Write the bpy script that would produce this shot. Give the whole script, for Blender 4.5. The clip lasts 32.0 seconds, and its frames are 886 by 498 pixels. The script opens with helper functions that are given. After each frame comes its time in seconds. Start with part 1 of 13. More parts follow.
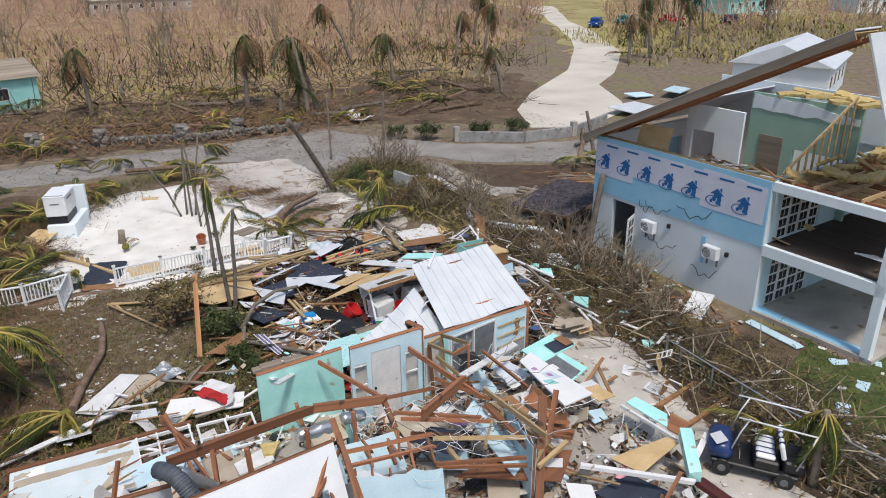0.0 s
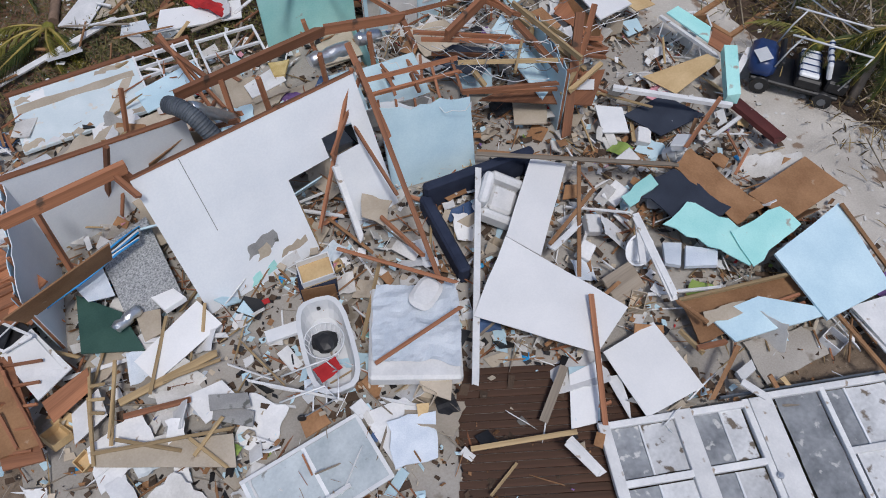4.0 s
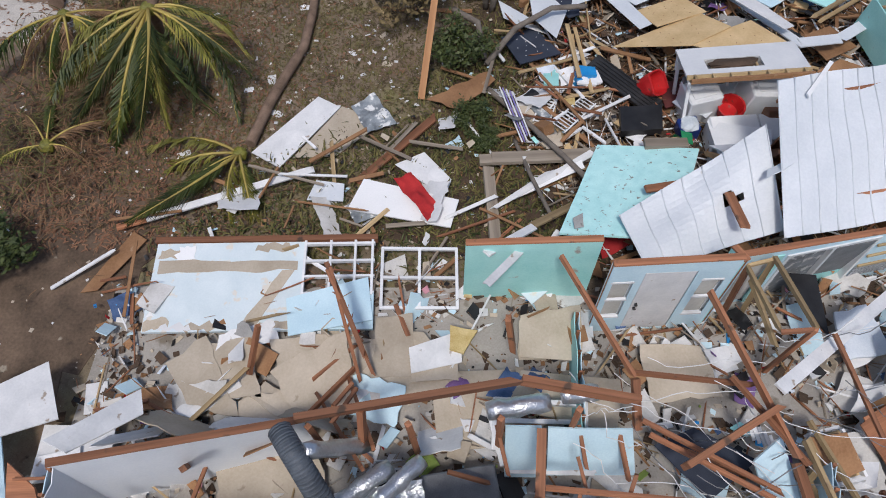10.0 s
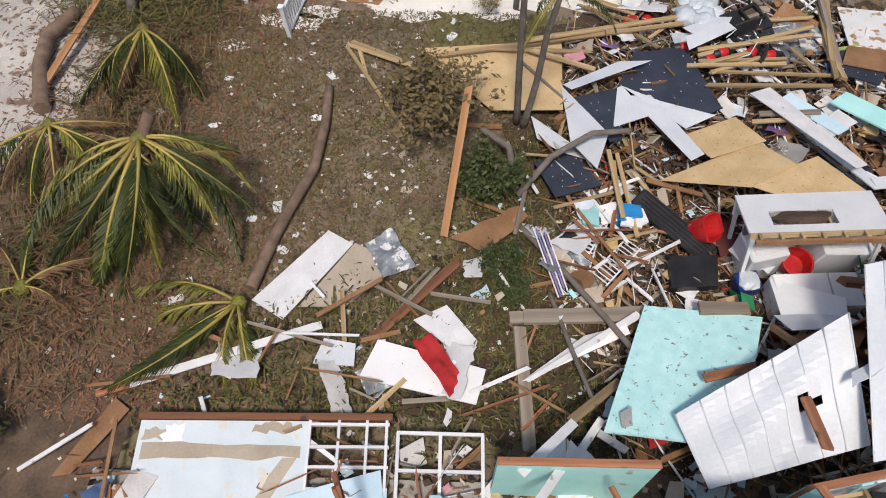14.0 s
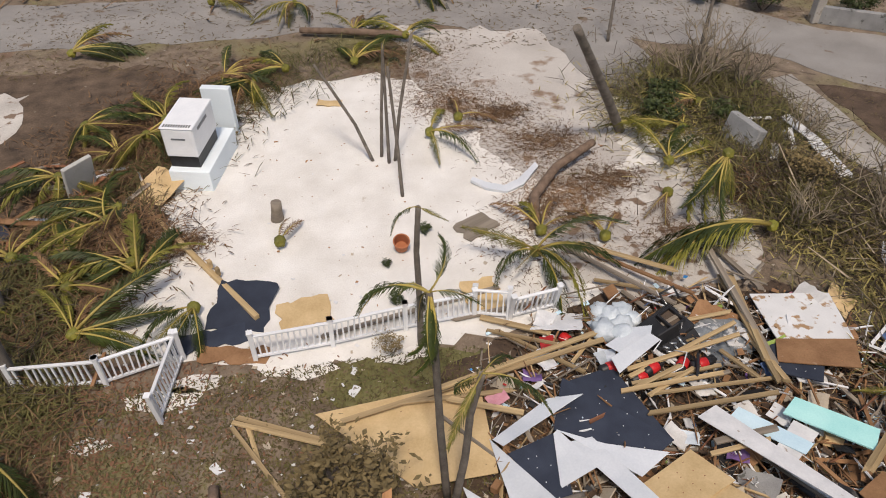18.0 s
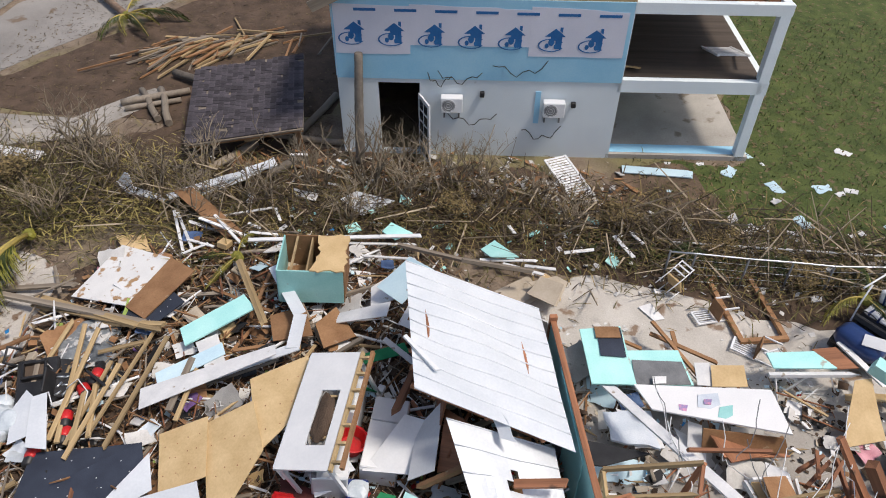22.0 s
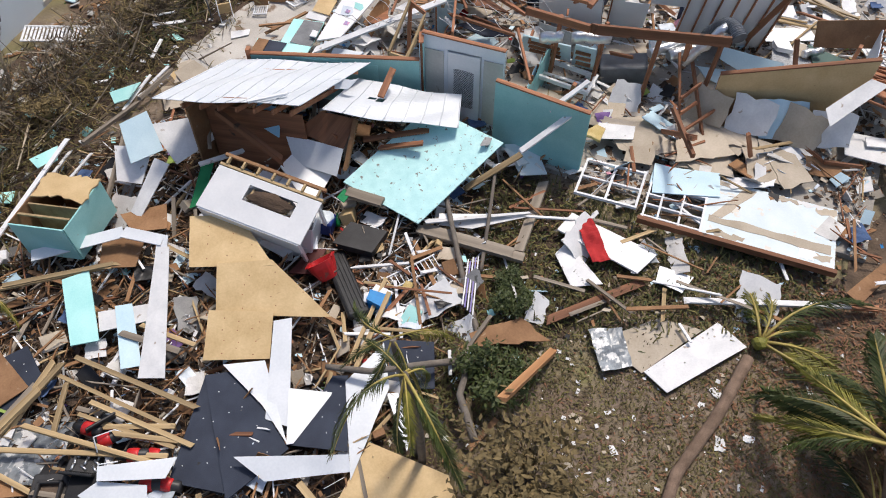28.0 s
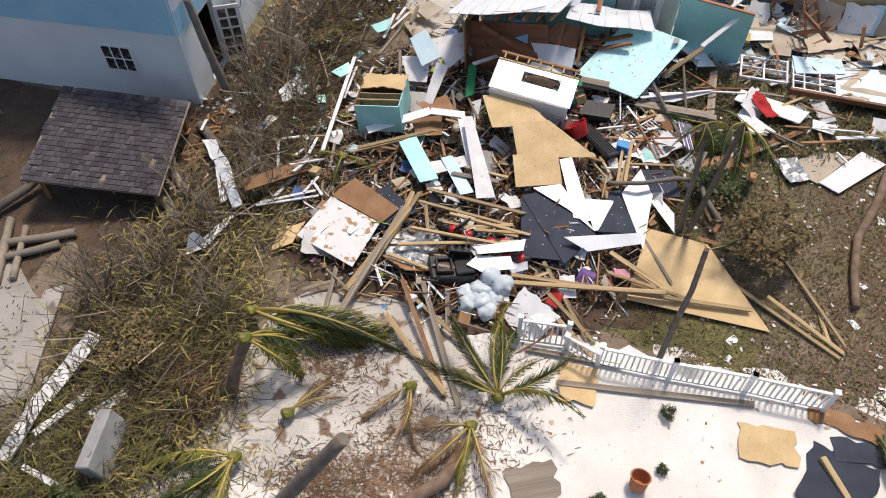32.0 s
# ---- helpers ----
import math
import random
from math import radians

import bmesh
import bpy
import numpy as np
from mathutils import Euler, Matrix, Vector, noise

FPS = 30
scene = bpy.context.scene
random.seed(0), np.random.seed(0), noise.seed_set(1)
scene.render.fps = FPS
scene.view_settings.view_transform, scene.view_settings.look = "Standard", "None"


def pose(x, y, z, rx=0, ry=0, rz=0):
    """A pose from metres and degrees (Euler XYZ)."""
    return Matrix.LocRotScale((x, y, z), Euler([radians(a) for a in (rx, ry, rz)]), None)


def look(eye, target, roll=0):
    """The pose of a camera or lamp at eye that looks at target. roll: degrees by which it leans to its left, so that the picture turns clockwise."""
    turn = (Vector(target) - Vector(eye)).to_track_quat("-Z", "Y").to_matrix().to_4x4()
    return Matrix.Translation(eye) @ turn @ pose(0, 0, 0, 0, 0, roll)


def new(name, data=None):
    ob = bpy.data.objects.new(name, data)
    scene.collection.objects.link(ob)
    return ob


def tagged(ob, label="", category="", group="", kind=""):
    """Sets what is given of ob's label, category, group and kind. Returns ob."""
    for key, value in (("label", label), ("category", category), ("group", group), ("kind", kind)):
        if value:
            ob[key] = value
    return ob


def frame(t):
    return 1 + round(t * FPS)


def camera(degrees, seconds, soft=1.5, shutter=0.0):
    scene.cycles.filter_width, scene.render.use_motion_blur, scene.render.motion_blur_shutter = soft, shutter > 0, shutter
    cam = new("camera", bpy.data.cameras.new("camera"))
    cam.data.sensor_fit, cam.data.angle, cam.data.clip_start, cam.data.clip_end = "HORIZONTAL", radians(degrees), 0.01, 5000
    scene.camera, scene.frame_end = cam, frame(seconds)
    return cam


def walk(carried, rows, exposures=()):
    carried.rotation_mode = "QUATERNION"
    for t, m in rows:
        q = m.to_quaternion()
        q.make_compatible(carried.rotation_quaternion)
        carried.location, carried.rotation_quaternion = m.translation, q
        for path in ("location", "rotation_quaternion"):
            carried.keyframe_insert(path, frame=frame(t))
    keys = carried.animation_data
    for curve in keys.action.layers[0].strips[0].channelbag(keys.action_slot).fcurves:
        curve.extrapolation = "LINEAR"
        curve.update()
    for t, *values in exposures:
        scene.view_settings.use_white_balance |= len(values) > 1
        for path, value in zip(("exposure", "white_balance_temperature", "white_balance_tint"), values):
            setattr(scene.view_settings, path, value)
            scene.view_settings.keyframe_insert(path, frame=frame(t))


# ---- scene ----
# ---- camera ----
cam = camera(63.37, 32.0, soft=1.0)
# seconds, place, tilt, roll, heading
PATH = [
    (0.0, -2.523, 0.794, 12.683, 67.37, -0.64, -25.40),
    (0.5, -2.549, 0.974, 12.565, 62.97, -0.68, -25.80),
    (1.0, -2.744, 0.922, 12.545, 57.64, -0.68, -26.09),
    (1.5, -2.896, 0.864, 12.575, 52.70, -0.83, -26.09),
    (2.0, -2.956, 0.941, 12.596, 49.17, -0.90, -26.07),
    (2.5, -2.912, 1.210, 12.590, 45.41, -0.95, -26.11),
    (3.0, -2.781, 1.612, 12.605, 41.23, -0.96, -26.18),
    (3.5, -2.576, 2.152, 12.641, 37.04, -1.00, -26.20),
    (5.5, -1.644, 4.770, 12.806, 31.06, -0.78, -17.47),
    (6.0, -1.404, 5.447, 12.816, 31.23, -0.48, -13.70),
    (6.5, -1.162, 6.165, 12.838, 31.22, -0.28, -11.54),
    (7.0, -0.924, 6.886, 12.850, 31.21, -0.33, -8.33),
    (7.5, -0.757, 7.613, 12.879, 31.19, -0.22, -5.69),
    (8.0, -0.600, 8.353, 12.913, 31.13, -0.20, -3.94),
    (8.5, -0.485, 9.083, 12.962, 31.03, -0.07, -2.39),
    (9.0, -0.391, 9.833, 12.981, 30.97, -0.16, -1.07),
    (9.5, -0.340, 10.574, 12.987, 30.97, -0.19, -0.17),
    (10.0, -0.338, 11.307, 12.984, 31.00, -0.10, 0.56),
    (10.5, -0.359, 11.999, 12.972, 31.14, 0.12, 0.93),
    (11.0, -0.351, 12.720, 12.966, 31.10, -0.00, 1.50),
    (11.5, -0.400, 13.416, 12.957, 31.14, 0.04, 1.79),
    (12.0, -0.444, 14.087, 12.976, 31.11, 0.07, 1.88),
    (12.5, -0.495, 14.716, 12.980, 31.17, 0.11, 1.85),
    (13.0, -0.612, 15.021, 12.994, 31.24, 0.40, 1.53),
    (13.5, -0.687, 15.038, 13.014, 31.33, 0.34, 1.63),
    (15.5, -0.902, 14.958, 13.022, 31.86, 0.68, 1.13),
    (16.0, -0.889, 15.297, 13.075, 33.56, 0.67, 0.61),
    (16.5, -0.873, 16.028, 13.086, 36.82, 0.54, 0.41),
    (17.0, -0.806, 17.273, 13.239, 40.62, 0.19, -1.36),
    (17.5, -0.765, 18.449, 13.222, 44.89, 0.32, -7.19),
    (18.0, -0.695, 19.229, 13.158, 48.43, 0.21, -9.71),
    (18.5, -0.674, 19.408, 13.117, 50.59, 0.24, -17.97),
    (19.0, -0.700, 19.326, 13.109, 51.45, 0.12, -28.85),
    (19.5, -0.740, 19.267, 13.081, 51.67, 0.16, -41.69),
    (20.0, -0.878, 19.337, 13.114, 51.73, 0.41, -51.33),
    (20.5, -0.953, 19.328, 13.160, 51.79, 0.47, -61.04),
    (21.0, -1.086, 19.289, 13.190, 51.76, 0.55, -71.42),
    (21.5, -1.332, 19.292, 13.212, 50.54, 0.53, -77.66),
    (22.0, -1.614, 19.329, 13.298, 47.75, 0.46, -80.36),
    (22.5, -1.961, 19.424, 13.349, 43.90, 0.31, -80.71),
    (23.0, -2.273, 19.652, 13.397, 40.44, -0.04, -86.69),
    (23.5, -2.650, 20.985, 13.435, 38.27, 0.01, -101.13),
    (24.0, -2.805, 23.489, 13.565, 37.30, 0.81, -109.69),
    (24.5, -2.711, 26.635, 13.474, 37.88, 1.04, -119.37),
    (25.0, -2.386, 29.272, 13.445, 37.99, 0.42, -126.76),
    (25.5, -1.859, 30.825, 13.602, 37.13, 0.13, -136.73),
    (26.0, -1.855, 31.456, 13.469, 37.80, -0.69, -150.04),
    (26.5, -1.898, 31.394, 13.504, 37.67, -0.98, -156.62),
    (28.5, -1.764, 31.054, 13.762, 37.15, -0.44, -156.82),
    (29.0, -1.964, 31.757, 13.738, 37.48, -0.33, -157.19),
    (29.5, -2.217, 33.109, 13.611, 38.15, -0.25, -159.40),
    (30.0, -1.794, 34.814, 13.473, 38.48, 0.08, -160.97),
    (30.5, -0.632, 36.475, 13.517, 38.44, -0.00, -160.96),
    (31.0, 0.830, 37.954, 14.603, 38.15, 0.05, -160.94),
    (31.5, 1.902, 39.358, 15.705, 38.35, -0.40, -160.41),
    (32.0, 2.668, 40.824, 15.951, 38.42, -0.99, -159.83),
]
walk(cam, [(t, pose(x, y, z, tilt, 0, head) @ pose(0, 0, 0, 0, 0, roll)) for t, x, y, z, tilt, roll, head in PATH],
     exposures=[(0, -0.14, 6550, 10), (3, -0.57, 6150, 12), (6, -0.62, 6200, 11), (9, -0.45, 6230, 12), (13, -0.24, 6650, 13), (16.5, -0.13, 7200, 13), (19, -0.38, 7150, 14), (22, -0.06, 6800, 12), (24, -0.09, 6700, 12), (26, 0.0, 6700, 12), (29.5, 0.0, 6850, 12.5), (32, 0.1, 7050, 13)])

# ---- world and sun ----
world = bpy.data.worlds.new("sky")
scene.world = world
world.use_nodes = True
wn = world.node_tree.nodes
sky = wn.new("ShaderNodeTexSky")
sky.sky_type = "NISHITA"
sky.sun_disc = False
SUN_EL, SUN_AZ = 63, 188
sky.sun_elevation, sky.sun_rotation = radians(SUN_EL), radians(SUN_AZ)
sky.air_density, sky.dust_density = 1.0, 2.5
world.node_tree.links.new(sky.outputs[0], wn["Background"].inputs[0])
wn["Background"].inputs[1].default_value = 0.14
sun = new("sun", bpy.data.lights.new("sun", "SUN"))
sun.data.energy, sun.data.angle, sun.data.color = 2.8, radians(9), (1.0, 0.95, 0.88)
a, e = radians(SUN_AZ), radians(SUN_EL)
sun.matrix_world = look((0, 0, 60), (-60 * math.sin(a) * math.cos(e), -60 * math.cos(a) * math.cos(e), 60 - 60 * math.sin(e)))
scene.view_settings.exposure = 0.0


# ---- materials ----
def mat(name, c1, c2, rough=0.7, scale=2.0, fine=40.0, bump=0.15, metal=0.0, stain=None, stain_at=0.62, vary=0.12, spec=0.4):
    """Two scales of mottling between c1 and c2, a stain colour in patches, fine relief, and a little change from piece to piece."""
    m = bpy.data.materials.new(name)
    m.use_nodes = True
    n, l = m.node_tree.nodes, m.node_tree.links
    b = n["Principled BSDF"]
    co = n.new("ShaderNodeTexCoord")
    big, small = n.new("ShaderNodeTexNoise"), n.new("ShaderNodeTexNoise")
    big.inputs["Scale"].default_value, big.inputs["Detail"].default_value = scale, 6
    small.inputs["Scale"].default_value, small.inputs["Detail"].default_value = fine, 3
    l.new(co.outputs["Object"], big.inputs["Vector"])
    l.new(co.outputs["Object"], small.inputs["Vector"])
    add = n.new("ShaderNodeMath")
    add.operation = "MULTIPLY_ADD"
    l.new(small.outputs["Fac"], add.inputs[0])
    add.inputs[1].default_value = 0.4
    l.new(big.outputs["Fac"], add.inputs[2])
    ramp = n.new("ShaderNodeValToRGB")
    ramp.color_ramp.elements[0].position, ramp.color_ramp.elements[1].position = 0.45, 0.95
    ramp.color_ramp.elements[0].color, ramp.color_ramp.elements[1].color = (*c1, 1), (*c2, 1)
    l.new(add.outputs[0], ramp.inputs[0])
    out = ramp.outputs[0]
    if stain:
        st = n.new("ShaderNodeTexNoise")
        st.inputs["Scale"].default_value, st.inputs["Detail"].default_value = scale * 2.3, 8
        l.new(co.outputs["Object"], st.inputs["Vector"])
        sr = n.new("ShaderNodeValToRGB")
        sr.color_ramp.elements[0].position, sr.color_ramp.elements[1].position = stain_at, min(1, stain_at + 0.06)
        l.new(st.outputs["Fac"], sr.inputs[0])
        mix = n.new("ShaderNodeMixRGB")
        mix.inputs[2].default_value = (*stain, 1)
        l.new(sr.outputs[0], mix.inputs[0])
        l.new(out, mix.inputs[1])
        out = mix.outputs[0]
    info = n.new("ShaderNodeObjectInfo")
    hsv = n.new("ShaderNodeHueSaturation")
    mr = n.new("ShaderNodeMapRange")
    mr.inputs[3].default_value, mr.inputs[4].default_value = 1 - vary, 1 + vary
    l.new(info.outputs["Random"], mr.inputs[0])
    l.new(mr.outputs[0], hsv.inputs["Value"])
    l.new(out, hsv.inputs["Color"])
    l.new(hsv.outputs[0], b.inputs["Base Color"])
    bp = n.new("ShaderNodeBump")
    bp.inputs["Strength"].default_value, bp.inputs["Distance"].default_value = bump, 0.02
    l.new(small.outputs["Fac"], bp.inputs["Height"])
    l.new(bp.outputs[0], b.inputs["Normal"])
    b.inputs["Roughness"].default_value, b.inputs["Metallic"].default_value = rough, metal
    b.inputs["Specular IOR Level"].default_value = spec
    return m


def grain(name, c1, c2, rough=0.75, along=1.5, across=40.0, vary=0.2, stain=None, bump=0.2):
    """Timber: streaks along the piece's own x axis."""
    m = mat(name, c1, c2, rough, 1.0, 12.0, bump, vary=vary, stain=stain, stain_at=0.66)
    n, l = m.node_tree.nodes, m.node_tree.links
    mp = n.new("ShaderNodeMapping")
    mp.inputs["Scale"].default_value = (along / 12, across / 12, across / 12)
    co = next(x for x in n if x.type == "TEX_COORD")
    l.new(co.outputs["Object"], mp.inputs["Vector"])
    for x in [x for x in n if x.type == "TEX_NOISE"][:2]:
        l.new(mp.outputs[0], x.inputs["Vector"])
    return m


WHITE = mat("white_board", (0.6, 0.61, 0.62), (0.8, 0.8, 0.8), 0.6, 2.2, 24, 0.12, stain=(0.36, 0.3, 0.24), stain_at=0.66)
CLEANW = mat("clean_white_board", (0.7, 0.71, 0.72), (0.82, 0.82, 0.82), 0.55, 0.8, 30, 0.06, stain=(0.5, 0.47, 0.42), stain_at=0.73)
WALLW = mat("painted_drywall", (0.68, 0.72, 0.77), (0.82, 0.85, 0.88), 0.65, 0.8, 25, 0.05, stain=(0.45, 0.43, 0.4), stain_at=0.74, vary=0.04)
PALEB = mat("pale_blue_paint", (0.42, 0.6, 0.7), (0.6, 0.77, 0.84), 0.6, 1.0, 30, 0.06, stain=(0.45, 0.42, 0.38), stain_at=0.72)
AQUA = mat("aqua_paint", (0.3, 0.66, 0.64), (0.48, 0.82, 0.78), 0.6, 1.2, 30, 0.08, stain=(0.36, 0.33, 0.28), stain_at=0.66)
TEAL = mat("teal_paint", (0.24, 0.55, 0.54), (0.38, 0.7, 0.68), 0.6, 1.2, 30, 0.08, stain=(0.3, 0.32, 0.3), stain_at=0.7)
METAL = mat("white_metal_roof", (0.58, 0.62, 0.66), (0.74, 0.77, 0.8), 0.42, 1.0, 20, 0.04, metal=0.08, stain=(0.4, 0.38, 0.35), stain_at=0.72, vary=0.05)
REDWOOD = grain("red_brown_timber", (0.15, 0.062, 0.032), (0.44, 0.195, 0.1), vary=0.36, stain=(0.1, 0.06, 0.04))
PINE = grain("yellow_pine_timber", (0.26, 0.18, 0.09), (0.54, 0.4, 0.22), vary=0.3, stain=(0.22, 0.15, 0.09))
ORANGE = grain("orange_brown_timber", (0.3, 0.14, 0.06), (0.52, 0.28, 0.13), vary=0.1)
GREYWOOD = grain("weathered_grey_timber", (0.16, 0.13, 0.1), (0.34, 0.29, 0.23))
PLY = mat("plywood", (0.48, 0.33, 0.16), (0.66, 0.49, 0.27), 0.75, 1.5, 25, 0.15, stain=(0.28, 0.16, 0.07), stain_at=0.7, vary=0.1)
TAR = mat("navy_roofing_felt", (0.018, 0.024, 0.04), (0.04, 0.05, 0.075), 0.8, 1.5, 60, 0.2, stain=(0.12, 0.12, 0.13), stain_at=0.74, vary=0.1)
CONC = mat("concrete", (0.27, 0.25, 0.22), (0.47, 0.44, 0.4), 0.85, 0.6, 30, 0.3, stain=(0.2, 0.17, 0.13), stain_at=0.62)
SANDM = mat("white_sand", (0.68, 0.65, 0.6), (0.86, 0.84, 0.8), 0.95, 0.9, 30, 0.7, stain=(0.5, 0.43, 0.35), stain_at=0.69)
ROADM = mat("pale_worn_asphalt", (0.23, 0.215, 0.2), (0.37, 0.35, 0.325), 0.9, 0.45, 30, 0.3, stain=(0.2, 0.15, 0.11), stain_at=0.63)
TRACKM = mat("limestone_track", (0.46, 0.42, 0.36), (0.64, 0.6, 0.53), 0.95, 0.2, 20, 0.4, stain=(0.3, 0.27, 0.2), stain_at=0.66)
SIDING = mat("white_render", (0.66, 0.73, 0.77), (0.78, 0.85, 0.88), 0.7, 0.6, 30, 0.08, stain=(0.42, 0.42, 0.4), stain_at=0.72)


# ---- mesh helpers ----
def thing(name, label, category, m=None, group="", kind=""):
    ob = new(name)
    ob.empty_display_size = 0.2
    ob.matrix_world = m if m is not None else Matrix()
    return tagged(ob, label, category, group, kind)


def mesh_of(bm, name, material, smooth=False):
    me = bpy.data.meshes.new(name)
    bm.normal_update()
    bm.to_mesh(me)
    bm.free()
    for one in (material if isinstance(material, (list, tuple)) else [material]):
        me.materials.append(one)
    if smooth:
        me.shade_smooth()
    return me


def part(name, bm, material, parent=None, label="", m=None, smooth=False):
    ob = new(name, bm if isinstance(bm, bpy.types.Mesh) else mesh_of(bm, name, material, smooth))
    if m is not None:
        ob.matrix_local = m
    ob.parent = parent
    return tagged(ob, label)


def solo(name, bm, material, label, category, m=None, group="", kind="", smooth=False):
    return tagged(part(name, bm, material, None, "", m, smooth), label, category, group, kind)


def add_box(bm, sx, sy, sz, m=None, mi=0, bevel=0.0):
    r = bmesh.ops.create_cube(bm, size=1.0, matrix=(m if m is not None else Matrix()) @ Matrix.Diagonal((sx, sy, sz, 1)))
    fs = {f for v in r["verts"] for f in v.link_faces}
    for f in fs:
        f.material_index = mi
    if bevel:
        bmesh.ops.bevel(bm, geom=list({e for f in fs for e in f.edges}), offset=bevel, segments=1, affect="EDGES")


def box(sx, sy, sz, m=None, bevel=0.0):
    bm = bmesh.new()
    add_box(bm, sx, sy, sz, m, 0, bevel)
    return bm


def prism(points, thick, bm=None, mi=0):
    """A flat polygon in xy with thickness, top at z = thick."""
    bm = bm or bmesh.new()
    lo = [bm.verts.new((x, y, 0)) for x, y in points]
    hi = [bm.verts.new((x, y, thick)) for x, y in points]
    k = len(points)
    fs = [bm.faces.new(hi), bm.faces.new(lo[::-1])] + [bm.faces.new((lo[i], lo[(i + 1) % k], hi[(i + 1) % k], hi[i])) for i in range(k)]
    for f in fs:
        f.material_index = mi
    return bm


def jagged(corners, rng, step=0.25, amp=0.04, sides=None):
    """The outline of a broken board: each side (or those named) wanders by amp."""
    out = []
    k = len(corners)
    for i in range(k):
        ax, ay = corners[i]
        bx, by = corners[(i + 1) % k]
        d = math.hypot(bx - ax, by - ay)
        out.append((ax, ay))
        if sides is not None and i not in sides:
            continue
        c = max(1, int(d / step))
        for j in range(1, c):
            f = (j + rng.uniform(-0.35, 0.35)) / c
            o = rng.uniform(-amp, amp)
            out.append((ax + (bx - ax) * f - (by - ay) / d * o, ay + (by - ay) * f + (bx - ax) / d * o))
    return out


def tube(points, radii, sides=6, bm=None, mi=0, caps=True):
    """A tapered tube through points."""
    bm = bm or bmesh.new()
    rings = []
    up = Vector((0.13, 0.21, 0.97))
    pts = [Vector(p) for p in points]
    for i, p in enumerate(pts):
        d = (pts[min(i + 1, len(pts) - 1)] - pts[max(i - 1, 0)])
        d = d.normalized() if d.length > 1e-6 else Vector((0, 0, 1))
        s = d.cross(up)
        s = s.normalized() if s.length > 0.05 else d.cross(Vector((1, 0, 0))).normalized()
        t = d.cross(s)
        r = radii[i] if isinstance(radii, (list, tuple)) else radii
        rings.append([bm.verts.new(p + (s * math.cos(k * math.tau / sides) + t * math.sin(k * math.tau / sides)) * r) for k in range(sides)])
    for a0, b0 in zip(rings, rings[1:]):
        for k in range(sides):
            f = bm.faces.new((a0[k], a0[(k + 1) % sides], b0[(k + 1) % sides], b0[k]))
            f.material_index, f.smooth = mi, True
    if caps:
        for ring in (rings[0][::-1], rings[-1]):
            f = bm.faces.new(ring)
            f.material_index = mi
    return bm


def wall_line(a0, b0):
    """Pose at the foot of a wall from a0 to b0, x along it; and its length."""
    d = Vector((b0[0] - a0[0], b0[1] - a0[1]))
    return pose(a0[0], a0[1], 0, 0, 0, math.degrees(math.atan2(d.y, d.x))), d.length

BROWNB = mat("stained_brown_board", (0.2, 0.1, 0.045), (0.36, 0.2, 0.1), 0.8, 1.5, 25, 0.2, stain=(0.42, 0.3, 0.2), stain_at=0.68, vary=0.2)
TAN = mat("tan_fibre_board", (0.38, 0.32, 0.24), (0.54, 0.47, 0.38), 0.85, 1.2, 25, 0.15, stain=(0.28, 0.22, 0.16), stain_at=0.68)
GREEN = mat("dark_green_paint", (0.02, 0.06, 0.05), (0.05, 0.11, 0.09), 0.5, 1.5, 30, 0.06, stain=(0.2, 0.22, 0.2), stain_at=0.74)
MAROON = mat("maroon_paint", (0.06, 0.015, 0.015), (0.13, 0.035, 0.03), 0.6, 1.5, 30, 0.1)
RUG = mat("speckled_rug", (0.1, 0.11, 0.12), (0.6, 0.62, 0.64), 0.95, 26.0, 70, 0.3, vary=0.0)
BLACK = mat("black_plastic", (0.008, 0.008, 0.009), (0.03, 0.03, 0.032), 0.45, 3, 50, 0.05, vary=0.1)
NAVY = mat("navy_fabric", (0.012, 0.018, 0.04), (0.03, 0.04, 0.075), 0.9, 3, 90, 0.2)
RED = mat("red_plastic", (0.42, 0.012, 0.015), (0.6, 0.03, 0.03), 0.35, 3, 30, 0.03, stain=(0.25, 0.05, 0.04))
REDCLOTH = mat("red_cloth", (0.28, 0.012, 0.015), (0.45, 0.03, 0.03), 0.9, 3, 80, 0.2)
BLUEP = mat("blue_plastic", (0.01, 0.18, 0.5), (0.03, 0.32, 0.66), 0.4, 3, 30, 0.03)
BAG = mat("white_plastic_bag", (0.42, 0.49, 0.54), (0.66, 0.71, 0.75), 0.4, 3, 20, 0.3)
ENAMEL = mat("white_enamel", (0.68, 0.7, 0.72), (0.8, 0.81, 0.82), 0.25, 1.5, 20, 0.02, stain=(0.42, 0.38, 0.33), stain_at=0.73)
STEEL = mat("silver_foil", (0.5, 0.52, 0.54), (0.78, 0.8, 0.82), 0.28, 4, 25, 0.6, metal=0.9)
GREYP = mat("grey_plastic", (0.1, 0.105, 0.115), (0.2, 0.21, 0.22), 0.5, 3, 40, 0.1)
LINEN = mat("pale_blue_bedding", (0.5, 0.57, 0.66), (0.72, 0.77, 0.83), 0.9, 2.5, 40, 0.3)
DARKGLASS = mat("window_glass", (0.015, 0.018, 0.02), (0.05, 0.055, 0.06), 0.08, 1.0, 8, 0.0, stain=(0.3, 0.28, 0.25), stain_at=0.6, spec=0.8)
GLASSP = mat("dusty_screen_glass", (0.07, 0.08, 0.09), (0.3, 0.33, 0.35), 0.3, 2.5, 12, 0.05, stain=(0.55, 0.55, 0.54), stain_at=0.55, vary=0.35)
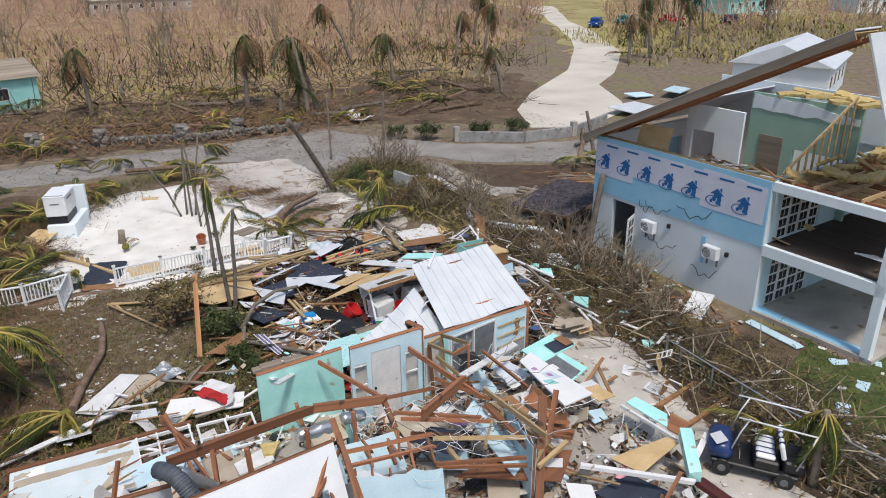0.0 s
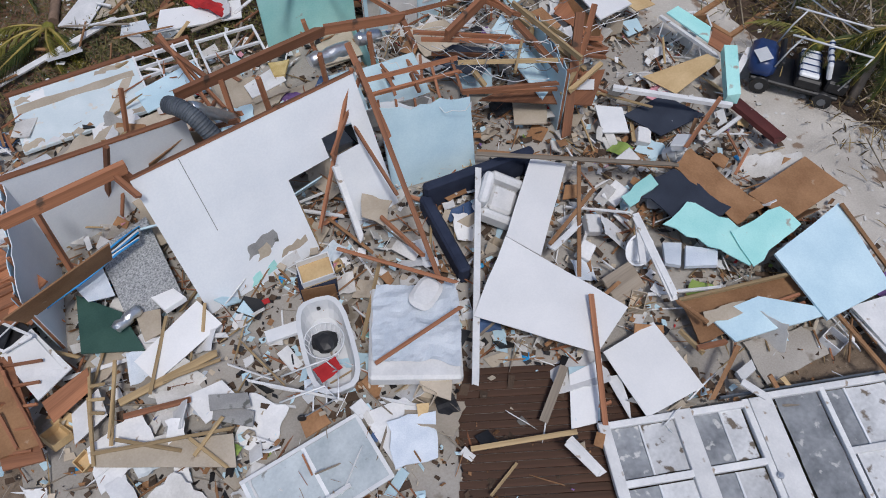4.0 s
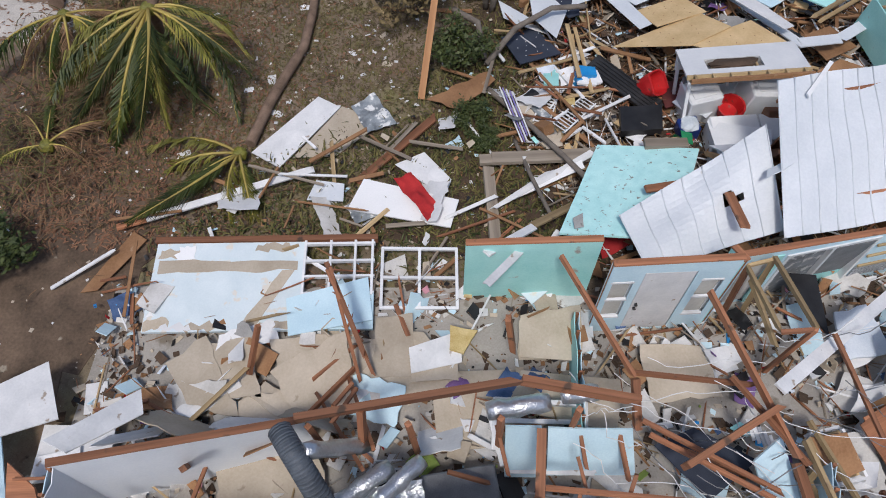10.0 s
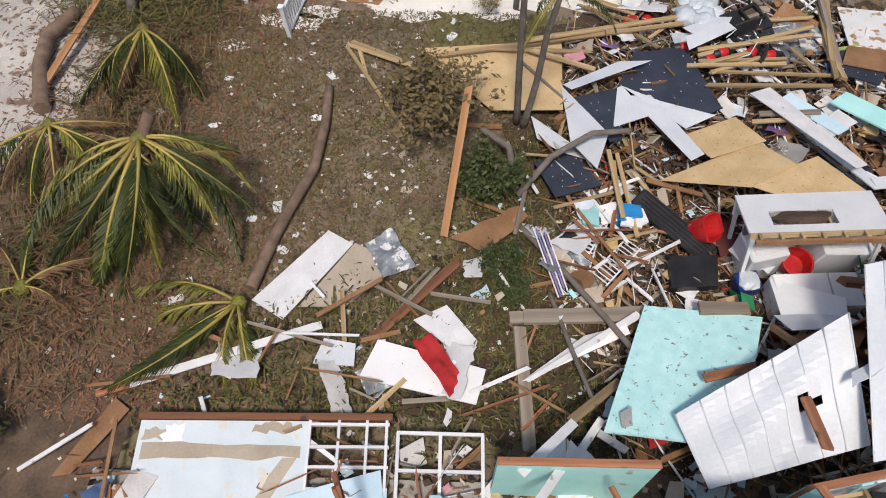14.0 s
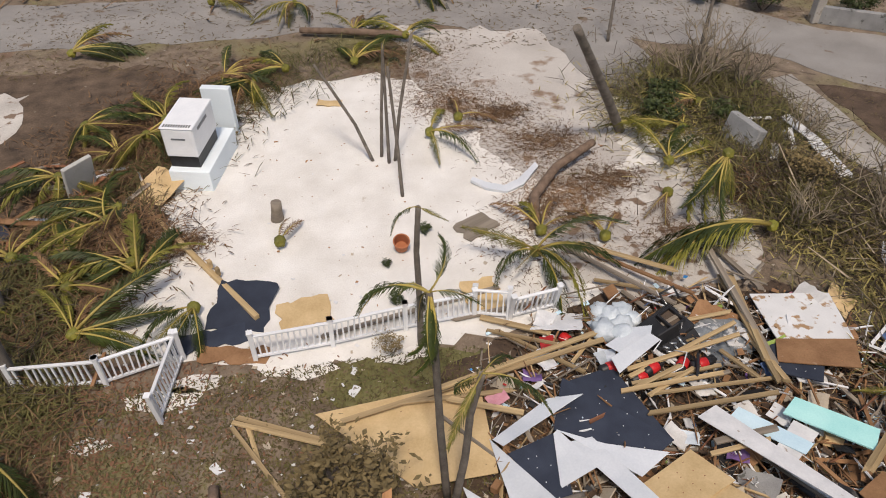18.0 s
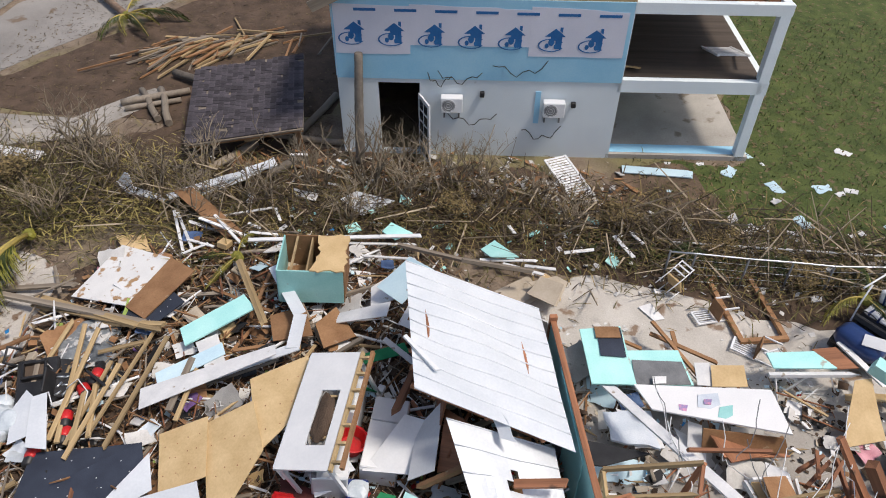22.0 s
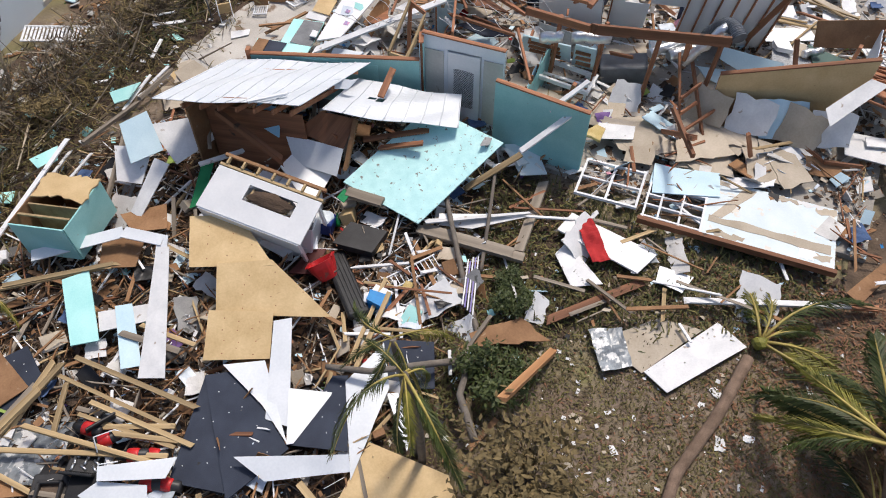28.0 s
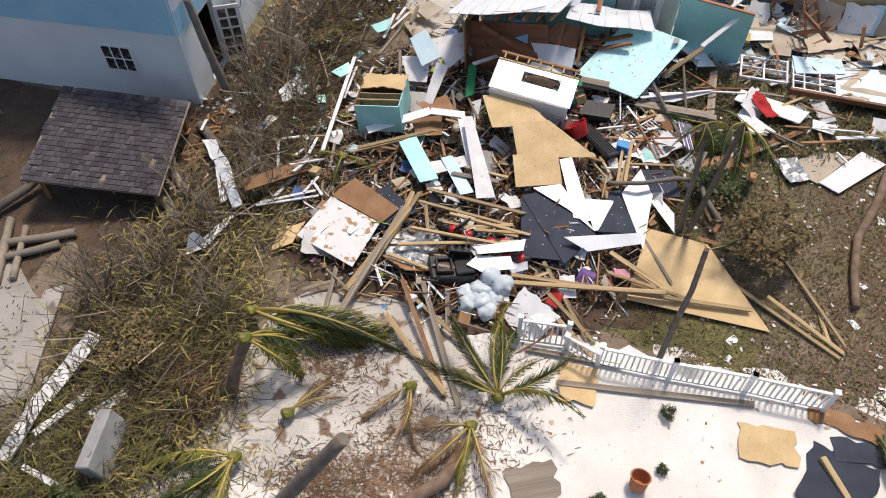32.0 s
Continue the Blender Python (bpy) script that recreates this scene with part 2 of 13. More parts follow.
STONE = mat("grey_stone", (0.22, 0.22, 0.22), (0.38, 0.38, 0.37), 0.85, 2, 40, 0.4, stain=(0.12, 0.12, 0.11))
SHINGLE = mat("grey_wood_shingle", (0.026, 0.023, 0.028), (0.105, 0.092, 0.104), 0.9, 3, 40, 0.4, vary=0.4)
FOAM = mat("yellow_insulation", (0.42, 0.3, 0.1), (0.6, 0.48, 0.24), 0.95, 5, 40, 0.5)
TERRA = mat("terracotta", (0.36, 0.13, 0.06), (0.5, 0.2, 0.1), 0.85, 3, 40, 0.2)
WRAP = mat("lavender_house_wrap", (0.58, 0.6, 0.7), (0.68, 0.69, 0.78), 0.6, 0.8, 25, 0.05, vary=0.02)
FOAMBLUE = mat("sky_blue_foam_board", (0.24, 0.53, 0.74), (0.36, 0.63, 0.8), 0.6, 0.8, 25, 0.05, vary=0.04)
PRINT = mat("blue_print", (0.01, 0.1, 0.3), (0.02, 0.15, 0.38), 0.6, 2, 20, 0.0, vary=0.02)
SAGE = mat("sage_green_paint", (0.26, 0.42, 0.33), (0.36, 0.52, 0.42), 0.7, 0.8, 25, 0.05, vary=0.03)
CAR_BLUE = mat("blue_car_paint", (0.01, 0.05, 0.22), (0.015, 0.07, 0.28), 0.25, 2, 20, 0.0, vary=0.02)
CAR_TEAL = mat("teal_car_paint", (0.01, 0.14, 0.14), (0.015, 0.18, 0.18), 0.25, 2, 20, 0.0, vary=0.02)
CAR_RED = mat("red_car_paint", (0.3, 0.01, 0.012), (0.38, 0.015, 0.016), 0.25, 2, 20, 0.0, vary=0.02)

DUST_BOARD = mat("bare_grey_board", (0.4, 0.39, 0.36), (0.56, 0.55, 0.52), 0.8, 1.5, 25, 0.1, stain=(0.3, 0.27, 0.22), stain_at=0.66)
SLATE = mat("slate_grey_hose", (0.05, 0.06, 0.075), (0.12, 0.14, 0.165), 0.6, 3, 40, 0.1)
AQUASPK = mat("speckled_aqua_paint", (0.36, 0.66, 0.66), (0.52, 0.8, 0.79), 0.6, 4.0, 30, 0.1, stain=(0.2, 0.22, 0.2), stain_at=0.63)
PEEL = mat("peeling_pale_blue_paint", (0.6, 0.7, 0.74), (0.74, 0.82, 0.85), 0.6, 1.6, 30, 0.1, stain=(0.72, 0.68, 0.6), stain_at=0.6)
CLOTHV = mat("violet_plastic", (0.2, 0.16, 0.4), (0.32, 0.28, 0.55), 0.5, 3, 30, 0.1)
PEELPLY = mat("peeling_white_plywood", (0.66, 0.66, 0.65), (0.8, 0.8, 0.79), 0.7, 1.6, 30, 0.15, stain=(0.4, 0.25, 0.13), stain_at=0.57)
GREENC = mat("bright_green_cloth", (0.01, 0.18, 0.07), (0.03, 0.3, 0.12), 0.9, 3, 60, 0.2)
CLOTHP = mat("pink_blue_print", (0.1, 0.2, 0.45), (0.7, 0.3, 0.4), 0.6, 9, 40, 0.0)


def ground_mat():
    """Brown soil, worn grass and pale sandy spots, in broad patches."""
    m = mat("soil_grass_and_sand", (0.1, 0.072, 0.05), (0.27, 0.21, 0.155), 0.95, 1.6, 14, 0.8, stain=(0.45, 0.41, 0.36), stain_at=0.68)
    n, l = m.node_tree.nodes, m.node_tree.links
    co = next(x for x in n if x.type == "TEX_COORD")
    hsv = next(x for x in n if x.type == "HUE_SAT")
    src = hsv.inputs["Color"].links[0].from_socket
    for scale, at, colour in ((0.2, 0.52, (0.18, 0.16, 0.075)), (0.55, 0.6, (0.17, 0.105, 0.07)), (1.3, 0.6, (0.19, 0.175, 0.075)), (5.0, 0.63, (0.055, 0.038, 0.026)), (7.0, 0.66, (0.46, 0.41, 0.34)), (26.0, 0.6, (0.26, 0.21, 0.16)), (45.0, 0.6, (0.05, 0.04, 0.025))):
        t = n.new("ShaderNodeTexNoise")
        t.inputs["Scale"].default_value, t.inputs["Detail"].default_value = scale, 9
        l.new(co.outputs["Object"], t.inputs["Vector"])
        r = n.new("ShaderNodeValToRGB")
        r.color_ramp.elements[0].position, r.color_ramp.elements[1].position = at, at + 0.12
        l.new(t.outputs["Fac"], r.inputs[0])
        x = n.new("ShaderNodeMixRGB")
        x.inputs[2].default_value = (*colour, 1)
        l.new(r.outputs[0], x.inputs[0])
        l.new(src, x.inputs[1])
        src = x.outputs[0]
    l.new(src, hsv.inputs["Color"])
    return m


GROUND = ground_mat()
LAWN = mat("short_green_grass", (0.03, 0.05, 0.01), (0.1, 0.125, 0.034), 0.95, 1.6, 18, 0.8, stain=(0.15, 0.11, 0.065), stain_at=0.6)
DRYG = mat("dry_yellow_scrub_floor", (0.24, 0.15, 0.09), (0.42, 0.31, 0.17), 0.95, 0.12, 4, 0.6, stain=(0.3, 0.26, 0.09), stain_at=0.56)
MEADOW = mat("yellow_green_meadow", (0.22, 0.19, 0.075), (0.42, 0.36, 0.16), 0.95, 0.12, 4, 0.6, stain=(0.2, 0.12, 0.07), stain_at=0.58)
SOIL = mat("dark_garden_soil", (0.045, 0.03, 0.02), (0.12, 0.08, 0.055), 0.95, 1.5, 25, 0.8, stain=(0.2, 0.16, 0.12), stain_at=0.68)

LITTER = mat("brown_litter_soil", (0.05, 0.035, 0.024), (0.18, 0.125, 0.085), 0.95, 1.4, 16, 0.8, stain=(0.3, 0.26, 0.2), stain_at=0.68)
DIRTY = mat("grey_dirty_sand", (0.34, 0.31, 0.28), (0.6, 0.57, 0.52), 0.95, 0.9, 25, 0.6, stain=(0.2, 0.14, 0.1), stain_at=0.57)
# ---- ground ----
RG = random.Random(5)
bm = bmesh.new()
bmesh.ops.create_grid(bm, x_segments=60, y_segments=60, size=2500)
solo("ground", bm, GROUND, "brown soil with worn grass and litter", "ground", kind="structure")


def patch(name, corners, material, z, label, category, step=0.6, amp=0.3):
    return solo(name, prism(jagged(corners, RG, step, amp), z), material, label, category, kind="structure")


patch("scrubland", [(-260, 62), (28, 62), (44, 84), (62, 104), (76, 140), (110, 400), (-260, 400)], DRYG, 0.012, "dry yellow scrubland beyond the road", "ground", 4, 1.5)
patch("scrubland_east", [(44, 62), (60, 76), (92, 98), (300, 80), (400, 300), (120, 400), (84, 140), (68, 104)], MEADOW, 0.012, "yellow-green rough grass beyond the track", "ground", 4, 1.5)
patch("verge_soil", [(-60, 57.5), (-12, 54.6), (4, 53.8), (14, 54.6), (30, 48), (36, 60), (40, 70), (10, 71), (-30, 72), (-60, 74)], mat("brown_verge_soil", (0.07, 0.046, 0.03), (0.19, 0.13, 0.085), 0.95, 0.5, 12, 0.8, stain=(0.26, 0.22, 0.09), stain_at=0.62), 0.015, "brown littered soil beyond the road", "ground", 2, 0.8)
patch("sand", [(-7, 31.4), (-3, 30.2), (3, 30.6), (6.5, 31.4), (9.6, 33.8), (11.5, 38.5), (9.6, 41), (4, 42.4), (1, 44.3), (-4.2, 43.6), (-5.3, 40), (-6, 36)], SANDM, 0.016, "bright white coral sand yard", "sand", 0.5, 0.3)
patch("west_soil", [(-16, 30), (-12, 31.6), (-9.4, 30.9), (-7.6, 31.4), (-5.6, 32.4), (-5.4, 35), (-6.2, 38), (-5.4, 41.5), (-4.2, 44), (-8, 46.4), (-15, 46)], LITTER, 0.0135, "dark brown littered soil west of the sand", "ground", 0.5, 0.3)
patch("west_pale_sand", [(-17, 36), (-14.1, 36.2), (-12.2, 36.5), (-12.4, 38.6), (-12.8, 40.3), (-11.4, 42), (-11.6, 44.6), (-17, 45)], DIRTY, 0.0165, "pale grey sand beyond the brush", "sand", 0.5, 0.35)
patch("worn_soil", [(13.6, 16.9), (17.2, 17.2), (18.1, 15.0), (16.4, 14.0), (14.6, 14.2), (13.6, 12.4), (13.0, 13), (13.0, 15.4)], LITTER, 0.0165, "brown worn soil between brush and lawn", "ground", 0.5, 0.4)
patch("sand_west", [(-13.5, 25), (-10, 25.5), (-9.4, 28), (-8.9, 30.1), (-9.4, 31.7), (-10.5, 32.3), (-12.6, 32.3), (-14.5, 31)], DIRTY, 0.014, "pale dirty sand beside fallen palms", "sand", 0.5, 0.35)
for sx, sy, sr in ((-5.3, 29.9, 0.5), (-4.6, 30.2, 0.4), (0.2, 30.3, 0.4), (-2.1, 30.3, 0.5), (-6.6, 28.9, 0.3)):
    patch("sand_spot", [(sx + sr * 1.7 * math.cos(k * 0.524) * RG.uniform(0.7, 1.2), sy + sr * 0.7 * math.sin(k * 0.524) * RG.uniform(0.7, 1.2)) for k in range(12)], SANDM, 0.013, "small spill of pale sand on worn grass", "sand", 9, 0.0)
patch("road", [(-160, 60), (-60, 52), (-9, 48), (3.2, 48.4), (7, 46.6), (8.5, 42), (12, 41.2), (11.6, 45.6), (17.2, 42.6), (18.6, 40.6), (23.2, 38.2), (29.5, 35), (34.5, 31.5), (40, 29), (41, 32), (33, 38.5), (29, 42), (24, 42.8), (20, 45), (15.5, 50), (13, 53.6), (9, 53.2), (-9, 52.6), (-60, 56.5), (-160, 66)], ROADM, 0.02, "worn pale grey asphalt road and drive", "road", 1.2, 0.25)
patch("track", [(27, 47), (29.5, 53.2), (34.7, 59.3), (40.5, 64.5), (45.6, 69), (52.5, 78), (58.5, 86), (63.3, 93.6), (71, 108), (84.5, 135), (92, 158), (99, 152), (88, 132), (80, 118.5), (74, 103), (67.5, 91.5), (61, 79), (54.7, 71.4), (49, 65), (43.1, 59.9), (39.6, 51.9), (37, 48.5), (31, 45)], TRACKM, 0.024, "pale limestone track, curving away", "track", 5, 0.25)
patch("garden_path", [(15.4, 41.4), (16.6, 41.6), (16.9, 38.4), (17.1, 35.4), (19.5, 33.6), (19.1, 32.8), (16, 34.6), (15.3, 38)], CONC, 0.022, "curved pale concrete garden path", "path", 0.6, 0.05)
patch("garden_bed", [(17.1, 40.7), (18.6, 40), (23, 37.4), (29, 34.2), (31.5, 30), (28, 26.6), (19, 26.8), (17.4, 31.6), (17.3, 35.4)], SOIL, 0.014, "dark bare garden soil bed", "ground", 0.6, 0.15)
patch("green_lawn", [(12.9, 41.6), (14.9, 41.8), (15.2, 38.4), (13.4, 38.2)], LAWN, 0.014, "small green lawn by the path", "lawn", 0.5, 0.2)
patch("east_lawn", [(14.3, 16.6), (17.6, 17), (18.6, 13), (24, 13.2), (60, 16), (60, -30), (13.6, -30), (13.2, 8)], LAWN, 0.014, "green lawn with bare spots", "lawn", 0.6, 0.3)
patch("yard_concrete", [(8.6, 20.4), (11.4, 19.4), (12.5, 17.6), (11.9, 14.4), (11.5, 12.2), (11.7, 10), (12.5, 8.4), (12.2, 2), (9, 2), (8.8, 12)], mat("pale_sandy_concrete", (0.4, 0.37, 0.33), (0.62, 0.59, 0.54), 0.95, 0.8, 25, 0.5, stain=(0.25, 0.18, 0.13), stain_at=0.6), 0.03, "sandy concrete yard beside the house", "concrete", 0.7, 0.2)
patch("ditch_soil", [(12.6, 19.5), (14.6, 18.6), (14.2, 14), (13.9, 8), (13.4, 2), (11.8, 2), (11.6, 9), (11, 12), (11.4, 15)], SOIL, 0.018, "dark wet soil along the boundary", "ground", 0.5, 0.15)
patch("litter_soil", [(-13, 15), (-8.2, 15.4), (-6.7, 17), (-6.4, 20.4), (-7.2, 23.4), (-9.2, 24.8), (-11.4, 24.4), (-13.4, 20)], LITTER, 0.013, "dark brown littered soil by the house", "ground", 0.4, 0.25)
patch("driveway", [(2.0, 48.2), (2.2, 44), (3.2, 41), (4.6, 37.4), (6.4, 35.6), (8.2, 37), (9.2, 40), (8.7, 43), (8, 47)], mat("sandy_grey_drive", (0.34, 0.31, 0.28), (0.54, 0.51, 0.47), 0.95, 0.28, 30, 0.5, stain=(0.24, 0.17, 0.12), stain_at=0.6), 0.021, "sandy grey drive with leaf stains", "drive", 0.6, 0.3)
patch("sandy_ground", [(4.4, 32.4), (5.6, 31.4), (8, 31), (10.4, 32), (10.9, 34.4), (10.2, 36.6), (7, 36.8), (4.9, 35.2)], DIRTY, 0.024, "grey dirty sand with leaf stains", "sand", 0.5, 0.25)
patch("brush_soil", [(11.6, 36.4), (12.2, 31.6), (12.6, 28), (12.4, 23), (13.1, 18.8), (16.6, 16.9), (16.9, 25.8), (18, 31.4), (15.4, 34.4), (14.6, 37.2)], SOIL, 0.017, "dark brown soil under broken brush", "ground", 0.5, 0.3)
patch("grass_patch", [(-1.9, 29.3), (0.2, 28.5), (2.1, 28.4), (2.4, 30), (0.6, 30.5), (-1.6, 30.3)], mat("olive_worn_grass", (0.1, 0.1, 0.035), (0.22, 0.2, 0.085), 0.95, 1.6, 30, 0.8, stain=(0.2, 0.14, 0.09), stain_at=0.58), 0.012, "worn olive grass beside the railing", "lawn", 0.25, 0.2)
# soil kept dark so it also reads as shade deep in the pile
patch("pile_ground", [(9.4, 18.4), (12.6, 22), (13, 27), (11, 31), (5, 31.2), (1.2, 29.8), (0.4, 26), (-1.2, 22), (-2.6, 19.6), (3, 18.4)], SOIL, 0.02, "dark soil and painted gap shade under the debris", "ground", 0.5, 0.3)
solo("house_floor", prism(jagged([(-7.6, 5), (9, 5), (9, 18), (4.9, 18.1), (4.8, 17.4), (2.5, 17.4), (2.5, 18.1), (-7, 18.1)], RG, 1, 0.03), 0.15), CONC, "broken concrete floor slab of the house", "floor", kind="structure")

# deck of separate boards by the window wall
deck = thing("timber_deck", "dark brown timber deck, littered with glass", "deck", pose(0.35, 4.3, 0.16, 0, 0, -23), kind="structure")
dk = mesh_of(box(3.6, 0.135, 0.03), "deck_board", grain("deck_timber", (0.035, 0.018, 0.01), (0.1, 0.05, 0.03)))
for i in range(22):
    part("deck_board", dk, None, deck, m=pose(0.3 + 0.04 * math.sin(i * 5), 0.15 * i, 0.004 * (i % 3), 0, 0, 0))


# ---- pieces used all over the place ----
PK = random.Random(11)


def plank(name, label, category, material, a0, b0, w, h, group=""):
    a1, b1 = Vector(a0), Vector(b0)
    d = b1 - a1
    bm = bmesh.new()
    add_box(bm, d.length, w, h, Matrix.Translation((d.length / 2, 0, 0)))
    for v in bm.verts:
        if v.co.x > d.length / 2 and PK.random() < 0.6:
            v.co.x -= PK.uniform(0, min(0.2, d.length * 0.1))
    x = d.normalized()
    y = Vector((0, 0, 1)).cross(x)
    y = y.normalized() if y.length > 0.01 else Vector((0, 1, 0))
    z = x.cross(y)
    m = Matrix((x, y, z)).transposed().to_4x4()
    m.translation = a1
    return solo(name, bm, material, label, category, m @ pose(0, 0, 0, PK.uniform(-12, 12)), group)


def sheet(name, label, category, material, c, head, rise, lean, corners, thick, jag, warp=0.02):
    m = Matrix.Translation(c) @ pose(0, 0, 0, 0, 0, head) @ pose(0, 0, 0, 0, -rise, 0) @ pose(0, 0, 0, lean, 0, 0)
    bm = prism(jagged(corners, PK, 0.22 if jag > 0.05 else 0.6, jag * (0.7 if jag > 0.05 else 0.3)) if jag else corners, thick)
    return solo(name, bm, material, label, category, m)


def stud_wall(name, label, a0, b0, z0, heights, face, back, lean=0, holes=(), studs=REDWOOD, jag=0.0, thick=0.1):
    """A broken house wall: lined on both sides, studs between, timber plate on top. heights: at its start and end; holes: x0, x1, z0, z1."""
    m, d = wall_line(a0, b0)
    w = thing(name, label, "wall", m @ pose(0, 0, z0, lean, 0, 0), kind="structure")
    h0, h1 = heights
    hi = lambda x: h0 + (h1 - h0) * x / d
    xs = sorted({0.0, d, *[v for q in holes for v in q[:2]]})
    for y, mt, nm in ((-thick / 2, face, "lining"), (thick / 2 - 0.016, back, "cladding")):
        if mt is None:
            continue
        bm = bmesh.new()
        for x0, x1 in zip(xs, xs[1:]):
            cuts = [q for q in holes if q[0] < (x0 + x1) / 2 < q[1]]
            spans = [(0, None)] if not cuts else [(0, cuts[0][2]), (cuts[0][3], None)]
            for lo, up in spans:
                if up is not None and up - lo < 0.02:
                    continue
                pts = [(x0, lo), (x1, lo)]
                if up is None:
                    k = max(1, int((x1 - x0) / 0.2)) if jag else 1
                    pts += [(x1 + (x0 - x1) * j / k, hi(x1 + (x0 - x1) * j / k) - (PK.uniform(0, jag) if jag else 0)) for j in range(k + 1)]
                else:
                    pts += [(x1, up), (x0, up)]
                if pts[2][1] - lo < 0.03:
                    continue
                f0 = [bm.verts.new((px, y, pz)) for px, pz in pts]
                f1 = [bm.verts.new((px, y + 0.016, pz)) for px, pz in pts]
                bm.faces.new(f0)
                bm.faces.new(f1[::-1])
                for i in range(len(pts)):
                    bm.faces.new((f0[i], f1[i], f1[(i + 1) % len(pts)], f0[(i + 1) % len(pts)]))
        bmesh.ops.recalc_face_normals(bm, faces=bm.faces)
        part(nm, bm, mt, w)
    k = int(d / 0.45) + 1
    for i in range(k + 1):
        x = min(d - 0.03, max(0.03, i * d / k))
        if any(q[0] - 0.02 < x < q[1] + 0.02 for q in holes):
            continue
        part("stud", box(0.04, thick - 0.036, hi(x) - 0.02), studs, w, m=pose(x, 0, hi(x) / 2))
    if not jag:
        bm = bmesh.new()
        add_box(bm, math.hypot(d, h1 - h0), thick + 0.02, 0.04)
        part("top_plate", bm, studs, w, m=pose(d / 2, 0, (h0 + h1) / 2 + 0.015, 0, -math.degrees(math.atan2(h1 - h0, d)), 0))
    return w


# ---- the wrecked house: standing walls ----
stud_wall("wall_teal", "standing teal house wall with timber top plate", (0, 17.95), (2.4, 17.92), 0.0, (2.14, 2.36), AQUA, TEAL)
w = stud_wall("wall_entry", "pale blue entry wall with a white door", (2.42, 17.22), (4.6, 17.34), 0.0, (2.7, 2.76), PALEB, WALLW, holes=[(0.1, 0.46, 0.7, 2.15), (0.6, 1.5, 0.2, 2.42), (1.66, 2.04, 0.7, 2.15)])
door = part("door", box(0.88, 0.045, 2.18, None, 0.006), WHITE, w, "white entry door", pose(1.05, -0.02, 1.31))
for z in (0.95, 1.1):
    part("door_knob", tube([(0, 0, 0), (0, -0.05, 0)], 0.03, 8), BLACK, door, "dark door knob", pose(-0.36, -0.02, z - 1.15))
lat = part("screen_door", box(0.86, 0.03, 2.15, None, 0.004), ENAMEL, w, "white lattice screen door", pose(1.05, 0.075, 1.31))
for x in (0.28, 1.85):
    part("side_panel", box(0.5, 0.03, 2.05), DUST_BOARD, w, "pale grey side panel", pose(x, 0.07, 1.32))
    for z in (0.75, 1.45, 2.1):
        part("window_rail", box(0.4, 0.05, 0.05), ENAMEL, w, "white window rail", pose(x - 0.005, -0.03, z))
bm = bmesh.new()
for i in range(-13, 14):
    for q in (-1, 1):
        x0, x1 = max(-0.27, 0.06 * i - 0.47), min(0.27, 0.06 * i + 0.47)
        if x1 - x0 > 0.03:
            z0, z1 = q * (x0 - 0.06 * i) * 1.28, q * (x1 - 0.06 * i) * 1.28
            tube([(x0, 0, z0), (x1, 0, z1)], 0.006, 4, bm)
part("lattice", bm, GREYP, lat, "grey diamond lattice", pose(0, 0.024, 0))
w = stud_wall("wall_porch_east", "pale blue porch wall with a torn screen door", (4.55, 17.68), (9.0, 18.72), 0.0, (2.16, 1.8), PALEB, TEAL, holes=[(1.3, 3.15, 0.06, 1.78)])
for x0, x1, mt, lb, tl in ((1.34, 2.2, GLASSP, "dusty glazed screen panel", 0), (2.28, 3.1, GREYP, "grey inner door leaf", 6)):
    part("door_panel", box(x1 - x0, 0.03, 1.68), mt, w, lb, pose((x0 + x1) / 2, 0.02, 0.92, tl, 0, 0))
for x in (1.32, 2.24, 3.13):
    part("door_post", box(0.06, 0.14, 1.74), ENAMEL, w, "white door post", pose(x, -0.01, 0.92))
part("door_head", box(1.87, 0.14, 0.06), ENAMEL, w, "white door head", pose(2.22, -0.01, 1.81))
part("trim_board", box(0.2, 0.03, 1.85), AQUA, w, "aqua trim board", pose(1.08, -0.07, 1.0))
part("plain_panel", box(0.62, 0.03, 1.5), DUST_BOARD, w, "bare board panel", pose(0.62, -0.068, 1.1))
for z in (0.72, 1.1, 1.48):
    part("shelf_batten", box(1.2, 0.04, 0.05), PINE, w, "torn wooden shelf batten", pose(3.85, -0.075, z, 0, PK.uniform(-1.5, 1.5), 0))
part("stain", prism(jagged([(3.95, 0.95), (4.15, 0.9), (4.25, 1.4), (4.05, 1.55)], PK, 0.12, 0.07), 0.006), BROWNB, w, "brown torn lining", pose(0, -0.058, 0, 90, 0, 0))
part("lattice_panel", box(1.25, 0.02, 0.4), RUG, w, "grey lattice panel", pose(3.85, -0.07, 0.5))
part("back_board", box(2.2, 0.02, 1.8), TEAL, w, "aqua outer board", pose(2.2, 0.064, 0.98))
part("corner_post", box(0.1, 0.16, 1.95), REDWOOD, w, "red-brown corner post", pose(4.6, 0, 0.98))
sheet("white_board", "white board leaning by the corner post", "board", CLEANW, (9.75, 18.95, 0.75), 70, 0, 62, [(-0.25, -0.75), (0.25, -0.7), (0.22, 0.75), (-0.25, 0.7)], 0.03, 0.03)
stud_wall("wall_entry_side", "short teal return wall by the entry", (4.64, 17.3), (4.52, 17.62), 0.0, (2.7, 2.62), PALEB, TEAL)
gable = stud_wall("wall_white_gable", "tall white interior wall leaning back", (-3.55, 11.1), (0.95, 12.0), 0.15, (3.2, 3.1), WALLW, None, lean=-24, holes=[(2.55, 3.5, 0.0, 1.75), (3.5, 4.2, 1.7, 2.2)])
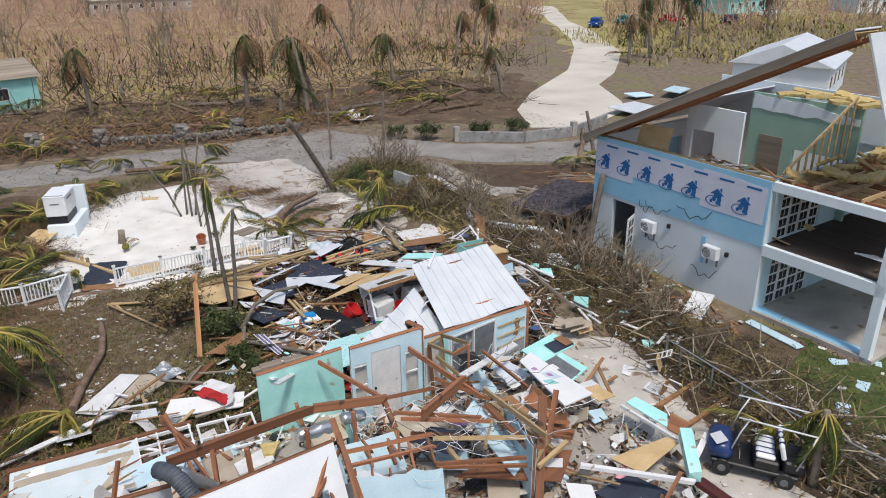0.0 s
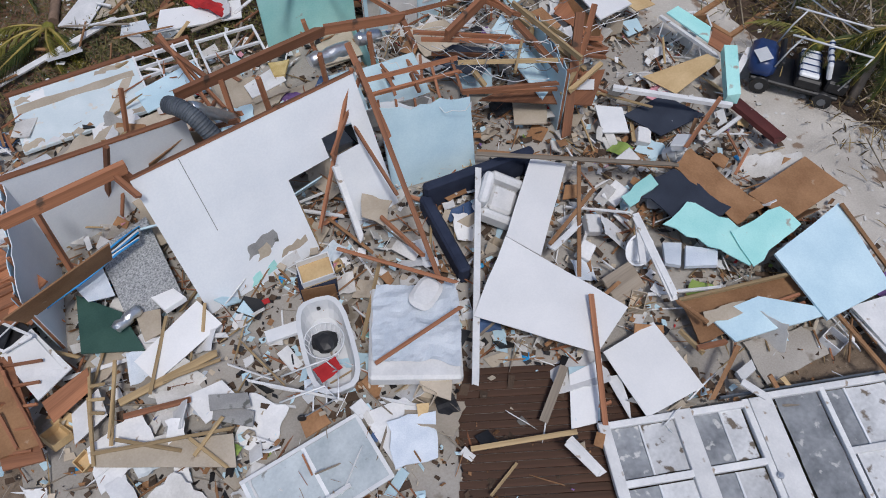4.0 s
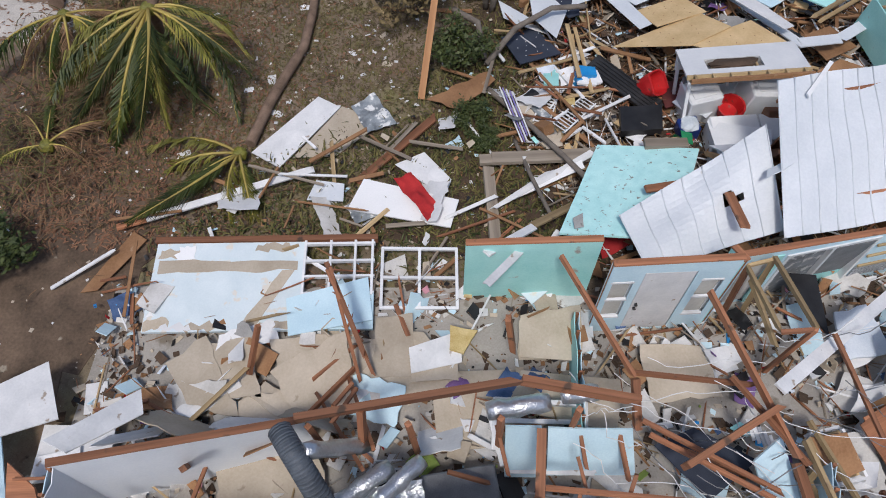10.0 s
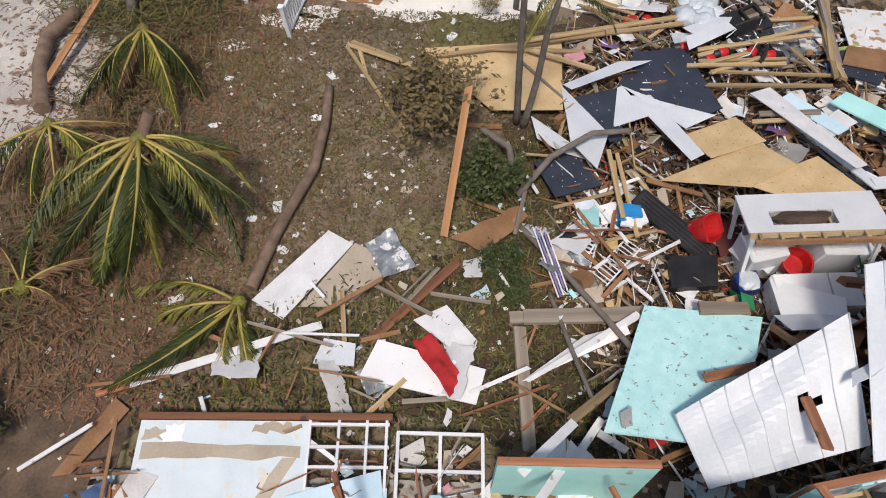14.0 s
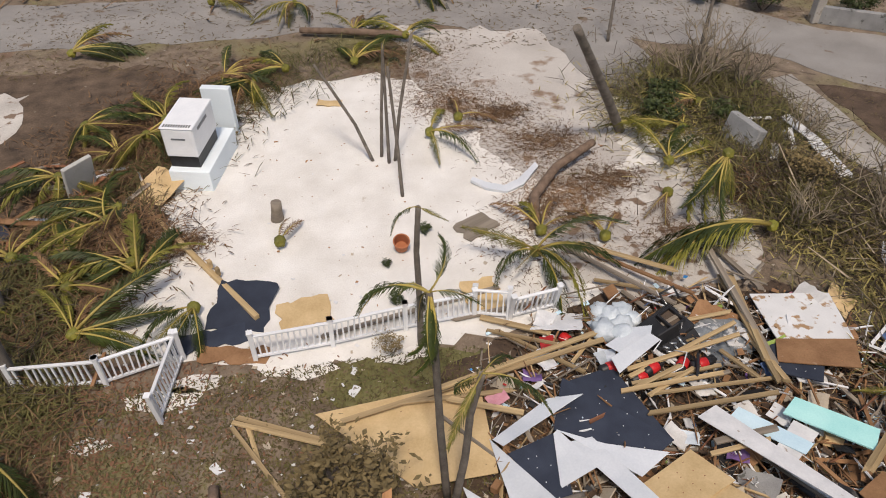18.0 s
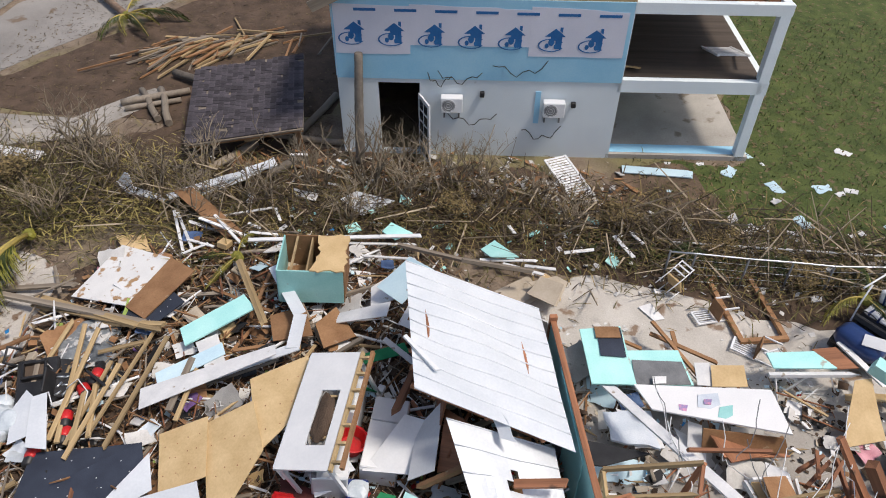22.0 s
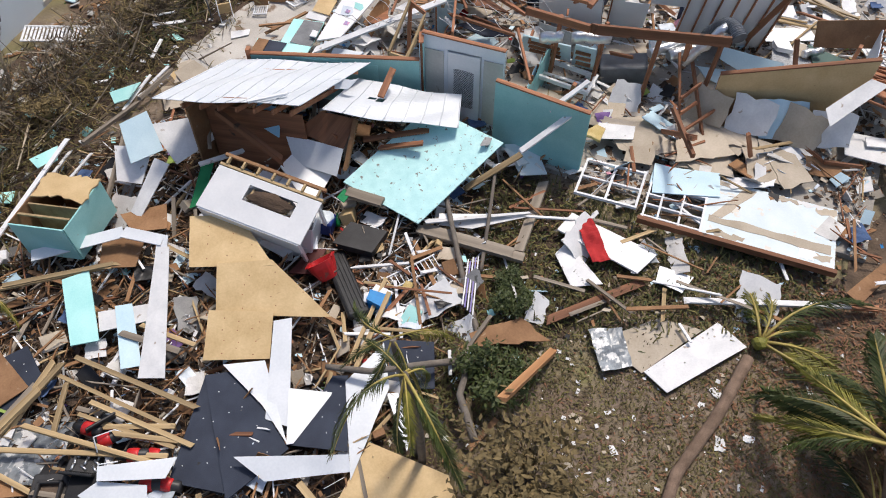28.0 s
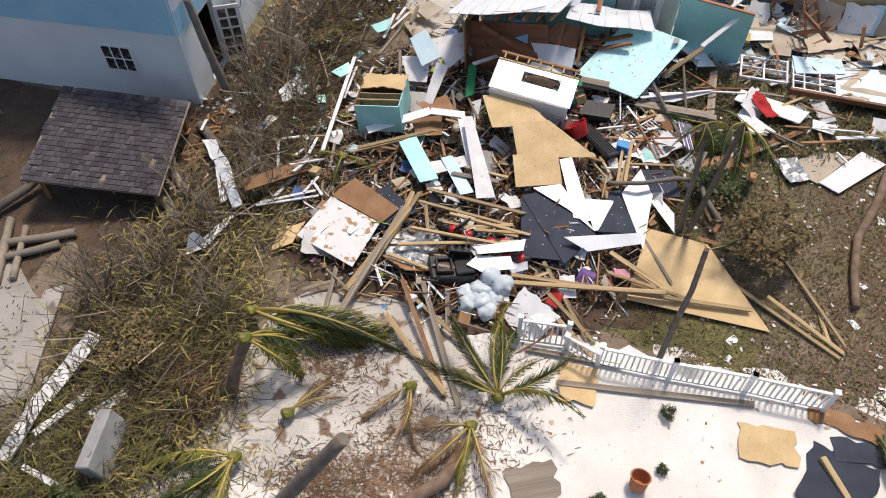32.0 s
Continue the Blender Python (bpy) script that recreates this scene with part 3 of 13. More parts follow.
for nm, x0, x1, z0, z1, mt, up in (("torn_cavity", 1.15, 1.85, 0.62, 0.98, STONE, 0.004), ("torn_paper", 1.3, 1.62, 0.5, 0.8, TAN, 0.01), ("torn_paper", 0.95, 1.25, 0.05, 0.3, AQUA, 0.006), ("torn_paper", 1.35, 1.6, 0.1, 0.36, AQUA, 0.006), ("torn_paper", 1.62, 2.1, 0.02, 0.3, WHITE, 0.012), ("torn_cavity", 0.72, 0.86, 0.1, 0.2, BROWNB, 0.004), ("torn_paper", 1.75, 2.4, 0.3, 0.5, TAN, 0.006)):
    part(nm, prism(jagged([(x0, z0), (x1, z0 + 0.05), (x1, z1), (x0 + 0.1, z1 - 0.06)], RG, 0.1, 0.05), up), mt, gable, "torn wall lining", pose(0, -0.05, 0, 90, 0, 0))
part("seam", box(0.012, 0.004, 1.6), GREYP, gable, "cracked board seam", pose(0.9, -0.053, 2.35))
stud_wall("wall_pale_blue", "pale blue interior wall with torn top", (0.98, 12.35), (2.95, 12.15), 0.15, (2.3, 1.85), PALEB, WALLW, lean=-14, jag=0.3)
stud_wall("wall_grey_room", "white interior wall with open top", (-6.06, 13.92), (-2.6, 14.85), 0.15, (2.45, 1.65), WALLW, PLY)
stud_wall("wall_room_divider", "pale blue divider wall with broken top", (1.95, 14.7), (2.1, 17.2), 0.15, (1.2, 0.8), PALEB, AQUA, jag=0.2)
stud_wall("wall_bath", "pale blue bathroom wall under fallen frames", (5.6, 14.2), (5.2, 12.2), 0.15, (1.8, 1.9), PALEB, PALEB, jag=0.15)
stud_wall("wall_west_end", "west end wall stub with white lining", (-6.3, 11.6), (-6.04, 13.9), 0.15, (2.0, 2.4), WALLW, PALEB, jag=0.2)

# outer wall fallen flat, with its window
fw = thing("fallen_wall", "fallen house wall with a window, lying flat", "wall panel", pose(-6.2, 16.98, 0.28, 2, 0, 1.5))
W0, W1, D1 = 3.0, 4.45, 1.95
bm = prism([(0, 0), (W0, 0), (W0, D1), (0, D1)], 0.08)
part("panel", bm, PEEL, fw, "pale blue panel with peeling paint")
part("panel", prism([(W0, 0), (W1, 0), (W1, 0.75), (W0, 0.75)], 0.08), PALEB, fw)
part("tan_strip", prism(jagged([(0.1, 1.25), (2.9, 1.3), (2.9, 1.5), (0.1, 1.55)], RG, 0.3, 0.04), 0.09), TAN, fw, "torn tan strip")
part("tan_strip", prism(jagged([(1.9, 0.1), (2.2, 0.1), (2.85, 1.3), (2.6, 1.3)], RG, 0.3, 0.04), 0.088), TAN, fw, "torn tan strip")
for x0, x1, y0, y1, up, mt in ((0.02, 0.5, 0.02, 0.3, 0.084, TAN), (0.3, 0.95, 0.02, 0.16, 0.085, CLEANW), (0.7, 1.5, 0.02, 0.18, 0.084, TAN), (1.35, 1.62, 0.12, 0.26, 0.086, BROWNB), (2.2, 2.9, 0.02, 0.2, 0.084, TAN), (0.05, 0.75, 1.6, 1.82, 0.084, TAN), (0.4, 0.85, 1.52, 1.9, 0.087, CLEANW), (2.0, 2.75, 1.75, 1.92, 0.084, TAN), (0.02, 0.2, 0.3, 0.75, 0.085, CLEANW)):
    part("peeled_patch", prism(jagged([(x0, y0), (x1, y0 + 0.02), (x1 - 0.06, y1), (x0 + 0.05, y1 - 0.03)], RG, 0.08, 0.06), up), mt, fw, "torn lining where paint peeled")
for x in (W0 + 0.03, W0 + 0.55, W0 + 1.05, W1 - 0.05):
    part("window_bar", box(0.05, 1.25, 0.1), ENAMEL, fw, m=pose(x, 1.35, 0.05))
for y in (0.78, 1.15, 1.5, 1.9):
    part("window_bar", box(W1 - W0, 0.05, 0.09), ENAMEL, fw, m=pose((W0 + W1) / 2, y, 0.05))
part("sole_plate", box(W1 + 0.1, 0.12, 0.16), REDWOOD, fw, "red-brown timber plate", pose(W1 / 2, D1 + 0.08, 0.04))
fw2 = thing("fallen_window_frame", "white window frame fallen among rubble", "window frame", pose(-1.62, 17.55, 0.34, 4, 2, 1))
for x in (0, 0.75, 1.5):
    part("window_bar", box(0.06, 1.3, 0.08), ENAMEL, fw2, m=pose(x, 0.65, 0))
for y in (0, 0.65, 1.3):
    part("window_bar", box(1.55, 0.06, 0.07), ENAMEL, fw2, m=pose(0.75, y, 0))


# ---- fallen metal roofs ----
def bent_roof(name, label, w0, n0, e0, s0, ribs, sag=0.12, torn=((9, 6), (9, 7), (10, 7))):
    """A ribbed sheet stretched between four corners, sagging or arched in the middle, with torn holes."""
    t = thing(name, label, "roof")
    cs = [Vector(c) for c in (w0, n0, e0, s0)]

    def at(u, v):
        p = cs[0].lerp(cs[1], u).lerp(cs[3].lerp(cs[2], u), v)
        return p + Vector((0, 0, -sag * math.sin(u * math.pi) + 0.05 * math.sin(9 * v + 7 * u) * math.sin(u * math.pi)))

    bm = bmesh.new()
    k = 14
    g = [[bm.verts.new(at(i / k, j / k)) for j in range(k + 1)] for i in range(k + 1)]
    for i in range(k):
        for j in range(k):
            if (i, j) not in torn:
                bm.faces.new((g[i][j], g[i + 1][j], g[i + 1][j + 1], g[i][j + 1]))
    r = bmesh.ops.extrude_face_region(bm, geom=list(bm.faces))
    for q in r["geom"]:
        if isinstance(q, bmesh.types.BMVert):
            q.co.z += 0.015
    bmesh.ops.recalc_face_normals(bm, faces=bm.faces)
    part("sheet", bm, METAL, t)
    for i in range(ribs + 1):
        part("rib", tube([at(i / ribs, j / 8) + Vector((0, 0, 0.02)) for j in range(9) if not (torn and abs(i / ribs - 0.7) < 0.06 and j in (3, 4))], 0.018, 4), METAL, t)
    return t


fallen = bent_roof("metal_roof", "white ribbed metal roof, fallen but whole", (5.92, 21.1, 2.95), (9.3, 22.0, 2.76), (9.4, 19.05, 1.7), (5.72, 18.15, 2.04), 10, 0.0, ())
for f, z in ((0.12, -0.06), (0.45, -0.06), (0.8, -0.06)):
    w0, e0 = Vector((5.92, 21.1, 2.95)).lerp(Vector((5.72, 18.15, 2.04)), f), Vector((9.3, 22.0, 2.76)).lerp(Vector((9.4, 19.05, 1.7)), f)
    part("purlin", tube([w0.lerp(e0, k / 6) + Vector((0, 0, z)) for k in range(7)], 0.05, 4), REDWOOD, fallen)
bent_roof("metal_roof", "bent white metal roof hung over the porch", (2.97, 18.98, 1.5), (5.77, 20.5, 2.4), (5.9, 18.5, 1.75), (3.35, 17.8, 1.5), 7, 0.06)
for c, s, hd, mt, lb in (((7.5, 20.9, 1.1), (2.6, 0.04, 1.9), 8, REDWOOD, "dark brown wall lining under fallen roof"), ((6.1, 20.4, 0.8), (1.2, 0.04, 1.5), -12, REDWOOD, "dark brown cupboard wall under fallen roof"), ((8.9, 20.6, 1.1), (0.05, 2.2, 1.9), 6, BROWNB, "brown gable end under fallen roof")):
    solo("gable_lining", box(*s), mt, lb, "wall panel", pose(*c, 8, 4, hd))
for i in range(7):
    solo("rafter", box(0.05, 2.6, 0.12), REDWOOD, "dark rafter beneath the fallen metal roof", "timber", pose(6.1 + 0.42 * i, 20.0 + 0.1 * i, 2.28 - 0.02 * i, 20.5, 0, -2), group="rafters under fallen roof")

# ---- two-storey house with its gable torn open ----
BF = pose(16.85, 25.7, 0, 0, 0, -81.87)  # x runs south along the west face, y into the house
bld = thing("torn_house", "two-storey white house, gable and porch torn open", "house", BF)


def wall_part(name, x0, x1, y, z0, z1, material, holes=(), thick=0.2, turn=0, label=""):
    """A thick upright wall with openings, along x at depth y; turn 90 runs it into the depth from x0."""
    bm = bmesh.new()
    xs = sorted({x0, x1, *[v for h in holes for v in h[:2]]})
    for a0, b0 in zip(xs, xs[1:]):
        cut = sorted([h for h in holes if h[0] < (a0 + b0) / 2 < h[1]], key=lambda h: h[2])
        lo = z0
        for h in cut:
            if h[2] - lo > 0.01:
                add_box(bm, b0 - a0, thick, h[2] - lo, Matrix.Translation(((a0 + b0) / 2, 0, (h[2] + lo) / 2)))
            lo = h[3]
        add_box(bm, b0 - a0, thick, z1 - lo, Matrix.Translation(((a0 + b0) / 2, 0, (z1 + lo) / 2)))
    return part(name, bm, material, bld, label, (pose(0, y, 0) if not turn else pose(y, 0, 0, 0, 0, 90)))


DEP = 8.0
wall_part("wall", 0, 8.45, 0.1, -0.05, 5.15, SIDING, [(1.2, 2.45, 0.1, 2.55)], label="white rendered front wall")
wall_part("wall", 0.2, DEP, 0.1, -0.05, 5.15, SIDING, [(3.0, 3.9, 3.2, 4.4), (4.6, 5.5, 3.2, 4.4)], turn=1)
wall_part("wall", 0, 12.7, DEP, -0.05, 5.15, SIDING)
wall_part("wall", 0.2, DEP, 8.35, -0.05, 5.15, PALEB, [(0.7, 3.3, 0.16, 2.2), (0.7, 3.3, 2.85, 4.75)], turn=1, label="pale blue porch wall")
for z0, z1 in ((0.16, 2.2), (2.85, 4.75)):
    for k in range(4):
        d = part("french_door", box(0.04, 0.63, z1 - z0), ENAMEL, bld, "white french door", pose(8.4, 1.03 + 0.65 * k, (z0 + z1) / 2))
        for r in range(5):
            for c in (-1, 1):
                part("pane", box(0.012, 0.2, (z1 - z0) / 5 - 0.09), DARKGLASS, d, m=pose(0.025, 0.125 * c, -(z1 - z0) / 2 + (r + 0.5) * (z1 - z0) / 5))
part("porch_floor", box(4.5, DEP, 0.16), CONC, bld, "concrete porch floor", pose(10.6, DEP / 2, 0.08))
part("tile_strip", box(4.1, 0.45, 0.01), FOAMBLUE, bld, "blue tiled strip", pose(10.5, 0.35, 0.166))
part("balcony_slab", box(4.4, DEP, 0.4), SIDING, bld, "white balcony edge beam", pose(10.55, DEP / 2, 2.58))
part("balcony_floor", box(4.1, DEP - 0.4, 0.02), grain("dark_balcony_boards", (0.05, 0.04, 0.03), (0.13, 0.1, 0.08)), bld, "dark boarded balcony floor", pose(10.5, DEP / 2, 2.795))
for y in (0.15, DEP - 0.15):
    part("column", box(0.3, 0.3, 4.9, None, 0.01), SIDING, bld, "", pose(12.58, y, 2.4))
part("top_beam", box(4.4, 0.22, 0.32), SIDING, bld, "", pose(10.55, 0.11, 4.98))
part("top_beam", box(0.22, DEP - 0.5, 0.32), SIDING, bld, "", pose(12.62, DEP / 2, 4.98))
part("upper_floor", box(8.1, DEP - 0.3, 0.2), BROWNB, bld, "littered timber upper floor", pose(4.2, DEP / 2, 2.7))
for i in range(11):
    part("joist", box(4.2, 0.05, 0.18), PINE if i % 3 else REDWOOD, bld, "", pose(10.5, 0.5 + 0.7 * i, 5.05))
for i in range(5):
    part("blocking", box(0.05, DEP - 0.6, 0.16), PINE, bld, "", pose(8.9 + 0.8 * i, DEP / 2, 5.16))
# boards widened over the whole porch to keep joist shadow stripes off the balcony
part("soffit_board", box(4.0, 7.4, 0.02), BROWNB, bld, "brown ceiling boards, widened to shade the porch", pose(10.4, 4.0, 4.9))
# house wrap and foam boards on the front
part("foam_board", box(8.4, 0.03, 2.45), FOAMBLUE, bld, "sky-blue foam board", pose(4.22, -0.015, 3.92))
for x0, x1, z0 in ((0.05, 2.2, 3.5), (2.2, 5.6, 3.78), (5.6, 8.3, 3.5)):
    bm = prism(jagged([(x0, z0), (x1, z0), (x1, 4.96 - 0.012 * x1), (x0, 4.98)], RG, 0.5, 0.02), 0.008)
    part("house_wrap", bm, WRAP, bld, "lavender house wrap", pose(0, -0.034, 0, 90, 0, 0))


def house_mark():
    bm = bmesh.new()
    prism([(-0.3, 0.12), (0, 0.36), (0.3, 0.12), (0.2, 0.12), (0.2, -0.25), (0.02, -0.25), (0.02, 0.0), (-0.12, 0.0), (-0.12, 0.12)], 0.006, bm)
    prism([(0.12, 0.3), (0.2, 0.24), (0.2, 0.4), (0.12, 0.4)], 0.007, bm)
    for k in range(14):
        a0, a1 = k * 0.38 + 0.5, (k + 1) * 0.38 + 0.5
        prism([(-0.1 + r * 0.38 * math.cos(b0), -0.14 + r * 0.2 * math.sin(b0)) for r, b0 in ((1, a0), (1, a1), (0.88, a1), (0.88, a0))], 0.008, bm)
    for cx, cy, r in ((-0.1, -0.05, 0.09), (-0.22, -0.16, 0.06), (0.04, -0.18, 0.06)):
        prism([(cx + r * math.cos(k * 0.785), cy + 1.3 * r * math.sin(k * 0.785)) for k in range(8)], 0.009, bm)
    return mesh_of(bm, "house_mark", PRINT)


mark = house_mark()
bar = mesh_of(box(0.62, 0.08, 0.006), "print_bar", PRINT)
for i in range(7):
    part("printed_mark", mark, None, bld, "blue printed house shape", pose(0.62 + 1.14 * i, -0.045, 4.1 - 0.02 * i, 90, 0, 0))
    part("printed_bar", bar, None, bld, "blue printed bar", pose(0.95 + 1.14 * i, -0.046, 4.82 - 0.012 * i, 90, 0, 0))
# dark room behind the door opening, open door leaf
dl = part("door_leaf", box(0.85, 0.05, 2.1), ENAMEL, bld, "white open glazed door", pose(2.6, -0.35, 1.15, 0, 0, -65))
for r in range(5):
    for c in (-1, 1):
        part("pane", box(0.26, 0.06, 0.3), DARKGLASS, dl, m=pose(0.17 * c, 0, -0.75 + 0.38 * r))
# roof: north slope stands, south slope hangs off
sl = math.degrees(math.atan2(5.1, 10.6))
# slope made shallow from here south so the sky brightens the open rooms
part("roof_slope", box(12.0, 1.5, 0.05), METAL, bld, "white metal roof slope, cut short to light rooms", pose(4.95, 0.4, 7.78, 0, -sl, 0))
tn, cs = math.tan(math.radians(sl)), math.cos(math.radians(sl))
part("roof_slope", box(3.6 / cs, DEP - 0.5, 0.05), METAL, bld, "white metal roof slope", pose(1.3, DEP / 2 + 0.62, 7.78 - 3.65 * tn, 0, -sl, 0))
part("roof_lining", box(11.9, 1.4, 0.03), PLY, bld, "brown timber roof underside", pose(4.97, 0.4, 7.7, 0, -sl, 0))
part("rake_board", box(12.1, 0.06, 0.3), GREYWOOD, bld, "brown rake board", pose(4.95, -0.38, 7.62, 0, -sl, 0))
for i in range(2):
    part("roof_rafter", box(11.6, 0.06, 0.16), REDWOOD, bld, "", pose(5.0, 0.3 + 0.95 * i, 7.55, 0, -sl, 0))
part("hanging_roof", box(3.6, 4.5, 0.06), METAL, bld, "white metal roof flap hanging down", pose(11.3, 2.2, 8.6, 0, 68, 0))
wall_part("inner_wall", 4.2, 8.75, 4.6, 2.8, 7.15, SAGE, [(6.3, 8.5, 2.9, 5.15)], 0.12, label="sage green inner wall")
wall_part("inner_wall", 1.4, 4.2, 4.2, 2.8, 6.3, SIDING, [(1.7, 2.9, 2.9, 5.2)], 0.12, label="white inner wall")
wall_part("inner_wall", 4.66, DEP, 4.3, 2.8, 6.9, SIDING, (), 0.12, turn=1)
part("wall_picture", box(1.05, 0.05, 1.5), GREYWOOD, bld, "faded tapestry on the wall", pose(5.3, 4.52, 4.75))
part("plaster_strip", prism(jagged([(4.25, 6.5), (8.7, 6.5), (8.7, 6.75), (6.4, 7.05), (4.3, 7.1)], RG, 0.4, 0.06), 0.02), SIDING, bld, "white unpainted plaster strip", pose(0, 4.53, 0, 90, 0, 0))
for k in range(12):
    part("loft_insulation", prism(jagged([(-0.5, -0.2), (0.5, -0.2), (0.5, 0.2), (-0.5, 0.2)], RG, 0.15, 0.07), 0.12), FOAM, bld, "yellow loft insulation batts", pose(5.6 + 0.36 * k, 4.9 + 0.5 * (k % 3), 7.15 + 0.06 * (k % 2), RG.uniform(-15, 15), RG.uniform(-10, 10), RG.uniform(0, 90)))
for k in range(16):
    part("floor_debris", prism(jagged([(-0.4, -0.15), (0.4, -0.12), (0.35, 0.15), (-0.4, 0.12)], RG, 0.12, 0.05), 0.03), (WHITE, BROWNB, FOAM, PINE)[k % 4], bld, "", pose(4.6 + 0.27 * k, 0.6 + 0.5 * (k % 5), 2.9 + 0.05 * (k % 3), RG.uniform(-25, 25), RG.uniform(-25, 25), RG.uniform(0, 180)))
for k in range(14):
    part("wall_top_debris", box(RG.uniform(0.4, 1.3), RG.uniform(0.05, 0.14), 0.04), (WHITE, PINE, BROWNB)[k % 3], bld, "", pose(5.2 + 0.24 * k, 0.25 + 0.1 * (k % 3), 5.2 + 0.05 * (k % 4), RG.uniform(-8, 8), RG.uniform(-12, 12), RG.uniform(-40, 40)))
part("wall_plate", box(8.45, 0.16, 0.05), PINE, bld, "pale timber wall plate", pose(4.22, 0.09, 5.176))
part("inner_back", box(8.0, 0.1, 1.9), SIDING, bld, "white back wall", pose(4.3, DEP - 0.2, 6.1))
for i in range(10):
    part("gable_stud", box(0.05, 0.09, 0.15 + 0.24 * i), PINE, bld, "", pose(8.45, 0.45 + 0.44 * i, 5.15 + (0.15 + 0.24 * i) / 2))
part("slant_plate", box(0.06, 4.6, 0.1), PINE, bld, "", pose(8.45, 2.5, 6.45, 28.5, 0, 0))
part("ply_baffle", box(1.5, 1.3, 0.03), PLY, bld, "bare plywood partition", pose(2.3, 0.9, 5.2, 70, 0, 8))
for i in range(16):
    bm = prism(jagged([(-0.45, -0.2), (0.45, -0.18), (0.4, 0.2), (-0.42, 0.18)], RG, 0.1, 0.07), 0.1)
    part("insulation", bm, FOAM, bld, "torn yellow insulation", pose(8.7 + 0.45 * (i % 5), 0.8 + 0.42 * i, 5.25 + 0.1 * (i % 3), RG.uniform(-30, 30), RG.uniform(-30, 30), RG.uniform(0, 180)))
for x in (3.0, 3.9, 5.0, 6.2):
    part("room_rubble", box(0.9, 0.35, 0.05), WHITE, bld, "", pose(x, 2.6, 2.9, 12, 8, 30 * x))


def air_conditioner(m):
    ac = thing("air_conditioner", "white outdoor air conditioner on house wall", "air conditioner", m, "wall air conditioners")
    part("casing", box(0.66, 0.28, 0.5, None, 0.02), ENAMEL, ac)
    bm = bmesh.new()
    for r in (0.06, 0.12, 0.18, 0.22):
        tube([(r * math.cos(k * math.tau / 20), 0, r * math.sin(k * math.tau / 20)) for k in range(21)], 0.006, 4, bm, caps=False)
    part("fan_grille", bm, ENAMEL, ac, "grey round fan grille", pose(-0.1, -0.15, 0))
    bm = tube([(0, 0, 0), (0, 0.02, 0)], 0.2, 20)
    part("fan_recess", bm, GREYP, ac, "", pose(-0.1, -0.146, 0))
    for x in (-0.28, 0.28):
        part("bracket", box(0.05, 0.05, 0.34), GREYP, ac, "", pose(x * 0.8, 0.15, -0.4))
    return ac


air_conditioner(BF @ pose(3.42, -0.19, 1.98))
air_conditioner(BF @ pose(6.5, -0.19, 1.88))
solo("wall_lamp", box(0.14, 0.12, 0.18, None, 0.02), BLACK, "small black lamp on house wall", "lamp", BF @ pose(4.33, -0.07, 2.25), "wall lamps")
solo("wall_lamp", box(0.14, 0.12, 0.18, None, 0.02), BLACK, "small black lamp beside air conditioner", "lamp", BF @ pose(7.1, -0.07, 1.95), "wall lamps")
solo("wall_plate", box(0.16, 0.02, 1.1), FOAMBLUE, "sky-blue bare patch by air conditioner", "panel", BF @ pose(6.02, -0.012, 1.8))
for x0, z0, ln in ((3.0, 3.0, 1.3), (4.6, 3.3, 1.6), (2.7, 2.9, 0.7), (3.3, 1.6, 1.5), (5.6, 1.1, 1.2)):
    pts = [(x0 + ln * k / 9, -0.08 - 0.03 * math.sin(k * 2), z0 - 0.35 * math.sin(k * math.pi / 9) + 0.1 * math.sin(k * 1.7 + x0)) for k in range(10)]
    solo("loose_cable", tube(pts, 0.014, 5), BLACK, "black cable dangling on house wall", "cable", BF, "dangling cables")

# balustrade lying on the balcony
bl = thing("fallen_balustrade", "white balustrade slumped on the balcony", "balustrade", BF @ pose(12.2, 1.9, 2.84, 0, 18, 90))
part("rail", box(2.6, 0.07, 0.06), ENAMEL, bl, m=pose(0, 0, 0.05))
part("rail", box(2.6, 0.07, 0.06), ENAMEL, bl, m=pose(0, 0.9, 0.05))
for i in range(16):
    part("baluster", box(0.04, 0.9, 0.04), ENAMEL, bl, m=pose(-1.2 + 0.16 * i, 0.45, 0.05))

# north face of the torn house: foam board, wrap and a small window
part("foam_board", box(0.03, 7.8, 2.4), FOAMBLUE, bld, "sky-blue foam board", pose(-0.016, 3.95, 3.92))
nw = part("window", box(0.06, 1.1, 1.0), ENAMEL, bld, "white window", pose(-0.02, 2.4, 1.6))
for r in range(2):
    for c in range(3):
        part("pane", box(0.02, 0.28, 0.4), DARKGLASS, nw, m=pose(-0.03, -0.34 + 0.34 * c, -0.23 + 0.46 * r))

# ---- south rooms, fallen sheets ----
sheet("ceiling_sheet", "white ceiling board lying over the rubble", "board", CLEANW, (3.38, 10.23, 0.76), -46, -6, -1, [(-0.34, -1.09), (0.45, -1.26), (0.33, 1.26), (-0.44, 1.09)], 0.020, 0.03)
sheet("ceiling_sheet", "large white ceiling board with a broken corner", "board", CLEANW, (2.39, 8.02, 0.79), -53, -3, -1, [(-1.16, -0.97), (1.17, -0.59), (1.36, 0.59), (-1.37, 0.97)], 0.020, 0.05)
sheet("ceiling_sheet", "white ceiling board sagging into the rubble", "board", CLEANW, (3.46, 6.12, 0.44), 3, 1, 3, [(-0.64, -0.70), (0.62, -0.74), (0.61, 0.74), (-0.59, 0.70)], 0.020, 0.05)
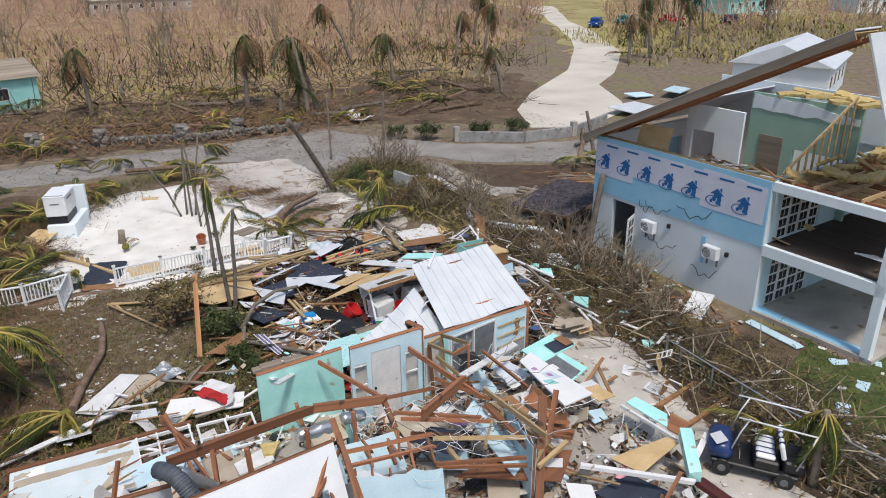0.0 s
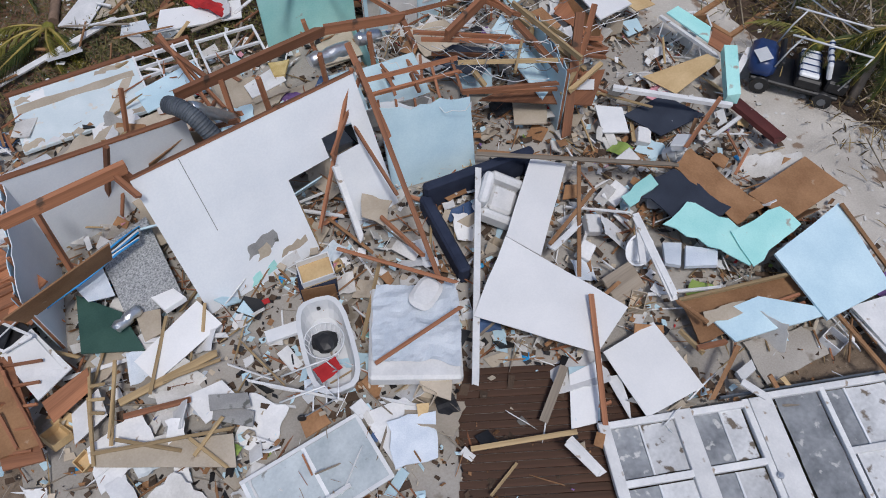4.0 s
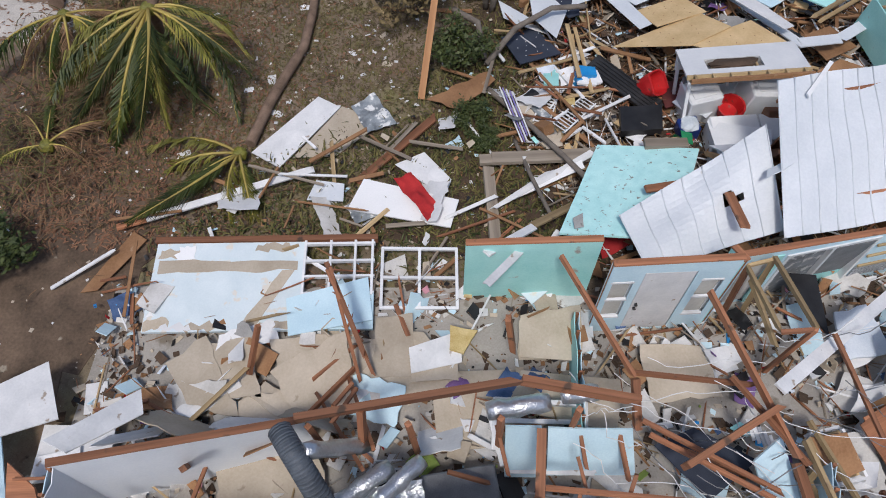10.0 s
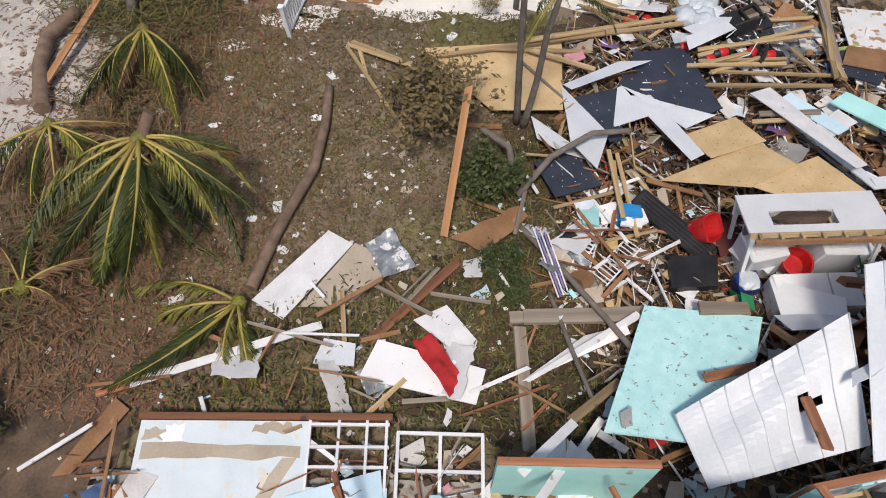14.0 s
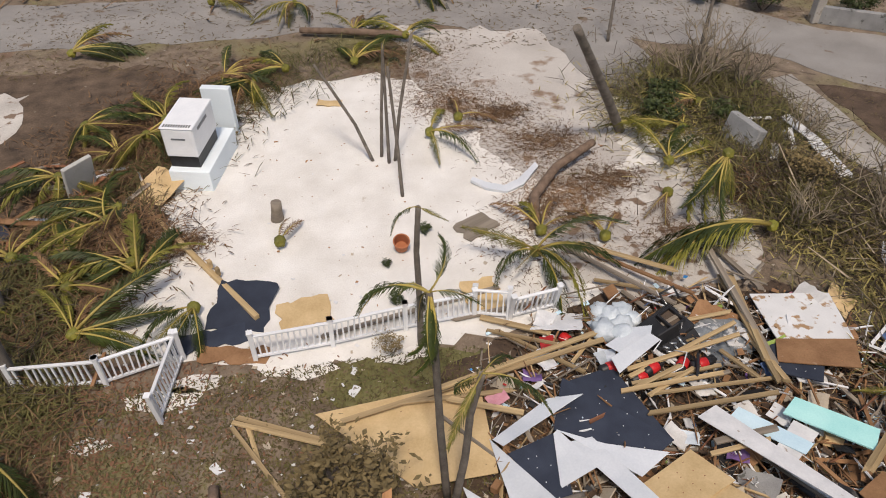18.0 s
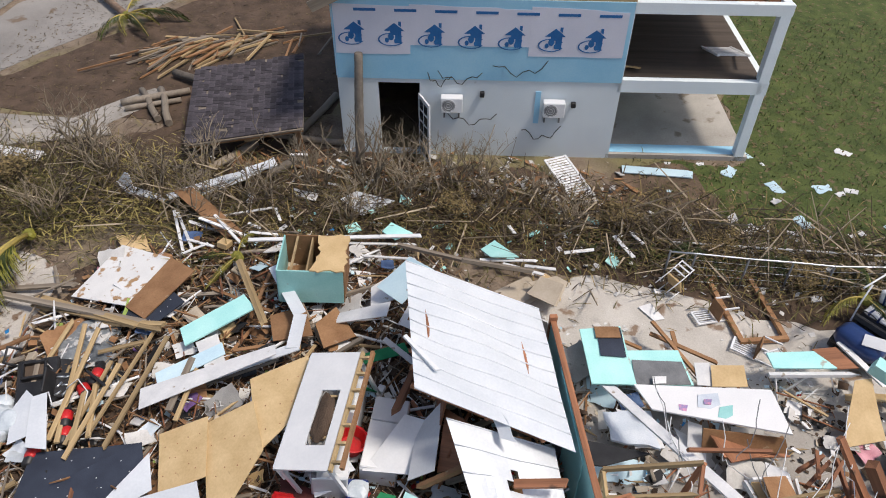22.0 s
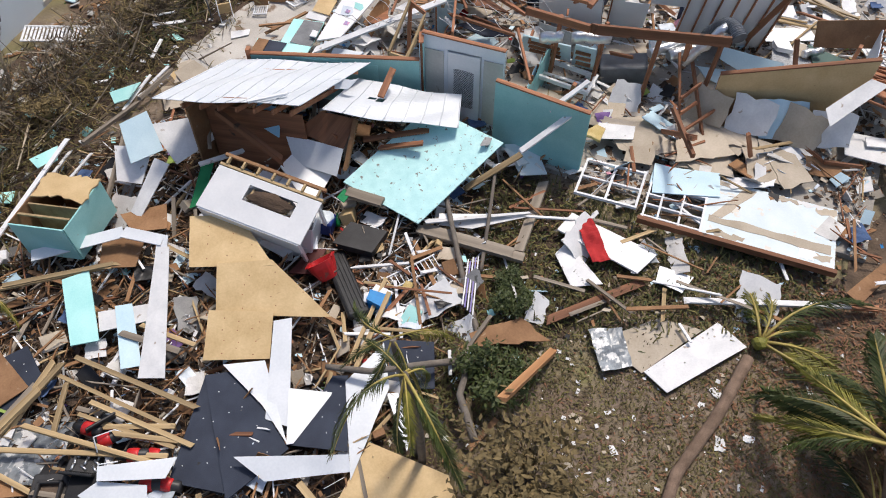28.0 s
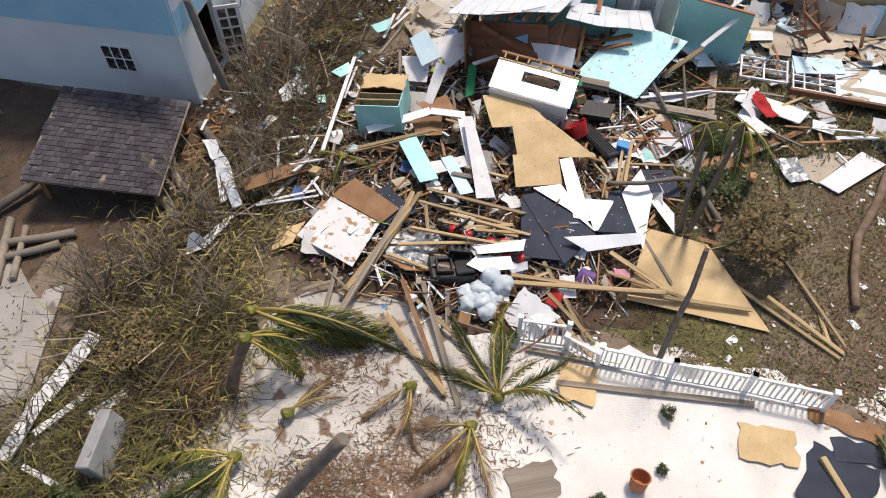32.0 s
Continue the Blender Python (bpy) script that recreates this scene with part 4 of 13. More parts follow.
sheet("ceiling_sheet", "small white board standing on edge in rubble", "board", CLEANW, (2.12, 6.25, 0.33), -6, 5, 0, [(-0.50, -0.47), (-0.02, -0.54), (0.61, 0.54), (-0.09, 0.47)], 0.020, 0.03)
sheet("roof_deck", "aqua painted roof deck with torn edges", "roof deck", AQUA, (6.20, 7.91, 0.79), 22, 6, 3, [(-0.22, -0.91), (0.50, -0.83), (0.24, 0.83), (-0.52, 0.91)], 0.030, 0.10)
sheet("roof_deck", "aqua painted roof deck beside black felt", "roof deck", AQUA, (7.08, 7.44, 0.84), 8, 3, 6, [(-0.78, -0.41), (0.71, -0.27), (0.66, 0.27), (-0.59, 0.41)], 0.030, 0.06)
sheet("roof_deck", "small aqua roof deck scrap on black felt", "roof deck", AQUA, (5.46, 9.48, 0.80), 15, 0, -0, [(-0.50, -0.15), (0.41, -0.15), (0.51, 0.15), (-0.43, 0.15)], 0.030, 0.06)
sheet("roofing_felt", "black roofing felt torn from aqua deck", "felt", TAR, (6.16, 8.95, 0.74), 4, 2, 1, [(-0.33, -0.70), (0.71, -0.71), (0.35, 0.71), (-0.73, 0.70)], 0.030, 0.12)
sheet("roof_deck", "bare brown roof deck boards, splintered", "roof deck", BROWNB, (6.99, 8.90, 0.75), 13, 0, 2, [(-0.44, -0.93), (0.34, -1.00), (0.39, 1.00), (-0.29, 0.93)], 0.030, 0.10)
sheet("roof_panel", "brown board with rows of nail holes", "board", BROWNB, (8.60, 8.13, 0.60), 8, 0, -0, [(-0.79, -0.49), (0.89, -0.51), (0.86, 0.51), (-0.96, 0.49)], 0.030, 0.03)
sheet("wall_panel", "large pale blue wall panel fallen flat", "wall panel", PALEB, (7.77, 6.28, 0.75), 7, -2, 2, [(-1.08, -0.78), (0.58, -0.95), (1.31, 0.95), (-0.81, 0.78)], 0.050, 0.04)
sheet("wall_panel", "pale blue wall panel with exposed studs", "wall panel", PALEB, (5.82, 6.03, 0.64), -9, 5, 3, [(-0.68, -0.31), (1.42, -0.38), (0.17, 0.38), (-0.91, 0.31)], 0.050, 0.05)
sheet("wall_panel", "white wall panel fallen flat on concrete", "wall panel", WHITE, (8.11, 4.72, 0.55), -2, 0, 5, [(-0.51, -0.70), (0.27, -0.53), (0.85, 0.53), (-0.62, 0.70)], 0.050, 0.03)
sheet("green_board", "dark green painted board on the floor", "board", GREEN, (-5.40, 11.47, 0.48), -33, -3, 1, [(-0.25, -0.59), (0.90, -0.36), (0.17, 0.36), (-0.82, 0.59)], 0.030, 0.02)
sheet("ceiling_sheet", "white board leaning on broken lumber", "board", CLEANW, (-4.23, 10.54, 0.52), 25, 2, 4, [(-0.79, -0.31), (0.77, -0.37), (0.80, 0.37), (-0.78, 0.31)], 0.020, 0.03)
sheet("shutter", "white louvred shutter panel thrown on rubble", "shutter", WHITE, (-6.59, 11.03, 0.88), 32, -4, 3, [(-0.47, -0.62), (0.28, -0.61), (0.43, 0.61), (-0.25, 0.62)], 0.030, 0.02)
sheet("wood_ceiling", "varnished brown ceiling panel with ribs", "ceiling panel", REDWOOD, (-6.79, 13.14, 1.17), 0, 11, 6, [(-0.13, -1.15), (0.80, -0.74), (-0.04, 0.74), (-0.64, 1.15)], 0.050, 0.03)
sheet("wood_ceiling", "varnished brown ceiling panel broken off", "ceiling panel", REDWOOD, (-7.17, 10.35, 0.82), -18, 4, 6, [(0.06, -1.06), (0.76, -1.00), (-0.08, 1.00), (-0.74, 1.06)], 0.050, 0.03)
sheet("wood_ceiling", "brown wooden cupboard side on rubble", "ceiling panel", REDWOOD, (-6.88, 12.53, 1.12), 6, 4, 9, [(-0.13, -0.69), (0.61, -0.54), (0.03, 0.54), (-0.51, 0.69)], 0.050, 0.03)
sheet("patterned_rug", "grey and white speckled rug on the floor", "rug", RUG, (-4.53, 12.47, 0.52), 6, 4, 2, [(-0.57, -0.94), (0.54, -1.14), (0.58, 1.14), (-0.56, 0.94)], 0.030, 0.02)
sheet("board", "white board with blue tape beside mattress", "board", WHITE, (-1.12, 7.24, 0.30), 13, 0, 0, [(-0.52, -0.62), (0.57, -0.38), (0.38, 0.38), (-0.42, 0.62)], 0.020, 0.04)
SCREEN = mat("pale_blue_grey_panel", (0.32, 0.37, 0.4), (0.52, 0.57, 0.59), 0.45, 1.6, 20, 0.05, stain=(0.2, 0.2, 0.19), stain_at=0.66, vary=0.16)
sp = thing("screen_panel", "white framed pair of grey screens lying flat", "screen", pose(-3.98, 7.5, 0.36, 1, 0, 6.5))
for x0, x1 in ((0.05, 1.12), (1.18, 2.2)):
    part("screen", prism([(x0, -1.25), (x1, -1.25), (x1, -0.04), (x0, -0.04)], 0.02), SCREEN, sp)
for x in (0.02, 1.15, 2.23):
    part("stile", box(0.07, 1.32, 0.05), ENAMEL, sp, m=pose(x, -0.64, 0.01))
for y in (0.0, -1.28):
    part("rail", box(2.28, 0.07, 0.05), ENAMEL, sp, m=pose(1.12, y, 0.012))
wfr = thing("bed_base", "empty white timber bed base on the room floor", "bed base", pose(1.3, 15.1, 0.72, 4, -3, -4))
for sz, c in (((1.6, 0.09, 0.12), (0, 0.42, 0)), ((1.6, 0.09, 0.12), (0, -0.42, 0)), ((0.09, 0.92, 0.118), (0.78, 0, 0)), ((0.09, 0.92, 0.118), (-0.78, 0, 0))):
    part("frame_board", box(*sz, None, 0.008), WHITE, wfr, m=pose(*c))
for x, y in ((-0.74, 0.38), (0.74, 0.38), (-0.74, -0.38), (0.74, -0.38)):
    part("leg", box(0.06, 0.06, 0.5), WHITE, wfr, m=pose(x, y, -0.28))
sheet("floor_board", "tan floor board, cracked across", "board", TAN, (1.9, 15.75, 0.3), -8, 0, 1, [(-1.1, -0.35), (0.9, -0.5), (1.0, 0.5), (-0.9, 0.42)], 0.02, 0.05)
sheet("floor_board", "tan floor board lying flat", "board", TAN, (0.3, 15.6, 0.28), 10, 0, 0, [(-0.9, -0.7), (0.5, -0.8), (0.7, 0.6), (-0.8, 0.8)], 0.02, 0.05)
sheet("speckled_panel", "pale blue speckled panel against the wall foot", "panel", PEEL, (1.35, 18.3, 0.4), -50, 6, 12, [(-0.55, -0.4), (0.5, -0.45), (0.55, 0.4), (-0.5, 0.35)], 0.03, 0.03)
plank("trim_board", "long narrow white panel over the rubble", "board", WHITE, (2.65, 11.46, 0.95), (0.33, 7.16, 0.75), 0.13, 0.03, "")
plank("plank", "brown plank across white ceiling boards", "lumber", REDWOOD, (3.10, 7.75, 0.95), (2.04, 5.55, 0.60), 0.10, 0.04, "loose lumber")
plank("plank", "red-brown stud lying on the mattress", "lumber", REDWOOD, (-1.12, 8.23, 1.00), (0.82, 8.59, 1.00), 0.07, 0.04, "loose lumber")
plank("plank", "red-brown stud among the clothes", "lumber", REDWOOD, (-0.81, 10.91, 0.90), (0.98, 9.12, 0.90), 0.07, 0.04, "loose lumber")
plank("plank", "pale lumber over the patio floor", "lumber", PINE, (-0.21, 6.28, 0.40), (1.58, 5.70, 0.50), 0.09, 0.04, "loose lumber")
plank("plank", "long grey lumber over the rubble", "lumber", GREYWOOD, (2.68, 11.65, 1.20), (6.41, 9.53, 1.10), 0.09, 0.04, "loose lumber")
plank("white_rail", "white painted rail fallen over rubble", "rail", WHITE, (6.54, 12.17, 1.00), (8.61, 10.47, 1.00), 0.12, 0.10, "")
plank("plank", "white fascia board slanting on the rubble", "lumber", WHITE, (4.93, 8.91, 0.90), (4.57, 7.03, 0.70), 0.14, 0.03, "loose lumber")
plank("plank", "brown stud leaning on broken walls", "lumber", REDWOOD, (8.09, 10.46, 1.50), (6.89, 9.91, 1.00), 0.09, 0.04, "loose lumber")
plank("aqua_column", "aqua painted porch column, fallen", "column", AQUA, (9.55, 11.86, 1.20), (8.82, 10.68, 0.90), 0.30, 0.30, "")
plank("maroon_bench", "maroon wooden bench seat, tipped over", "bench", MAROON, (9.10, 10.80, 0.60), (9.35, 9.42, 0.50), 0.35, 0.12, "")
plank("plank", "white board between window wall and rubble", "lumber", WHITE, (1.41, 5.68, 0.40), (1.61, 4.84, 0.40), 0.16, 0.03, "loose lumber")
plank("plank", "grey palm log piece in rubble", "lumber", GREYWOOD, (2.05, 6.88, 0.40), (1.18, 6.16, 0.30), 0.16, 0.14, "loose lumber")

# ---- middle rooms, fallen frames ----
plank("framing_timber", "red-brown framing timber in the collapsed frame", "timber", REDWOOD, (-5.85, 12.11, 3.35), (-3.73, 12.43, 3.35), 0.10, 0.26, "collapsed wall and roof framing")
plank("framing_timber", "red-brown framing timber in the collapsed frame", "timber", REDWOOD, (-2.57, 14.61, 2.60), (0.83, 15.27, 2.50), 0.10, 0.26, "collapsed wall and roof framing")
plank("framing_timber", "red-brown framing timber in the collapsed frame", "timber", REDWOOD, (0.83, 15.27, 2.50), (2.63, 14.99, 2.40), 0.10, 0.22, "collapsed wall and roof framing")
plank("framing_timber", "red-brown framing timber in the collapsed frame", "timber", REDWOOD, (0.91, 13.42, 3.00), (0.76, 9.41, 0.60), 0.10, 0.09, "collapsed wall and roof framing")
plank("framing_timber", "red-brown framing timber in the collapsed frame", "timber", REDWOOD, (0.76, 13.33, 3.00), (-0.99, 11.42, 0.90), 0.06, 0.09, "collapsed wall and roof framing")
plank("framing_timber", "red-brown framing timber in the collapsed frame", "timber", REDWOOD, (6.08, 13.26, 2.50), (5.15, 11.83, 0.30), 0.20, 0.18, "collapsed wall and roof framing")
plank("framing_timber", "red-brown framing timber in the collapsed frame", "timber", REDWOOD, (6.69, 13.56, 2.30), (5.95, 12.79, 1.20), 0.12, 0.10, "collapsed wall and roof framing")
plank("framing_timber", "red-brown framing timber in the collapsed frame", "timber", REDWOOD, (1.64, 17.60, 2.30), (2.69, 15.46, 2.10), 0.06, 0.12, "collapsed wall and roof framing")
plank("framing_timber", "red-brown framing timber in the collapsed frame", "timber", REDWOOD, (4.00, 16.83, 2.50), (4.93, 14.17, 2.20), 0.06, 0.16, "collapsed wall and roof framing")
plank("framing_timber", "red-brown framing timber in the collapsed frame", "timber", REDWOOD, (3.16, 14.00, 2.40), (4.75, 14.92, 2.40), 0.10, 0.30, "collapsed wall and roof framing")
plank("framing_timber", "red-brown framing timber in the collapsed frame", "timber", REDWOOD, (2.71, 15.60, 2.00), (4.72, 15.39, 2.00), 0.06, 0.09, "collapsed wall and roof framing")
plank("framing_timber", "red-brown framing timber in the collapsed frame", "timber", REDWOOD, (2.71, 14.78, 2.10), (4.73, 13.69, 2.00), 0.06, 0.09, "collapsed wall and roof framing")
plank("framing_timber", "red-brown framing timber in the collapsed frame", "timber", REDWOOD, (2.82, 14.59, 2.00), (4.85, 13.46, 2.00), 0.06, 0.09, "collapsed wall and roof framing")
plank("framing_timber", "red-brown framing timber in the collapsed frame", "timber", REDWOOD, (1.10, 13.73, 2.20), (3.21, 13.58, 2.10), 0.06, 0.09, "collapsed wall and roof framing")
plank("framing_timber", "red-brown framing timber in the collapsed frame", "timber", REDWOOD, (1.15, 13.47, 2.00), (3.18, 13.27, 2.00), 0.06, 0.09, "collapsed wall and roof framing")
plank("framing_timber", "pale new framing timber in the collapsed frame", "timber", PINE, (3.21, 13.54, 2.00), (5.35, 12.67, 1.90), 0.06, 0.09, "collapsed wall and roof framing")
plank("framing_timber", "red-brown framing timber in the collapsed frame", "timber", REDWOOD, (2.93, 12.79, 1.90), (4.99, 12.17, 1.80), 0.06, 0.09, "collapsed wall and roof framing")
plank("framing_timber", "pale new framing timber in the collapsed frame", "timber", PINE, (4.17, 12.72, 2.00), (4.86, 13.60, 2.00), 0.06, 0.09, "collapsed wall and roof framing")
plank("framing_timber", "pale new framing timber in the collapsed frame", "timber", PINE, (5.05, 14.43, 2.30), (5.67, 12.41, 2.00), 0.06, 0.14, "collapsed wall and roof framing")
plank("framing_timber", "red-brown framing timber in the collapsed frame", "timber", REDWOOD, (1.65, 13.70, 2.10), (1.61, 13.31, 1.90), 0.06, 0.09, "collapsed wall and roof framing")
plank("framing_timber", "red-brown framing timber in the collapsed frame", "timber", REDWOOD, (2.11, 13.60, 2.10), (2.11, 13.18, 1.90), 0.06, 0.09, "collapsed wall and roof framing")
plank("framing_timber", "red-brown framing timber in the collapsed frame", "timber", REDWOOD, (2.59, 13.56, 2.10), (2.48, 12.90, 1.70), 0.06, 0.09, "collapsed wall and roof framing")
plank("framing_timber", "red-brown framing timber in the collapsed frame", "timber", REDWOOD, (3.06, 13.55, 2.10), (2.96, 12.80, 1.80), 0.06, 0.09, "collapsed wall and roof framing")
plank("framing_timber", "red-brown framing timber in the collapsed frame", "timber", REDWOOD, (4.15, 15.43, 2.30), (5.07, 14.08, 2.20), 0.06, 0.09, "collapsed wall and roof framing")
plank("framing_timber", "red-brown framing timber in the collapsed frame", "timber", REDWOOD, (2.69, 15.46, 2.10), (2.75, 14.79, 1.60), 0.12, 0.12, "collapsed wall and roof framing")
plank("framing_timber", "red-brown framing timber in the collapsed frame", "timber", REDWOOD, (0.73, 16.65, 1.80), (0.92, 16.59, 0.50), 0.14, 0.10, "collapsed wall and roof framing")
plank("framing_timber", "red-brown framing timber in the collapsed frame", "timber", REDWOOD, (-2.46, 17.53, 1.90), (-1.63, 16.03, 0.50), 0.06, 0.12, "collapsed wall and roof framing")
plank("framing_timber", "red-brown framing timber in the collapsed frame", "timber", REDWOOD, (-2.41, 17.59, 1.90), (-1.90, 15.97, 0.50), 0.06, 0.12, "collapsed wall and roof framing")
plank("framing_timber", "red-brown framing timber in the collapsed frame", "timber", REDWOOD, (-3.61, 16.57, 1.60), (-3.95, 16.08, 0.50), 0.08, 0.09, "collapsed wall and roof framing")
plank("framing_timber", "red-brown framing timber in the collapsed frame", "timber", REDWOOD, (1.08, 14.48, 2.60), (0.90, 12.00, 2.20), 0.14, 0.12, "collapsed wall and roof framing")
plank("framing_timber", "red-brown framing timber in the collapsed frame", "timber", REDWOOD, (0.92, 13.50, 2.50), (-0.31, 12.02, 2.20), 0.06, 0.09, "collapsed wall and roof framing")
plank("framing_timber", "red-brown framing timber in the collapsed frame", "timber", REDWOOD, (-4.02, 12.46, 3.30), (-3.73, 11.97, 3.00), 0.08, 0.14, "collapsed wall and roof framing")
plank("framing_timber", "red-brown framing timber in the collapsed frame", "timber", REDWOOD, (-5.63, 13.24, 2.40), (-5.69, 12.78, 0.40), 0.09, 0.12, "collapsed wall and roof framing")
plank("framing_timber", "red-brown framing timber in the collapsed frame", "timber", REDWOOD, (-1.61, 14.79, 2.50), (-1.64, 14.47, 1.60), 0.10, 0.14, "collapsed wall and roof framing")
plank("framing_timber", "red-brown framing timber in the collapsed frame", "timber", REDWOOD, (1.68, 14.24, 2.00), (1.78, 13.79, 1.90), 0.05, 0.06, "collapsed wall and roof framing")
plank("framing_timber", "red-brown framing timber in the collapsed frame", "timber", REDWOOD, (-3.07, 11.96, 1.00), (-3.87, 12.47, 3.30), 0.10, 0.14, "collapsed wall and roof framing")
plank("framing_timber", "red-brown framing timber in the collapsed frame", "timber", REDWOOD, (-2.53, 17.83, 1.60), (-1.71, 16.04, 1.40), 0.09, 0.12, "collapsed wall and roof framing")
plank("framing_timber", "red-brown framing timber in the collapsed frame", "timber", REDWOOD, (6.02, 16.22, 2.20), (6.53, 14.61, 1.80), 0.06, 0.09, "collapsed wall and roof framing")
plank("framing_timber", "pale new framing timber in the collapsed frame", "timber", PINE, (5.44, 14.89, 1.80), (6.09, 13.40, 1.60), 0.06, 0.09, "collapsed wall and roof framing")
plank("framing_timber", "red-brown framing timber in the collapsed frame", "timber", REDWOOD, (2.31, 13.45, 1.90), (2.49, 13.94, 2.20), 0.06, 0.09, "collapsed wall and roof framing")
plank("framing_timber", "red-brown framing timber in the collapsed frame", "timber", REDWOOD, (0.79, 11.53, 1.00), (0.41, 12.62, 2.20), 0.06, 0.09, "collapsed wall and roof framing")
plank("framing_timber", "red-brown framing timber in the collapsed frame", "timber", REDWOOD, (0.26, 11.17, 1.00), (0.69, 10.01, 0.80), 0.06, 0.09, "collapsed wall and roof framing")
plank("framing_timber", "red-brown framing timber in the collapsed frame", "timber", REDWOOD, (4.99, 14.17, 2.00), (5.36, 12.28, 1.60), 0.14, 0.10, "collapsed wall and roof framing")
plank("framing_timber", "red-brown framing timber in the collapsed frame", "timber", REDWOOD, (6.29, 13.85, 1.20), (7.05, 13.21, 1.00), 0.07, 0.10, "collapsed wall and roof framing")
plank("framing_timber", "red-brown framing timber in the collapsed frame", "timber", REDWOOD, (6.61, 13.94, 1.20), (7.16, 13.30, 1.00), 0.07, 0.10, "collapsed wall and roof framing")
plank("white_plank", "long white fascia plank across the walls", "board", WHITE, (4.86, 15.23, 2.30), (7.92, 17.51, 1.30), 0.22, 0.05, "")
sheet("cabinet_side", "wooden cupboard back, tipped on end", "cabinet", BROWNB, (5.86, 14.41, 1.45), 16, 0, 25, [(-0.44, -0.40), (0.44, -0.32), (0.32, 0.32), (-0.31, 0.40)], 0.030, 0.01)
sheet("cabinet_side", "dark brown cupboard side in rubble", "cabinet", REDWOOD, (7.24, 14.68, 0.80), 28, 0, 17, [(-0.22, -0.64), (0.10, -0.70), (0.41, 0.70), (-0.29, 0.64)], 0.030, 0.01)
sheet("dark_board", "near-black board beneath the framing", "board", TAR, (3.90, 14.47, 1.10), 31, 0, 11, [(-0.32, -0.58), (0.78, -0.48), (0.15, 0.48), (-0.61, 0.58)], 0.030, 0.02)
sheet("wall_panel", "pale blue interior panel, leaning", "wall panel", PALEB, (0.96, 14.58, 1.05), -0, 0, 64, [(-0.29, -0.61), (0.37, -0.61), (0.25, 0.61), (-0.33, 0.61)], 0.040, 0.02)
sheet("wall_panel", "pale blue interior panel with grey patch", "wall panel", PALEB, (2.07, 14.59, 1.05), -0, 0, 60, [(-0.69, -0.53), (0.80, -0.51), (0.63, 0.51), (-0.74, 0.53)], 0.040, 0.04)
sheet("wall_panel", "pale blue interior panel behind studs", "wall panel", PALEB, (4.94, 13.53, 1.35), 28, 0, 31, [(-0.44, -1.03), (0.18, -1.14), (0.43, 1.14), (-0.17, 1.03)], 0.040, 0.02)
sheet("floor_board", "tan floor underlay sheet, bare", "board", TAN, (-2.83, 16.48, 0.35), 6, -0, -0, [(-0.62, -0.46), (0.92, -0.47), (0.53, 0.47), (-0.83, 0.46)], 0.020, 0.06)
sheet("floor_board", "tan floor underlay sheet, bare", "board", TAN, (1.66, 17.01, 0.37), 8, -0, 0, [(-0.70, -0.45), (0.49, -0.52), (0.71, 0.52), (-0.50, 0.45)], 0.020, 0.06)
sheet("floor_board", "tan floor underlay sheet, bare", "board", TAN, (-1.35, 16.58, 0.39), 19, 0, 0, [(-0.60, -0.52), (0.78, -0.22), (0.69, 0.22), (-0.88, 0.52)], 0.020, 0.06)
sheet("floor_board", "tan floor underlay sheet, bare", "board", TAN, (-1.32, 16.72, 0.41), 6, 0, 0, [(-0.49, -0.60), (0.39, -0.65), (0.40, 0.65), (-0.30, 0.60)], 0.020, 0.06)
sheet("floor_board", "tan floor underlay sheet, bare", "board", TAN, (-4.37, 16.21, 0.43), 7, 0, 0, [(-0.45, -0.57), (0.62, -0.61), (0.42, 0.61), (-0.58, 0.57)], 0.020, 0.06)
sheet("floor_board", "tan floor underlay sheet, bare", "board", TAN, (3.95, 16.22, 0.45), 2, 0, 0, [(-0.60, -0.56), (0.72, -0.50), (0.50, 0.50), (-0.62, 0.56)], 0.020, 0.06)
sheet("floor_board", "tan floor underlay sheet, bare", "board", TAN, (-0.54, 16.30, 0.47), 3, 0, -0, [(-0.46, -0.31), (0.42, -0.31), (0.47, 0.31), (-0.43, 0.31)], 0.020, 0.06)
sheet("board", "white ceiling scrap on tan floor sheets", "board", WHITE, (-0.53, 16.53, 0.50), 17, -0, 0, [(-0.54, -0.25), (0.42, -0.31), (0.57, 0.31), (-0.45, 0.25)], 0.020, 0.05)
sheet("board", "white board with cut corner, on floor", "board", WHITE, (-5.78, 14.73, 1.88), 47, -27, -3, [(-0.65, -0.20), (0.60, -0.23), (0.85, 0.23), (-0.80, 0.20)], 0.020, 0.03)
sheet("flat_door", "white panelled door half buried", "door", WHITE, (-7.66, 15.42, 0.90), 32, -13, 2, [(-0.54, -0.47), (0.38, -0.57), (0.53, 0.57), (-0.38, 0.47)], 0.040, 0.02)
sheet("wall_panel", "pale blue wall panel slumped outward", "wall panel", PALEB, (-8.19, 14.38, 0.85), 23, -0, -6, [(-0.39, -1.37), (0.48, -1.57), (0.37, 1.57), (-0.46, 1.37)], 0.040, 0.02)

# ---- yard west of the house ----
sheet("white_board", "white board with black streaks on grass", "board", WHITE, (-3.80, 22.22, 0.11), -30, -2, 0, [(-0.51, -1.08), (0.28, -1.09), (0.43, 1.09), (-0.20, 1.08)], 0.030, 0.01)
sheet("tan_board", "tan fibre board lying on grass", "board", TAN, (-2.85, 22.11, 0.08), -12, 0, 0, [(-0.83, -0.86), (0.10, -0.61), (0.91, 0.61), (-0.18, 0.86)], 0.020, 0.04)
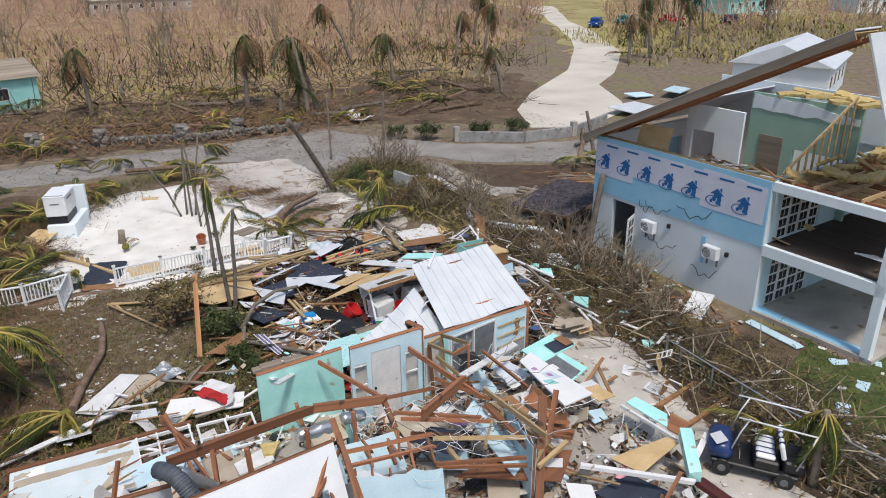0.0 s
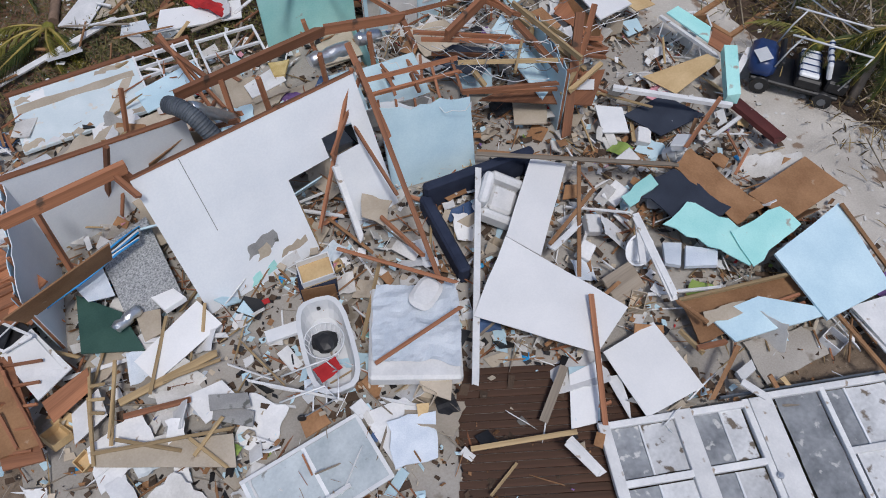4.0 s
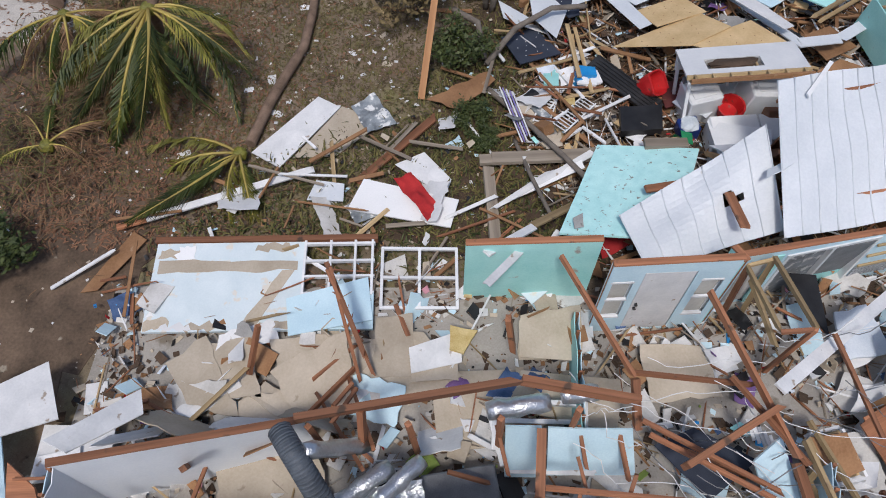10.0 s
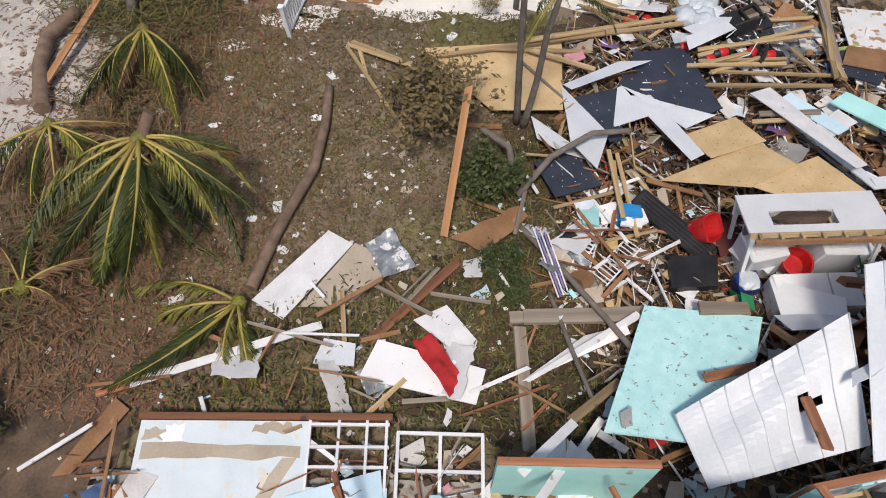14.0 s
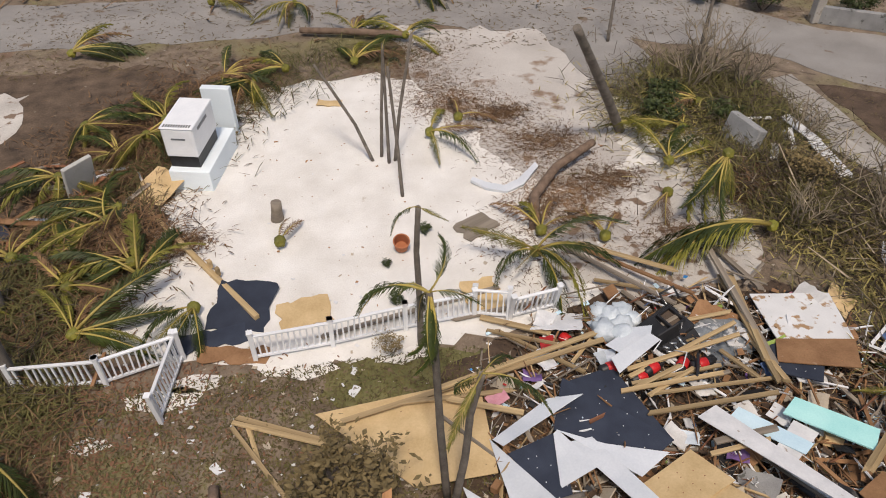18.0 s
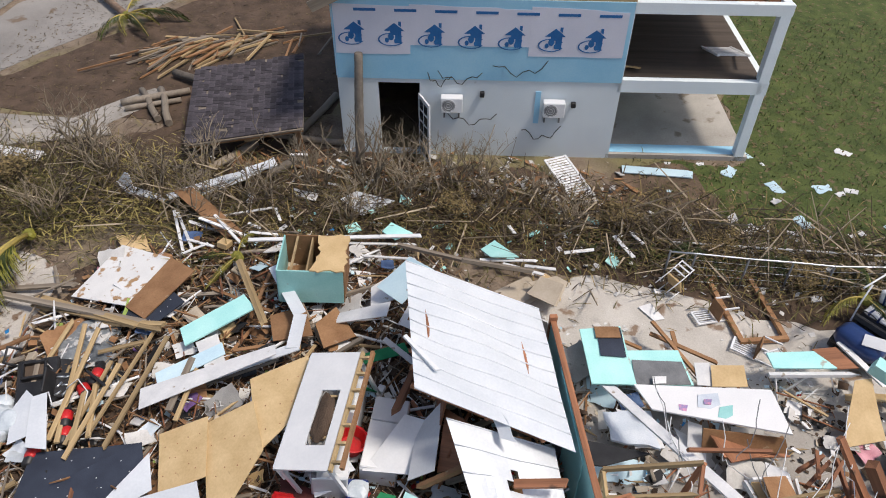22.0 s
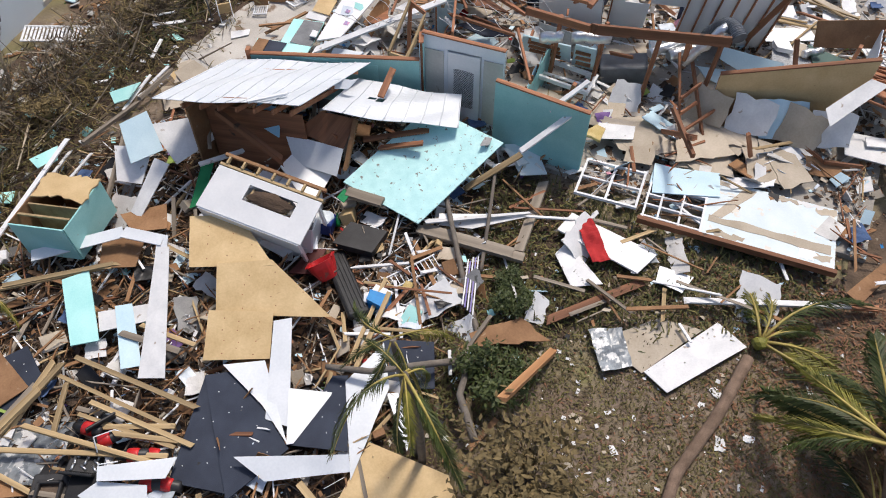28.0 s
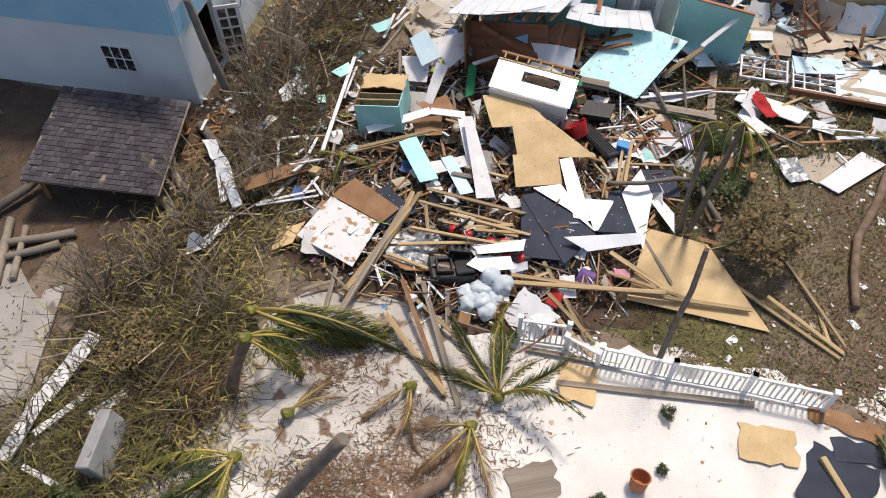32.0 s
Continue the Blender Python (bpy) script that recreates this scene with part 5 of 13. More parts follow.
sheet("brown_veneer", "split brown veneer board on rubble", "board", BROWNB, (0.13, 23.34, 0.30), 36, 4, 2, [(-0.49, -0.36), (0.72, -0.16), (0.71, 0.16), (-0.95, 0.36)], 0.020, 0.06)
sheet("white_door", "white door under a red cloth", "door", CLEANW, (-1.24, 20.05, 0.28), -13, 0, 4, [(-1.16, -0.41), (1.09, -0.35), (1.11, 0.35), (-1.03, 0.41)], 0.040, 0.01)
sheet("white_board", "broken white board scrap beside door", "board", WHITE, (-0.75, 20.94, 0.20), 45, 0, 0, [(-0.21, -0.70), (0.24, -0.49), (0.34, 0.49), (-0.37, 0.70)], 0.020, 0.05)
plank("plank", "red-brown plank lying in the weeds", "lumber", REDWOOD, (-2.34, 20.71, 0.15), (-0.57, 22.64, 0.20), 0.20, 0.05, "loose lumber")
plank("fascia_plank", "long white fascia plank on palm leaves", "board", WHITE, (-6.72, 19.66, 0.25), (-3.28, 20.97, 0.30), 0.16, 0.05, "")
plank("fascia_plank", "orange timber end beside palm leaves", "board", REDWOOD, (-7.32, 19.47, 0.20), (-6.73, 19.67, 0.22), 0.14, 0.06, "")
plank("weathered_beam", "weathered grey timber of a low frame", "beam", GREYWOOD, (0.38, 21.24, 0.30), (3.01, 21.43, 0.35), 0.24, 0.10, "low timber frame")
plank("weathered_beam", "weathered grey timber of a low frame", "beam", GREYWOOD, (0.57, 21.07, 0.25), (0.71, 18.65, 0.20), 0.24, 0.10, "low timber frame")
plank("white_plank", "white tipped timber leaning on the wall", "board", PINE, (1.31, 18.92, 1.20), (2.40, 19.95, 0.50), 0.16, 0.05, "")
plank("white_plank", "white tipped timber leaning on the wall", "board", WHITE, (0.37, 17.82, 2.00), (1.38, 18.91, 1.22), 0.16, 0.05, "")
sheet("plank", "small white boards among broken lumber", "board", WHITE, (1.88, 20.73, 0.33), 41, 0, -7, [(0.63, -0.25), (0.79, -0.17), (0.06, 0.17), (-1.49, 0.25)], 0.020, 0.02)
plank("leaning_post", "orange-brown post leaning through the dry bush", "post", ORANGE, (-0.97, 23.21, 0.12), (-0.53, 25.7, 2.15), 0.16, 0.1, "")
plank("plank", "tan lumber with a torn end", "lumber", PINE, (-1.76, 25.77, 0.05), (-3.64, 28.79, 0.20), 0.09, 0.04, "loose lumber")
sheet("brown_board", "small rust-brown board on sand", "board", BROWNB, (-7.19, 18.65, 0.10), 61, 0, 0, [(-0.66, -0.13), (0.75, -0.19), (0.78, 0.19), (-0.87, 0.13)], 0.020, 0.05)
plank("white_plank", "white trim board on the weeds", "board", WHITE, (-8.36, 18.05, 0.10), (-7.16, 18.87, 0.30), 0.08, 0.03, "")

# ---- roof pieces and sheets, north pile ----
sheet("plywood_sheet", "yellow plywood roof sheet, sawn edge", "plywood", PLY, (6.54, 24.00, 1.21), -155, -1, 10, [(-0.66, -0.64), (1.16, -0.64), (0.30, 0.64), (-0.80, 0.64)], 0.020, 0.01)
sheet("plywood_sheet", "yellow plywood roof sheet, tapered", "plywood", PLY, (5.28, 24.67, 0.89), -154, -4, 21, [(-0.88, -0.53), (1.55, -0.61), (0.25, 0.68), (-0.92, 0.6)], 0.020, 0.01)
sheet("plywood_sheet", "yellow plywood offcut with nail rows", "plywood", PLY, (5.19, 25.71, 0.64), -157, -1, 17, [(-0.69, -0.52), (0.69, -0.48), (0.68, 0.52), (-0.69, 0.56)], 0.020, 0.01)
sheet("felt_sheet", "navy roofing felt on a broken deck", "felt", TAR, (4.22, 27.29, 0.46), -125, 1, 2, [(-0.81, -1.29), (0.59, -1.02), (0.43, 1.02), (-0.20, 1.29)], 0.030, 0.03)
sheet("felt_sheet", "navy roofing felt on a broken deck", "felt", TAR, (4.57, 27.68, 0.43), -171, -1, 2, [(-0.42, -1.09), (0.91, -1.02), (0.17, 1.02), (-0.66, 1.09)], 0.030, 0.03)
sheet("felt_sheet", "triangular navy roofing felt piece", "felt", TAR, (2.69, 26.41, 0.46), -162, -1, 3, [(-0.67, -0.75), (0.49, -0.78), (0.25, 0.78), (-0.06, 0.75)], 0.030, 0.01)
sheet("felt_sheet", "navy roofing felt piece beside poles", "felt", TAR, (1.67, 24.79, 0.33), -159, 0, 3, [(-0.40, -0.56), (0.53, -0.53), (0.48, 0.53), (-0.61, 0.56)], 0.030, 0.02)
sheet("felt_sheet", "small navy felt scrap on plywood", "felt", TAR, (9.06, 28.25, 0.42), -115, 3, 5, [(-0.59, -0.61), (0.45, -0.46), (0.54, 0.46), (-0.40, 0.61)], 0.030, 0.02)
sheet("metal_flashing", "bent white metal flashing sheet", "flashing", METAL, (4.00, 26.04, 0.62), -164, 0, 6, [(-0.05, -1.05), (0.46, -1.16), (-0.02, 1.16), (-0.39, 1.05)], 0.010, 0.01)
sheet("metal_flashing", "crumpled white metal sheet", "flashing", METAL, (4.15, 26.64, 0.56), 177, -2, 2, [(0.21, -0.19), (1.09, -0.65), (-0.29, 0.65), (-1.01, 0.19)], 0.010, 0.03)
sheet("metal_flashing", "crumpled white metal sheet", "flashing", METAL, (3.14, 26.75, 0.52), -159, -6, 4, [(-0.19, -0.57), (-0.06, -0.54), (0.57, 0.54), (-0.32, 0.57)], 0.010, 0.02)
sheet("metal_flashing", "white metal sheet torn to a point", "flashing", METAL, (2.11, 25.86, 0.54), -95, 5, 5, [(-1.56, -0.55), (0.36, -0.29), (1.15, 0.29), (0.05, 0.55)], 0.010, 0.02)
sheet("metal_flashing", "white metal scrap with jagged end", "flashing", METAL, (1.34, 25.84, 0.35), -104, 0, 7, [(-0.56, -0.53), (0.10, -0.25), (0.35, 0.25), (0.11, 0.53)], 0.010, 0.05)
sheet("metal_flashing", "folded pale blue metal gutter piece", "flashing", METAL, (2.65, 27.64, 0.57), -153, -2, 20, [(-0.64, -0.24), (0.95, -0.16), (0.92, 0.16), (-1.23, 0.24)], 0.010, 0.01)
sheet("trim_board", "long white trim panel, snapped", "board", WHITE, (7.03, 25.91, 0.85), -157, 0, 10, [(-0.13, -1.50), (0.42, -1.50), (-0.00, 1.50), (-0.28, 1.50)], 0.020, 0.02)
sheet("shutter_board", "aqua painted shutter board on rubble", "board", AQUA, (8.69, 26.46, 0.68), -138, 0, 8, [(-0.27, -0.82), (0.30, -0.88), (0.27, 0.88), (-0.31, 0.82)], 0.040, 0.00)
sheet("trim_board", "narrow pale blue board in rubble", "board", PALEB, (7.43, 26.57, 0.55), -146, -0, 4, [(-0.10, -0.77), (0.32, -0.77), (0.07, 0.77), (-0.29, 0.77)], 0.020, 0.03)
sheet("trim_board", "white trim panel half under boards", "board", WHITE, (7.76, 26.21, 0.55), -144, 0, -0, [(-0.52, -0.26), (0.56, -0.22), (0.55, 0.22), (-0.58, 0.26)], 0.020, 0.02)
sheet("aqua_deck", "aqua porch roof deck, lying tilted", "roof deck", AQUASPK, (3.46, 19.94, 1.00), 172, -7, 14, [(-1.41, -1.45), (0.74, -1.46), (1.40, 1.46), (-0.73, 1.45)], 0.050, 0.04)
sheet("torn_plaster", "grey torn patch on the aqua deck", "plaster", STONE, (2.22, 18.96, 1.31), 23, 3, -3, [(-0.15, -0.12), (0.03, -0.15), (0.17, 0.15), (-0.06, 0.12)], 0.010, 0.03)
sheet("split_panel", "white painted plywood, paint peeling off", "plywood", PEELPLY, (9.90, 29.56, 0.41), -99, 4, 4, [(-0.87, -0.96), (0.74, -0.86), (0.87, 0.86), (-0.74, 0.96)], 0.030, 0.03)
sheet("plywood_sheet", "bare brown part of a split sheet", "plywood", BROWNB, (9.57, 28.38, 0.51), -115, 2, 5, [(-0.24, -0.87), (0.49, -0.87), (0.33, 0.87), (-0.58, 0.87)], 0.030, 0.04)
sheet("plywood_roof", "large plywood roof piece on the lawn", "plywood", PLY, (0.43, 27.82, 0.23), -177, -2, 4, [(-1.46, -1.24), (2.23, -1.16), (0.45, 1.16), (-1.22, 1.24)], 0.020, 0.01)
sheet("stain_board", "rust-brown board thrown in the brush", "board", BROWNB, (12.50, 28.35, 0.60), -50, 0, 17, [(0.14, -1.03), (0.62, -0.98), (-0.12, 0.98), (-0.64, 1.03)], 0.030, 0.01)
sheet("board", "white board with tan backing on edge", "board", TAN, (11.34, 18.75, 0.53), -43, 13, 5, [(-0.33, -0.50), (0.38, -0.16), (0.30, 0.16), (-0.35, 0.50)], 0.020, 0.02)
sheet("board", "tan board flat on sandy concrete", "board", TAN, (11.30, 19.49, 0.15), -44, 0, 0, [(-0.38, -0.39), (0.53, -0.32), (0.33, 0.32), (-0.47, 0.39)], 0.020, 0.04)
sheet("leaning_board", "tan board leaning at pile edge", "board", TAN, (11.13, 18.88, 0.60), -119, 8, 10, [(-0.37, -0.32), (0.45, -0.35), (0.29, 0.35), (-0.37, 0.32)], 0.020, 0.02)
plank("lumber", "pale broken pine lumber on the pile", "lumber", PINE, (4.88, 29.56, 0.50), (-1.33, 28.45, 0.25), 0.12, 0.05, "loose lumber on the pile")
plank("lumber", "pale broken pine lumber on the pile", "lumber", PINE, (-0.79, 27.67, 0.15), (-3.63, 29.12, 0.05), 0.12, 0.05, "loose lumber on the pile")
plank("lumber", "pale broken pine lumber on the pile", "lumber", PINE, (2.54, 27.90, 0.45), (0.97, 28.59, 0.40), 0.14, 0.04, "loose lumber on the pile")
plank("lumber", "brown stained lumber on the pile", "lumber", BROWNB, (7.58, 30.64, 0.50), (5.55, 33.18, 0.10), 0.12, 0.05, "loose lumber on the pile")
plank("lumber", "weathered grey lumber on the pile", "lumber", GREYWOOD, (7.06, 30.47, 0.40), (5.02, 33.47, 0.05), 0.14, 0.05, "loose lumber on the pile")
plank("lumber", "pale broken pine lumber on the pile", "lumber", PINE, (7.29, 30.88, 0.30), (5.44, 31.81, 0.20), 0.10, 0.05, "loose lumber on the pile")
plank("lumber", "weathered grey lumber on the pile", "lumber", GREYWOOD, (6.40, 30.40, 0.30), (6.03, 31.44, 0.10), 0.12, 0.05, "loose lumber on the pile")
plank("lumber", "pale broken pine lumber on the pile", "lumber", PINE, (9.01, 31.46, 0.20), (8.24, 28.23, 0.60), 0.16, 0.10, "loose lumber on the pile")
plank("lumber", "pale broken pine lumber on the pile", "lumber", PINE, (8.74, 31.44, 0.20), (8.18, 27.60, 0.65), 0.12, 0.06, "loose lumber on the pile")
plank("lumber", "weathered grey lumber on the pile", "lumber", GREYWOOD, (9.03, 33.16, 0.10), (9.51, 30.63, 0.30), 0.12, 0.08, "loose lumber on the pile")
plank("lumber", "pale broken pine lumber on the pile", "lumber", PINE, (4.11, 29.53, 0.40), (2.34, 30.63, 0.10), 0.10, 0.05, "loose lumber on the pile")
plank("lumber", "pale broken pine lumber on the pile", "lumber", PINE, (8.06, 27.42, 0.60), (5.05, 27.39, 0.55), 0.10, 0.05, "loose lumber on the pile")
plank("lumber", "pale broken pine lumber on the pile", "lumber", PINE, (7.12, 28.11, 0.60), (4.73, 28.07, 0.50), 0.10, 0.05, "loose lumber on the pile")
plank("lumber", "pale broken pine lumber on the pile", "lumber", PINE, (4.18, 28.78, 0.40), (2.53, 30.63, 0.10), 0.10, 0.05, "loose lumber on the pile")
plank("lumber", "weathered grey lumber on the pile", "lumber", GREYWOOD, (3.94, 31.38, 0.10), (1.50, 31.10, 0.10), 0.12, 0.06, "loose lumber on the pile")
plank("lumber", "weathered grey lumber on the pile", "lumber", GREYWOOD, (2.96, 32.05, 0.10), (-1.64, 31.08, 0.10), 0.14, 0.05, "loose lumber on the pile")
plank("lumber", "pale broken pine lumber on the pile", "lumber", PINE, (-3.03, 27.86, 0.05), (-3.29, 28.86, 0.05), 0.08, 0.04, "loose lumber on the pile")
plank("lumber", "brown stained lumber on the pile", "lumber", BROWNB, (0.29, 26.31, 0.10), (-2.09, 26.45, 0.05), 0.12, 0.05, "loose lumber on the pile")
plank("lumber", "pale broken pine lumber on the pile", "lumber", PINE, (10.57, 26.68, 0.80), (8.51, 25.21, 0.90), 0.10, 0.06, "loose lumber on the pile")
plank("lumber", "pale broken pine lumber on the pile", "lumber", PINE, (3.03, 23.09, 0.50), (2.83, 25.43, 0.40), 0.09, 0.05, "loose lumber on the pile")
plank("lumber", "pale broken pine lumber on the pile", "lumber", PINE, (8.40, 27.86, 0.50), (5.30, 27.90, 0.50), 0.08, 0.05, "loose lumber on the pile")
plank("lumber", "pale broken pine lumber on the pile", "lumber", PINE, (7.23, 28.39, 0.50), (5.06, 28.23, 0.50), 0.08, 0.05, "loose lumber on the pile")
plank("lumber", "pale broken pine lumber on the pile", "lumber", PINE, (7.48, 28.89, 0.40), (7.94, 27.88, 0.50), 0.10, 0.05, "loose lumber on the pile")
plank("lumber", "pale broken pine lumber on the pile", "lumber", PINE, (2.63, 25.38, 0.50), (2.76, 23.47, 0.60), 0.10, 0.05, "loose lumber on the pile")
plank("lumber", "pale broken pine lumber on the pile", "lumber", PINE, (8.41, 29.42, 0.30), (8.39, 27.64, 0.60), 0.14, 0.10, "loose lumber on the pile")
plank("lumber", "red-brown timber on aqua deck", "lumber", REDWOOD, (3.60, 19.68, 1.40), (4.69, 20.05, 1.15), 0.16, 0.06, "loose lumber on the pile")
plank("lumber", "red-brown timber on aqua deck", "lumber", REDWOOD, (5.13, 19.91, 1.15), (3.64, 19.20, 1.40), 0.14, 0.06, "loose lumber on the pile")
plank("lumber", "weathered grey lumber on the pile", "lumber", GREYWOOD, (4.90, 21.23, 0.60), (3.89, 21.11, 0.50), 0.26, 0.10, "loose lumber on the pile")
plank("lumber", "pale broken pine lumber on the pile", "lumber", PINE, (0.34, 24.83, 0.10), (-0.02, 25.59, 0.10), 0.10, 0.05, "loose lumber on the pile")
plank("lumber", "brown stained lumber on the pile", "lumber", BROWNB, (-0.10, 25.95, 0.10), (-0.39, 25.13, 0.10), 0.12, 0.05, "loose lumber on the pile")
plank("lumber", "pale broken pine lumber on the pile", "lumber", PINE, (-3.62, 28.93, 0.10), (-1.65, 27.91, 0.30), 0.10, 0.05, "loose lumber on the pile")
plank("lumber", "pale broken pine lumber on the pile", "lumber", PINE, (-3.32, 28.83, 0.10), (-3.03, 27.83, 0.05), 0.08, 0.04, "loose lumber on the pile")
plank("lumber", "pale broken pine lumber on the pile", "lumber", PINE, (0.91, 28.81, 0.50), (4.85, 29.81, 0.50), 0.12, 0.06, "loose lumber on the pile")
plank("lumber", "pale broken pine lumber on the pile", "lumber", PINE, (-0.06, 28.70, 0.30), (2.57, 28.56, 0.40), 0.10, 0.05, "loose lumber on the pile")
plank("lumber", "pale broken pine lumber on the pile", "lumber", PINE, (5.08, 28.42, 0.50), (8.16, 29.57, 0.50), 0.10, 0.05, "loose lumber on the pile")
plank("lumber", "pale broken pine lumber on the pile", "lumber", PINE, (5.31, 27.86, 0.50), (7.14, 28.65, 0.50), 0.10, 0.05, "loose lumber on the pile")
plank("lumber", "weathered grey lumber on the pile", "lumber", GREYWOOD, (8.78, 32.39, 0.40), (8.45, 28.20, 0.50), 0.16, 0.08, "loose lumber on the pile")
plank("lumber", "pale broken pine lumber on the pile", "lumber", PINE, (5.46, 33.28, 0.20), (7.69, 31.65, 0.30), 0.14, 0.06, "loose lumber on the pile")
plank("lumber", "pale broken pine lumber on the pile", "lumber", PINE, (2.28, 31.08, 0.10), (3.78, 30.11, 0.30), 0.14, 0.06, "loose lumber on the pile")
plank("lumber", "weathered grey lumber on the pile", "lumber", GREYWOOD, (6.15, 26.48, 0.60), (7.59, 26.59, 0.60), 0.14, 0.05, "loose lumber on the pile")
plank("lumber", "pale broken pine lumber on the pile", "lumber", PINE, (3.15, 24.86, 0.40), (3.60, 24.14, 0.30), 0.08, 0.04, "loose lumber on the pile")
plank("lumber", "pale broken pine lumber on the pile", "lumber", PINE, (2.77, 25.07, 0.30), (2.74, 23.92, 0.30), 0.08, 0.04, "loose lumber on the pile")
plank("lumber", "pale broken pine lumber on the pile", "lumber", PINE, (10.82, 26.75, 0.60), (8.81, 25.30, 0.70), 0.10, 0.05, "loose lumber on the pile")
plank("lumber", "pale broken pine lumber on the pile", "lumber", PINE, (5.10, 28.62, 0.50), (7.96, 29.04, 0.70), 0.10, 0.06, "loose lumber on the pile")
plank("lumber", "pale broken pine lumber on the pile", "lumber", PINE, (5.06, 28.09, 0.50), (6.34, 28.49, 0.60), 0.10, 0.05, "loose lumber on the pile")
plank("lumber", "pale broken pine lumber on the pile", "lumber", PINE, (5.94, 26.23, 0.60), (7.28, 26.30, 0.70), 0.10, 0.05, "loose lumber on the pile")
plank("lumber", "white painted trim piece on the pile", "lumber", WHITE, (8.30, 22.30, 1.30), (7.79, 21.26, 1.00), 0.12, 0.05, "loose lumber on the pile")
plank("lumber", "weathered grey lumber on the pile", "lumber", GREYWOOD, (0.82, 24.58, 0.30), (0.51, 23.09, 0.50), 0.08, 0.06, "loose lumber on the pile")

# ---- more fallen pieces, room by room ----
sheet("white_door", "large white door slab with sticker sheets", "door", CLEANW, (7.80, 15.42, 1.27), -89, 2, -3, [(-1.18, -0.30), (1.45, -0.54), (1.25, 0.54), (-1.51, 0.30)], 0.040, 0.00)
sheet("sticker_sheet", "colourful sticker sheet on a white door", "sticker", LINEN, (7.85, 15.47, 1.31), -83, 0, 0, [(-0.25, -0.15), (0.21, -0.22), (0.23, 0.22), (-0.19, 0.15)], 0.006, 0.02)
sheet("sticker_sheet", "colourful sticker sheet on a white door", "sticker", TEAL, (7.62, 15.17, 1.33), -84, 0, -0, [(-0.18, -0.12), (0.10, -0.19), (0.18, 0.19), (-0.09, 0.12)], 0.006, 0.02)
sheet("sticker_sheet", "small pink and blue sticker on door", "sticker", CLOTHP, (7.61, 15.99, 1.30), -90, 0, -0, [(-0.08, -0.07), (0.06, -0.08), (0.10, 0.08), (-0.08, 0.07)], 0.006, 0.01)
sheet("sticker_sheet", "small pink and blue sticker on door", "sticker", CLOTHP, (7.82, 15.50, 1.33), -84, 0, -0, [(-0.09, -0.06), (0.05, -0.07), (0.10, 0.07), (-0.06, 0.06)], 0.006, 0.01)
sheet("wardrobe_side", "brown wardrobe side under the white door", "wardrobe", BROWNB, (7.29, 14.74, 0.90), -85, 0, 68, [(-0.80, -0.26), (0.89, -0.17), (0.76, 0.17), (-0.84, 0.26)], 0.030, 0.00)
sheet("wardrobe_side", "white wardrobe panel, partly hidden", "wardrobe", WHITE, (7.31, 15.67, 0.80), -99, -0, 47, [(-0.09, -0.28), (0.20, -0.27), (0.08, 0.27), (-0.19, 0.28)], 0.030, 0.00)
sheet("aqua_cupboard", "aqua cupboard front with a torn hole", "cupboard", AQUA, (9.07, 17.44, 0.85), -78, 0, 4, [(-0.47, -0.73), (0.49, -0.79), (0.46, 0.79), (-0.49, 0.73)], 0.040, 0.02)
sheet("torn_felt", "dark torn felt on an aqua cupboard", "felt", TAR, (9.42, 17.36, 0.93), -81, -0, 2, [(-0.28, -0.38), (0.28, -0.42), (0.28, 0.42), (-0.28, 0.38)], 0.010, 0.04)
sheet("torn_louvre", "brown slatted inset of an aqua cupboard", "board", BROWNB, (9.66, 17.45, 0.97), -80, -0, 2, [(-0.28, -0.16), (0.28, -0.16), (0.28, 0.16), (-0.28, 0.16)], 0.020, 0.00)
sheet("aqua_window", "aqua sliding window with grey pane", "window", AQUA, (8.96, 16.31, 0.80), -80, 0, 6, [(-0.58, -0.44), (0.67, -0.45), (0.52, 0.45), (-0.62, 0.44)], 0.040, 0.00)
sheet("loose_glass", "grey window pane lying in aqua frame", "window", GREYP, (8.81, 16.29, 0.84), -81, 0, 8, [(-0.57, -0.31), (0.62, -0.28), (0.52, 0.28), (-0.57, 0.31)], 0.012, 0.00)
sheet("paper_bag", "white crumpled paper on a grey pane", "paper", WHITE, (8.54, 16.33, 0.90), -78, 0, 0, [(-0.16, -0.10), (0.12, -0.09), (0.17, 0.09), (-0.13, 0.10)], 0.030, 0.03)
sheet("veneer_door", "small brown veneer door in white frame", "door", PLY, (9.05, 14.80, 0.75), -80, 0, 0, [(-0.44, -0.29), (0.33, -0.29), (0.42, 0.29), (-0.31, 0.29)], 0.020, 0.00)
sheet("white_board", "white board behind a veneer door", "board", WHITE, (9.05, 15.32, 0.70), -82, 0, -0, [(-0.20, -0.31), (0.14, -0.32), (0.20, 0.32), (-0.14, 0.31)], 0.020, 0.01)
sheet("aqua_table", "low table with an aqua painted top", "table", AQUA, (9.63, 13.31, 0.90), -79, 0, 0, [(-0.61, -0.21), (0.78, -0.24), (0.45, 0.24), (-0.62, 0.21)], 0.040, 0.01)
sheet("brown_board", "brown board beside the aqua table", "board", REDWOOD, (9.88, 12.45, 0.85), -75, 0, -0, [(-0.13, -0.29), (0.38, -0.31), (0.16, 0.31), (-0.41, 0.29)], 0.030, 0.02)
plank("white_rail", "white painted rail of a low table", "rail", WHITE, (9.21, 13.95, 0.80), (9.56, 12.01, 0.80), 0.10, 0.08, "")
plank("bent_rod", "thin white metal leg, bent", "rod", WHITE, (9.24, 13.81, 0.80), (9.01, 13.62, 0.20), 0.03, 0.03, "bent table legs")
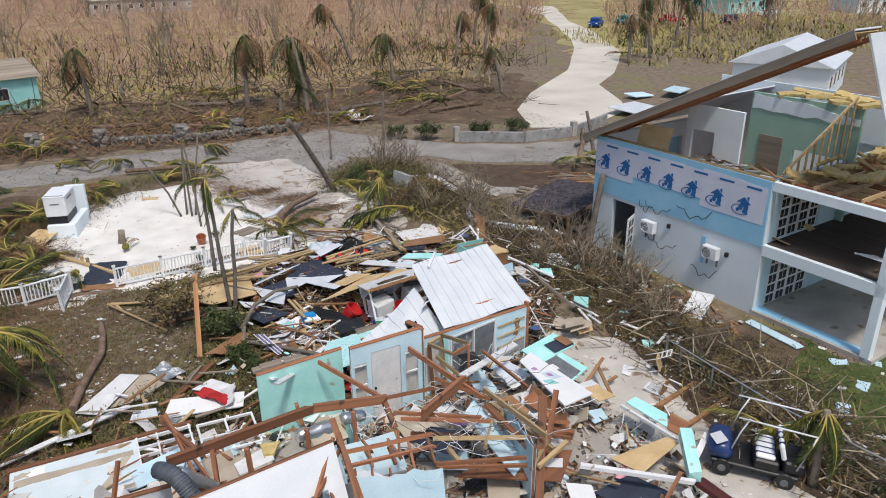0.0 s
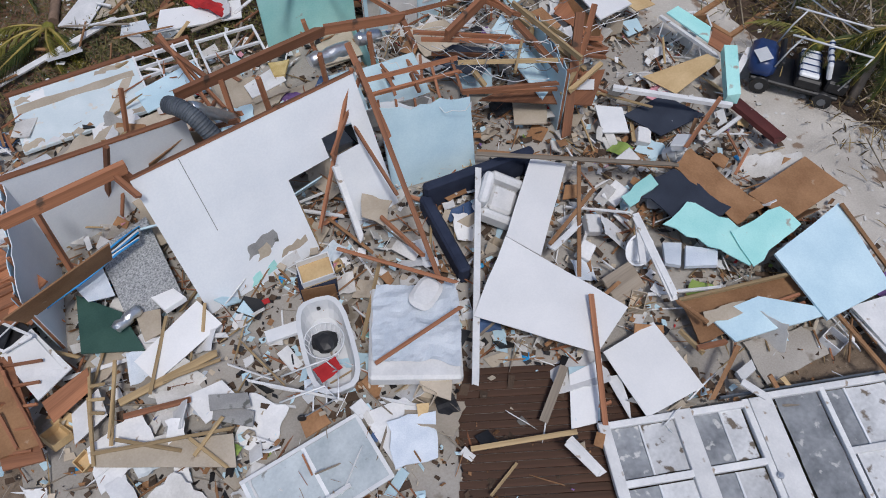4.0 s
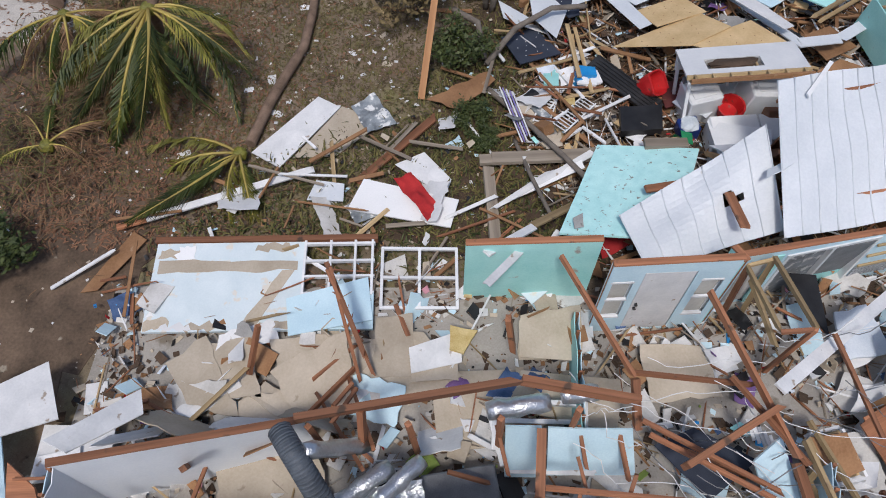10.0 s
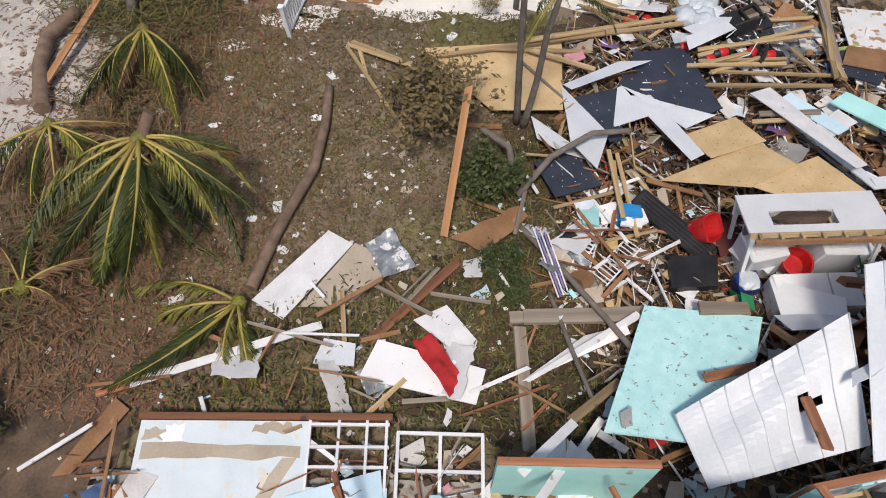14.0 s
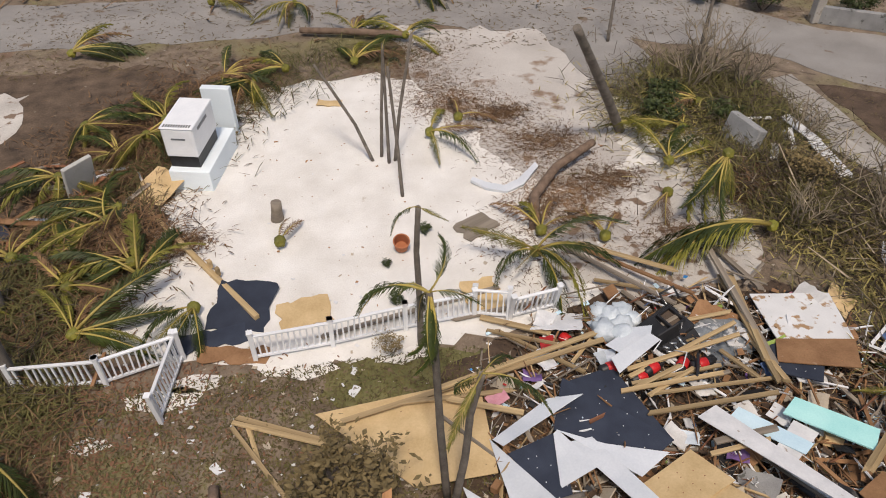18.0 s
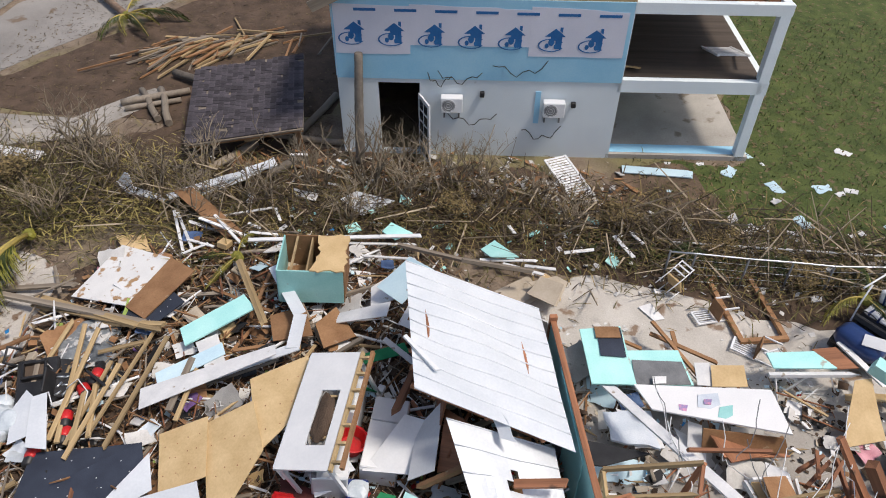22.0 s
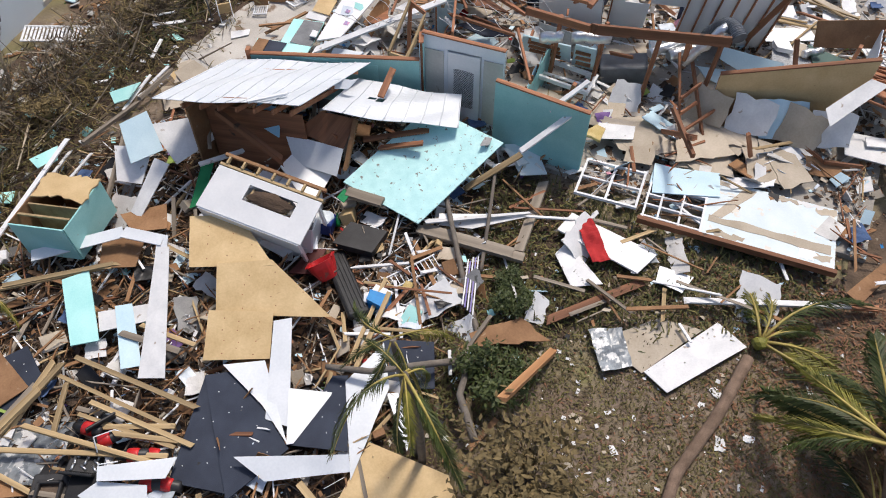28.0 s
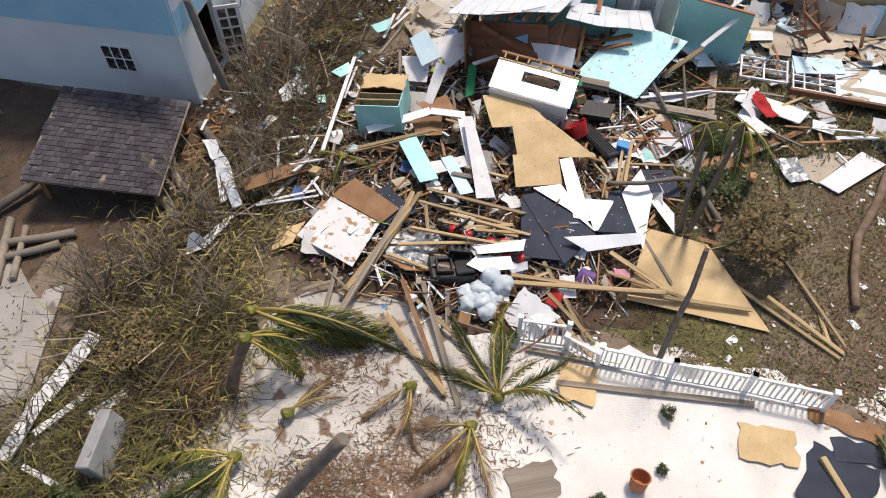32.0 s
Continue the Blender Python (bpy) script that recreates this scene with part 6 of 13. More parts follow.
plank("bent_rod", "thin white metal leg, bent", "rod", WHITE, (9.34, 13.08, 0.80), (9.25, 13.49, 0.20), 0.03, 0.03, "bent table legs")
plank("bent_rod", "thin white metal leg, bent", "rod", WHITE, (9.41, 12.62, 0.80), (9.46, 12.31, 0.20), 0.03, 0.03, "bent table legs")
sheet("splintered_veneer", "large splintered veneer sheet, curled", "board", PLY, (8.66, 12.09, 0.68), -72, 4, 18, [(-0.77, -0.66), (0.19, -0.65), (0.48, 0.65), (0.11, 0.66)], 0.020, 0.05)
plank("white_fascia", "white fascia board on end of rubble", "board", WHITE, (10.66, 12.11, 0.60), (9.49, 11.39, 0.60), 0.16, 0.04, "")
plank("rope_rail", "white rope lying along the ditch", "rope", WHITE, (13.90, 15.63, 0.30), (14.34, 10.00, 0.30), 0.05, 0.03, "")
sheet("black_screen", "flat black screen lying on rubble", "screen", BLACK, (6.34, 17.51, 1.10), -92, 0, -0, [(-0.43, -0.27), (-0.02, -0.23), (0.87, 0.23), (-0.41, 0.27)], 0.040, 0.00)
sheet("crumpled_bedding", "white crumpled bedding by the fallen roof", "bedding", LINEN, (7.34, 16.92, 0.70), -86, 0, 0, [(-0.43, -0.33), (0.55, -0.45), (0.44, 0.45), (-0.55, 0.33)], 0.060, 0.08)
sheet("tan_board", "tan board on sandy concrete", "board", TAN, (11.34, 19.55, 0.20), -42, 0, 0, [(-0.52, -0.40), (0.40, -0.29), (0.60, 0.29), (-0.48, 0.40)], 0.020, 0.04)
sheet("tan_board", "tan board leaning beside white trim", "board", PLY, (11.48, 18.81, 0.35), -18, 5, 4, [(-0.27, -0.41), (0.25, -0.28), (0.38, 0.28), (-0.36, 0.41)], 0.020, 0.02)
sheet("aqua_board", "aqua board on the brush edge", "board", AQUA, (12.43, 20.29, 0.50), -62, 0, 0, [(-0.22, -0.18), (0.48, -0.40), (0.11, 0.40), (-0.37, 0.18)], 0.030, 0.04)
sheet("white_scrap", "torn white sheet on sandy concrete", "scrap", WHITE, (11.35, 16.22, 0.06), -61, 0, 0, [(-0.09, -0.27), (0.19, -0.29), (0.13, 0.29), (-0.23, 0.27)], 0.020, 0.04)
plank("white_trim", "white trim board in the brush", "board", WHITE, (12.20, 20.69, 0.35), (12.38, 19.16, 0.40), 0.10, 0.03, "white trim in brush")
plank("white_trim", "white trim board in the brush", "board", WHITE, (12.16, 20.07, 0.35), (11.86, 18.91, 0.40), 0.10, 0.03, "white trim in brush")
plank("white_trim", "white trim board in the brush", "board", WHITE, (12.18, 19.50, 0.35), (12.13, 18.67, 0.40), 0.10, 0.03, "white trim in brush")
plank("white_trim", "white trim board in the brush", "board", WHITE, (13.81, 17.19, 0.35), (12.95, 16.68, 0.40), 0.10, 0.03, "white trim in brush")
plank("white_trim", "white trim board in the brush", "board", WHITE, (13.71, 20.08, 0.35), (13.35, 19.88, 0.40), 0.10, 0.03, "white trim in brush")
plank("white_trim", "white trim board in the brush", "board", WHITE, (14.06, 16.75, 0.35), (13.52, 16.40, 0.40), 0.10, 0.03, "white trim in brush")
plank("white_trim", "white trim board in the brush", "board", WHITE, (12.87, 18.50, 0.35), (13.08, 17.72, 0.40), 0.10, 0.03, "white trim in brush")
plank("lumber", "brown lumber across the concrete yard", "lumber", BROWNB, (10.44, 16.37, 0.70), (8.76, 15.24, 0.65), 0.10, 0.05, "yard lumber")
plank("lumber", "brown lumber across the concrete yard", "lumber", BROWNB, (10.24, 16.39, 0.50), (9.65, 14.89, 0.45), 0.10, 0.05, "yard lumber")
plank("lumber", "brown lumber across the concrete yard", "lumber", BROWNB, (10.06, 16.95, 0.30), (9.94, 16.53, 0.25), 0.10, 0.05, "yard lumber")
plank("lumber", "brown lumber across the concrete yard", "lumber", BROWNB, (10.59, 15.82, 0.30), (10.20, 15.74, 0.25), 0.10, 0.05, "yard lumber")
sheet("corrugated_strip", "crumpled white corrugated strip in the brush", "metal sheet", METAL, (13.95, 28.92, 0.36), -52, 3, 10, [(-0.57, -0.27), (0.69, -0.22), (0.68, 0.22), (-0.80, 0.27)], 0.020, 0.05)
sheet("corrugated_strip", "crumpled white corrugated strip in the brush", "metal sheet", METAL, (14.90, 27.93, 0.39), -39, -1, 11, [(-0.67, -0.21), (0.66, -0.17), (0.74, 0.17), (-0.73, 0.21)], 0.020, 0.06)
sheet("metal_scrap", "bent pale metal scrap in the brush", "metal sheet", METAL, (13.28, 30.78, 0.34), -100, -1, 17, [(-0.47, -0.14), (1.00, -0.09), (0.51, 0.09), (-1.04, 0.14)], 0.020, 0.03)
sheet("metal_scrap", "white metal scrap standing up in brush", "metal sheet", METAL, (13.50, 31.35, 0.55), -111, 0, 74, [(-0.46, -0.26), (0.37, -0.26), (0.14, 0.26), (-0.05, 0.26)], 0.020, 0.02)
sheet("white_sheet", "crumpled white sheet below the bare stems", "sheet", METAL, (14.08, 24.34, 0.30), -49, 7, 11, [(-0.28, -0.44), (0.79, -0.45), (0.01, 0.45), (-0.53, 0.44)], 0.020, 0.05)
sheet("white_sheet", "white torn panel in the brush", "sheet", WHITE, (14.09, 26.09, 0.30), -100, 0, 0, [(-0.26, -0.15), (0.40, -0.17), (0.34, 0.17), (-0.48, 0.15)], 0.020, 0.04)
sheet("concrete_slab", "pale concrete slab path in the garden", "slab", CONC, (16.01, 35.36, 0.05), -72, 0, 0, [(-1.60, -0.50), (1.84, -0.24), (1.64, 0.24), (-1.89, 0.50)], 0.060, 0.02)
plank("white_plank", "white plank beside the garden path", "board", WHITE, (14.67, 36.45, 0.10), (14.84, 34.91, 0.10), 0.20, 0.04, "")
plank("white_trim", "white splintered trim in the brush", "board", WHITE, (12.64, 28.06, 0.40), (13.36, 26.69, 0.35), 0.08, 0.03, "white trim in brush")
plank("white_trim", "white splintered trim in the brush", "board", WHITE, (12.11, 27.02, 0.40), (12.21, 26.23, 0.35), 0.08, 0.03, "white trim in brush")
plank("white_trim", "white splintered trim in the brush", "board", WHITE, (13.22, 26.69, 0.40), (12.76, 26.38, 0.35), 0.08, 0.03, "white trim in brush")
plank("white_trim", "white splintered trim in the brush", "board", WHITE, (12.47, 27.21, 0.40), (12.37, 26.81, 0.35), 0.08, 0.03, "white trim in brush")
plank("white_trim", "white splintered trim in the brush", "board", WHITE, (12.56, 29.34, 0.40), (11.26, 28.33, 0.35), 0.08, 0.03, "white trim in brush")
plank("white_trim", "white splintered trim in the brush", "board", WHITE, (12.62, 29.48, 0.40), (11.08, 28.50, 0.35), 0.08, 0.03, "white trim in brush")
plank("white_trim", "white splintered trim in the brush", "board", WHITE, (10.96, 28.48, 0.40), (11.54, 27.99, 0.35), 0.08, 0.03, "white trim in brush")
plank("white_trim", "white splintered trim in the brush", "board", WHITE, (11.53, 28.55, 0.40), (11.43, 27.79, 0.35), 0.08, 0.03, "white trim in brush")
plank("white_trim", "white splintered trim in the brush", "board", WHITE, (15.85, 25.64, 0.40), (15.69, 25.31, 0.35), 0.08, 0.03, "white trim in brush")
plank("white_trim", "white splintered trim in the brush", "board", WHITE, (14.63, 25.57, 0.40), (14.67, 25.25, 0.35), 0.08, 0.03, "white trim in brush")
plank("white_trim", "white splintered trim in the brush", "board", WHITE, (15.86, 27.17, 0.40), (16.00, 26.63, 0.35), 0.08, 0.03, "white trim in brush")
plank("white_trim", "white splintered trim in the brush", "board", WHITE, (12.16, 24.27, 0.40), (12.50, 22.34, 0.35), 0.08, 0.03, "white trim in brush")
plank("white_trim", "white splintered trim in the brush", "board", WHITE, (11.25, 24.16, 0.40), (12.16, 23.37, 0.35), 0.08, 0.03, "white trim in brush")
plank("white_trim", "white splintered trim in the brush", "board", WHITE, (11.74, 23.76, 0.40), (11.92, 22.33, 0.35), 0.08, 0.03, "white trim in brush")
solo("cut_log", tube([Vector((18.16, 34.15, 0.13)).lerp(Vector((19.33, 32.11, 0.16)), k / 5) + Vector((0, 0, 0.02 * (k % 2))) for k in range(6)], [0.13, 0.12, 0.13, 0.12, 0.12, 0.11], 9), GREYWOOD, "grey palm log lying in the brush", "log", None, "logs in brush")
solo("cut_log", tube([Vector((14.65, 30.52, 0.13)).lerp(Vector((16.01, 29.67, 0.16)), k / 5) + Vector((0, 0, 0.02 * (k % 2))) for k in range(6)], [0.13, 0.12, 0.13, 0.12, 0.12, 0.11], 9), GREYWOOD, "grey palm log lying in the brush", "log", None, "logs in brush")
solo("cut_log", tube([Vector((17.24, 28.68, 0.11)).lerp(Vector((17.12, 25.85, 0.13)), k / 5) + Vector((0, 0, 0.02 * (k % 2))) for k in range(6)], [0.11, 0.10, 0.11, 0.10, 0.10, 0.10], 9), GREYWOOD, "grey palm log lying in the brush", "log", None, "logs in brush")
solo("cut_log", tube([Vector((17.85, 33.85, 0.10)).lerp(Vector((18.74, 32.19, 0.12)), k / 5) + Vector((0, 0, 0.02 * (k % 2))) for k in range(6)], [0.10, 0.10, 0.10, 0.09, 0.09, 0.09], 9), GREYWOOD, "grey palm log lying in the brush", "log", None, "logs in brush")
sheet("ply_scrap", "splintered orange plywood scrap", "plywood", PLY, (16.46, 28.63, 0.57), -64, 6, 16, [(-0.25, -0.25), (0.20, -0.28), (0.30, 0.28), (-0.24, 0.25)], 0.020, 0.04)
sheet("tan_scrap", "tan board scraps on leaf litter", "board", TAN, (13.82, 33.99, 0.05), -51, 0, 0, [(-0.29, -0.24), (0.44, -0.22), (0.24, 0.22), (-0.39, 0.24)], 0.020, 0.05)
sheet("tan_scrap", "tan board scraps on leaf litter", "board", PLY, (11.35, 30.09, 0.20), -82, 0, 0, [(-0.21, -0.25), (0.62, -0.36), (0.18, 0.36), (-0.59, 0.25)], 0.020, 0.07)
sheet("aqua_scrap", "aqua board corner by the cupboard", "board", AQUA, (12.71, 23.08, 0.50), -37, 0, 0, [(-0.22, -0.25), (0.31, -0.37), (0.17, 0.37), (-0.26, 0.25)], 0.030, 0.02)
plank("brown_beam", "brown roof beam under the fallen roof", "timber", REDWOOD, (8.37, 21.14, 2.00), (6.28, 21.62, 1.50), 0.12, 0.20, "")
sheet("green_cloth", "bright green cloth under the fallen roof", "cloth", GREENC, (8.34, 22.40, 0.70), -141, 0, 21, [(-0.40, -0.57), (-0.09, -0.54), (0.40, 0.54), (0.10, 0.57)], 0.020, 0.03)
sheet("fallen_partition", "pale blue wall panel tipped under roof", "wall panel", PALEB, (10.04, 22.19, 1.45), -120, 0, 28, [(-0.51, -0.51), (0.31, -0.54), (0.46, 0.54), (-0.26, 0.51)], 0.030, 0.03)
sheet("fallen_partition", "white wall panel tipped under roof", "wall panel", WHITE, (9.28, 21.48, 1.15), -126, 0, 32, [(-0.52, -0.59), (0.57, -0.34), (0.67, 0.34), (-0.72, 0.59)], 0.030, 0.04)
sheet("fallen_partition", "white wall panel in shade of roof", "wall panel", WHITE, (10.17, 22.66, 0.90), -163, -0, 25, [(-0.28, -0.45), (0.36, -0.49), (0.45, 0.49), (-0.52, 0.45)], 0.030, 0.04)
sheet("fallen_partition", "long white board standing in rubble", "wall panel", WHITE, (9.35, 23.09, 0.82), 176, -8, 26, [(-0.09, -0.71), (0.21, -0.73), (0.15, 0.73), (-0.27, 0.71)], 0.030, 0.02)
sheet("fallen_partition", "white torn metal panel by the roof edge", "wall panel", METAL, (5.93, 20.91, 1.22), -177, -2, 42, [(-0.45, -0.32), (0.68, -0.34), (0.66, 0.34), (-0.89, 0.32)], 0.020, 0.05)
sheet("blue_shutter", "blue shutter panel under the fallen roof", "shutter", FOAMBLUE, (7.25, 20.65, 1.75), 173, 0, 55, [(-0.26, -0.26), (0.40, -0.35), (0.26, 0.35), (-0.40, 0.26)], 0.040, 0.00)
sheet("torn_metal", "crumpled pale metal on the roof edge", "metal sheet", METAL, (6.27, 19.77, 2.37), -149, -2, 35, [(-0.74, -0.14), (0.70, -0.12), (0.96, 0.12), (-0.92, 0.14)], 0.015, 0.06)
plank("roof_post", "splintered post under the fallen roof", "post", GREYWOOD, (9.45, 20.16, 1.50), (8.63, 21.51, 1.00), 0.09, 0.09, "posts under fallen roof")
plank("roof_post", "splintered post under the fallen roof", "post", GREYWOOD, (5.63, 19.47, 1.30), (5.42, 20.45, 0.80), 0.09, 0.09, "posts under fallen roof")
plank("roof_post", "splintered post under the fallen roof", "post", GREYWOOD, (6.76, 19.32, 1.60), (6.18, 20.55, 1.10), 0.09, 0.09, "posts under fallen roof")
plank("roof_post", "splintered post under the fallen roof", "post", GREYWOOD, (8.81, 22.97, 0.60), (8.35, 23.84, 0.10), 0.09, 0.09, "posts under fallen roof")
plank("roof_post", "splintered post under the fallen roof", "post", GREYWOOD, (11.10, 21.80, 0.80), (10.30, 23.95, 0.30), 0.09, 0.09, "posts under fallen roof")
plank("roof_post", "splintered post under the fallen roof", "post", GREYWOOD, (11.48, 22.72, 1.20), (11.64, 20.47, 0.70), 0.09, 0.09, "posts under fallen roof")
plank("roof_post", "splintered post under the fallen roof", "post", GREYWOOD, (11.00, 21.00, 1.40), (11.42, 19.16, 0.90), 0.09, 0.09, "posts under fallen roof")
plank("bent_fascia", "long bent white fascia over rubble", "fascia", METAL, (10.66, 25.76, 0.70), (9.01, 24.49, 0.90), 0.30, 0.03, "bent fascia")
plank("bent_fascia", "bent white fascia standing on edge", "fascia", METAL, (9.01, 24.49, 0.90), (8.00, 24.34, 0.90), 0.30, 0.03, "bent fascia")
plank("bent_fascia", "bent white fascia hanging down", "fascia", METAL, (8.10, 24.23, 0.90), (6.88, 26.50, 0.50), 0.25, 0.03, "bent fascia")
sheet("brown_board", "brown board in rubble under fascia", "board", BROWNB, (9.00, 24.79, 0.50), -153, 0, -0, [(-0.41, -0.43), (0.41, -0.46), (0.50, 0.46), (-0.50, 0.43)], 0.020, 0.05)
sheet("brown_board", "brown board by the pale cupboard", "board", BROWNB, (9.05, 23.76, 0.50), -143, 0, 0, [(-0.32, -0.32), (0.47, -0.40), (0.47, 0.40), (-0.62, 0.32)], 0.020, 0.05)
sheet("desk_top", "tan desk top in a pine frame", "table", TAN, (-4.99, 8.51, 0.50), -23, 0, 0, [(-1.16, -0.15), (1.26, -0.30), (1.14, 0.30), (-1.24, 0.15)], 0.030, 0.02)
plank("pine_batten", "pale pine batten on the rubble", "lumber", PINE, (-6.11, 9.04, 0.60), (-3.75, 8.41, 0.55), 0.06, 0.04, "pine battens")
plank("pine_batten", "pale pine batten on the rubble", "lumber", PINE, (-5.95, 10.11, 0.60), (-6.12, 8.82, 0.55), 0.06, 0.04, "pine battens")
plank("pine_batten", "pale pine batten on the rubble", "lumber", PINE, (-5.37, 10.63, 0.60), (-5.78, 9.06, 0.55), 0.06, 0.04, "pine battens")
plank("pine_batten", "pale pine batten on the rubble", "lumber", PINE, (-4.94, 9.68, 0.60), (-4.29, 11.16, 0.55), 0.06, 0.04, "pine battens")
plank("pine_batten", "pale pine batten on the rubble", "lumber", PINE, (-3.54, 11.07, 0.60), (-3.75, 10.51, 0.55), 0.06, 0.04, "pine battens")
plank("pine_batten", "pale pine batten on the rubble", "lumber", PINE, (-6.59, 11.51, 0.60), (-5.95, 11.01, 0.55), 0.06, 0.04, "pine battens")
plank("pine_batten", "pale pine batten on the rubble", "lumber", PINE, (-4.52, 8.56, 0.60), (-4.07, 7.77, 0.55), 0.06, 0.04, "pine battens")
plank("pine_batten", "pale pine batten on the rubble", "lumber", PINE, (-4.68, 9.83, 0.60), (-3.60, 9.80, 0.55), 0.06, 0.04, "pine battens")
plank("pine_batten", "pale pine batten on the rubble", "lumber", PINE, (-4.53, 8.22, 0.60), (-3.89, 8.71, 0.55), 0.06, 0.04, "pine battens")
plank("pine_batten", "pale pine batten on the rubble", "lumber", PINE, (-5.68, 9.11, 0.60), (-4.71, 8.43, 0.55), 0.06, 0.04, "pine battens")
sheet("white_sheet", "white board scrap beside drawers", "board", WHITE, (-3.98, 9.17, 0.40), 9, -0, 0, [(-0.30, -0.35), (0.41, -0.25), (0.30, 0.25), (-0.41, 0.35)], 0.020, 0.04)
sheet("grey_slab", "grey cement board scrap", "board", STONE, (-3.73, 8.71, 0.42), -39, -0, -0, [(-0.33, -0.17), (0.42, -0.14), (0.35, 0.14), (-0.44, 0.17)], 0.030, 0.03)
sheet("white_sheet", "white board with torn edge in rubble", "board", WHITE, (-6.04, 9.82, 0.50), 27, 0, 0, [(-0.48, -0.25), (0.21, -0.27), (0.43, 0.27), (-0.17, 0.25)], 0.020, 0.04)
sheet("brown_cupboard", "brown cupboard side, tipped over", "cupboard", REDWOOD, (-6.24, 10.28, 0.65), 23, 0, 50, [(-0.48, -0.21), (0.35, -0.18), (0.52, 0.18), (-0.38, 0.21)], 0.030, 0.01)
sheet("dark_window", "dark framed window leaf, leaning", "window", BLACK, (-6.99, 11.93, 0.90), -57, -0, 19, [(-0.13, -0.33), (0.30, -0.29), (0.40, 0.29), (-0.57, 0.33)], 0.030, 0.00)
sheet("white_shelf", "white shelf board by the bathtub", "shelf", ENAMEL, (-2.37, 9.88, 0.40), -5, 0, -0, [(-0.34, -0.13), (0.34, -0.13), (0.35, 0.13), (-0.35, 0.13)], 0.080, 0.00)
sheet("tan_board", "tan board beneath the walking frame", "board", BROWNB, (-2.48, 7.99, 0.30), 7, 0, 0, [(-0.26, -0.18), (0.25, -0.18), (0.22, 0.18), (-0.21, 0.18)], 0.020, 0.03)
sheet("white_towel", "white towels with dark stripes", "cloth", LINEN, (-1.03, 6.85, 0.45), -12, 0, 0, [(-0.42, -0.43), (0.33, -0.41), (0.49, 0.41), (-0.40, 0.43)], 0.030, 0.08)
plank("white_post", "white square post leaning in the doorway", "post", WHITE, (-0.27, 11.98, 2.00), (-0.24, 11.05, 0.60), 0.12, 0.10, "")
sheet("tan_paper", "torn tan plasterboard in the doorway", "board", TAN, (0.27, 11.54, 0.80), -48, 0, 0, [(-0.17, -0.28), (0.35, -0.33), (0.25, 0.33), (-0.43, 0.28)], 0.020, 0.06)
sheet("tan_paper", "torn tan plasterboard by the framing", "board", TAN, (-0.21, 7.76, 0.40), -42, 0, 0, [(-0.11, -0.30), (0.42, -0.34), (0.28, 0.34), (-0.59, 0.30)], 0.020, 0.05)
sheet("striped_cushion", "navy and white striped cushion", "cushion", LINEN, (5.25, 7.97, 0.50), -32, 0, 0, [(-0.16, -0.25), (0.14, -0.28), (0.20, 0.28), (-0.18, 0.25)], 0.100, 0.02)
sheet("striped_cushion", "navy and white striped cushion", "cushion", LINEN, (5.72, 7.65, 0.50), -30, 0, -0, [(-0.35, -0.25), (0.29, -0.19), (0.35, 0.19), (-0.28, 0.25)], 0.100, 0.02)
sheet("exposed_bay", "exposed studs and torn tan lining", "wall bay", BROWNB, (5.90, 6.44, 0.53), -7, 1, 0, [(-1.32, -0.49), (1.37, -0.25), (1.11, 0.25), (-1.16, 0.49)], 0.030, 0.06)
plank("stud", "brown stud along a torn wall panel", "timber", PINE, (4.65, 7.00, 0.68), (6.91, 6.50, 0.72), 0.06, 0.09, "panel studs")
plank("stud", "brown stud along a torn wall panel", "timber", REDWOOD, (4.38, 6.04, 0.60), (4.95, 5.90, 0.62), 0.08, 0.10, "panel studs")
plank("stud", "brown stud along a torn wall panel", "timber", PINE, (4.32, 6.49, 0.60), (4.45, 5.91, 0.55), 0.06, 0.09, "panel studs")
sheet("torn_gypsum", "torn tan gypsum on a wall panel", "board", TAN, (5.30, 6.39, 0.66), -7, 0, 0, [(-0.49, -0.15), (0.43, -0.10), (0.47, 0.10), (-0.41, 0.15)], 0.015, 0.06)
sheet("concrete_scrap", "broken concrete floor slab, cracked", "slab", CONC, (6.35, 5.30, 0.22), -6, 0, 0, [(-1.03, -0.45), (0.87, -0.28), (1.13, 0.28), (-0.97, 0.45)], 0.030, 0.06)
sheet("white_board", "white board under the pale panel", "board", WHITE, (7.96, 4.71, 0.50), -6, -0, -0, [(-0.43, -0.65), (-0.11, -0.62), (1.04, 0.62), (-0.50, 0.65)], 0.030, 0.02)
sheet("white_board", "white panel scraps on the patio", "board", WHITE, (2.72, 5.98, 0.35), 28, 0, -0, [(-0.36, -0.39), (-0.07, -0.20), (0.31, 0.20), (0.13, 0.39)], 0.020, 0.03)
sheet("pale_board", "pale board below white ceiling sheet", "board", PALEB, (2.16, 6.30, 0.30), -25, 0, 0, [(-0.24, -0.52), (0.20, -0.54), (0.30, 0.54), (-0.25, 0.52)], 0.020, 0.02)
sheet("white_board", "white shelf end by the patio", "board", WHITE, (5.02, 5.32, 0.30), 11, 0, -0, [(-0.23, -0.10), (0.15, -0.09), (0.25, 0.09), (-0.17, 0.10)], 0.120, 0.00)
plank("stud", "brown timber on the south rubble", "timber", BROWNB, (7.01, 5.36, 0.85), (7.08, 4.03, 0.70), 0.08, 0.05, "south rubble timbers")
plank("stud", "brown timber on the south rubble", "timber", BROWNB, (4.74, 6.31, 0.85), (4.60, 7.01, 0.70), 0.08, 0.05, "south rubble timbers")
plank("stud", "brown timber on the south rubble", "timber", BROWNB, (4.94, 5.67, 0.85), (3.91, 5.07, 0.70), 0.08, 0.05, "south rubble timbers")
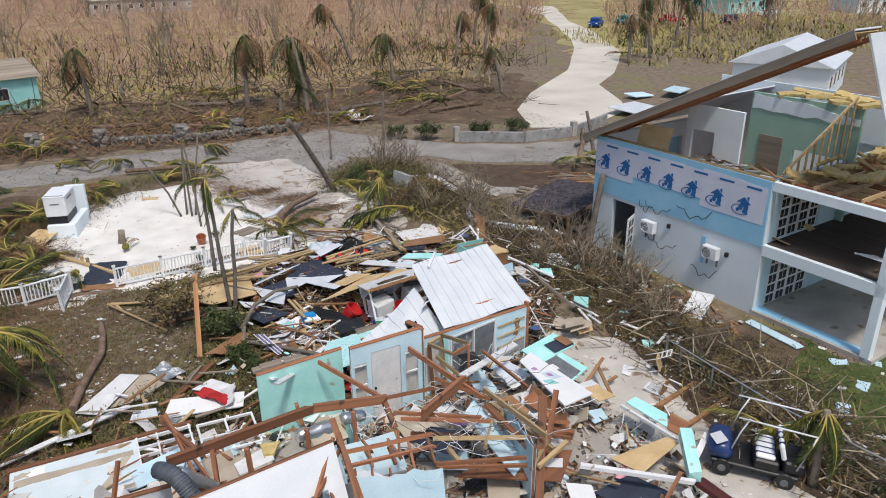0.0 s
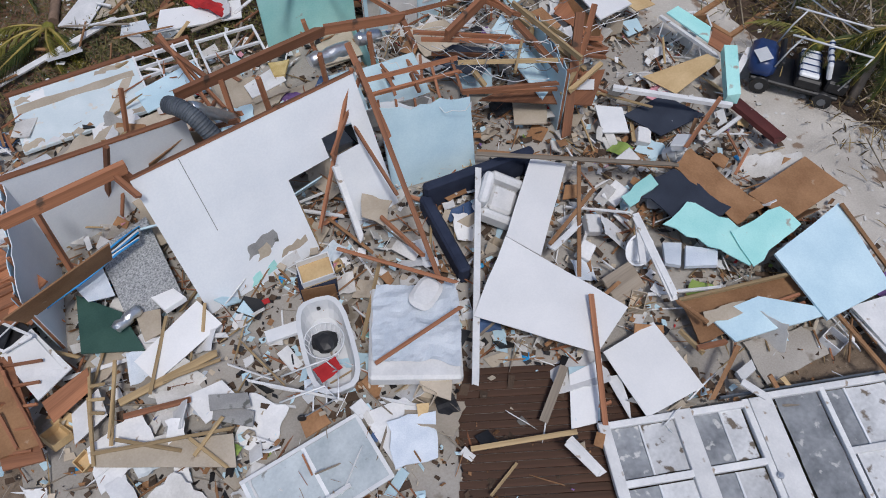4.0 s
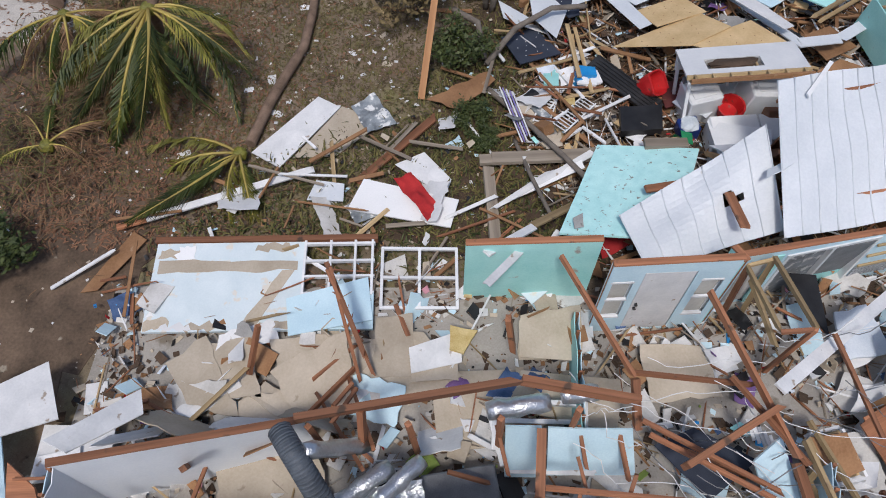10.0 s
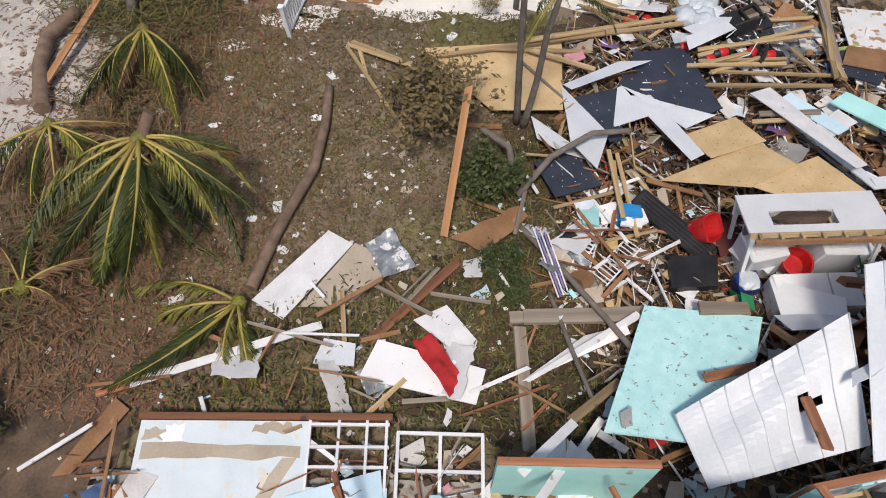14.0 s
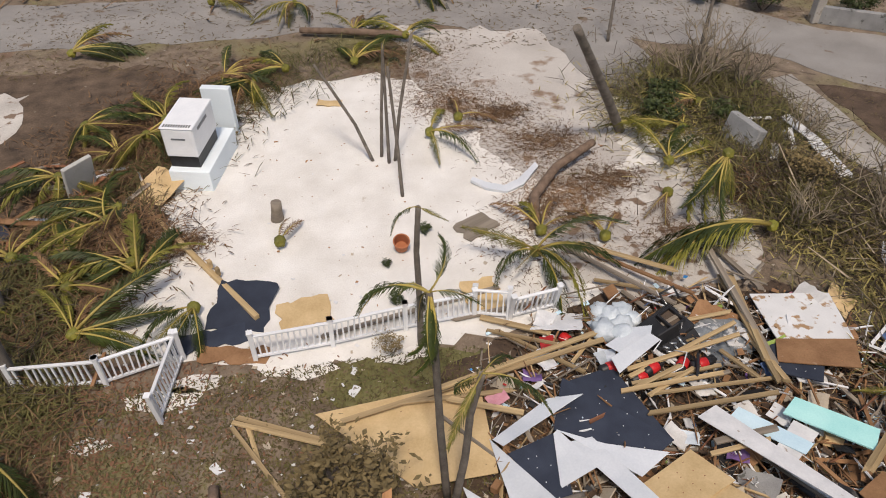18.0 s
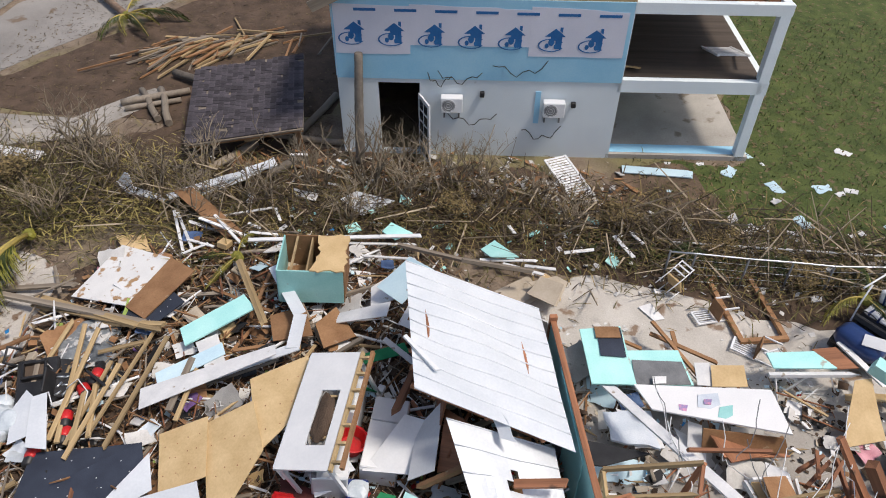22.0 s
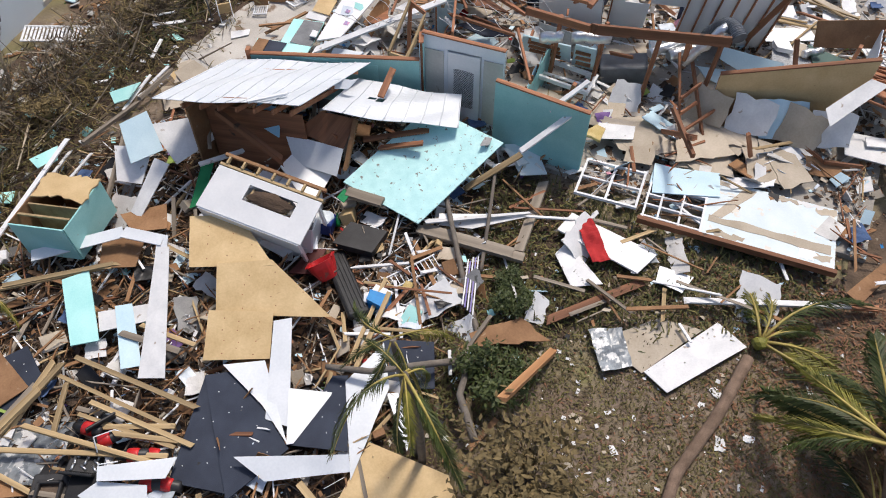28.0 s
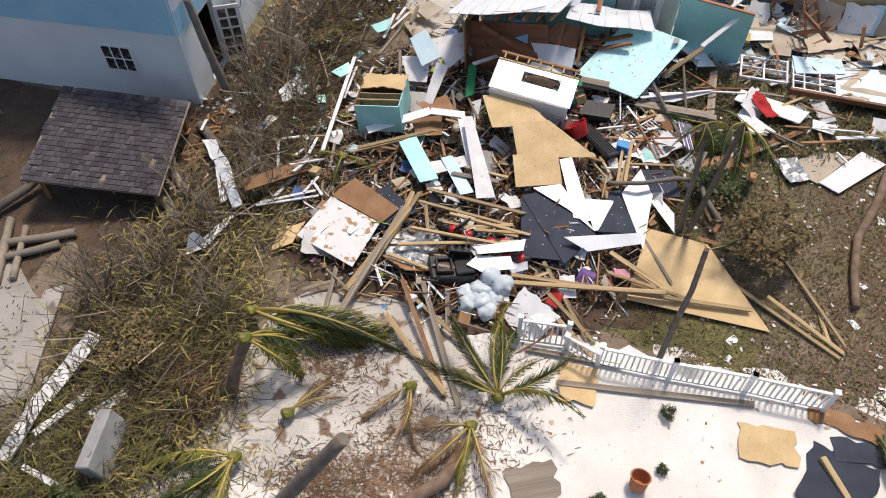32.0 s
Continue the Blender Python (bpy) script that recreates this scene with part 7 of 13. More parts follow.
plank("stud", "brown timber on the south rubble", "timber", BROWNB, (8.93, 7.31, 0.85), (8.65, 5.22, 0.70), 0.08, 0.05, "south rubble timbers")
plank("stud", "brown timber on the south rubble", "timber", BROWNB, (5.06, 4.98, 0.85), (5.11, 4.75, 0.70), 0.08, 0.05, "south rubble timbers")
plank("stud", "brown timber on the south rubble", "timber", BROWNB, (4.71, 10.70, 0.85), (3.21, 8.28, 0.70), 0.08, 0.05, "south rubble timbers")
plank("stud", "brown timber on the south rubble", "timber", BROWNB, (3.04, 9.13, 0.85), (4.70, 10.03, 0.70), 0.08, 0.05, "south rubble timbers")
plank("stud", "brown timber on the south rubble", "timber", BROWNB, (7.76, 10.61, 0.85), (7.13, 10.09, 0.70), 0.08, 0.05, "south rubble timbers")
plank("stud", "brown timber on the south rubble", "timber", BROWNB, (2.90, 11.97, 0.85), (6.69, 9.68, 0.70), 0.08, 0.05, "south rubble timbers")
plank("white_fascia", "white fascia board across the rubble", "board", WHITE, (5.00, 9.00, 0.85), (4.60, 7.03, 0.75), 0.13, 0.04, "white fascia boards")
plank("white_fascia", "white fascia board across the rubble", "board", WHITE, (3.02, 9.01, 0.85), (3.92, 9.37, 0.75), 0.13, 0.04, "white fascia boards")
plank("white_fascia", "white fascia board across the rubble", "board", WHITE, (4.96, 8.87, 0.85), (4.48, 7.95, 0.75), 0.13, 0.04, "white fascia boards")
plank("white_fascia", "white fascia board across the rubble", "board", WHITE, (4.54, 5.10, 0.85), (4.81, 4.67, 0.75), 0.13, 0.04, "white fascia boards")
plank("white_fascia", "white fascia board across the rubble", "board", WHITE, (1.21, 5.54, 0.85), (1.44, 4.86, 0.75), 0.13, 0.04, "white fascia boards")
plank("olive_timber", "olive-brown pine frame timber", "timber", PINE, (5.43, 14.67, 1.60), (6.08, 12.66, 1.30), 0.10, 0.10, "olive pine frames")
plank("olive_timber", "olive-brown pine frame timber", "timber", PINE, (5.61, 12.83, 1.60), (5.39, 14.20, 1.30), 0.10, 0.10, "olive pine frames")
plank("olive_timber", "olive-brown pine frame timber", "timber", PINE, (5.49, 14.20, 1.60), (5.39, 14.04, 1.30), 0.10, 0.10, "olive pine frames")
plank("olive_timber", "olive-brown pine frame timber", "timber", PINE, (5.88, 12.69, 1.60), (5.16, 12.24, 1.30), 0.10, 0.10, "olive pine frames")
plank("olive_timber", "olive-brown pine frame timber", "timber", PINE, (6.29, 12.45, 1.60), (5.37, 12.27, 1.30), 0.10, 0.10, "olive pine frames")
plank("olive_timber", "olive-brown pine frame timber", "timber", PINE, (3.60, 13.56, 1.60), (3.77, 13.24, 1.30), 0.10, 0.10, "olive pine frames")
sheet("upturned_drawer", "tan drawer bottom in a white frame", "drawer", PLY, (5.99, 14.48, 1.20), 17, 0, 16, [(-0.38, -0.37), (0.37, -0.37), (0.28, 0.37), (-0.27, 0.37)], 0.040, 0.00)
plank("white_batten", "white batten edging a tan drawer", "drawer", WHITE, (5.56, 14.78, 1.36), (6.24, 14.98, 1.20), 0.05, 0.12, "drawer edges")
plank("white_batten", "white batten edging a tan drawer", "drawer", WHITE, (6.15, 14.89, 1.36), (6.41, 14.17, 1.20), 0.05, 0.12, "drawer edges")
plank("white_batten", "white batten edging a tan drawer", "drawer", WHITE, (6.31, 14.09, 1.36), (5.71, 13.98, 1.20), 0.05, 0.12, "drawer edges")
plank("louvre_board", "white louvre slat under framing", "slat", WHITE, (4.68, 15.07, 1.30), (4.76, 14.74, 1.20), 0.06, 0.02, "white louvre slats")
plank("louvre_board", "white louvre slat under framing", "slat", WHITE, (4.76, 15.00, 1.30), (4.84, 14.69, 1.20), 0.06, 0.02, "white louvre slats")
plank("louvre_board", "white louvre slat under framing", "slat", WHITE, (4.84, 14.94, 1.30), (4.92, 14.64, 1.20), 0.06, 0.02, "white louvre slats")
plank("louvre_board", "white louvre slat under framing", "slat", WHITE, (4.91, 14.87, 1.30), (5.00, 14.58, 1.20), 0.06, 0.02, "white louvre slats")
plank("louvre_board", "white louvre slat under framing", "slat", WHITE, (4.99, 14.80, 1.30), (5.08, 14.53, 1.20), 0.06, 0.02, "white louvre slats")
plank("louvre_board", "white louvre slat under framing", "slat", WHITE, (5.07, 14.73, 1.30), (5.16, 14.48, 1.20), 0.06, 0.02, "white louvre slats")
sheet("tan_board", "large tan floor sheet, water stained", "board", TAN, (1.60, 16.92, 0.45), 6, -0, -0, [(-0.61, -0.37), (0.53, -0.56), (0.59, 0.56), (-0.51, 0.37)], 0.020, 0.05)
sheet("torn_insulation", "pinkish torn insulation on floor", "insulation", FOAM, (-0.07, 16.79, 0.50), -13, 0, 0, [(-0.15, -0.24), (0.12, -0.26), (0.28, 0.26), (-0.25, 0.24)], 0.080, 0.08)
sheet("white_sheet", "crumpled white papers on the floor", "paper", WHITE, (7.40, 16.70, 0.60), 25, -0, -0, [(-0.51, -0.29), (0.22, -0.26), (0.64, 0.26), (-0.35, 0.29)], 0.020, 0.08)
sheet("white_sheet", "crumpled white papers on the floor", "paper", WHITE, (7.21, 15.72, 0.60), 7, 0, -0, [(-0.42, -0.23), (0.05, -0.25), (0.42, 0.25), (-0.04, 0.23)], 0.020, 0.06)
sheet("tipped_cupboard", "dark brown cupboard wall, tipped", "cupboard", REDWOOD, (7.26, 14.65, 0.77), 46, 6, 17, [(-0.61, -0.77), (-0.05, -0.57), (0.56, 0.57), (0.09, 0.77)], 0.030, 0.00)
sheet("grey_board", "grey board beneath broken framing", "board", GREYP, (5.82, 13.71, 0.90), 11, 0, -0, [(-0.27, -0.34), (0.02, -0.32), (0.35, 0.32), (-0.10, 0.34)], 0.030, 0.02)
sheet("white_board", "white board among red-brown studs", "board", WHITE, (6.45, 14.23, 1.00), 3, 0, -0, [(-0.33, -0.24), (0.19, -0.20), (0.38, 0.20), (-0.24, 0.24)], 0.030, 0.02)
plank("framing_timber", "red-brown framing timber in the collapsed frame", "timber", REDWOOD, (5.90, 13.76, 1.40), (6.97, 13.06, 1.20), 0.06, 0.09, "collapsed wall and roof framing")
plank("framing_timber", "red-brown framing timber in the collapsed frame", "timber", REDWOOD, (6.39, 13.67, 1.40), (7.12, 13.50, 1.20), 0.06, 0.09, "collapsed wall and roof framing")
plank("framing_timber", "red-brown framing timber in the collapsed frame", "timber", REDWOOD, (5.59, 13.18, 1.40), (7.00, 13.17, 1.20), 0.06, 0.09, "collapsed wall and roof framing")
plank("framing_timber", "red-brown framing timber in the collapsed frame", "timber", REDWOOD, (6.09, 13.16, 1.40), (6.83, 12.92, 1.20), 0.06, 0.09, "collapsed wall and roof framing")
plank("framing_timber", "red-brown framing timber in the collapsed frame", "timber", REDWOOD, (-0.3, 14.2, 1.17), (0.4, 14.05, 1.02), 0.06, 0.09, "collapsed wall and roof framing")
plank("framing_timber", "red-brown framing timber in the collapsed frame", "timber", REDWOOD, (0.50, 14.91, 1.40), (0.69, 14.10, 1.20), 0.06, 0.09, "collapsed wall and roof framing")
plank("framing_timber", "red-brown framing timber in the collapsed frame", "timber", REDWOOD, (1.85, 14.92, 1.40), (1.95, 14.23, 1.20), 0.06, 0.09, "collapsed wall and roof framing")
plank("framing_timber", "red-brown framing timber in the collapsed frame", "timber", REDWOOD, (2.49, 14.87, 1.40), (2.61, 14.06, 1.20), 0.06, 0.09, "collapsed wall and roof framing")
plank("framing_timber", "red-brown framing timber in the collapsed frame", "timber", REDWOOD, (3.11, 14.69, 1.40), (4.51, 14.17, 1.20), 0.06, 0.09, "collapsed wall and roof framing")
plank("framing_timber", "red-brown framing timber in the collapsed frame", "timber", REDWOOD, (3.16, 13.23, 1.40), (5.59, 12.39, 1.20), 0.06, 0.09, "collapsed wall and roof framing")
sheet("white_board", "white board with streaks below the teal wall", "board", WHITE, (1.77, 20.61, 0.44), 32, 4, 14, [(-1.27, -0.04), (1.32, -0.08), (1.27, 0.08), (-1.32, 0.04)], 0.030, 0.02)
plank("white_board", "white leaning post over rubble", "board", WHITE, (1.55, 18.60, 0.50), (1.95, 19.15, 0.70), 0.14, 0.04, "white rubble boards")
plank("white_board", "white leaning post over rubble", "board", WHITE, (1.90, 18.95, 0.50), (2.41, 18.66, 0.40), 0.14, 0.04, "white rubble boards")
plank("brown_board", "weathered board on the aqua deck edge", "beam", GREYWOOD, (0.65, 21.25, 0.35), (2.93, 21.37, 0.35), 0.30, 0.10, "")
plank("brown_board", "weathered board by the deck corner", "beam", GREYWOOD, (3.94, 21.33, 0.80), (4.88, 21.34, 0.80), 0.26, 0.10, "")
sheet("glass_shelf", "small glass shelf unit in a white frame", "shelf", GLASSP, (1.71, 22.76, 0.30), 23, 0, 0, [(0.03, -0.41), (0.23, -0.38), (-0.02, 0.38), (-0.24, 0.41)], 0.060, 0.00)
plank("purple_pole", "thin violet and white pole in rubble", "pole", WHITE, (0.88, 23.26, 0.50), (1.35, 21.67, 0.40), 0.03, 0.03, "thin poles")
plank("purple_pole", "thin violet and white pole in rubble", "pole", CLOTHV, (0.95, 23.22, 0.50), (1.40, 21.70, 0.40), 0.03, 0.03, "thin poles")
plank("purple_pole", "thin violet and white pole in rubble", "pole", WHITE, (1.03, 23.18, 0.50), (1.45, 21.73, 0.40), 0.03, 0.03, "thin poles")
plank("purple_pole", "thin violet and white pole in rubble", "pole", CLOTHV, (1.11, 23.14, 0.50), (1.50, 21.76, 0.40), 0.03, 0.03, "thin poles")
plank("purple_pole", "thin violet and white pole in rubble", "pole", WHITE, (1.18, 23.10, 0.50), (1.55, 21.79, 0.40), 0.03, 0.03, "thin poles")
sheet("tan_board", "crumpled tan board in the rubble", "board", TAN, (2.06, 21.80, 0.30), 15, 0, 0, [(-0.23, -0.19), (0.16, -0.19), (0.25, 0.19), (-0.19, 0.19)], 0.020, 0.06)
sheet("blue_box", "sky-blue plastic box in the rubble", "box", BLUEP, (2.91, 23.66, 0.40), 13, 0, 0, [(-0.23, -0.16), (0.19, -0.14), (0.23, 0.14), (-0.19, 0.16)], 0.120, 0.00)
sheet("green_scrap", "bright green scrap by the deck corner", "cloth", GREENC, (4.89, 21.50, 0.80), -94, -0, 0, [(-0.19, -0.12), (0.13, -0.11), (0.19, 0.11), (-0.12, 0.12)], 0.020, 0.02)
plank("white_gutter", "white gutter lying over the roof edge", "gutter", ENAMEL, (7.00, 21.51, 3.05), (6.41, 20.76, 2.90), 0.08, 0.05, "")
plank("roof_batten", "red-brown batten on the fallen roof", "timber", REDWOOD, (4.94, 19.17, 2.00), (5.00, 18.26, 2.20), 0.16, 0.06, "")
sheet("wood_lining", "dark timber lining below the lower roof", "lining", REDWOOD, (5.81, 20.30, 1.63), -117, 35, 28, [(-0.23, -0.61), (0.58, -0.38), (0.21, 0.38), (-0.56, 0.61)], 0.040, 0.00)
plank("roof_batten", "dark splintered post below the roof", "timber", BROWNB, (5.19, 20.03, 1.90), (5.13, 20.91, 1.00), 0.10, 0.10, "")
sheet("white_cabinet", "white enamel cabinet under the roof", "cabinet", ENAMEL, (6.02, 21.34, 0.90), -94, 7, 19, [(-0.75, -0.61), (0.40, -0.53), (0.48, 0.53), (-0.14, 0.61)], 0.060, 0.02)
sheet("white_scrap", "bent white sheet below the counter", "sheet", METAL, (5.72, 22.96, 0.50), 155, -14, 4, [(-0.68, -0.74), (0.39, -0.33), (0.43, 0.33), (-0.13, 0.74)], 0.020, 0.02)
sheet("white_scrap", "white sheet scrap near red tub", "sheet", METAL, (5.21, 22.69, 0.50), -72, 8, 16, [(-0.31, -0.24), (0.31, -0.12), (0.41, 0.12), (-0.41, 0.24)], 0.020, 0.02)
sheet("leaning_board", "torn board leaning on the broken wall", "board", WHITE, (-5.65, 14.82, 0.90), 13, -5, -61, [(-0.58, -0.41), (0.52, -0.52), (0.56, 0.52), (-0.50, 0.41)], 0.020, 0.08)
sheet("leaning_board", "torn board leaning on the broken wall", "board", TAN, (-4.94, 15.02, 0.90), -17, -5, -61, [(-0.58, -0.41), (0.52, -0.52), (0.56, 0.52), (-0.50, 0.41)], 0.020, 0.08)
sheet("leaning_board", "torn board leaning on the broken wall", "board", PALEB, (-4.47, 14.81, 0.90), 18, -5, -61, [(-0.58, -0.41), (0.52, -0.52), (0.56, 0.52), (-0.50, 0.41)], 0.020, 0.08)
sheet("leaning_board", "torn board leaning on the broken wall", "board", WHITE, (-3.69, 15.03, 0.90), -2, -5, -61, [(-0.58, -0.41), (0.52, -0.52), (0.56, 0.52), (-0.50, 0.41)], 0.020, 0.08)
sheet("leaning_board", "torn board leaning on the broken wall", "board", BROWNB, (-3.21, 14.80, 0.90), 28, -5, -61, [(-0.58, -0.41), (0.52, -0.52), (0.56, 0.52), (-0.50, 0.41)], 0.020, 0.08)
sheet("leaning_board", "torn board leaning on the broken wall", "board", TAN, (-2.56, 15.12, 0.90), -12, -5, -61, [(-0.58, -0.41), (0.52, -0.52), (0.56, 0.52), (-0.50, 0.41)], 0.020, 0.08)
sheet("leaning_board", "torn board leaning on the broken wall", "board", WHITE, (-4.96, 15.46, 0.38), 43, -1, -17, [(-0.55, -0.21), (0.55, -0.26), (0.52, 0.26), (-0.53, 0.21)], 0.020, 0.08)
sheet("leaning_board", "torn board leaning on the broken wall", "board", TAN, (-3.30, 15.60, 0.38), -27, -1, -17, [(-0.55, -0.21), (0.55, -0.26), (0.52, 0.26), (-0.53, 0.21)], 0.020, 0.08)
sheet("leaning_board", "torn board leaning on the broken wall", "board", BROWNB, (-5.83, 15.62, 0.38), 8, -1, -17, [(-0.55, -0.21), (0.55, -0.26), (0.52, 0.26), (-0.53, 0.21)], 0.020, 0.08)
sheet("leaning_board", "torn board leaning on the broken wall", "board", WHITE, (-2.32, 15.69, 0.38), 33, -1, -17, [(-0.55, -0.21), (0.55, -0.26), (0.52, 0.26), (-0.53, 0.21)], 0.020, 0.08)
plank("wall_stud", "red-brown stud standing by the grey wall", "timber", REDWOOD, (-4.08, 13.86, 2.60), (-4.71, 14.40, 0.60), 0.09, 0.09, "")
plank("box_timber", "pale pine timber of an open frame", "timber", PINE, (5.40, 17.68, 2.15), (5.50, 16.10, 2.65), 0.06, 0.10, "open timber frame")
plank("box_timber", "pale pine timber of an open frame", "timber", PINE, (4.95, 17.60, 2.00), (5.05, 16.15, 2.40), 0.06, 0.10, "open timber frame")
plank("box_timber", "pale pine timber of an open frame", "timber", PINE, (5.40, 17.68, 2.10), (4.95, 17.60, 2.00), 0.06, 0.10, "open timber frame")
plank("box_timber", "pale pine timber of an open frame", "timber", REDWOOD, (5.50, 16.10, 2.60), (5.05, 16.15, 2.40), 0.06, 0.10, "open timber frame")
plank("box_timber", "pale pine timber of an open frame", "timber", PINE, (5.40, 17.68, 2.15), (5.50, 17.60, 0.20), 0.06, 0.10, "open timber frame")
plank("box_timber", "pale pine timber of an open frame", "timber", REDWOOD, (5.50, 16.10, 2.65), (5.60, 16.30, 0.20), 0.06, 0.10, "open timber frame")
plank("box_timber", "pale pine timber of an open frame", "timber", REDWOOD, (4.95, 17.55, 2.00), (5.00, 17.40, 0.20), 0.06, 0.10, "open timber frame")
plank("box_timber", "pale pine timber of an open frame", "timber", PINE, (5.20, 17.60, 1.50), (5.30, 16.20, 1.60), 0.06, 0.10, "open timber frame")
plank("beam_post", "red-brown post below the long beam", "timber", REDWOOD, (-2.40, 14.55, 2.40), (-2.30, 14.65, 0.15), 0.09, 0.09, "posts below the long beam")
plank("beam_post", "red-brown post below the long beam", "timber", REDWOOD, (-0.90, 14.60, 2.40), (-0.80, 14.70, 0.15), 0.09, 0.09, "posts below the long beam")
plank("beam_post", "red-brown post below the long beam", "timber", REDWOOD, (0.50, 14.70, 2.40), (0.60, 14.80, 0.15), 0.09, 0.09, "posts below the long beam")
plank("beam_post", "red-brown post below the long beam", "timber", REDWOOD, (1.70, 14.85, 2.40), (1.80, 14.95, 0.15), 0.09, 0.09, "posts below the long beam")
sheet("floor_sheet", "tan floor underlay sheet with torn edge", "board", TAN, (-1.09, 16.25, 0.40), -133, -0, -0, [(-0.47, -0.87), (0.68, -0.54), (0.45, 0.54), (-0.65, 0.87)], 0.020, 0.07)
sheet("floor_sheet", "tan floor underlay sheet with torn edge", "board", TAN, (-3.27, 13.99, 0.42), -179, -0, -0, [(-0.73, -0.61), (1.01, -1.05), (0.87, 1.05), (-1.15, 0.61)], 0.020, 0.07)
sheet("floor_sheet", "tan floor underlay sheet with torn edge", "board", TAN, (-3.31, 15.18, 0.43), -168, -0, -0, [(-0.67, -0.68), (0.67, -0.57), (0.55, 0.57), (-0.54, 0.68)], 0.020, 0.07)
sheet("floor_sheet", "tan floor underlay sheet with torn edge", "board", TAN, (-4.87, 16.01, 0.45), -168, 0, 0, [(-0.16, -0.85), (0.60, -0.44), (0.23, 0.44), (-0.68, 0.85)], 0.020, 0.07)
sheet("floor_sheet", "tan floor underlay sheet with torn edge", "board", TAN, (-0.01, 13.46, 0.46), -152, -0, 0, [(-0.88, -0.72), (0.48, -0.68), (0.85, 0.68), (-0.44, 0.72)], 0.020, 0.07)
sheet("floor_sheet", "tan floor underlay sheet with torn edge", "board", TAN, (-2.57, 15.90, 0.48), -141, 0, -0, [(-0.97, -0.64), (0.63, -0.83), (0.66, 0.83), (-0.32, 0.64)], 0.020, 0.07)
sheet("blue_partition", "pale blue partition lying against studs", "wall panel", PALEB, (-3.38, 12.99, 0.92), 169, -5, 51, [(-0.83, -0.17), (1.01, -0.40), (0.73, 0.40), (-0.90, 0.17)], 0.040, 0.02)
sheet("blue_partition", "pale blue partition scrap on floor", "wall panel", PALEB, (-2.58, 13.26, 0.50), 176, -0, -0, [(-0.25, -0.20), (0.64, -0.39), (0.19, 0.39), (-0.57, 0.20)], 0.030, 0.05)
sheet("grey_partition", "grey wall lining scrap, tipped", "wall panel", STONE, (1.74, 13.79, 0.90), 173, -0, 86, [(-0.68, -0.30), (0.79, -0.30), (0.74, 0.30), (-0.85, 0.30)], 0.030, 0.02)
sheet("grey_partition", "pale grey lining under studs", "wall panel", PALEB, (-0.92, 12.68, 0.80), -164, 0, 58, [(-0.40, -0.23), (0.35, -0.24), (0.54, 0.24), (-0.48, 0.23)], 0.030, 0.02)
plank("white_batten", "white window sash bar on the floor", "window", WHITE, (2.17, 14.31, 0.70), (0.64, 14.35, 0.65), 0.08, 0.05, "white window sash")
plank("white_batten", "white window sash bar on the floor", "window", WHITE, (0.63, 14.42, 0.70), (0.45, 15.27, 0.65), 0.08, 0.05, "white window sash")
plank("white_batten", "white window sash bar on the floor", "window", WHITE, (2.17, 14.31, 0.70), (1.93, 15.11, 0.65), 0.08, 0.05, "white window sash")
plank("white_batten", "white window sash bar on the floor", "window", WHITE, (1.91, 15.18, 0.70), (0.46, 15.22, 0.65), 0.08, 0.05, "white window sash")
plank("framing_timber", "red-brown framing timber in the collapsed frame", "timber", REDWOOD, (-1.59, 14.03, 2.00), (-2.72, 15.81, 0.40), 0.06, 0.10, "collapsed wall and roof framing")
plank("framing_timber", "red-brown framing timber in the collapsed frame", "timber", REDWOOD, (-1.46, 14.40, 1.80), (-2.18, 16.19, 0.40), 0.06, 0.10, "collapsed wall and roof framing")
plank("framing_timber", "red-brown framing timber in the collapsed frame", "timber", REDWOOD, (-2.01, 16.19, 0.60), (-2.80, 15.12, 0.90), 0.06, 0.10, "collapsed wall and roof framing")
plank("framing_timber", "red-brown framing timber in the collapsed frame", "timber", REDWOOD, (-1.85, 15.55, 1.30), (-2.23, 14.88, 1.40), 0.06, 0.10, "collapsed wall and roof framing")
plank("framing_timber", "red-brown framing timber in the collapsed frame", "timber", REDWOOD, (-1.97, 15.75, 1.00), (-2.28, 15.27, 1.10), 0.06, 0.10, "collapsed wall and roof framing")
plank("framing_timber", "red-brown framing timber in the collapsed frame", "timber", REDWOOD, (-1.92, 16.83, 0.40), (-2.78, 15.98, 0.50), 0.06, 0.10, "collapsed wall and roof framing")
plank("framing_timber", "red-brown framing timber in the collapsed frame", "timber", REDWOOD, (-4.16, 14.72, 0.70), (-5.69, 15.54, 0.50), 0.06, 0.10, "collapsed wall and roof framing")
plank("framing_timber", "red-brown framing timber in the collapsed frame", "timber", REDWOOD, (-4.25, 14.82, 0.75), (-4.49, 13.73, 0.80), 0.06, 0.10, "collapsed wall and roof framing")
plank("framing_timber", "red-brown framing timber in the collapsed frame", "timber", REDWOOD, (-5.69, 15.58, 0.50), (-6.63, 15.37, 0.50), 0.06, 0.10, "collapsed wall and roof framing")
sheet("tipped_cupboard", "brown plywood back of a broken cupboard", "cupboard", BROWNB, (-5.58, 11.76, 1.75), -158, 0, 69, [(-0.94, -0.36), (0.87, -0.39), (1.07, 0.39), (-1.01, 0.36)], 0.030, 0.00)
sheet("white_board", "white board on the littered floor", "board", WHITE, (-6.76, 14.64, 0.50), -177, -0, 0, [(-0.63, -0.45), (0.63, -0.51), (0.65, 0.51), (-0.65, 0.45)], 0.030, 0.04)
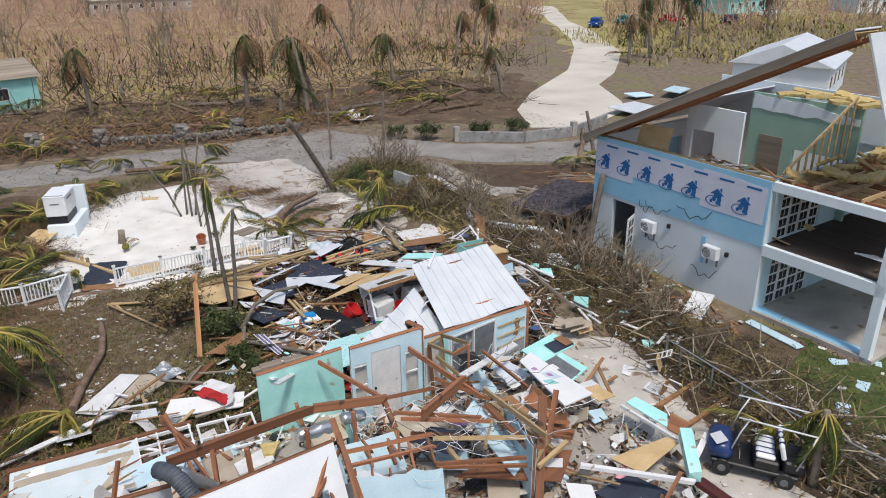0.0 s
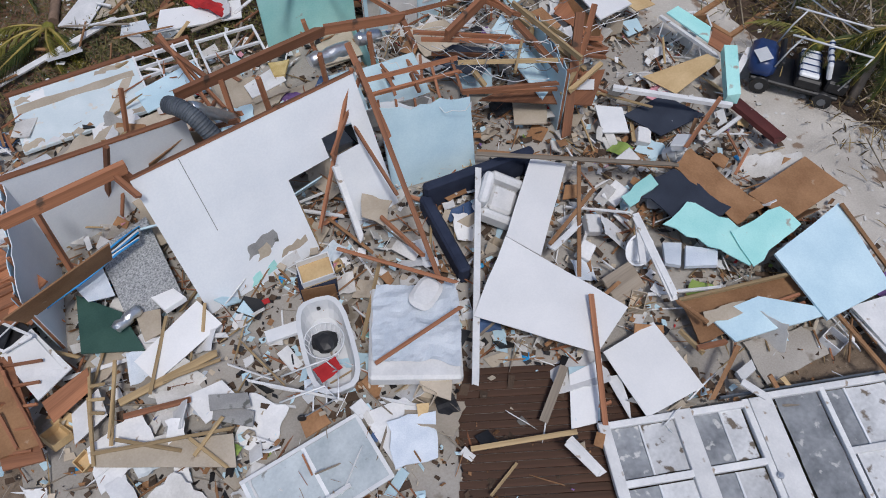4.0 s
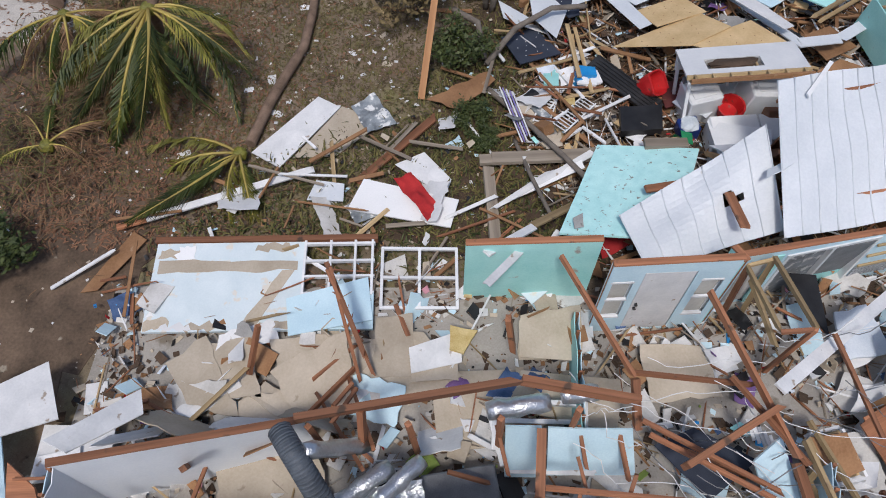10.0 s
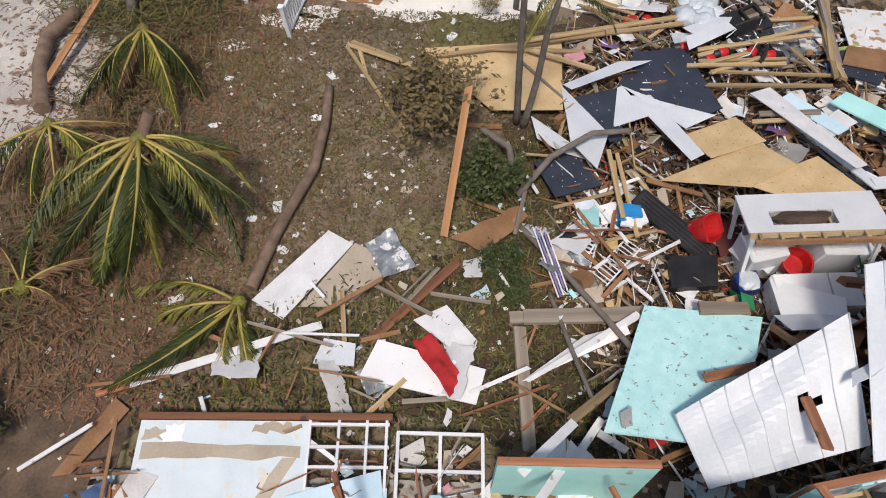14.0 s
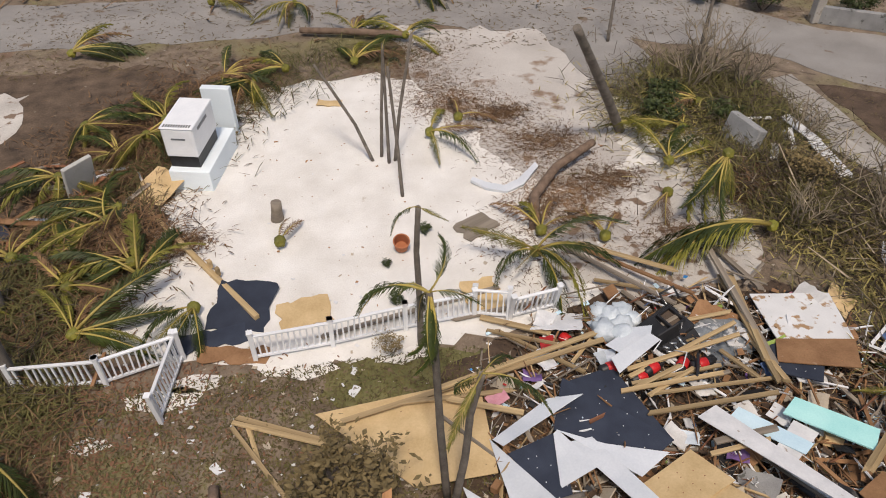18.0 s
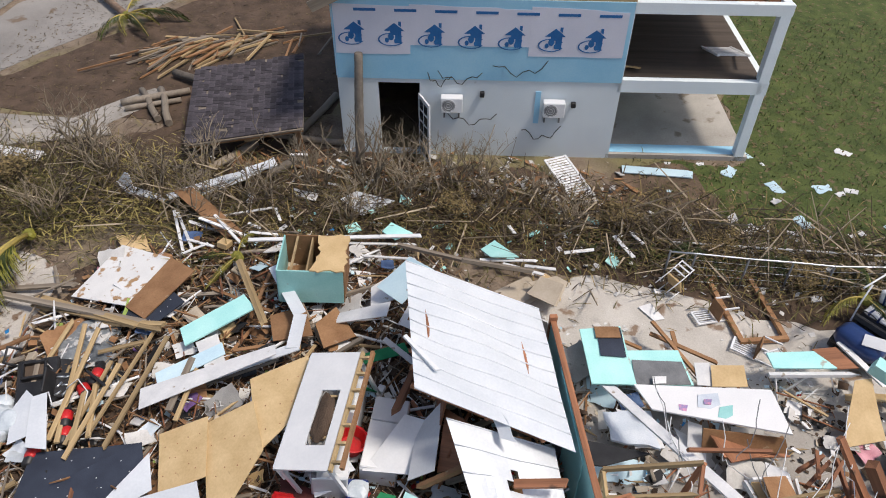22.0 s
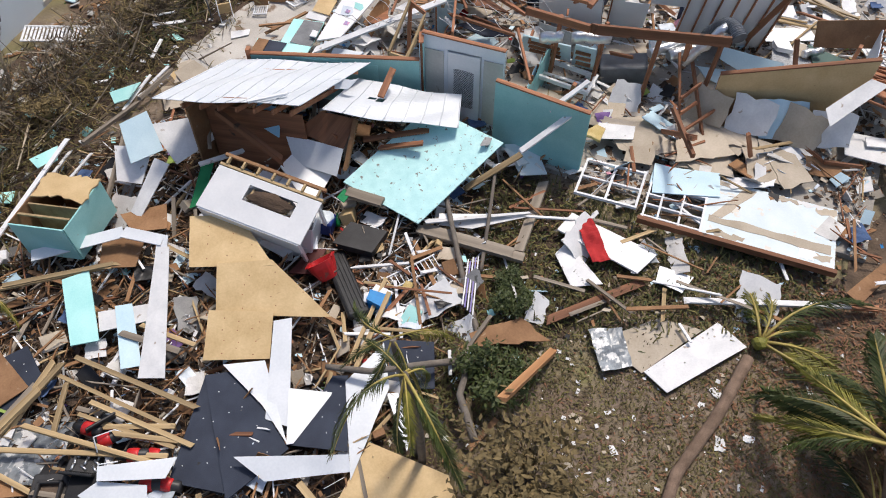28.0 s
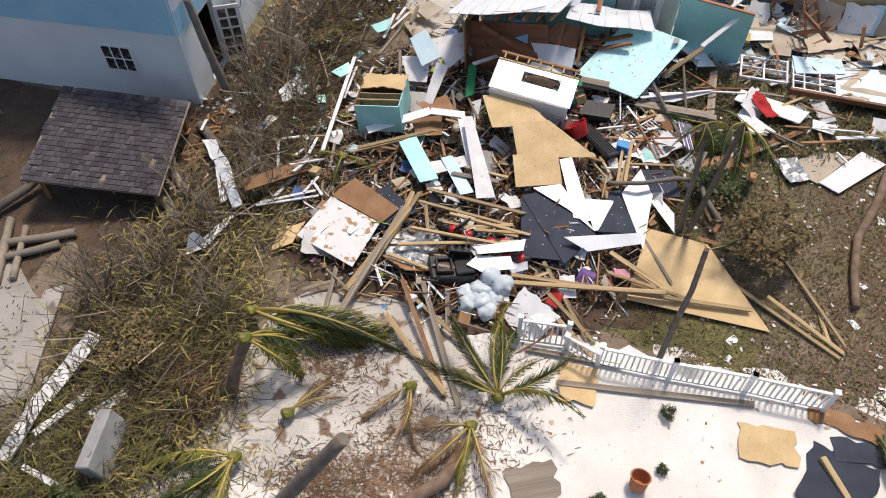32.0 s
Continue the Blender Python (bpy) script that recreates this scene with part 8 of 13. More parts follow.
sheet("white_board", "white board strip on rubble", "board", WHITE, (-6.97, 14.44, 0.60), -164, 0, 0, [(-0.40, -0.16), (0.34, -0.18), (0.43, 0.18), (-0.37, 0.16)], 0.030, 0.02)
sheet("pale_board", "pale blue and white torn boards", "board", PALEB, (-2.62, 17.51, 0.40), -165, 0, -0, [(-0.87, -0.47), (0.78, -0.40), (0.86, 0.40), (-0.77, 0.47)], 0.030, 0.05)
sheet("silver_board", "crumpled foil board by the red cloth", "board", METAL, (-2.94, 20.43, 0.20), 175, 0, -0, [(-0.33, -0.23), (0.30, -0.27), (0.41, 0.27), (-0.38, 0.23)], 0.020, 0.04)
plank("white_plank", "white plank end over the teal wall", "board", WHITE, (1.01, 17.96, 1.90), (0.33, 17.02, 2.30), 0.14, 0.05, "")
sheet("white_cloth", "white and violet sheet beside the rug", "cloth", LINEN, (-5.40, 12.46, 0.65), 12, 0, -0, [(-0.23, -0.35), (0.24, -0.54), (0.34, 0.54), (-0.35, 0.35)], 0.020, 0.05)
sheet("brown_tabletop", "dark brown table top lying in rubble", "table", REDWOOD, (5.37, 12.86, 0.90), 20, 2, 4, [(0.19, -0.97), (1.29, -0.52), (0.03, 0.52), (-1.51, 0.97)], 0.040, 0.00)
sheet("white_scrap", "white board scrap on a brown table top", "scrap", CLEANW, (5.83, 12.69, 0.95), -27, 0, 0, [(-0.47, -0.15), (0.43, -0.17), (0.48, 0.17), (-0.43, 0.15)], 0.020, 0.02)
sheet("pale_board", "pale blue board scraps in rubble", "board", PALEB, (4.09, 14.31, 0.50), -26, 0, 0, [(-0.33, -0.39), (0.40, -0.40), (0.40, 0.40), (-0.47, 0.39)], 0.020, 0.04)
sheet("tan_board", "tan torn box flattened in rubble", "board", TAN, (4.73, 12.76, 0.45), -27, 0, -0, [(-0.39, -0.37), (0.36, -0.34), (0.43, 0.34), (-0.40, 0.37)], 0.040, 0.03)
# felt-black colour here carries the shade below the studs
sheet("dark_board", "near-black board painting the shade under studs", "board", TAR, (7.43, 11.27, 0.50), 5, -0, 0, [(-0.47, -0.48), (0.82, -0.50), (0.43, 0.50), (-0.78, 0.48)], 0.030, 0.03)
sheet("white_chair_shell", "white plastic chair shell, on its side", "chair", ENAMEL, (6.29, 11.68, 0.50), -30, 0, 17, [(-0.22, -0.35), (0.39, -0.32), (0.23, 0.32), (-0.40, 0.35)], 0.050, 0.00)
sheet("tipped_cupboard", "varnished brown cupboard side, tipped over", "cupboard", REDWOOD, (-6.73, 12.53, 1.09), 20, 3, 15, [(-0.06, -0.75), (0.49, -0.59), (-0.02, 0.59), (-0.41, 0.75)], 0.060, 0.00)
sheet("tipped_cupboard", "dark brown cupboard shelf, tipped over", "cupboard", BROWNB, (-7.06, 12.48, 0.96), 10, 31, 24, [(0.00, -0.63), (0.29, -0.70), (-0.05, 0.70), (-0.24, 0.63)], 0.050, 0.00)
sheet("window_leaf", "dark window leaf in a white frame", "window", BLACK, (-7.29, 12.06, 1.05), -46, 0, 0, [(-0.43, -0.21), (0.62, -0.22), (0.49, 0.22), (-0.67, 0.21)], 0.030, 0.00)
plank("white_batten", "white bar around a dark window leaf", "window", WHITE, (-7.76, 12.17, 1.10), (-7.00, 11.39, 1.08), 0.05, 0.04, "dark window leaf")
plank("white_batten", "white bar around a dark window leaf", "window", WHITE, (-7.59, 12.73, 1.10), (-6.49, 11.47, 1.08), 0.05, 0.04, "dark window leaf")
plank("white_batten", "white bar around a dark window leaf", "window", WHITE, (-7.75, 12.21, 1.10), (-7.58, 12.71, 1.08), 0.05, 0.04, "dark window leaf")
plank("white_batten", "white bar around a dark window leaf", "window", WHITE, (-7.02, 11.36, 1.10), (-6.50, 11.48, 1.08), 0.05, 0.04, "dark window leaf")
sheet("torn_shutter", "white torn board with dark slits", "board", CLEANW, (-6.62, 11.02, 0.90), 20, 0, 6, [(-0.29, -0.47), (0.32, -0.47), (0.28, 0.47), (-0.30, 0.47)], 0.020, 0.03)
sheet("brown_partition", "tall brown timber partition with ribs", "wall panel", BROWNB, (-7.27, 10.38, 0.90), -1, -0, 6, [(-0.27, -0.85), (0.56, -0.92), (0.07, 0.92), (-0.36, 0.85)], 0.050, 0.00)
plank("partition_rib", "red-brown rib of a timber partition", "timber", REDWOOD, (-7.51, 11.10, 1.05), (-7.47, 9.55, 0.88), 0.05, 0.05, "partition ribs")
plank("partition_rib", "red-brown rib of a timber partition", "timber", REDWOOD, (-7.14, 11.21, 1.05), (-6.73, 9.36, 0.88), 0.05, 0.05, "partition ribs")
plank("partition_rib", "red-brown rib of a timber partition", "timber", REDWOOD, (-7.37, 11.04, 1.05), (-7.39, 10.48, 0.88), 0.05, 0.05, "partition ribs")
plank("partition_rib", "red-brown rib of a timber partition", "timber", REDWOOD, (-7.07, 11.02, 1.05), (-7.09, 10.46, 0.88), 0.05, 0.05, "partition ribs")
plank("partition_rib", "red-brown rib of a timber partition", "timber", REDWOOD, (-7.34, 10.42, 1.05), (-7.09, 10.45, 0.88), 0.05, 0.05, "partition ribs")
plank("partition_rib", "red-brown rib of a timber partition", "timber", REDWOOD, (-7.25, 10.23, 1.05), (-7.11, 9.51, 0.88), 0.05, 0.05, "partition ribs")
plank("partition_rib", "red-brown rib of a timber partition", "timber", REDWOOD, (-7.53, 11.19, 1.05), (-7.24, 11.34, 0.88), 0.05, 0.05, "partition ribs")
plank("loose_cable", "white cable stretched over rubble", "cable", WHITE, (-7.78, 11.12, 1.20), (-6.59, 11.88, 1.20), 0.02, 0.02, "")
plank("loose_cable", "tan rope stretched over rubble", "rope", TAN, (-7.64, 13.52, 1.80), (-6.24, 12.87, 2.00), 0.03, 0.03, "")
plank("broken_ladder", "pine ladder piece in rubble", "ladder", PINE, (-5.80, 10.64, 0.70), (-6.05, 9.25, 0.60), 0.05, 0.04, "broken ladder")
plank("broken_ladder", "pine ladder piece in rubble", "ladder", PINE, (-5.35, 10.47, 0.70), (-5.77, 9.18, 0.60), 0.05, 0.04, "broken ladder")
plank("broken_ladder", "pine ladder piece in rubble", "ladder", PINE, (-5.89, 10.26, 0.70), (-5.63, 10.24, 0.60), 0.05, 0.04, "broken ladder")
plank("broken_ladder", "pine ladder piece in rubble", "ladder", PINE, (-5.93, 9.99, 0.70), (-5.68, 9.95, 0.60), 0.05, 0.04, "broken ladder")
plank("broken_ladder", "pine ladder piece in rubble", "ladder", PINE, (-5.96, 9.74, 0.70), (-5.73, 9.67, 0.60), 0.05, 0.04, "broken ladder")
sheet("stuffed_cushion", "white stuffed cushion by the rug", "cushion", CLEANW, (-4.12, 11.40, 0.60), 8, 0, 0, [(-0.17, -0.21), (0.28, -0.16), (0.16, 0.16), (-0.28, 0.21)], 0.140, 0.02)
sheet("tan_board", "tan board beside a white cushion", "board", TAN, (-4.61, 11.14, 0.50), -5, 0, 0, [(-0.15, -0.34), (0.17, -0.27), (0.23, 0.27), (-0.25, 0.34)], 0.030, 0.02)
sheet("grey_slab", "grey cement board scrap on white boards", "board", STONE, (-3.71, 8.95, 0.50), -22, 0, 0, [(-0.33, -0.15), (0.40, -0.14), (0.32, 0.14), (-0.39, 0.15)], 0.030, 0.02)
plank("olive_timber", "olive pine board under white sheet", "timber", PINE, (-5.50, 9.81, 0.50), (-3.55, 9.98, 0.55), 0.14, 0.05, "")
plank("olive_timber", "red-brown timber across the boards", "timber", REDWOOD, (-5.47, 9.49, 0.55), (-4.32, 9.28, 0.55), 0.10, 0.05, "")
plank("lumber", "broken strip among the yard clutter", "lumber", BROWNB, (1.67, 24.16, 0.35), (2.81, 22.22, 0.40), 0.07, 0.04, "yard clutter strips")
plank("lumber", "broken strip among the yard clutter", "lumber", WHITE, (2.10, 24.29, 0.35), (2.85, 23.01, 0.40), 0.07, 0.04, "yard clutter strips")
plank("lumber", "broken strip among the yard clutter", "lumber", WHITE, (2.36, 24.30, 0.35), (3.31, 24.71, 0.40), 0.07, 0.04, "yard clutter strips")
plank("lumber", "broken strip among the yard clutter", "lumber", WHITE, (1.77, 22.11, 0.35), (2.41, 22.60, 0.40), 0.07, 0.04, "yard clutter strips")
plank("lumber", "broken strip among the yard clutter", "lumber", WHITE, (2.77, 22.42, 0.35), (3.95, 23.09, 0.40), 0.07, 0.04, "yard clutter strips")
plank("lumber", "broken strip among the yard clutter", "lumber", WHITE, (2.26, 21.78, 0.35), (2.73, 22.11, 0.40), 0.07, 0.04, "yard clutter strips")
plank("lumber", "broken strip among the yard clutter", "lumber", PINE, (2.43, 23.07, 0.35), (3.48, 23.33, 0.40), 0.07, 0.04, "yard clutter strips")
plank("lumber", "broken strip among the yard clutter", "lumber", WHITE, (2.75, 22.18, 0.35), (3.23, 21.65, 0.40), 0.07, 0.04, "yard clutter strips")
plank("lumber", "broken strip among the yard clutter", "lumber", PINE, (3.22, 25.04, 0.35), (3.93, 24.36, 0.40), 0.07, 0.04, "yard clutter strips")
plank("lumber", "broken strip among the yard clutter", "lumber", PINE, (2.77, 25.19, 0.35), (2.76, 24.08, 0.40), 0.07, 0.04, "yard clutter strips")
plank("lumber", "broken strip among the yard clutter", "lumber", WHITE, (0.80, 24.70, 0.35), (1.04, 24.18, 0.40), 0.07, 0.04, "yard clutter strips")
plank("lumber", "broken strip among the yard clutter", "lumber", PINE, (1.36, 23.87, 0.35), (2.75, 24.32, 0.40), 0.07, 0.04, "yard clutter strips")
sheet("teal_tangle", "tangled teal and grey plastic parts", "plastic", TEAL, (2.14, 23.74, 0.30), -10, 0, 0, [(-0.14, -0.27), (0.21, -0.27), (0.16, 0.27), (-0.23, 0.27)], 0.060, 0.05)
sheet("blue_tub", "blue tub with a white lid", "tub", BLUEP, (2.95, 23.70, 0.40), -3, -0, -0, [(-0.20, -0.17), (0.24, -0.13), (0.20, 0.13), (-0.24, 0.17)], 0.200, 0.00)
sheet("tub_cover", "white lid on a blue tub", "tub", CLEANW, (2.95, 23.48, 0.45), -0, -0, -0, [(-0.24, -0.10), (0.21, -0.15), (0.24, 0.15), (-0.20, 0.10)], 0.060, 0.00)
sheet("yellow_scrap", "bright yellow scrap in yard clutter", "scrap", FOAM, (2.53, 22.98, 0.30), 5, 0, -0, [(-0.12, -0.10), (0.10, -0.11), (0.14, 0.11), (-0.12, 0.10)], 0.040, 0.02)
sheet("rust_scrap", "rust-red board scrap in yard clutter", "board", MAROON, (4.93, 23.24, 0.30), 23, 0, -0, [(-0.35, -0.36), (0.02, -0.34), (0.46, 0.34), (-0.13, 0.36)], 0.030, 0.04)
sheet("black_engine", "black engine case with grey cylinders", "engine", BLACK, (4.07, 22.29, 0.35), 5, -0, -0, [(-0.54, -0.35), (0.40, -0.36), (0.56, 0.36), (-0.42, 0.35)], 0.200, 0.02)
sheet("white_board", "long pointed white board in the frame", "board", CLEANW, (1.68, 20.49, 0.40), 28, 5, 9, [(-0.87, -0.02), (1.06, -0.10), (1.09, 0.10), (-1.27, 0.02)], 0.030, 0.02)

# ---- furniture and loose things ----
def lump(r, seed, rough=0.3, flat=0.7, sub=2, freq=2.5):
    bm = bmesh.new()
    bmesh.ops.create_icosphere(bm, subdivisions=sub, radius=r)
    off = Vector((seed * 3.7, seed * 1.3, seed * 0.7))
    for v in bm.verts:
        v.co *= 1 + rough * noise.noise(v.co * freq / r * 0.5 + off) + 0.4 * rough * noise.noise(v.co * freq / r * 1.7 + off)
        v.co.z *= flat
    return bm


def cloth(lx, ly, seed, amp=0.06, k=14, thick=0.012):
    bm = bmesh.new()
    bmesh.ops.create_grid(bm, x_segments=k, y_segments=k, size=0.5)
    off = Vector((seed * 2.1, seed * 5.3, 0))
    for v in bm.verts:
        v.co.x *= lx * (1 + 0.15 * noise.noise(Vector((v.co.y * 3, seed, 0))))
        v.co.y *= ly * (1 + 0.2 * noise.noise(Vector((v.co.x * 2, 0, seed))))
        v.co.z = amp * (noise.noise(v.co * 2.2 + off) + 0.5 * noise.noise(v.co * 6 + off)) + amp
    r = bmesh.ops.extrude_face_region(bm, geom=list(bm.faces))
    for e in r["geom"]:
        if isinstance(e, bmesh.types.BMVert):
            e.co.z -= thick
    bmesh.ops.recalc_face_normals(bm, faces=bm.faces)
    return bm


def rounded(pts_fn, levels, k=20):
    """A shell of rings: levels of (scale x, scale y, z), closed at the last."""
    bm = bmesh.new()
    rings = [[bm.verts.new((sx * pts_fn(i / k)[0], sy * pts_fn(i / k)[1], z)) for i in range(k)] for sx, sy, z in levels]
    for a0, b0 in zip(rings, rings[1:]):
        for i in range(k):
            bm.faces.new((a0[i], a0[(i + 1) % k], b0[(i + 1) % k], b0[i]))
    bm.faces.new(rings[-1])
    bmesh.ops.recalc_face_normals(bm, faces=bm.faces)
    return bm


def oval(f):
    a0 = f * math.tau
    c, s = math.cos(a0), math.sin(a0)
    return math.copysign(abs(c) ** 0.6, c), math.copysign(abs(s) ** 0.6, s)


def circle(f):
    return math.cos(f * math.tau), math.sin(f * math.tau)


# bathtub with a laundry basket in it
tub = thing("bathtub", "white enamel bathtub, torn from its wall", "bathtub", pose(-1.72, 9.15, 0.17, 0, 0, 82))
part("shell", rounded(oval, [(0.86, 0.4, 0.0), (0.98, 0.46, 0.5), (1.02, 0.5, 0.52), (1.02, 0.5, 0.55), (0.93, 0.41, 0.55), (0.88, 0.37, 0.3), (0.78, 0.3, 0.12)]), ENAMEL, tub, smooth=False)
part("overflow", tube([(0.88, 0, 0.38), (0.84, 0, 0.38)], 0.04, 10), BLACK, tub, "black overflow cap")
bk = thing("laundry_basket", "white wire laundry basket inside the bathtub", "basket", pose(-1.76, 9.2, 0.4))
bm = bmesh.new()
for z, r in ((0, 0.26), (0.18, 0.31), (0.36, 0.37)):
    tube([(r * math.cos(i * math.tau / 24), r * math.sin(i * math.tau / 24), z) for i in range(25)], 0.012, 5, bm, caps=False)
part("hoop", bm, ENAMEL, bk)
for i in range(22):
    c, s = math.cos(i * math.tau / 22), math.sin(i * math.tau / 22)
    part("wire", tube([(0.26 * c, 0.26 * s, 0), (0.31 * c, 0.31 * s, 0.18), (0.37 * c, 0.37 * s, 0.36)], 0.008, 4), ENAMEL, bk)
solo("black_clothes", lump(0.24, 3), BLACK, "black crumpled clothes in the basket", "clothes", pose(-1.76, 9.25, 0.6))
solo("red_cloth", cloth(0.45, 0.3, 9, 0.08), REDCLOTH, "small red cloth over the bathtub edge", "cloth", pose(-1.9, 8.62, 0.68, 0, 0, 10))
# bed
bed = thing("mattress", "bare mattress under pale blue bedding", "mattress", pose(-0.15, 8.75, 0.15, -3, 4, -24))
part("core", box(1.75, 2.0, 0.32, Matrix.Translation((0, 0, 0.2)), 0.06), WHITE, bed)
part("bedding", cloth(1.65, 1.7, 4, 0.09, 22), LINEN, bed, "rumpled pale blue bedding", pose(0.02, 0.15, 0.36))
solo("pillow", rounded(oval, [(0.2, 0.12, 0), (0.36, 0.24, 0.05), (0.38, 0.26, 0.1), (0.3, 0.18, 0.17), (0.1, 0.06, 0.19)]), WHITE, "white pillow tossed on the mattress", "pillow", pose(0.35, 9.3, 0.62, 10, 5, 35))
# chest of drawers
dr = thing("drawer_unit", "small wooden chest with navy sides, drawer out", "chest of drawers", pose(-1.4, 10.55, 0.16, 0, 0, -14))
part("carcass", box(0.72, 0.5, 0.7, Matrix.Translation((0, 0, 0.35)), 0.01), NAVY, dr)
part("front", box(0.66, 0.02, 0.62), BROWNB, dr, "brown front", pose(0, -0.262, 0.34))
d2 = part("drawer", box(0.66, 0.5, 0.05), PLY, dr, "pale empty drawer on top", pose(0.03, 0.02, 0.75, 6, -4, 8))
for c, s in (((0, 0.24, 0.1), (0.66, 0.02, 0.2)), ((0, -0.24, 0.1), (0.66, 0.02, 0.2)), ((0.32, 0, 0.1), (0.02, 0.48, 0.2)), ((-0.32, 0, 0.1), (0.02, 0.48, 0.2))):
    part("drawer_side", box(*s), WHITE, d2, m=pose(*c))
# navy bed frame and the white armchair by it
bf = thing("upholstered_bed", "navy upholstered bed frame, buried in rubble", "bed frame", pose(1.4, 11.55, 0.16, 0, 0, -2))
part("headboard", box(2.6, 0.22, 0.75, Matrix.Translation((1.3, 0, 0.4)), 0.05), NAVY, bf)
part("side_rail", box(0.25, 2.1, 0.5, Matrix.Translation((0, -1.05, 0.25)), 0.05), NAVY, bf)
part("side_rail", box(0.25, 1.2, 0.5, Matrix.Translation((2.5, -0.6, 0.25)), 0.05), NAVY, bf)
ch = thing("armchair", "dirty white upholstered armchair on its side", "armchair", pose(2.75, 10.85, 0.2, 18, -8, 48))
for nm, s, c in (("seat", (0.75, 0.7, 0.3), (0, 0, 0.22)), ("backrest", (0.75, 0.22, 0.6), (0, 0.42, 0.5)), ("arm", (0.2, 0.75, 0.4), (-0.46, 0, 0.4)), ("arm", (0.2, 0.75, 0.4), (0.46, 0, 0.4)), ("cushion", (0.6, 0.55, 0.14), (0, -0.03, 0.43))):
    part(nm, box(*s, None, 0.06), WHITE, ch, m=pose(*c))
st = thing("side_table", "small weathered wooden table, toppled", "table", pose(4.05, 7.9, 0.45, 25, 10, 12))
part("tabletop", box(0.85, 0.6, 0.06, None, 0.01), GREYWOOD, st)
for x in (-0.35, 0.35):
    for y in (-0.22, 0.22):
        part("leg", box(0.07, 0.07, 0.45), GREYWOOD, st, m=pose(x, y, -0.24))
solo("wash_basin", rounded(circle, [(0.2, 0.17, 0), (0.33, 0.28, 0.18), (0.36, 0.31, 0.2), (0.32, 0.27, 0.2), (0.26, 0.22, 0.08)]), ENAMEL, "white ceramic wash basin, tipped", "basin", pose(4.7, 8.45, 0.45, 35, -12, 20))
for x, y, z, s, hd in ((5.2, 9.9, 0.35, 0.5, 20), (4.3, 9.4, 0.4, 0.42, 70), (6.0, 10.6, 0.35, 0.45, 10), (6.7, 11.0, 0.4, 0.4, 55), (3.8, 8.9, 0.4, 0.38, 35)):
    solo("storage_box", box(s, s * 0.8, 0.22, None, 0.015), WHITE, "small white storage box in the rubble", "box", pose(x, y, z, 14, -12, hd), "loose white boxes")
tv = thing("toilet", "white toilet lying among broken boards", "toilet", pose(6.9, 10.4, 0.3, 60, 0, 30))
part("bowl", rounded(circle, [(0.12, 0.14, 0), (0.2, 0.26, 0.3), (0.22, 0.28, 0.38), (0.16, 0.2, 0.38), (0.1, 0.12, 0.22)]), ENAMEL, tv)
part("cistern", box(0.42, 0.2, 0.36, None, 0.03), ENAMEL, tv, m=pose(0, 0.34, 0.5))
# walking frame of white tube
wf = thing("walking_frame", "white tubular metal frame with black wheels", "metal frame", pose(-2.55, 8.4, 0.35, 60, 10, 70))
for x in (-0.3, 0.3):
    part("bar", tube([(x, 0, 0), (x, 0.1, 0.85), (x * 0.9, 0.5, 0.9), (x * 0.9, 0.6, 0)], 0.018, 6), ENAMEL, wf)
for z in (0.3, 0.6, 0.86):
    part("bar", tube([(-0.3, 0.06, z), (0.3, 0.06, z)], 0.015, 6), ENAMEL, wf)
for x in (-0.3, 0.3):
    part("wheel", tube([(x - 0.02, 0, 0), (x + 0.02, 0, 0)], 0.08, 12), BLACK, wf)

# window wall lying at the south edge
PANE = mat("dirty_white_pane", (0.42, 0.43, 0.44), (0.74, 0.75, 0.76), 0.4, 1.6, 14, 0.05, stain=(0.16, 0.13, 0.1), stain_at=0.58, vary=0.12)
SMUDGE = mat("smudged_grey_glass", (0.16, 0.17, 0.185), (0.4, 0.42, 0.44), 0.22, 1.8, 10, 0.03, stain=(0.58, 0.58, 0.57), stain_at=0.6, vary=0.15)
ww = thing("window_wall", "white window wall fallen flat, glass broken", "window wall", pose(2.01, 5.67, 0.36, 1, 0, -17.1))
for x0, x1, y0, y1, split in ((0.19, 1.35, -1.0, -0.12, 0.72), (1.72, 2.62, -1.0, -0.1, 2.2), (0.19, 1.35, -2.05, -1.18, 0.75), (1.72, 2.62, -2.05, -1.18, 2.1), (3.3, 4.1, -2.3, -0.02, 4.12), (4.24, 5.4, -1.12, -0.05, 4.6), (4.24, 5.4, -2.3, -1.2, 4.3)):
    for p0, p1, mt in ((x0, min(split, x1) - 0.015, SMUDGE), (split + 0.015, x1, PANE)):
        if p1 - p0 > 0.05:
            part("pane", prism(jagged([(p0, y0), (p1, y0), (p1, y1), (p0, y1)], PK, 0.3, 0.015), 0.012), mt, ww, m=pose(0, 0, -0.03))
    if x0 < split < x1:
        part("glazing_bar", box(0.035, y1 - y0, 0.05), ENAMEL, ww, m=pose(split, (y0 + y1) / 2, -0.01))
for x, y0, wid in ((0.09, -2.2, 0.2), (1.53, -2.2, 0.34), (3.0, -2.5, 0.42), (4.17, -2.5, 0.1), (5.52, -2.5, 0.2), (2.72, -2.2, 0.12)):
    part("mullion", box(wid, -y0 + 0.06, 0.13, None, 0.01), WHITE, ww, m=pose(x, y0 / 2, 0))
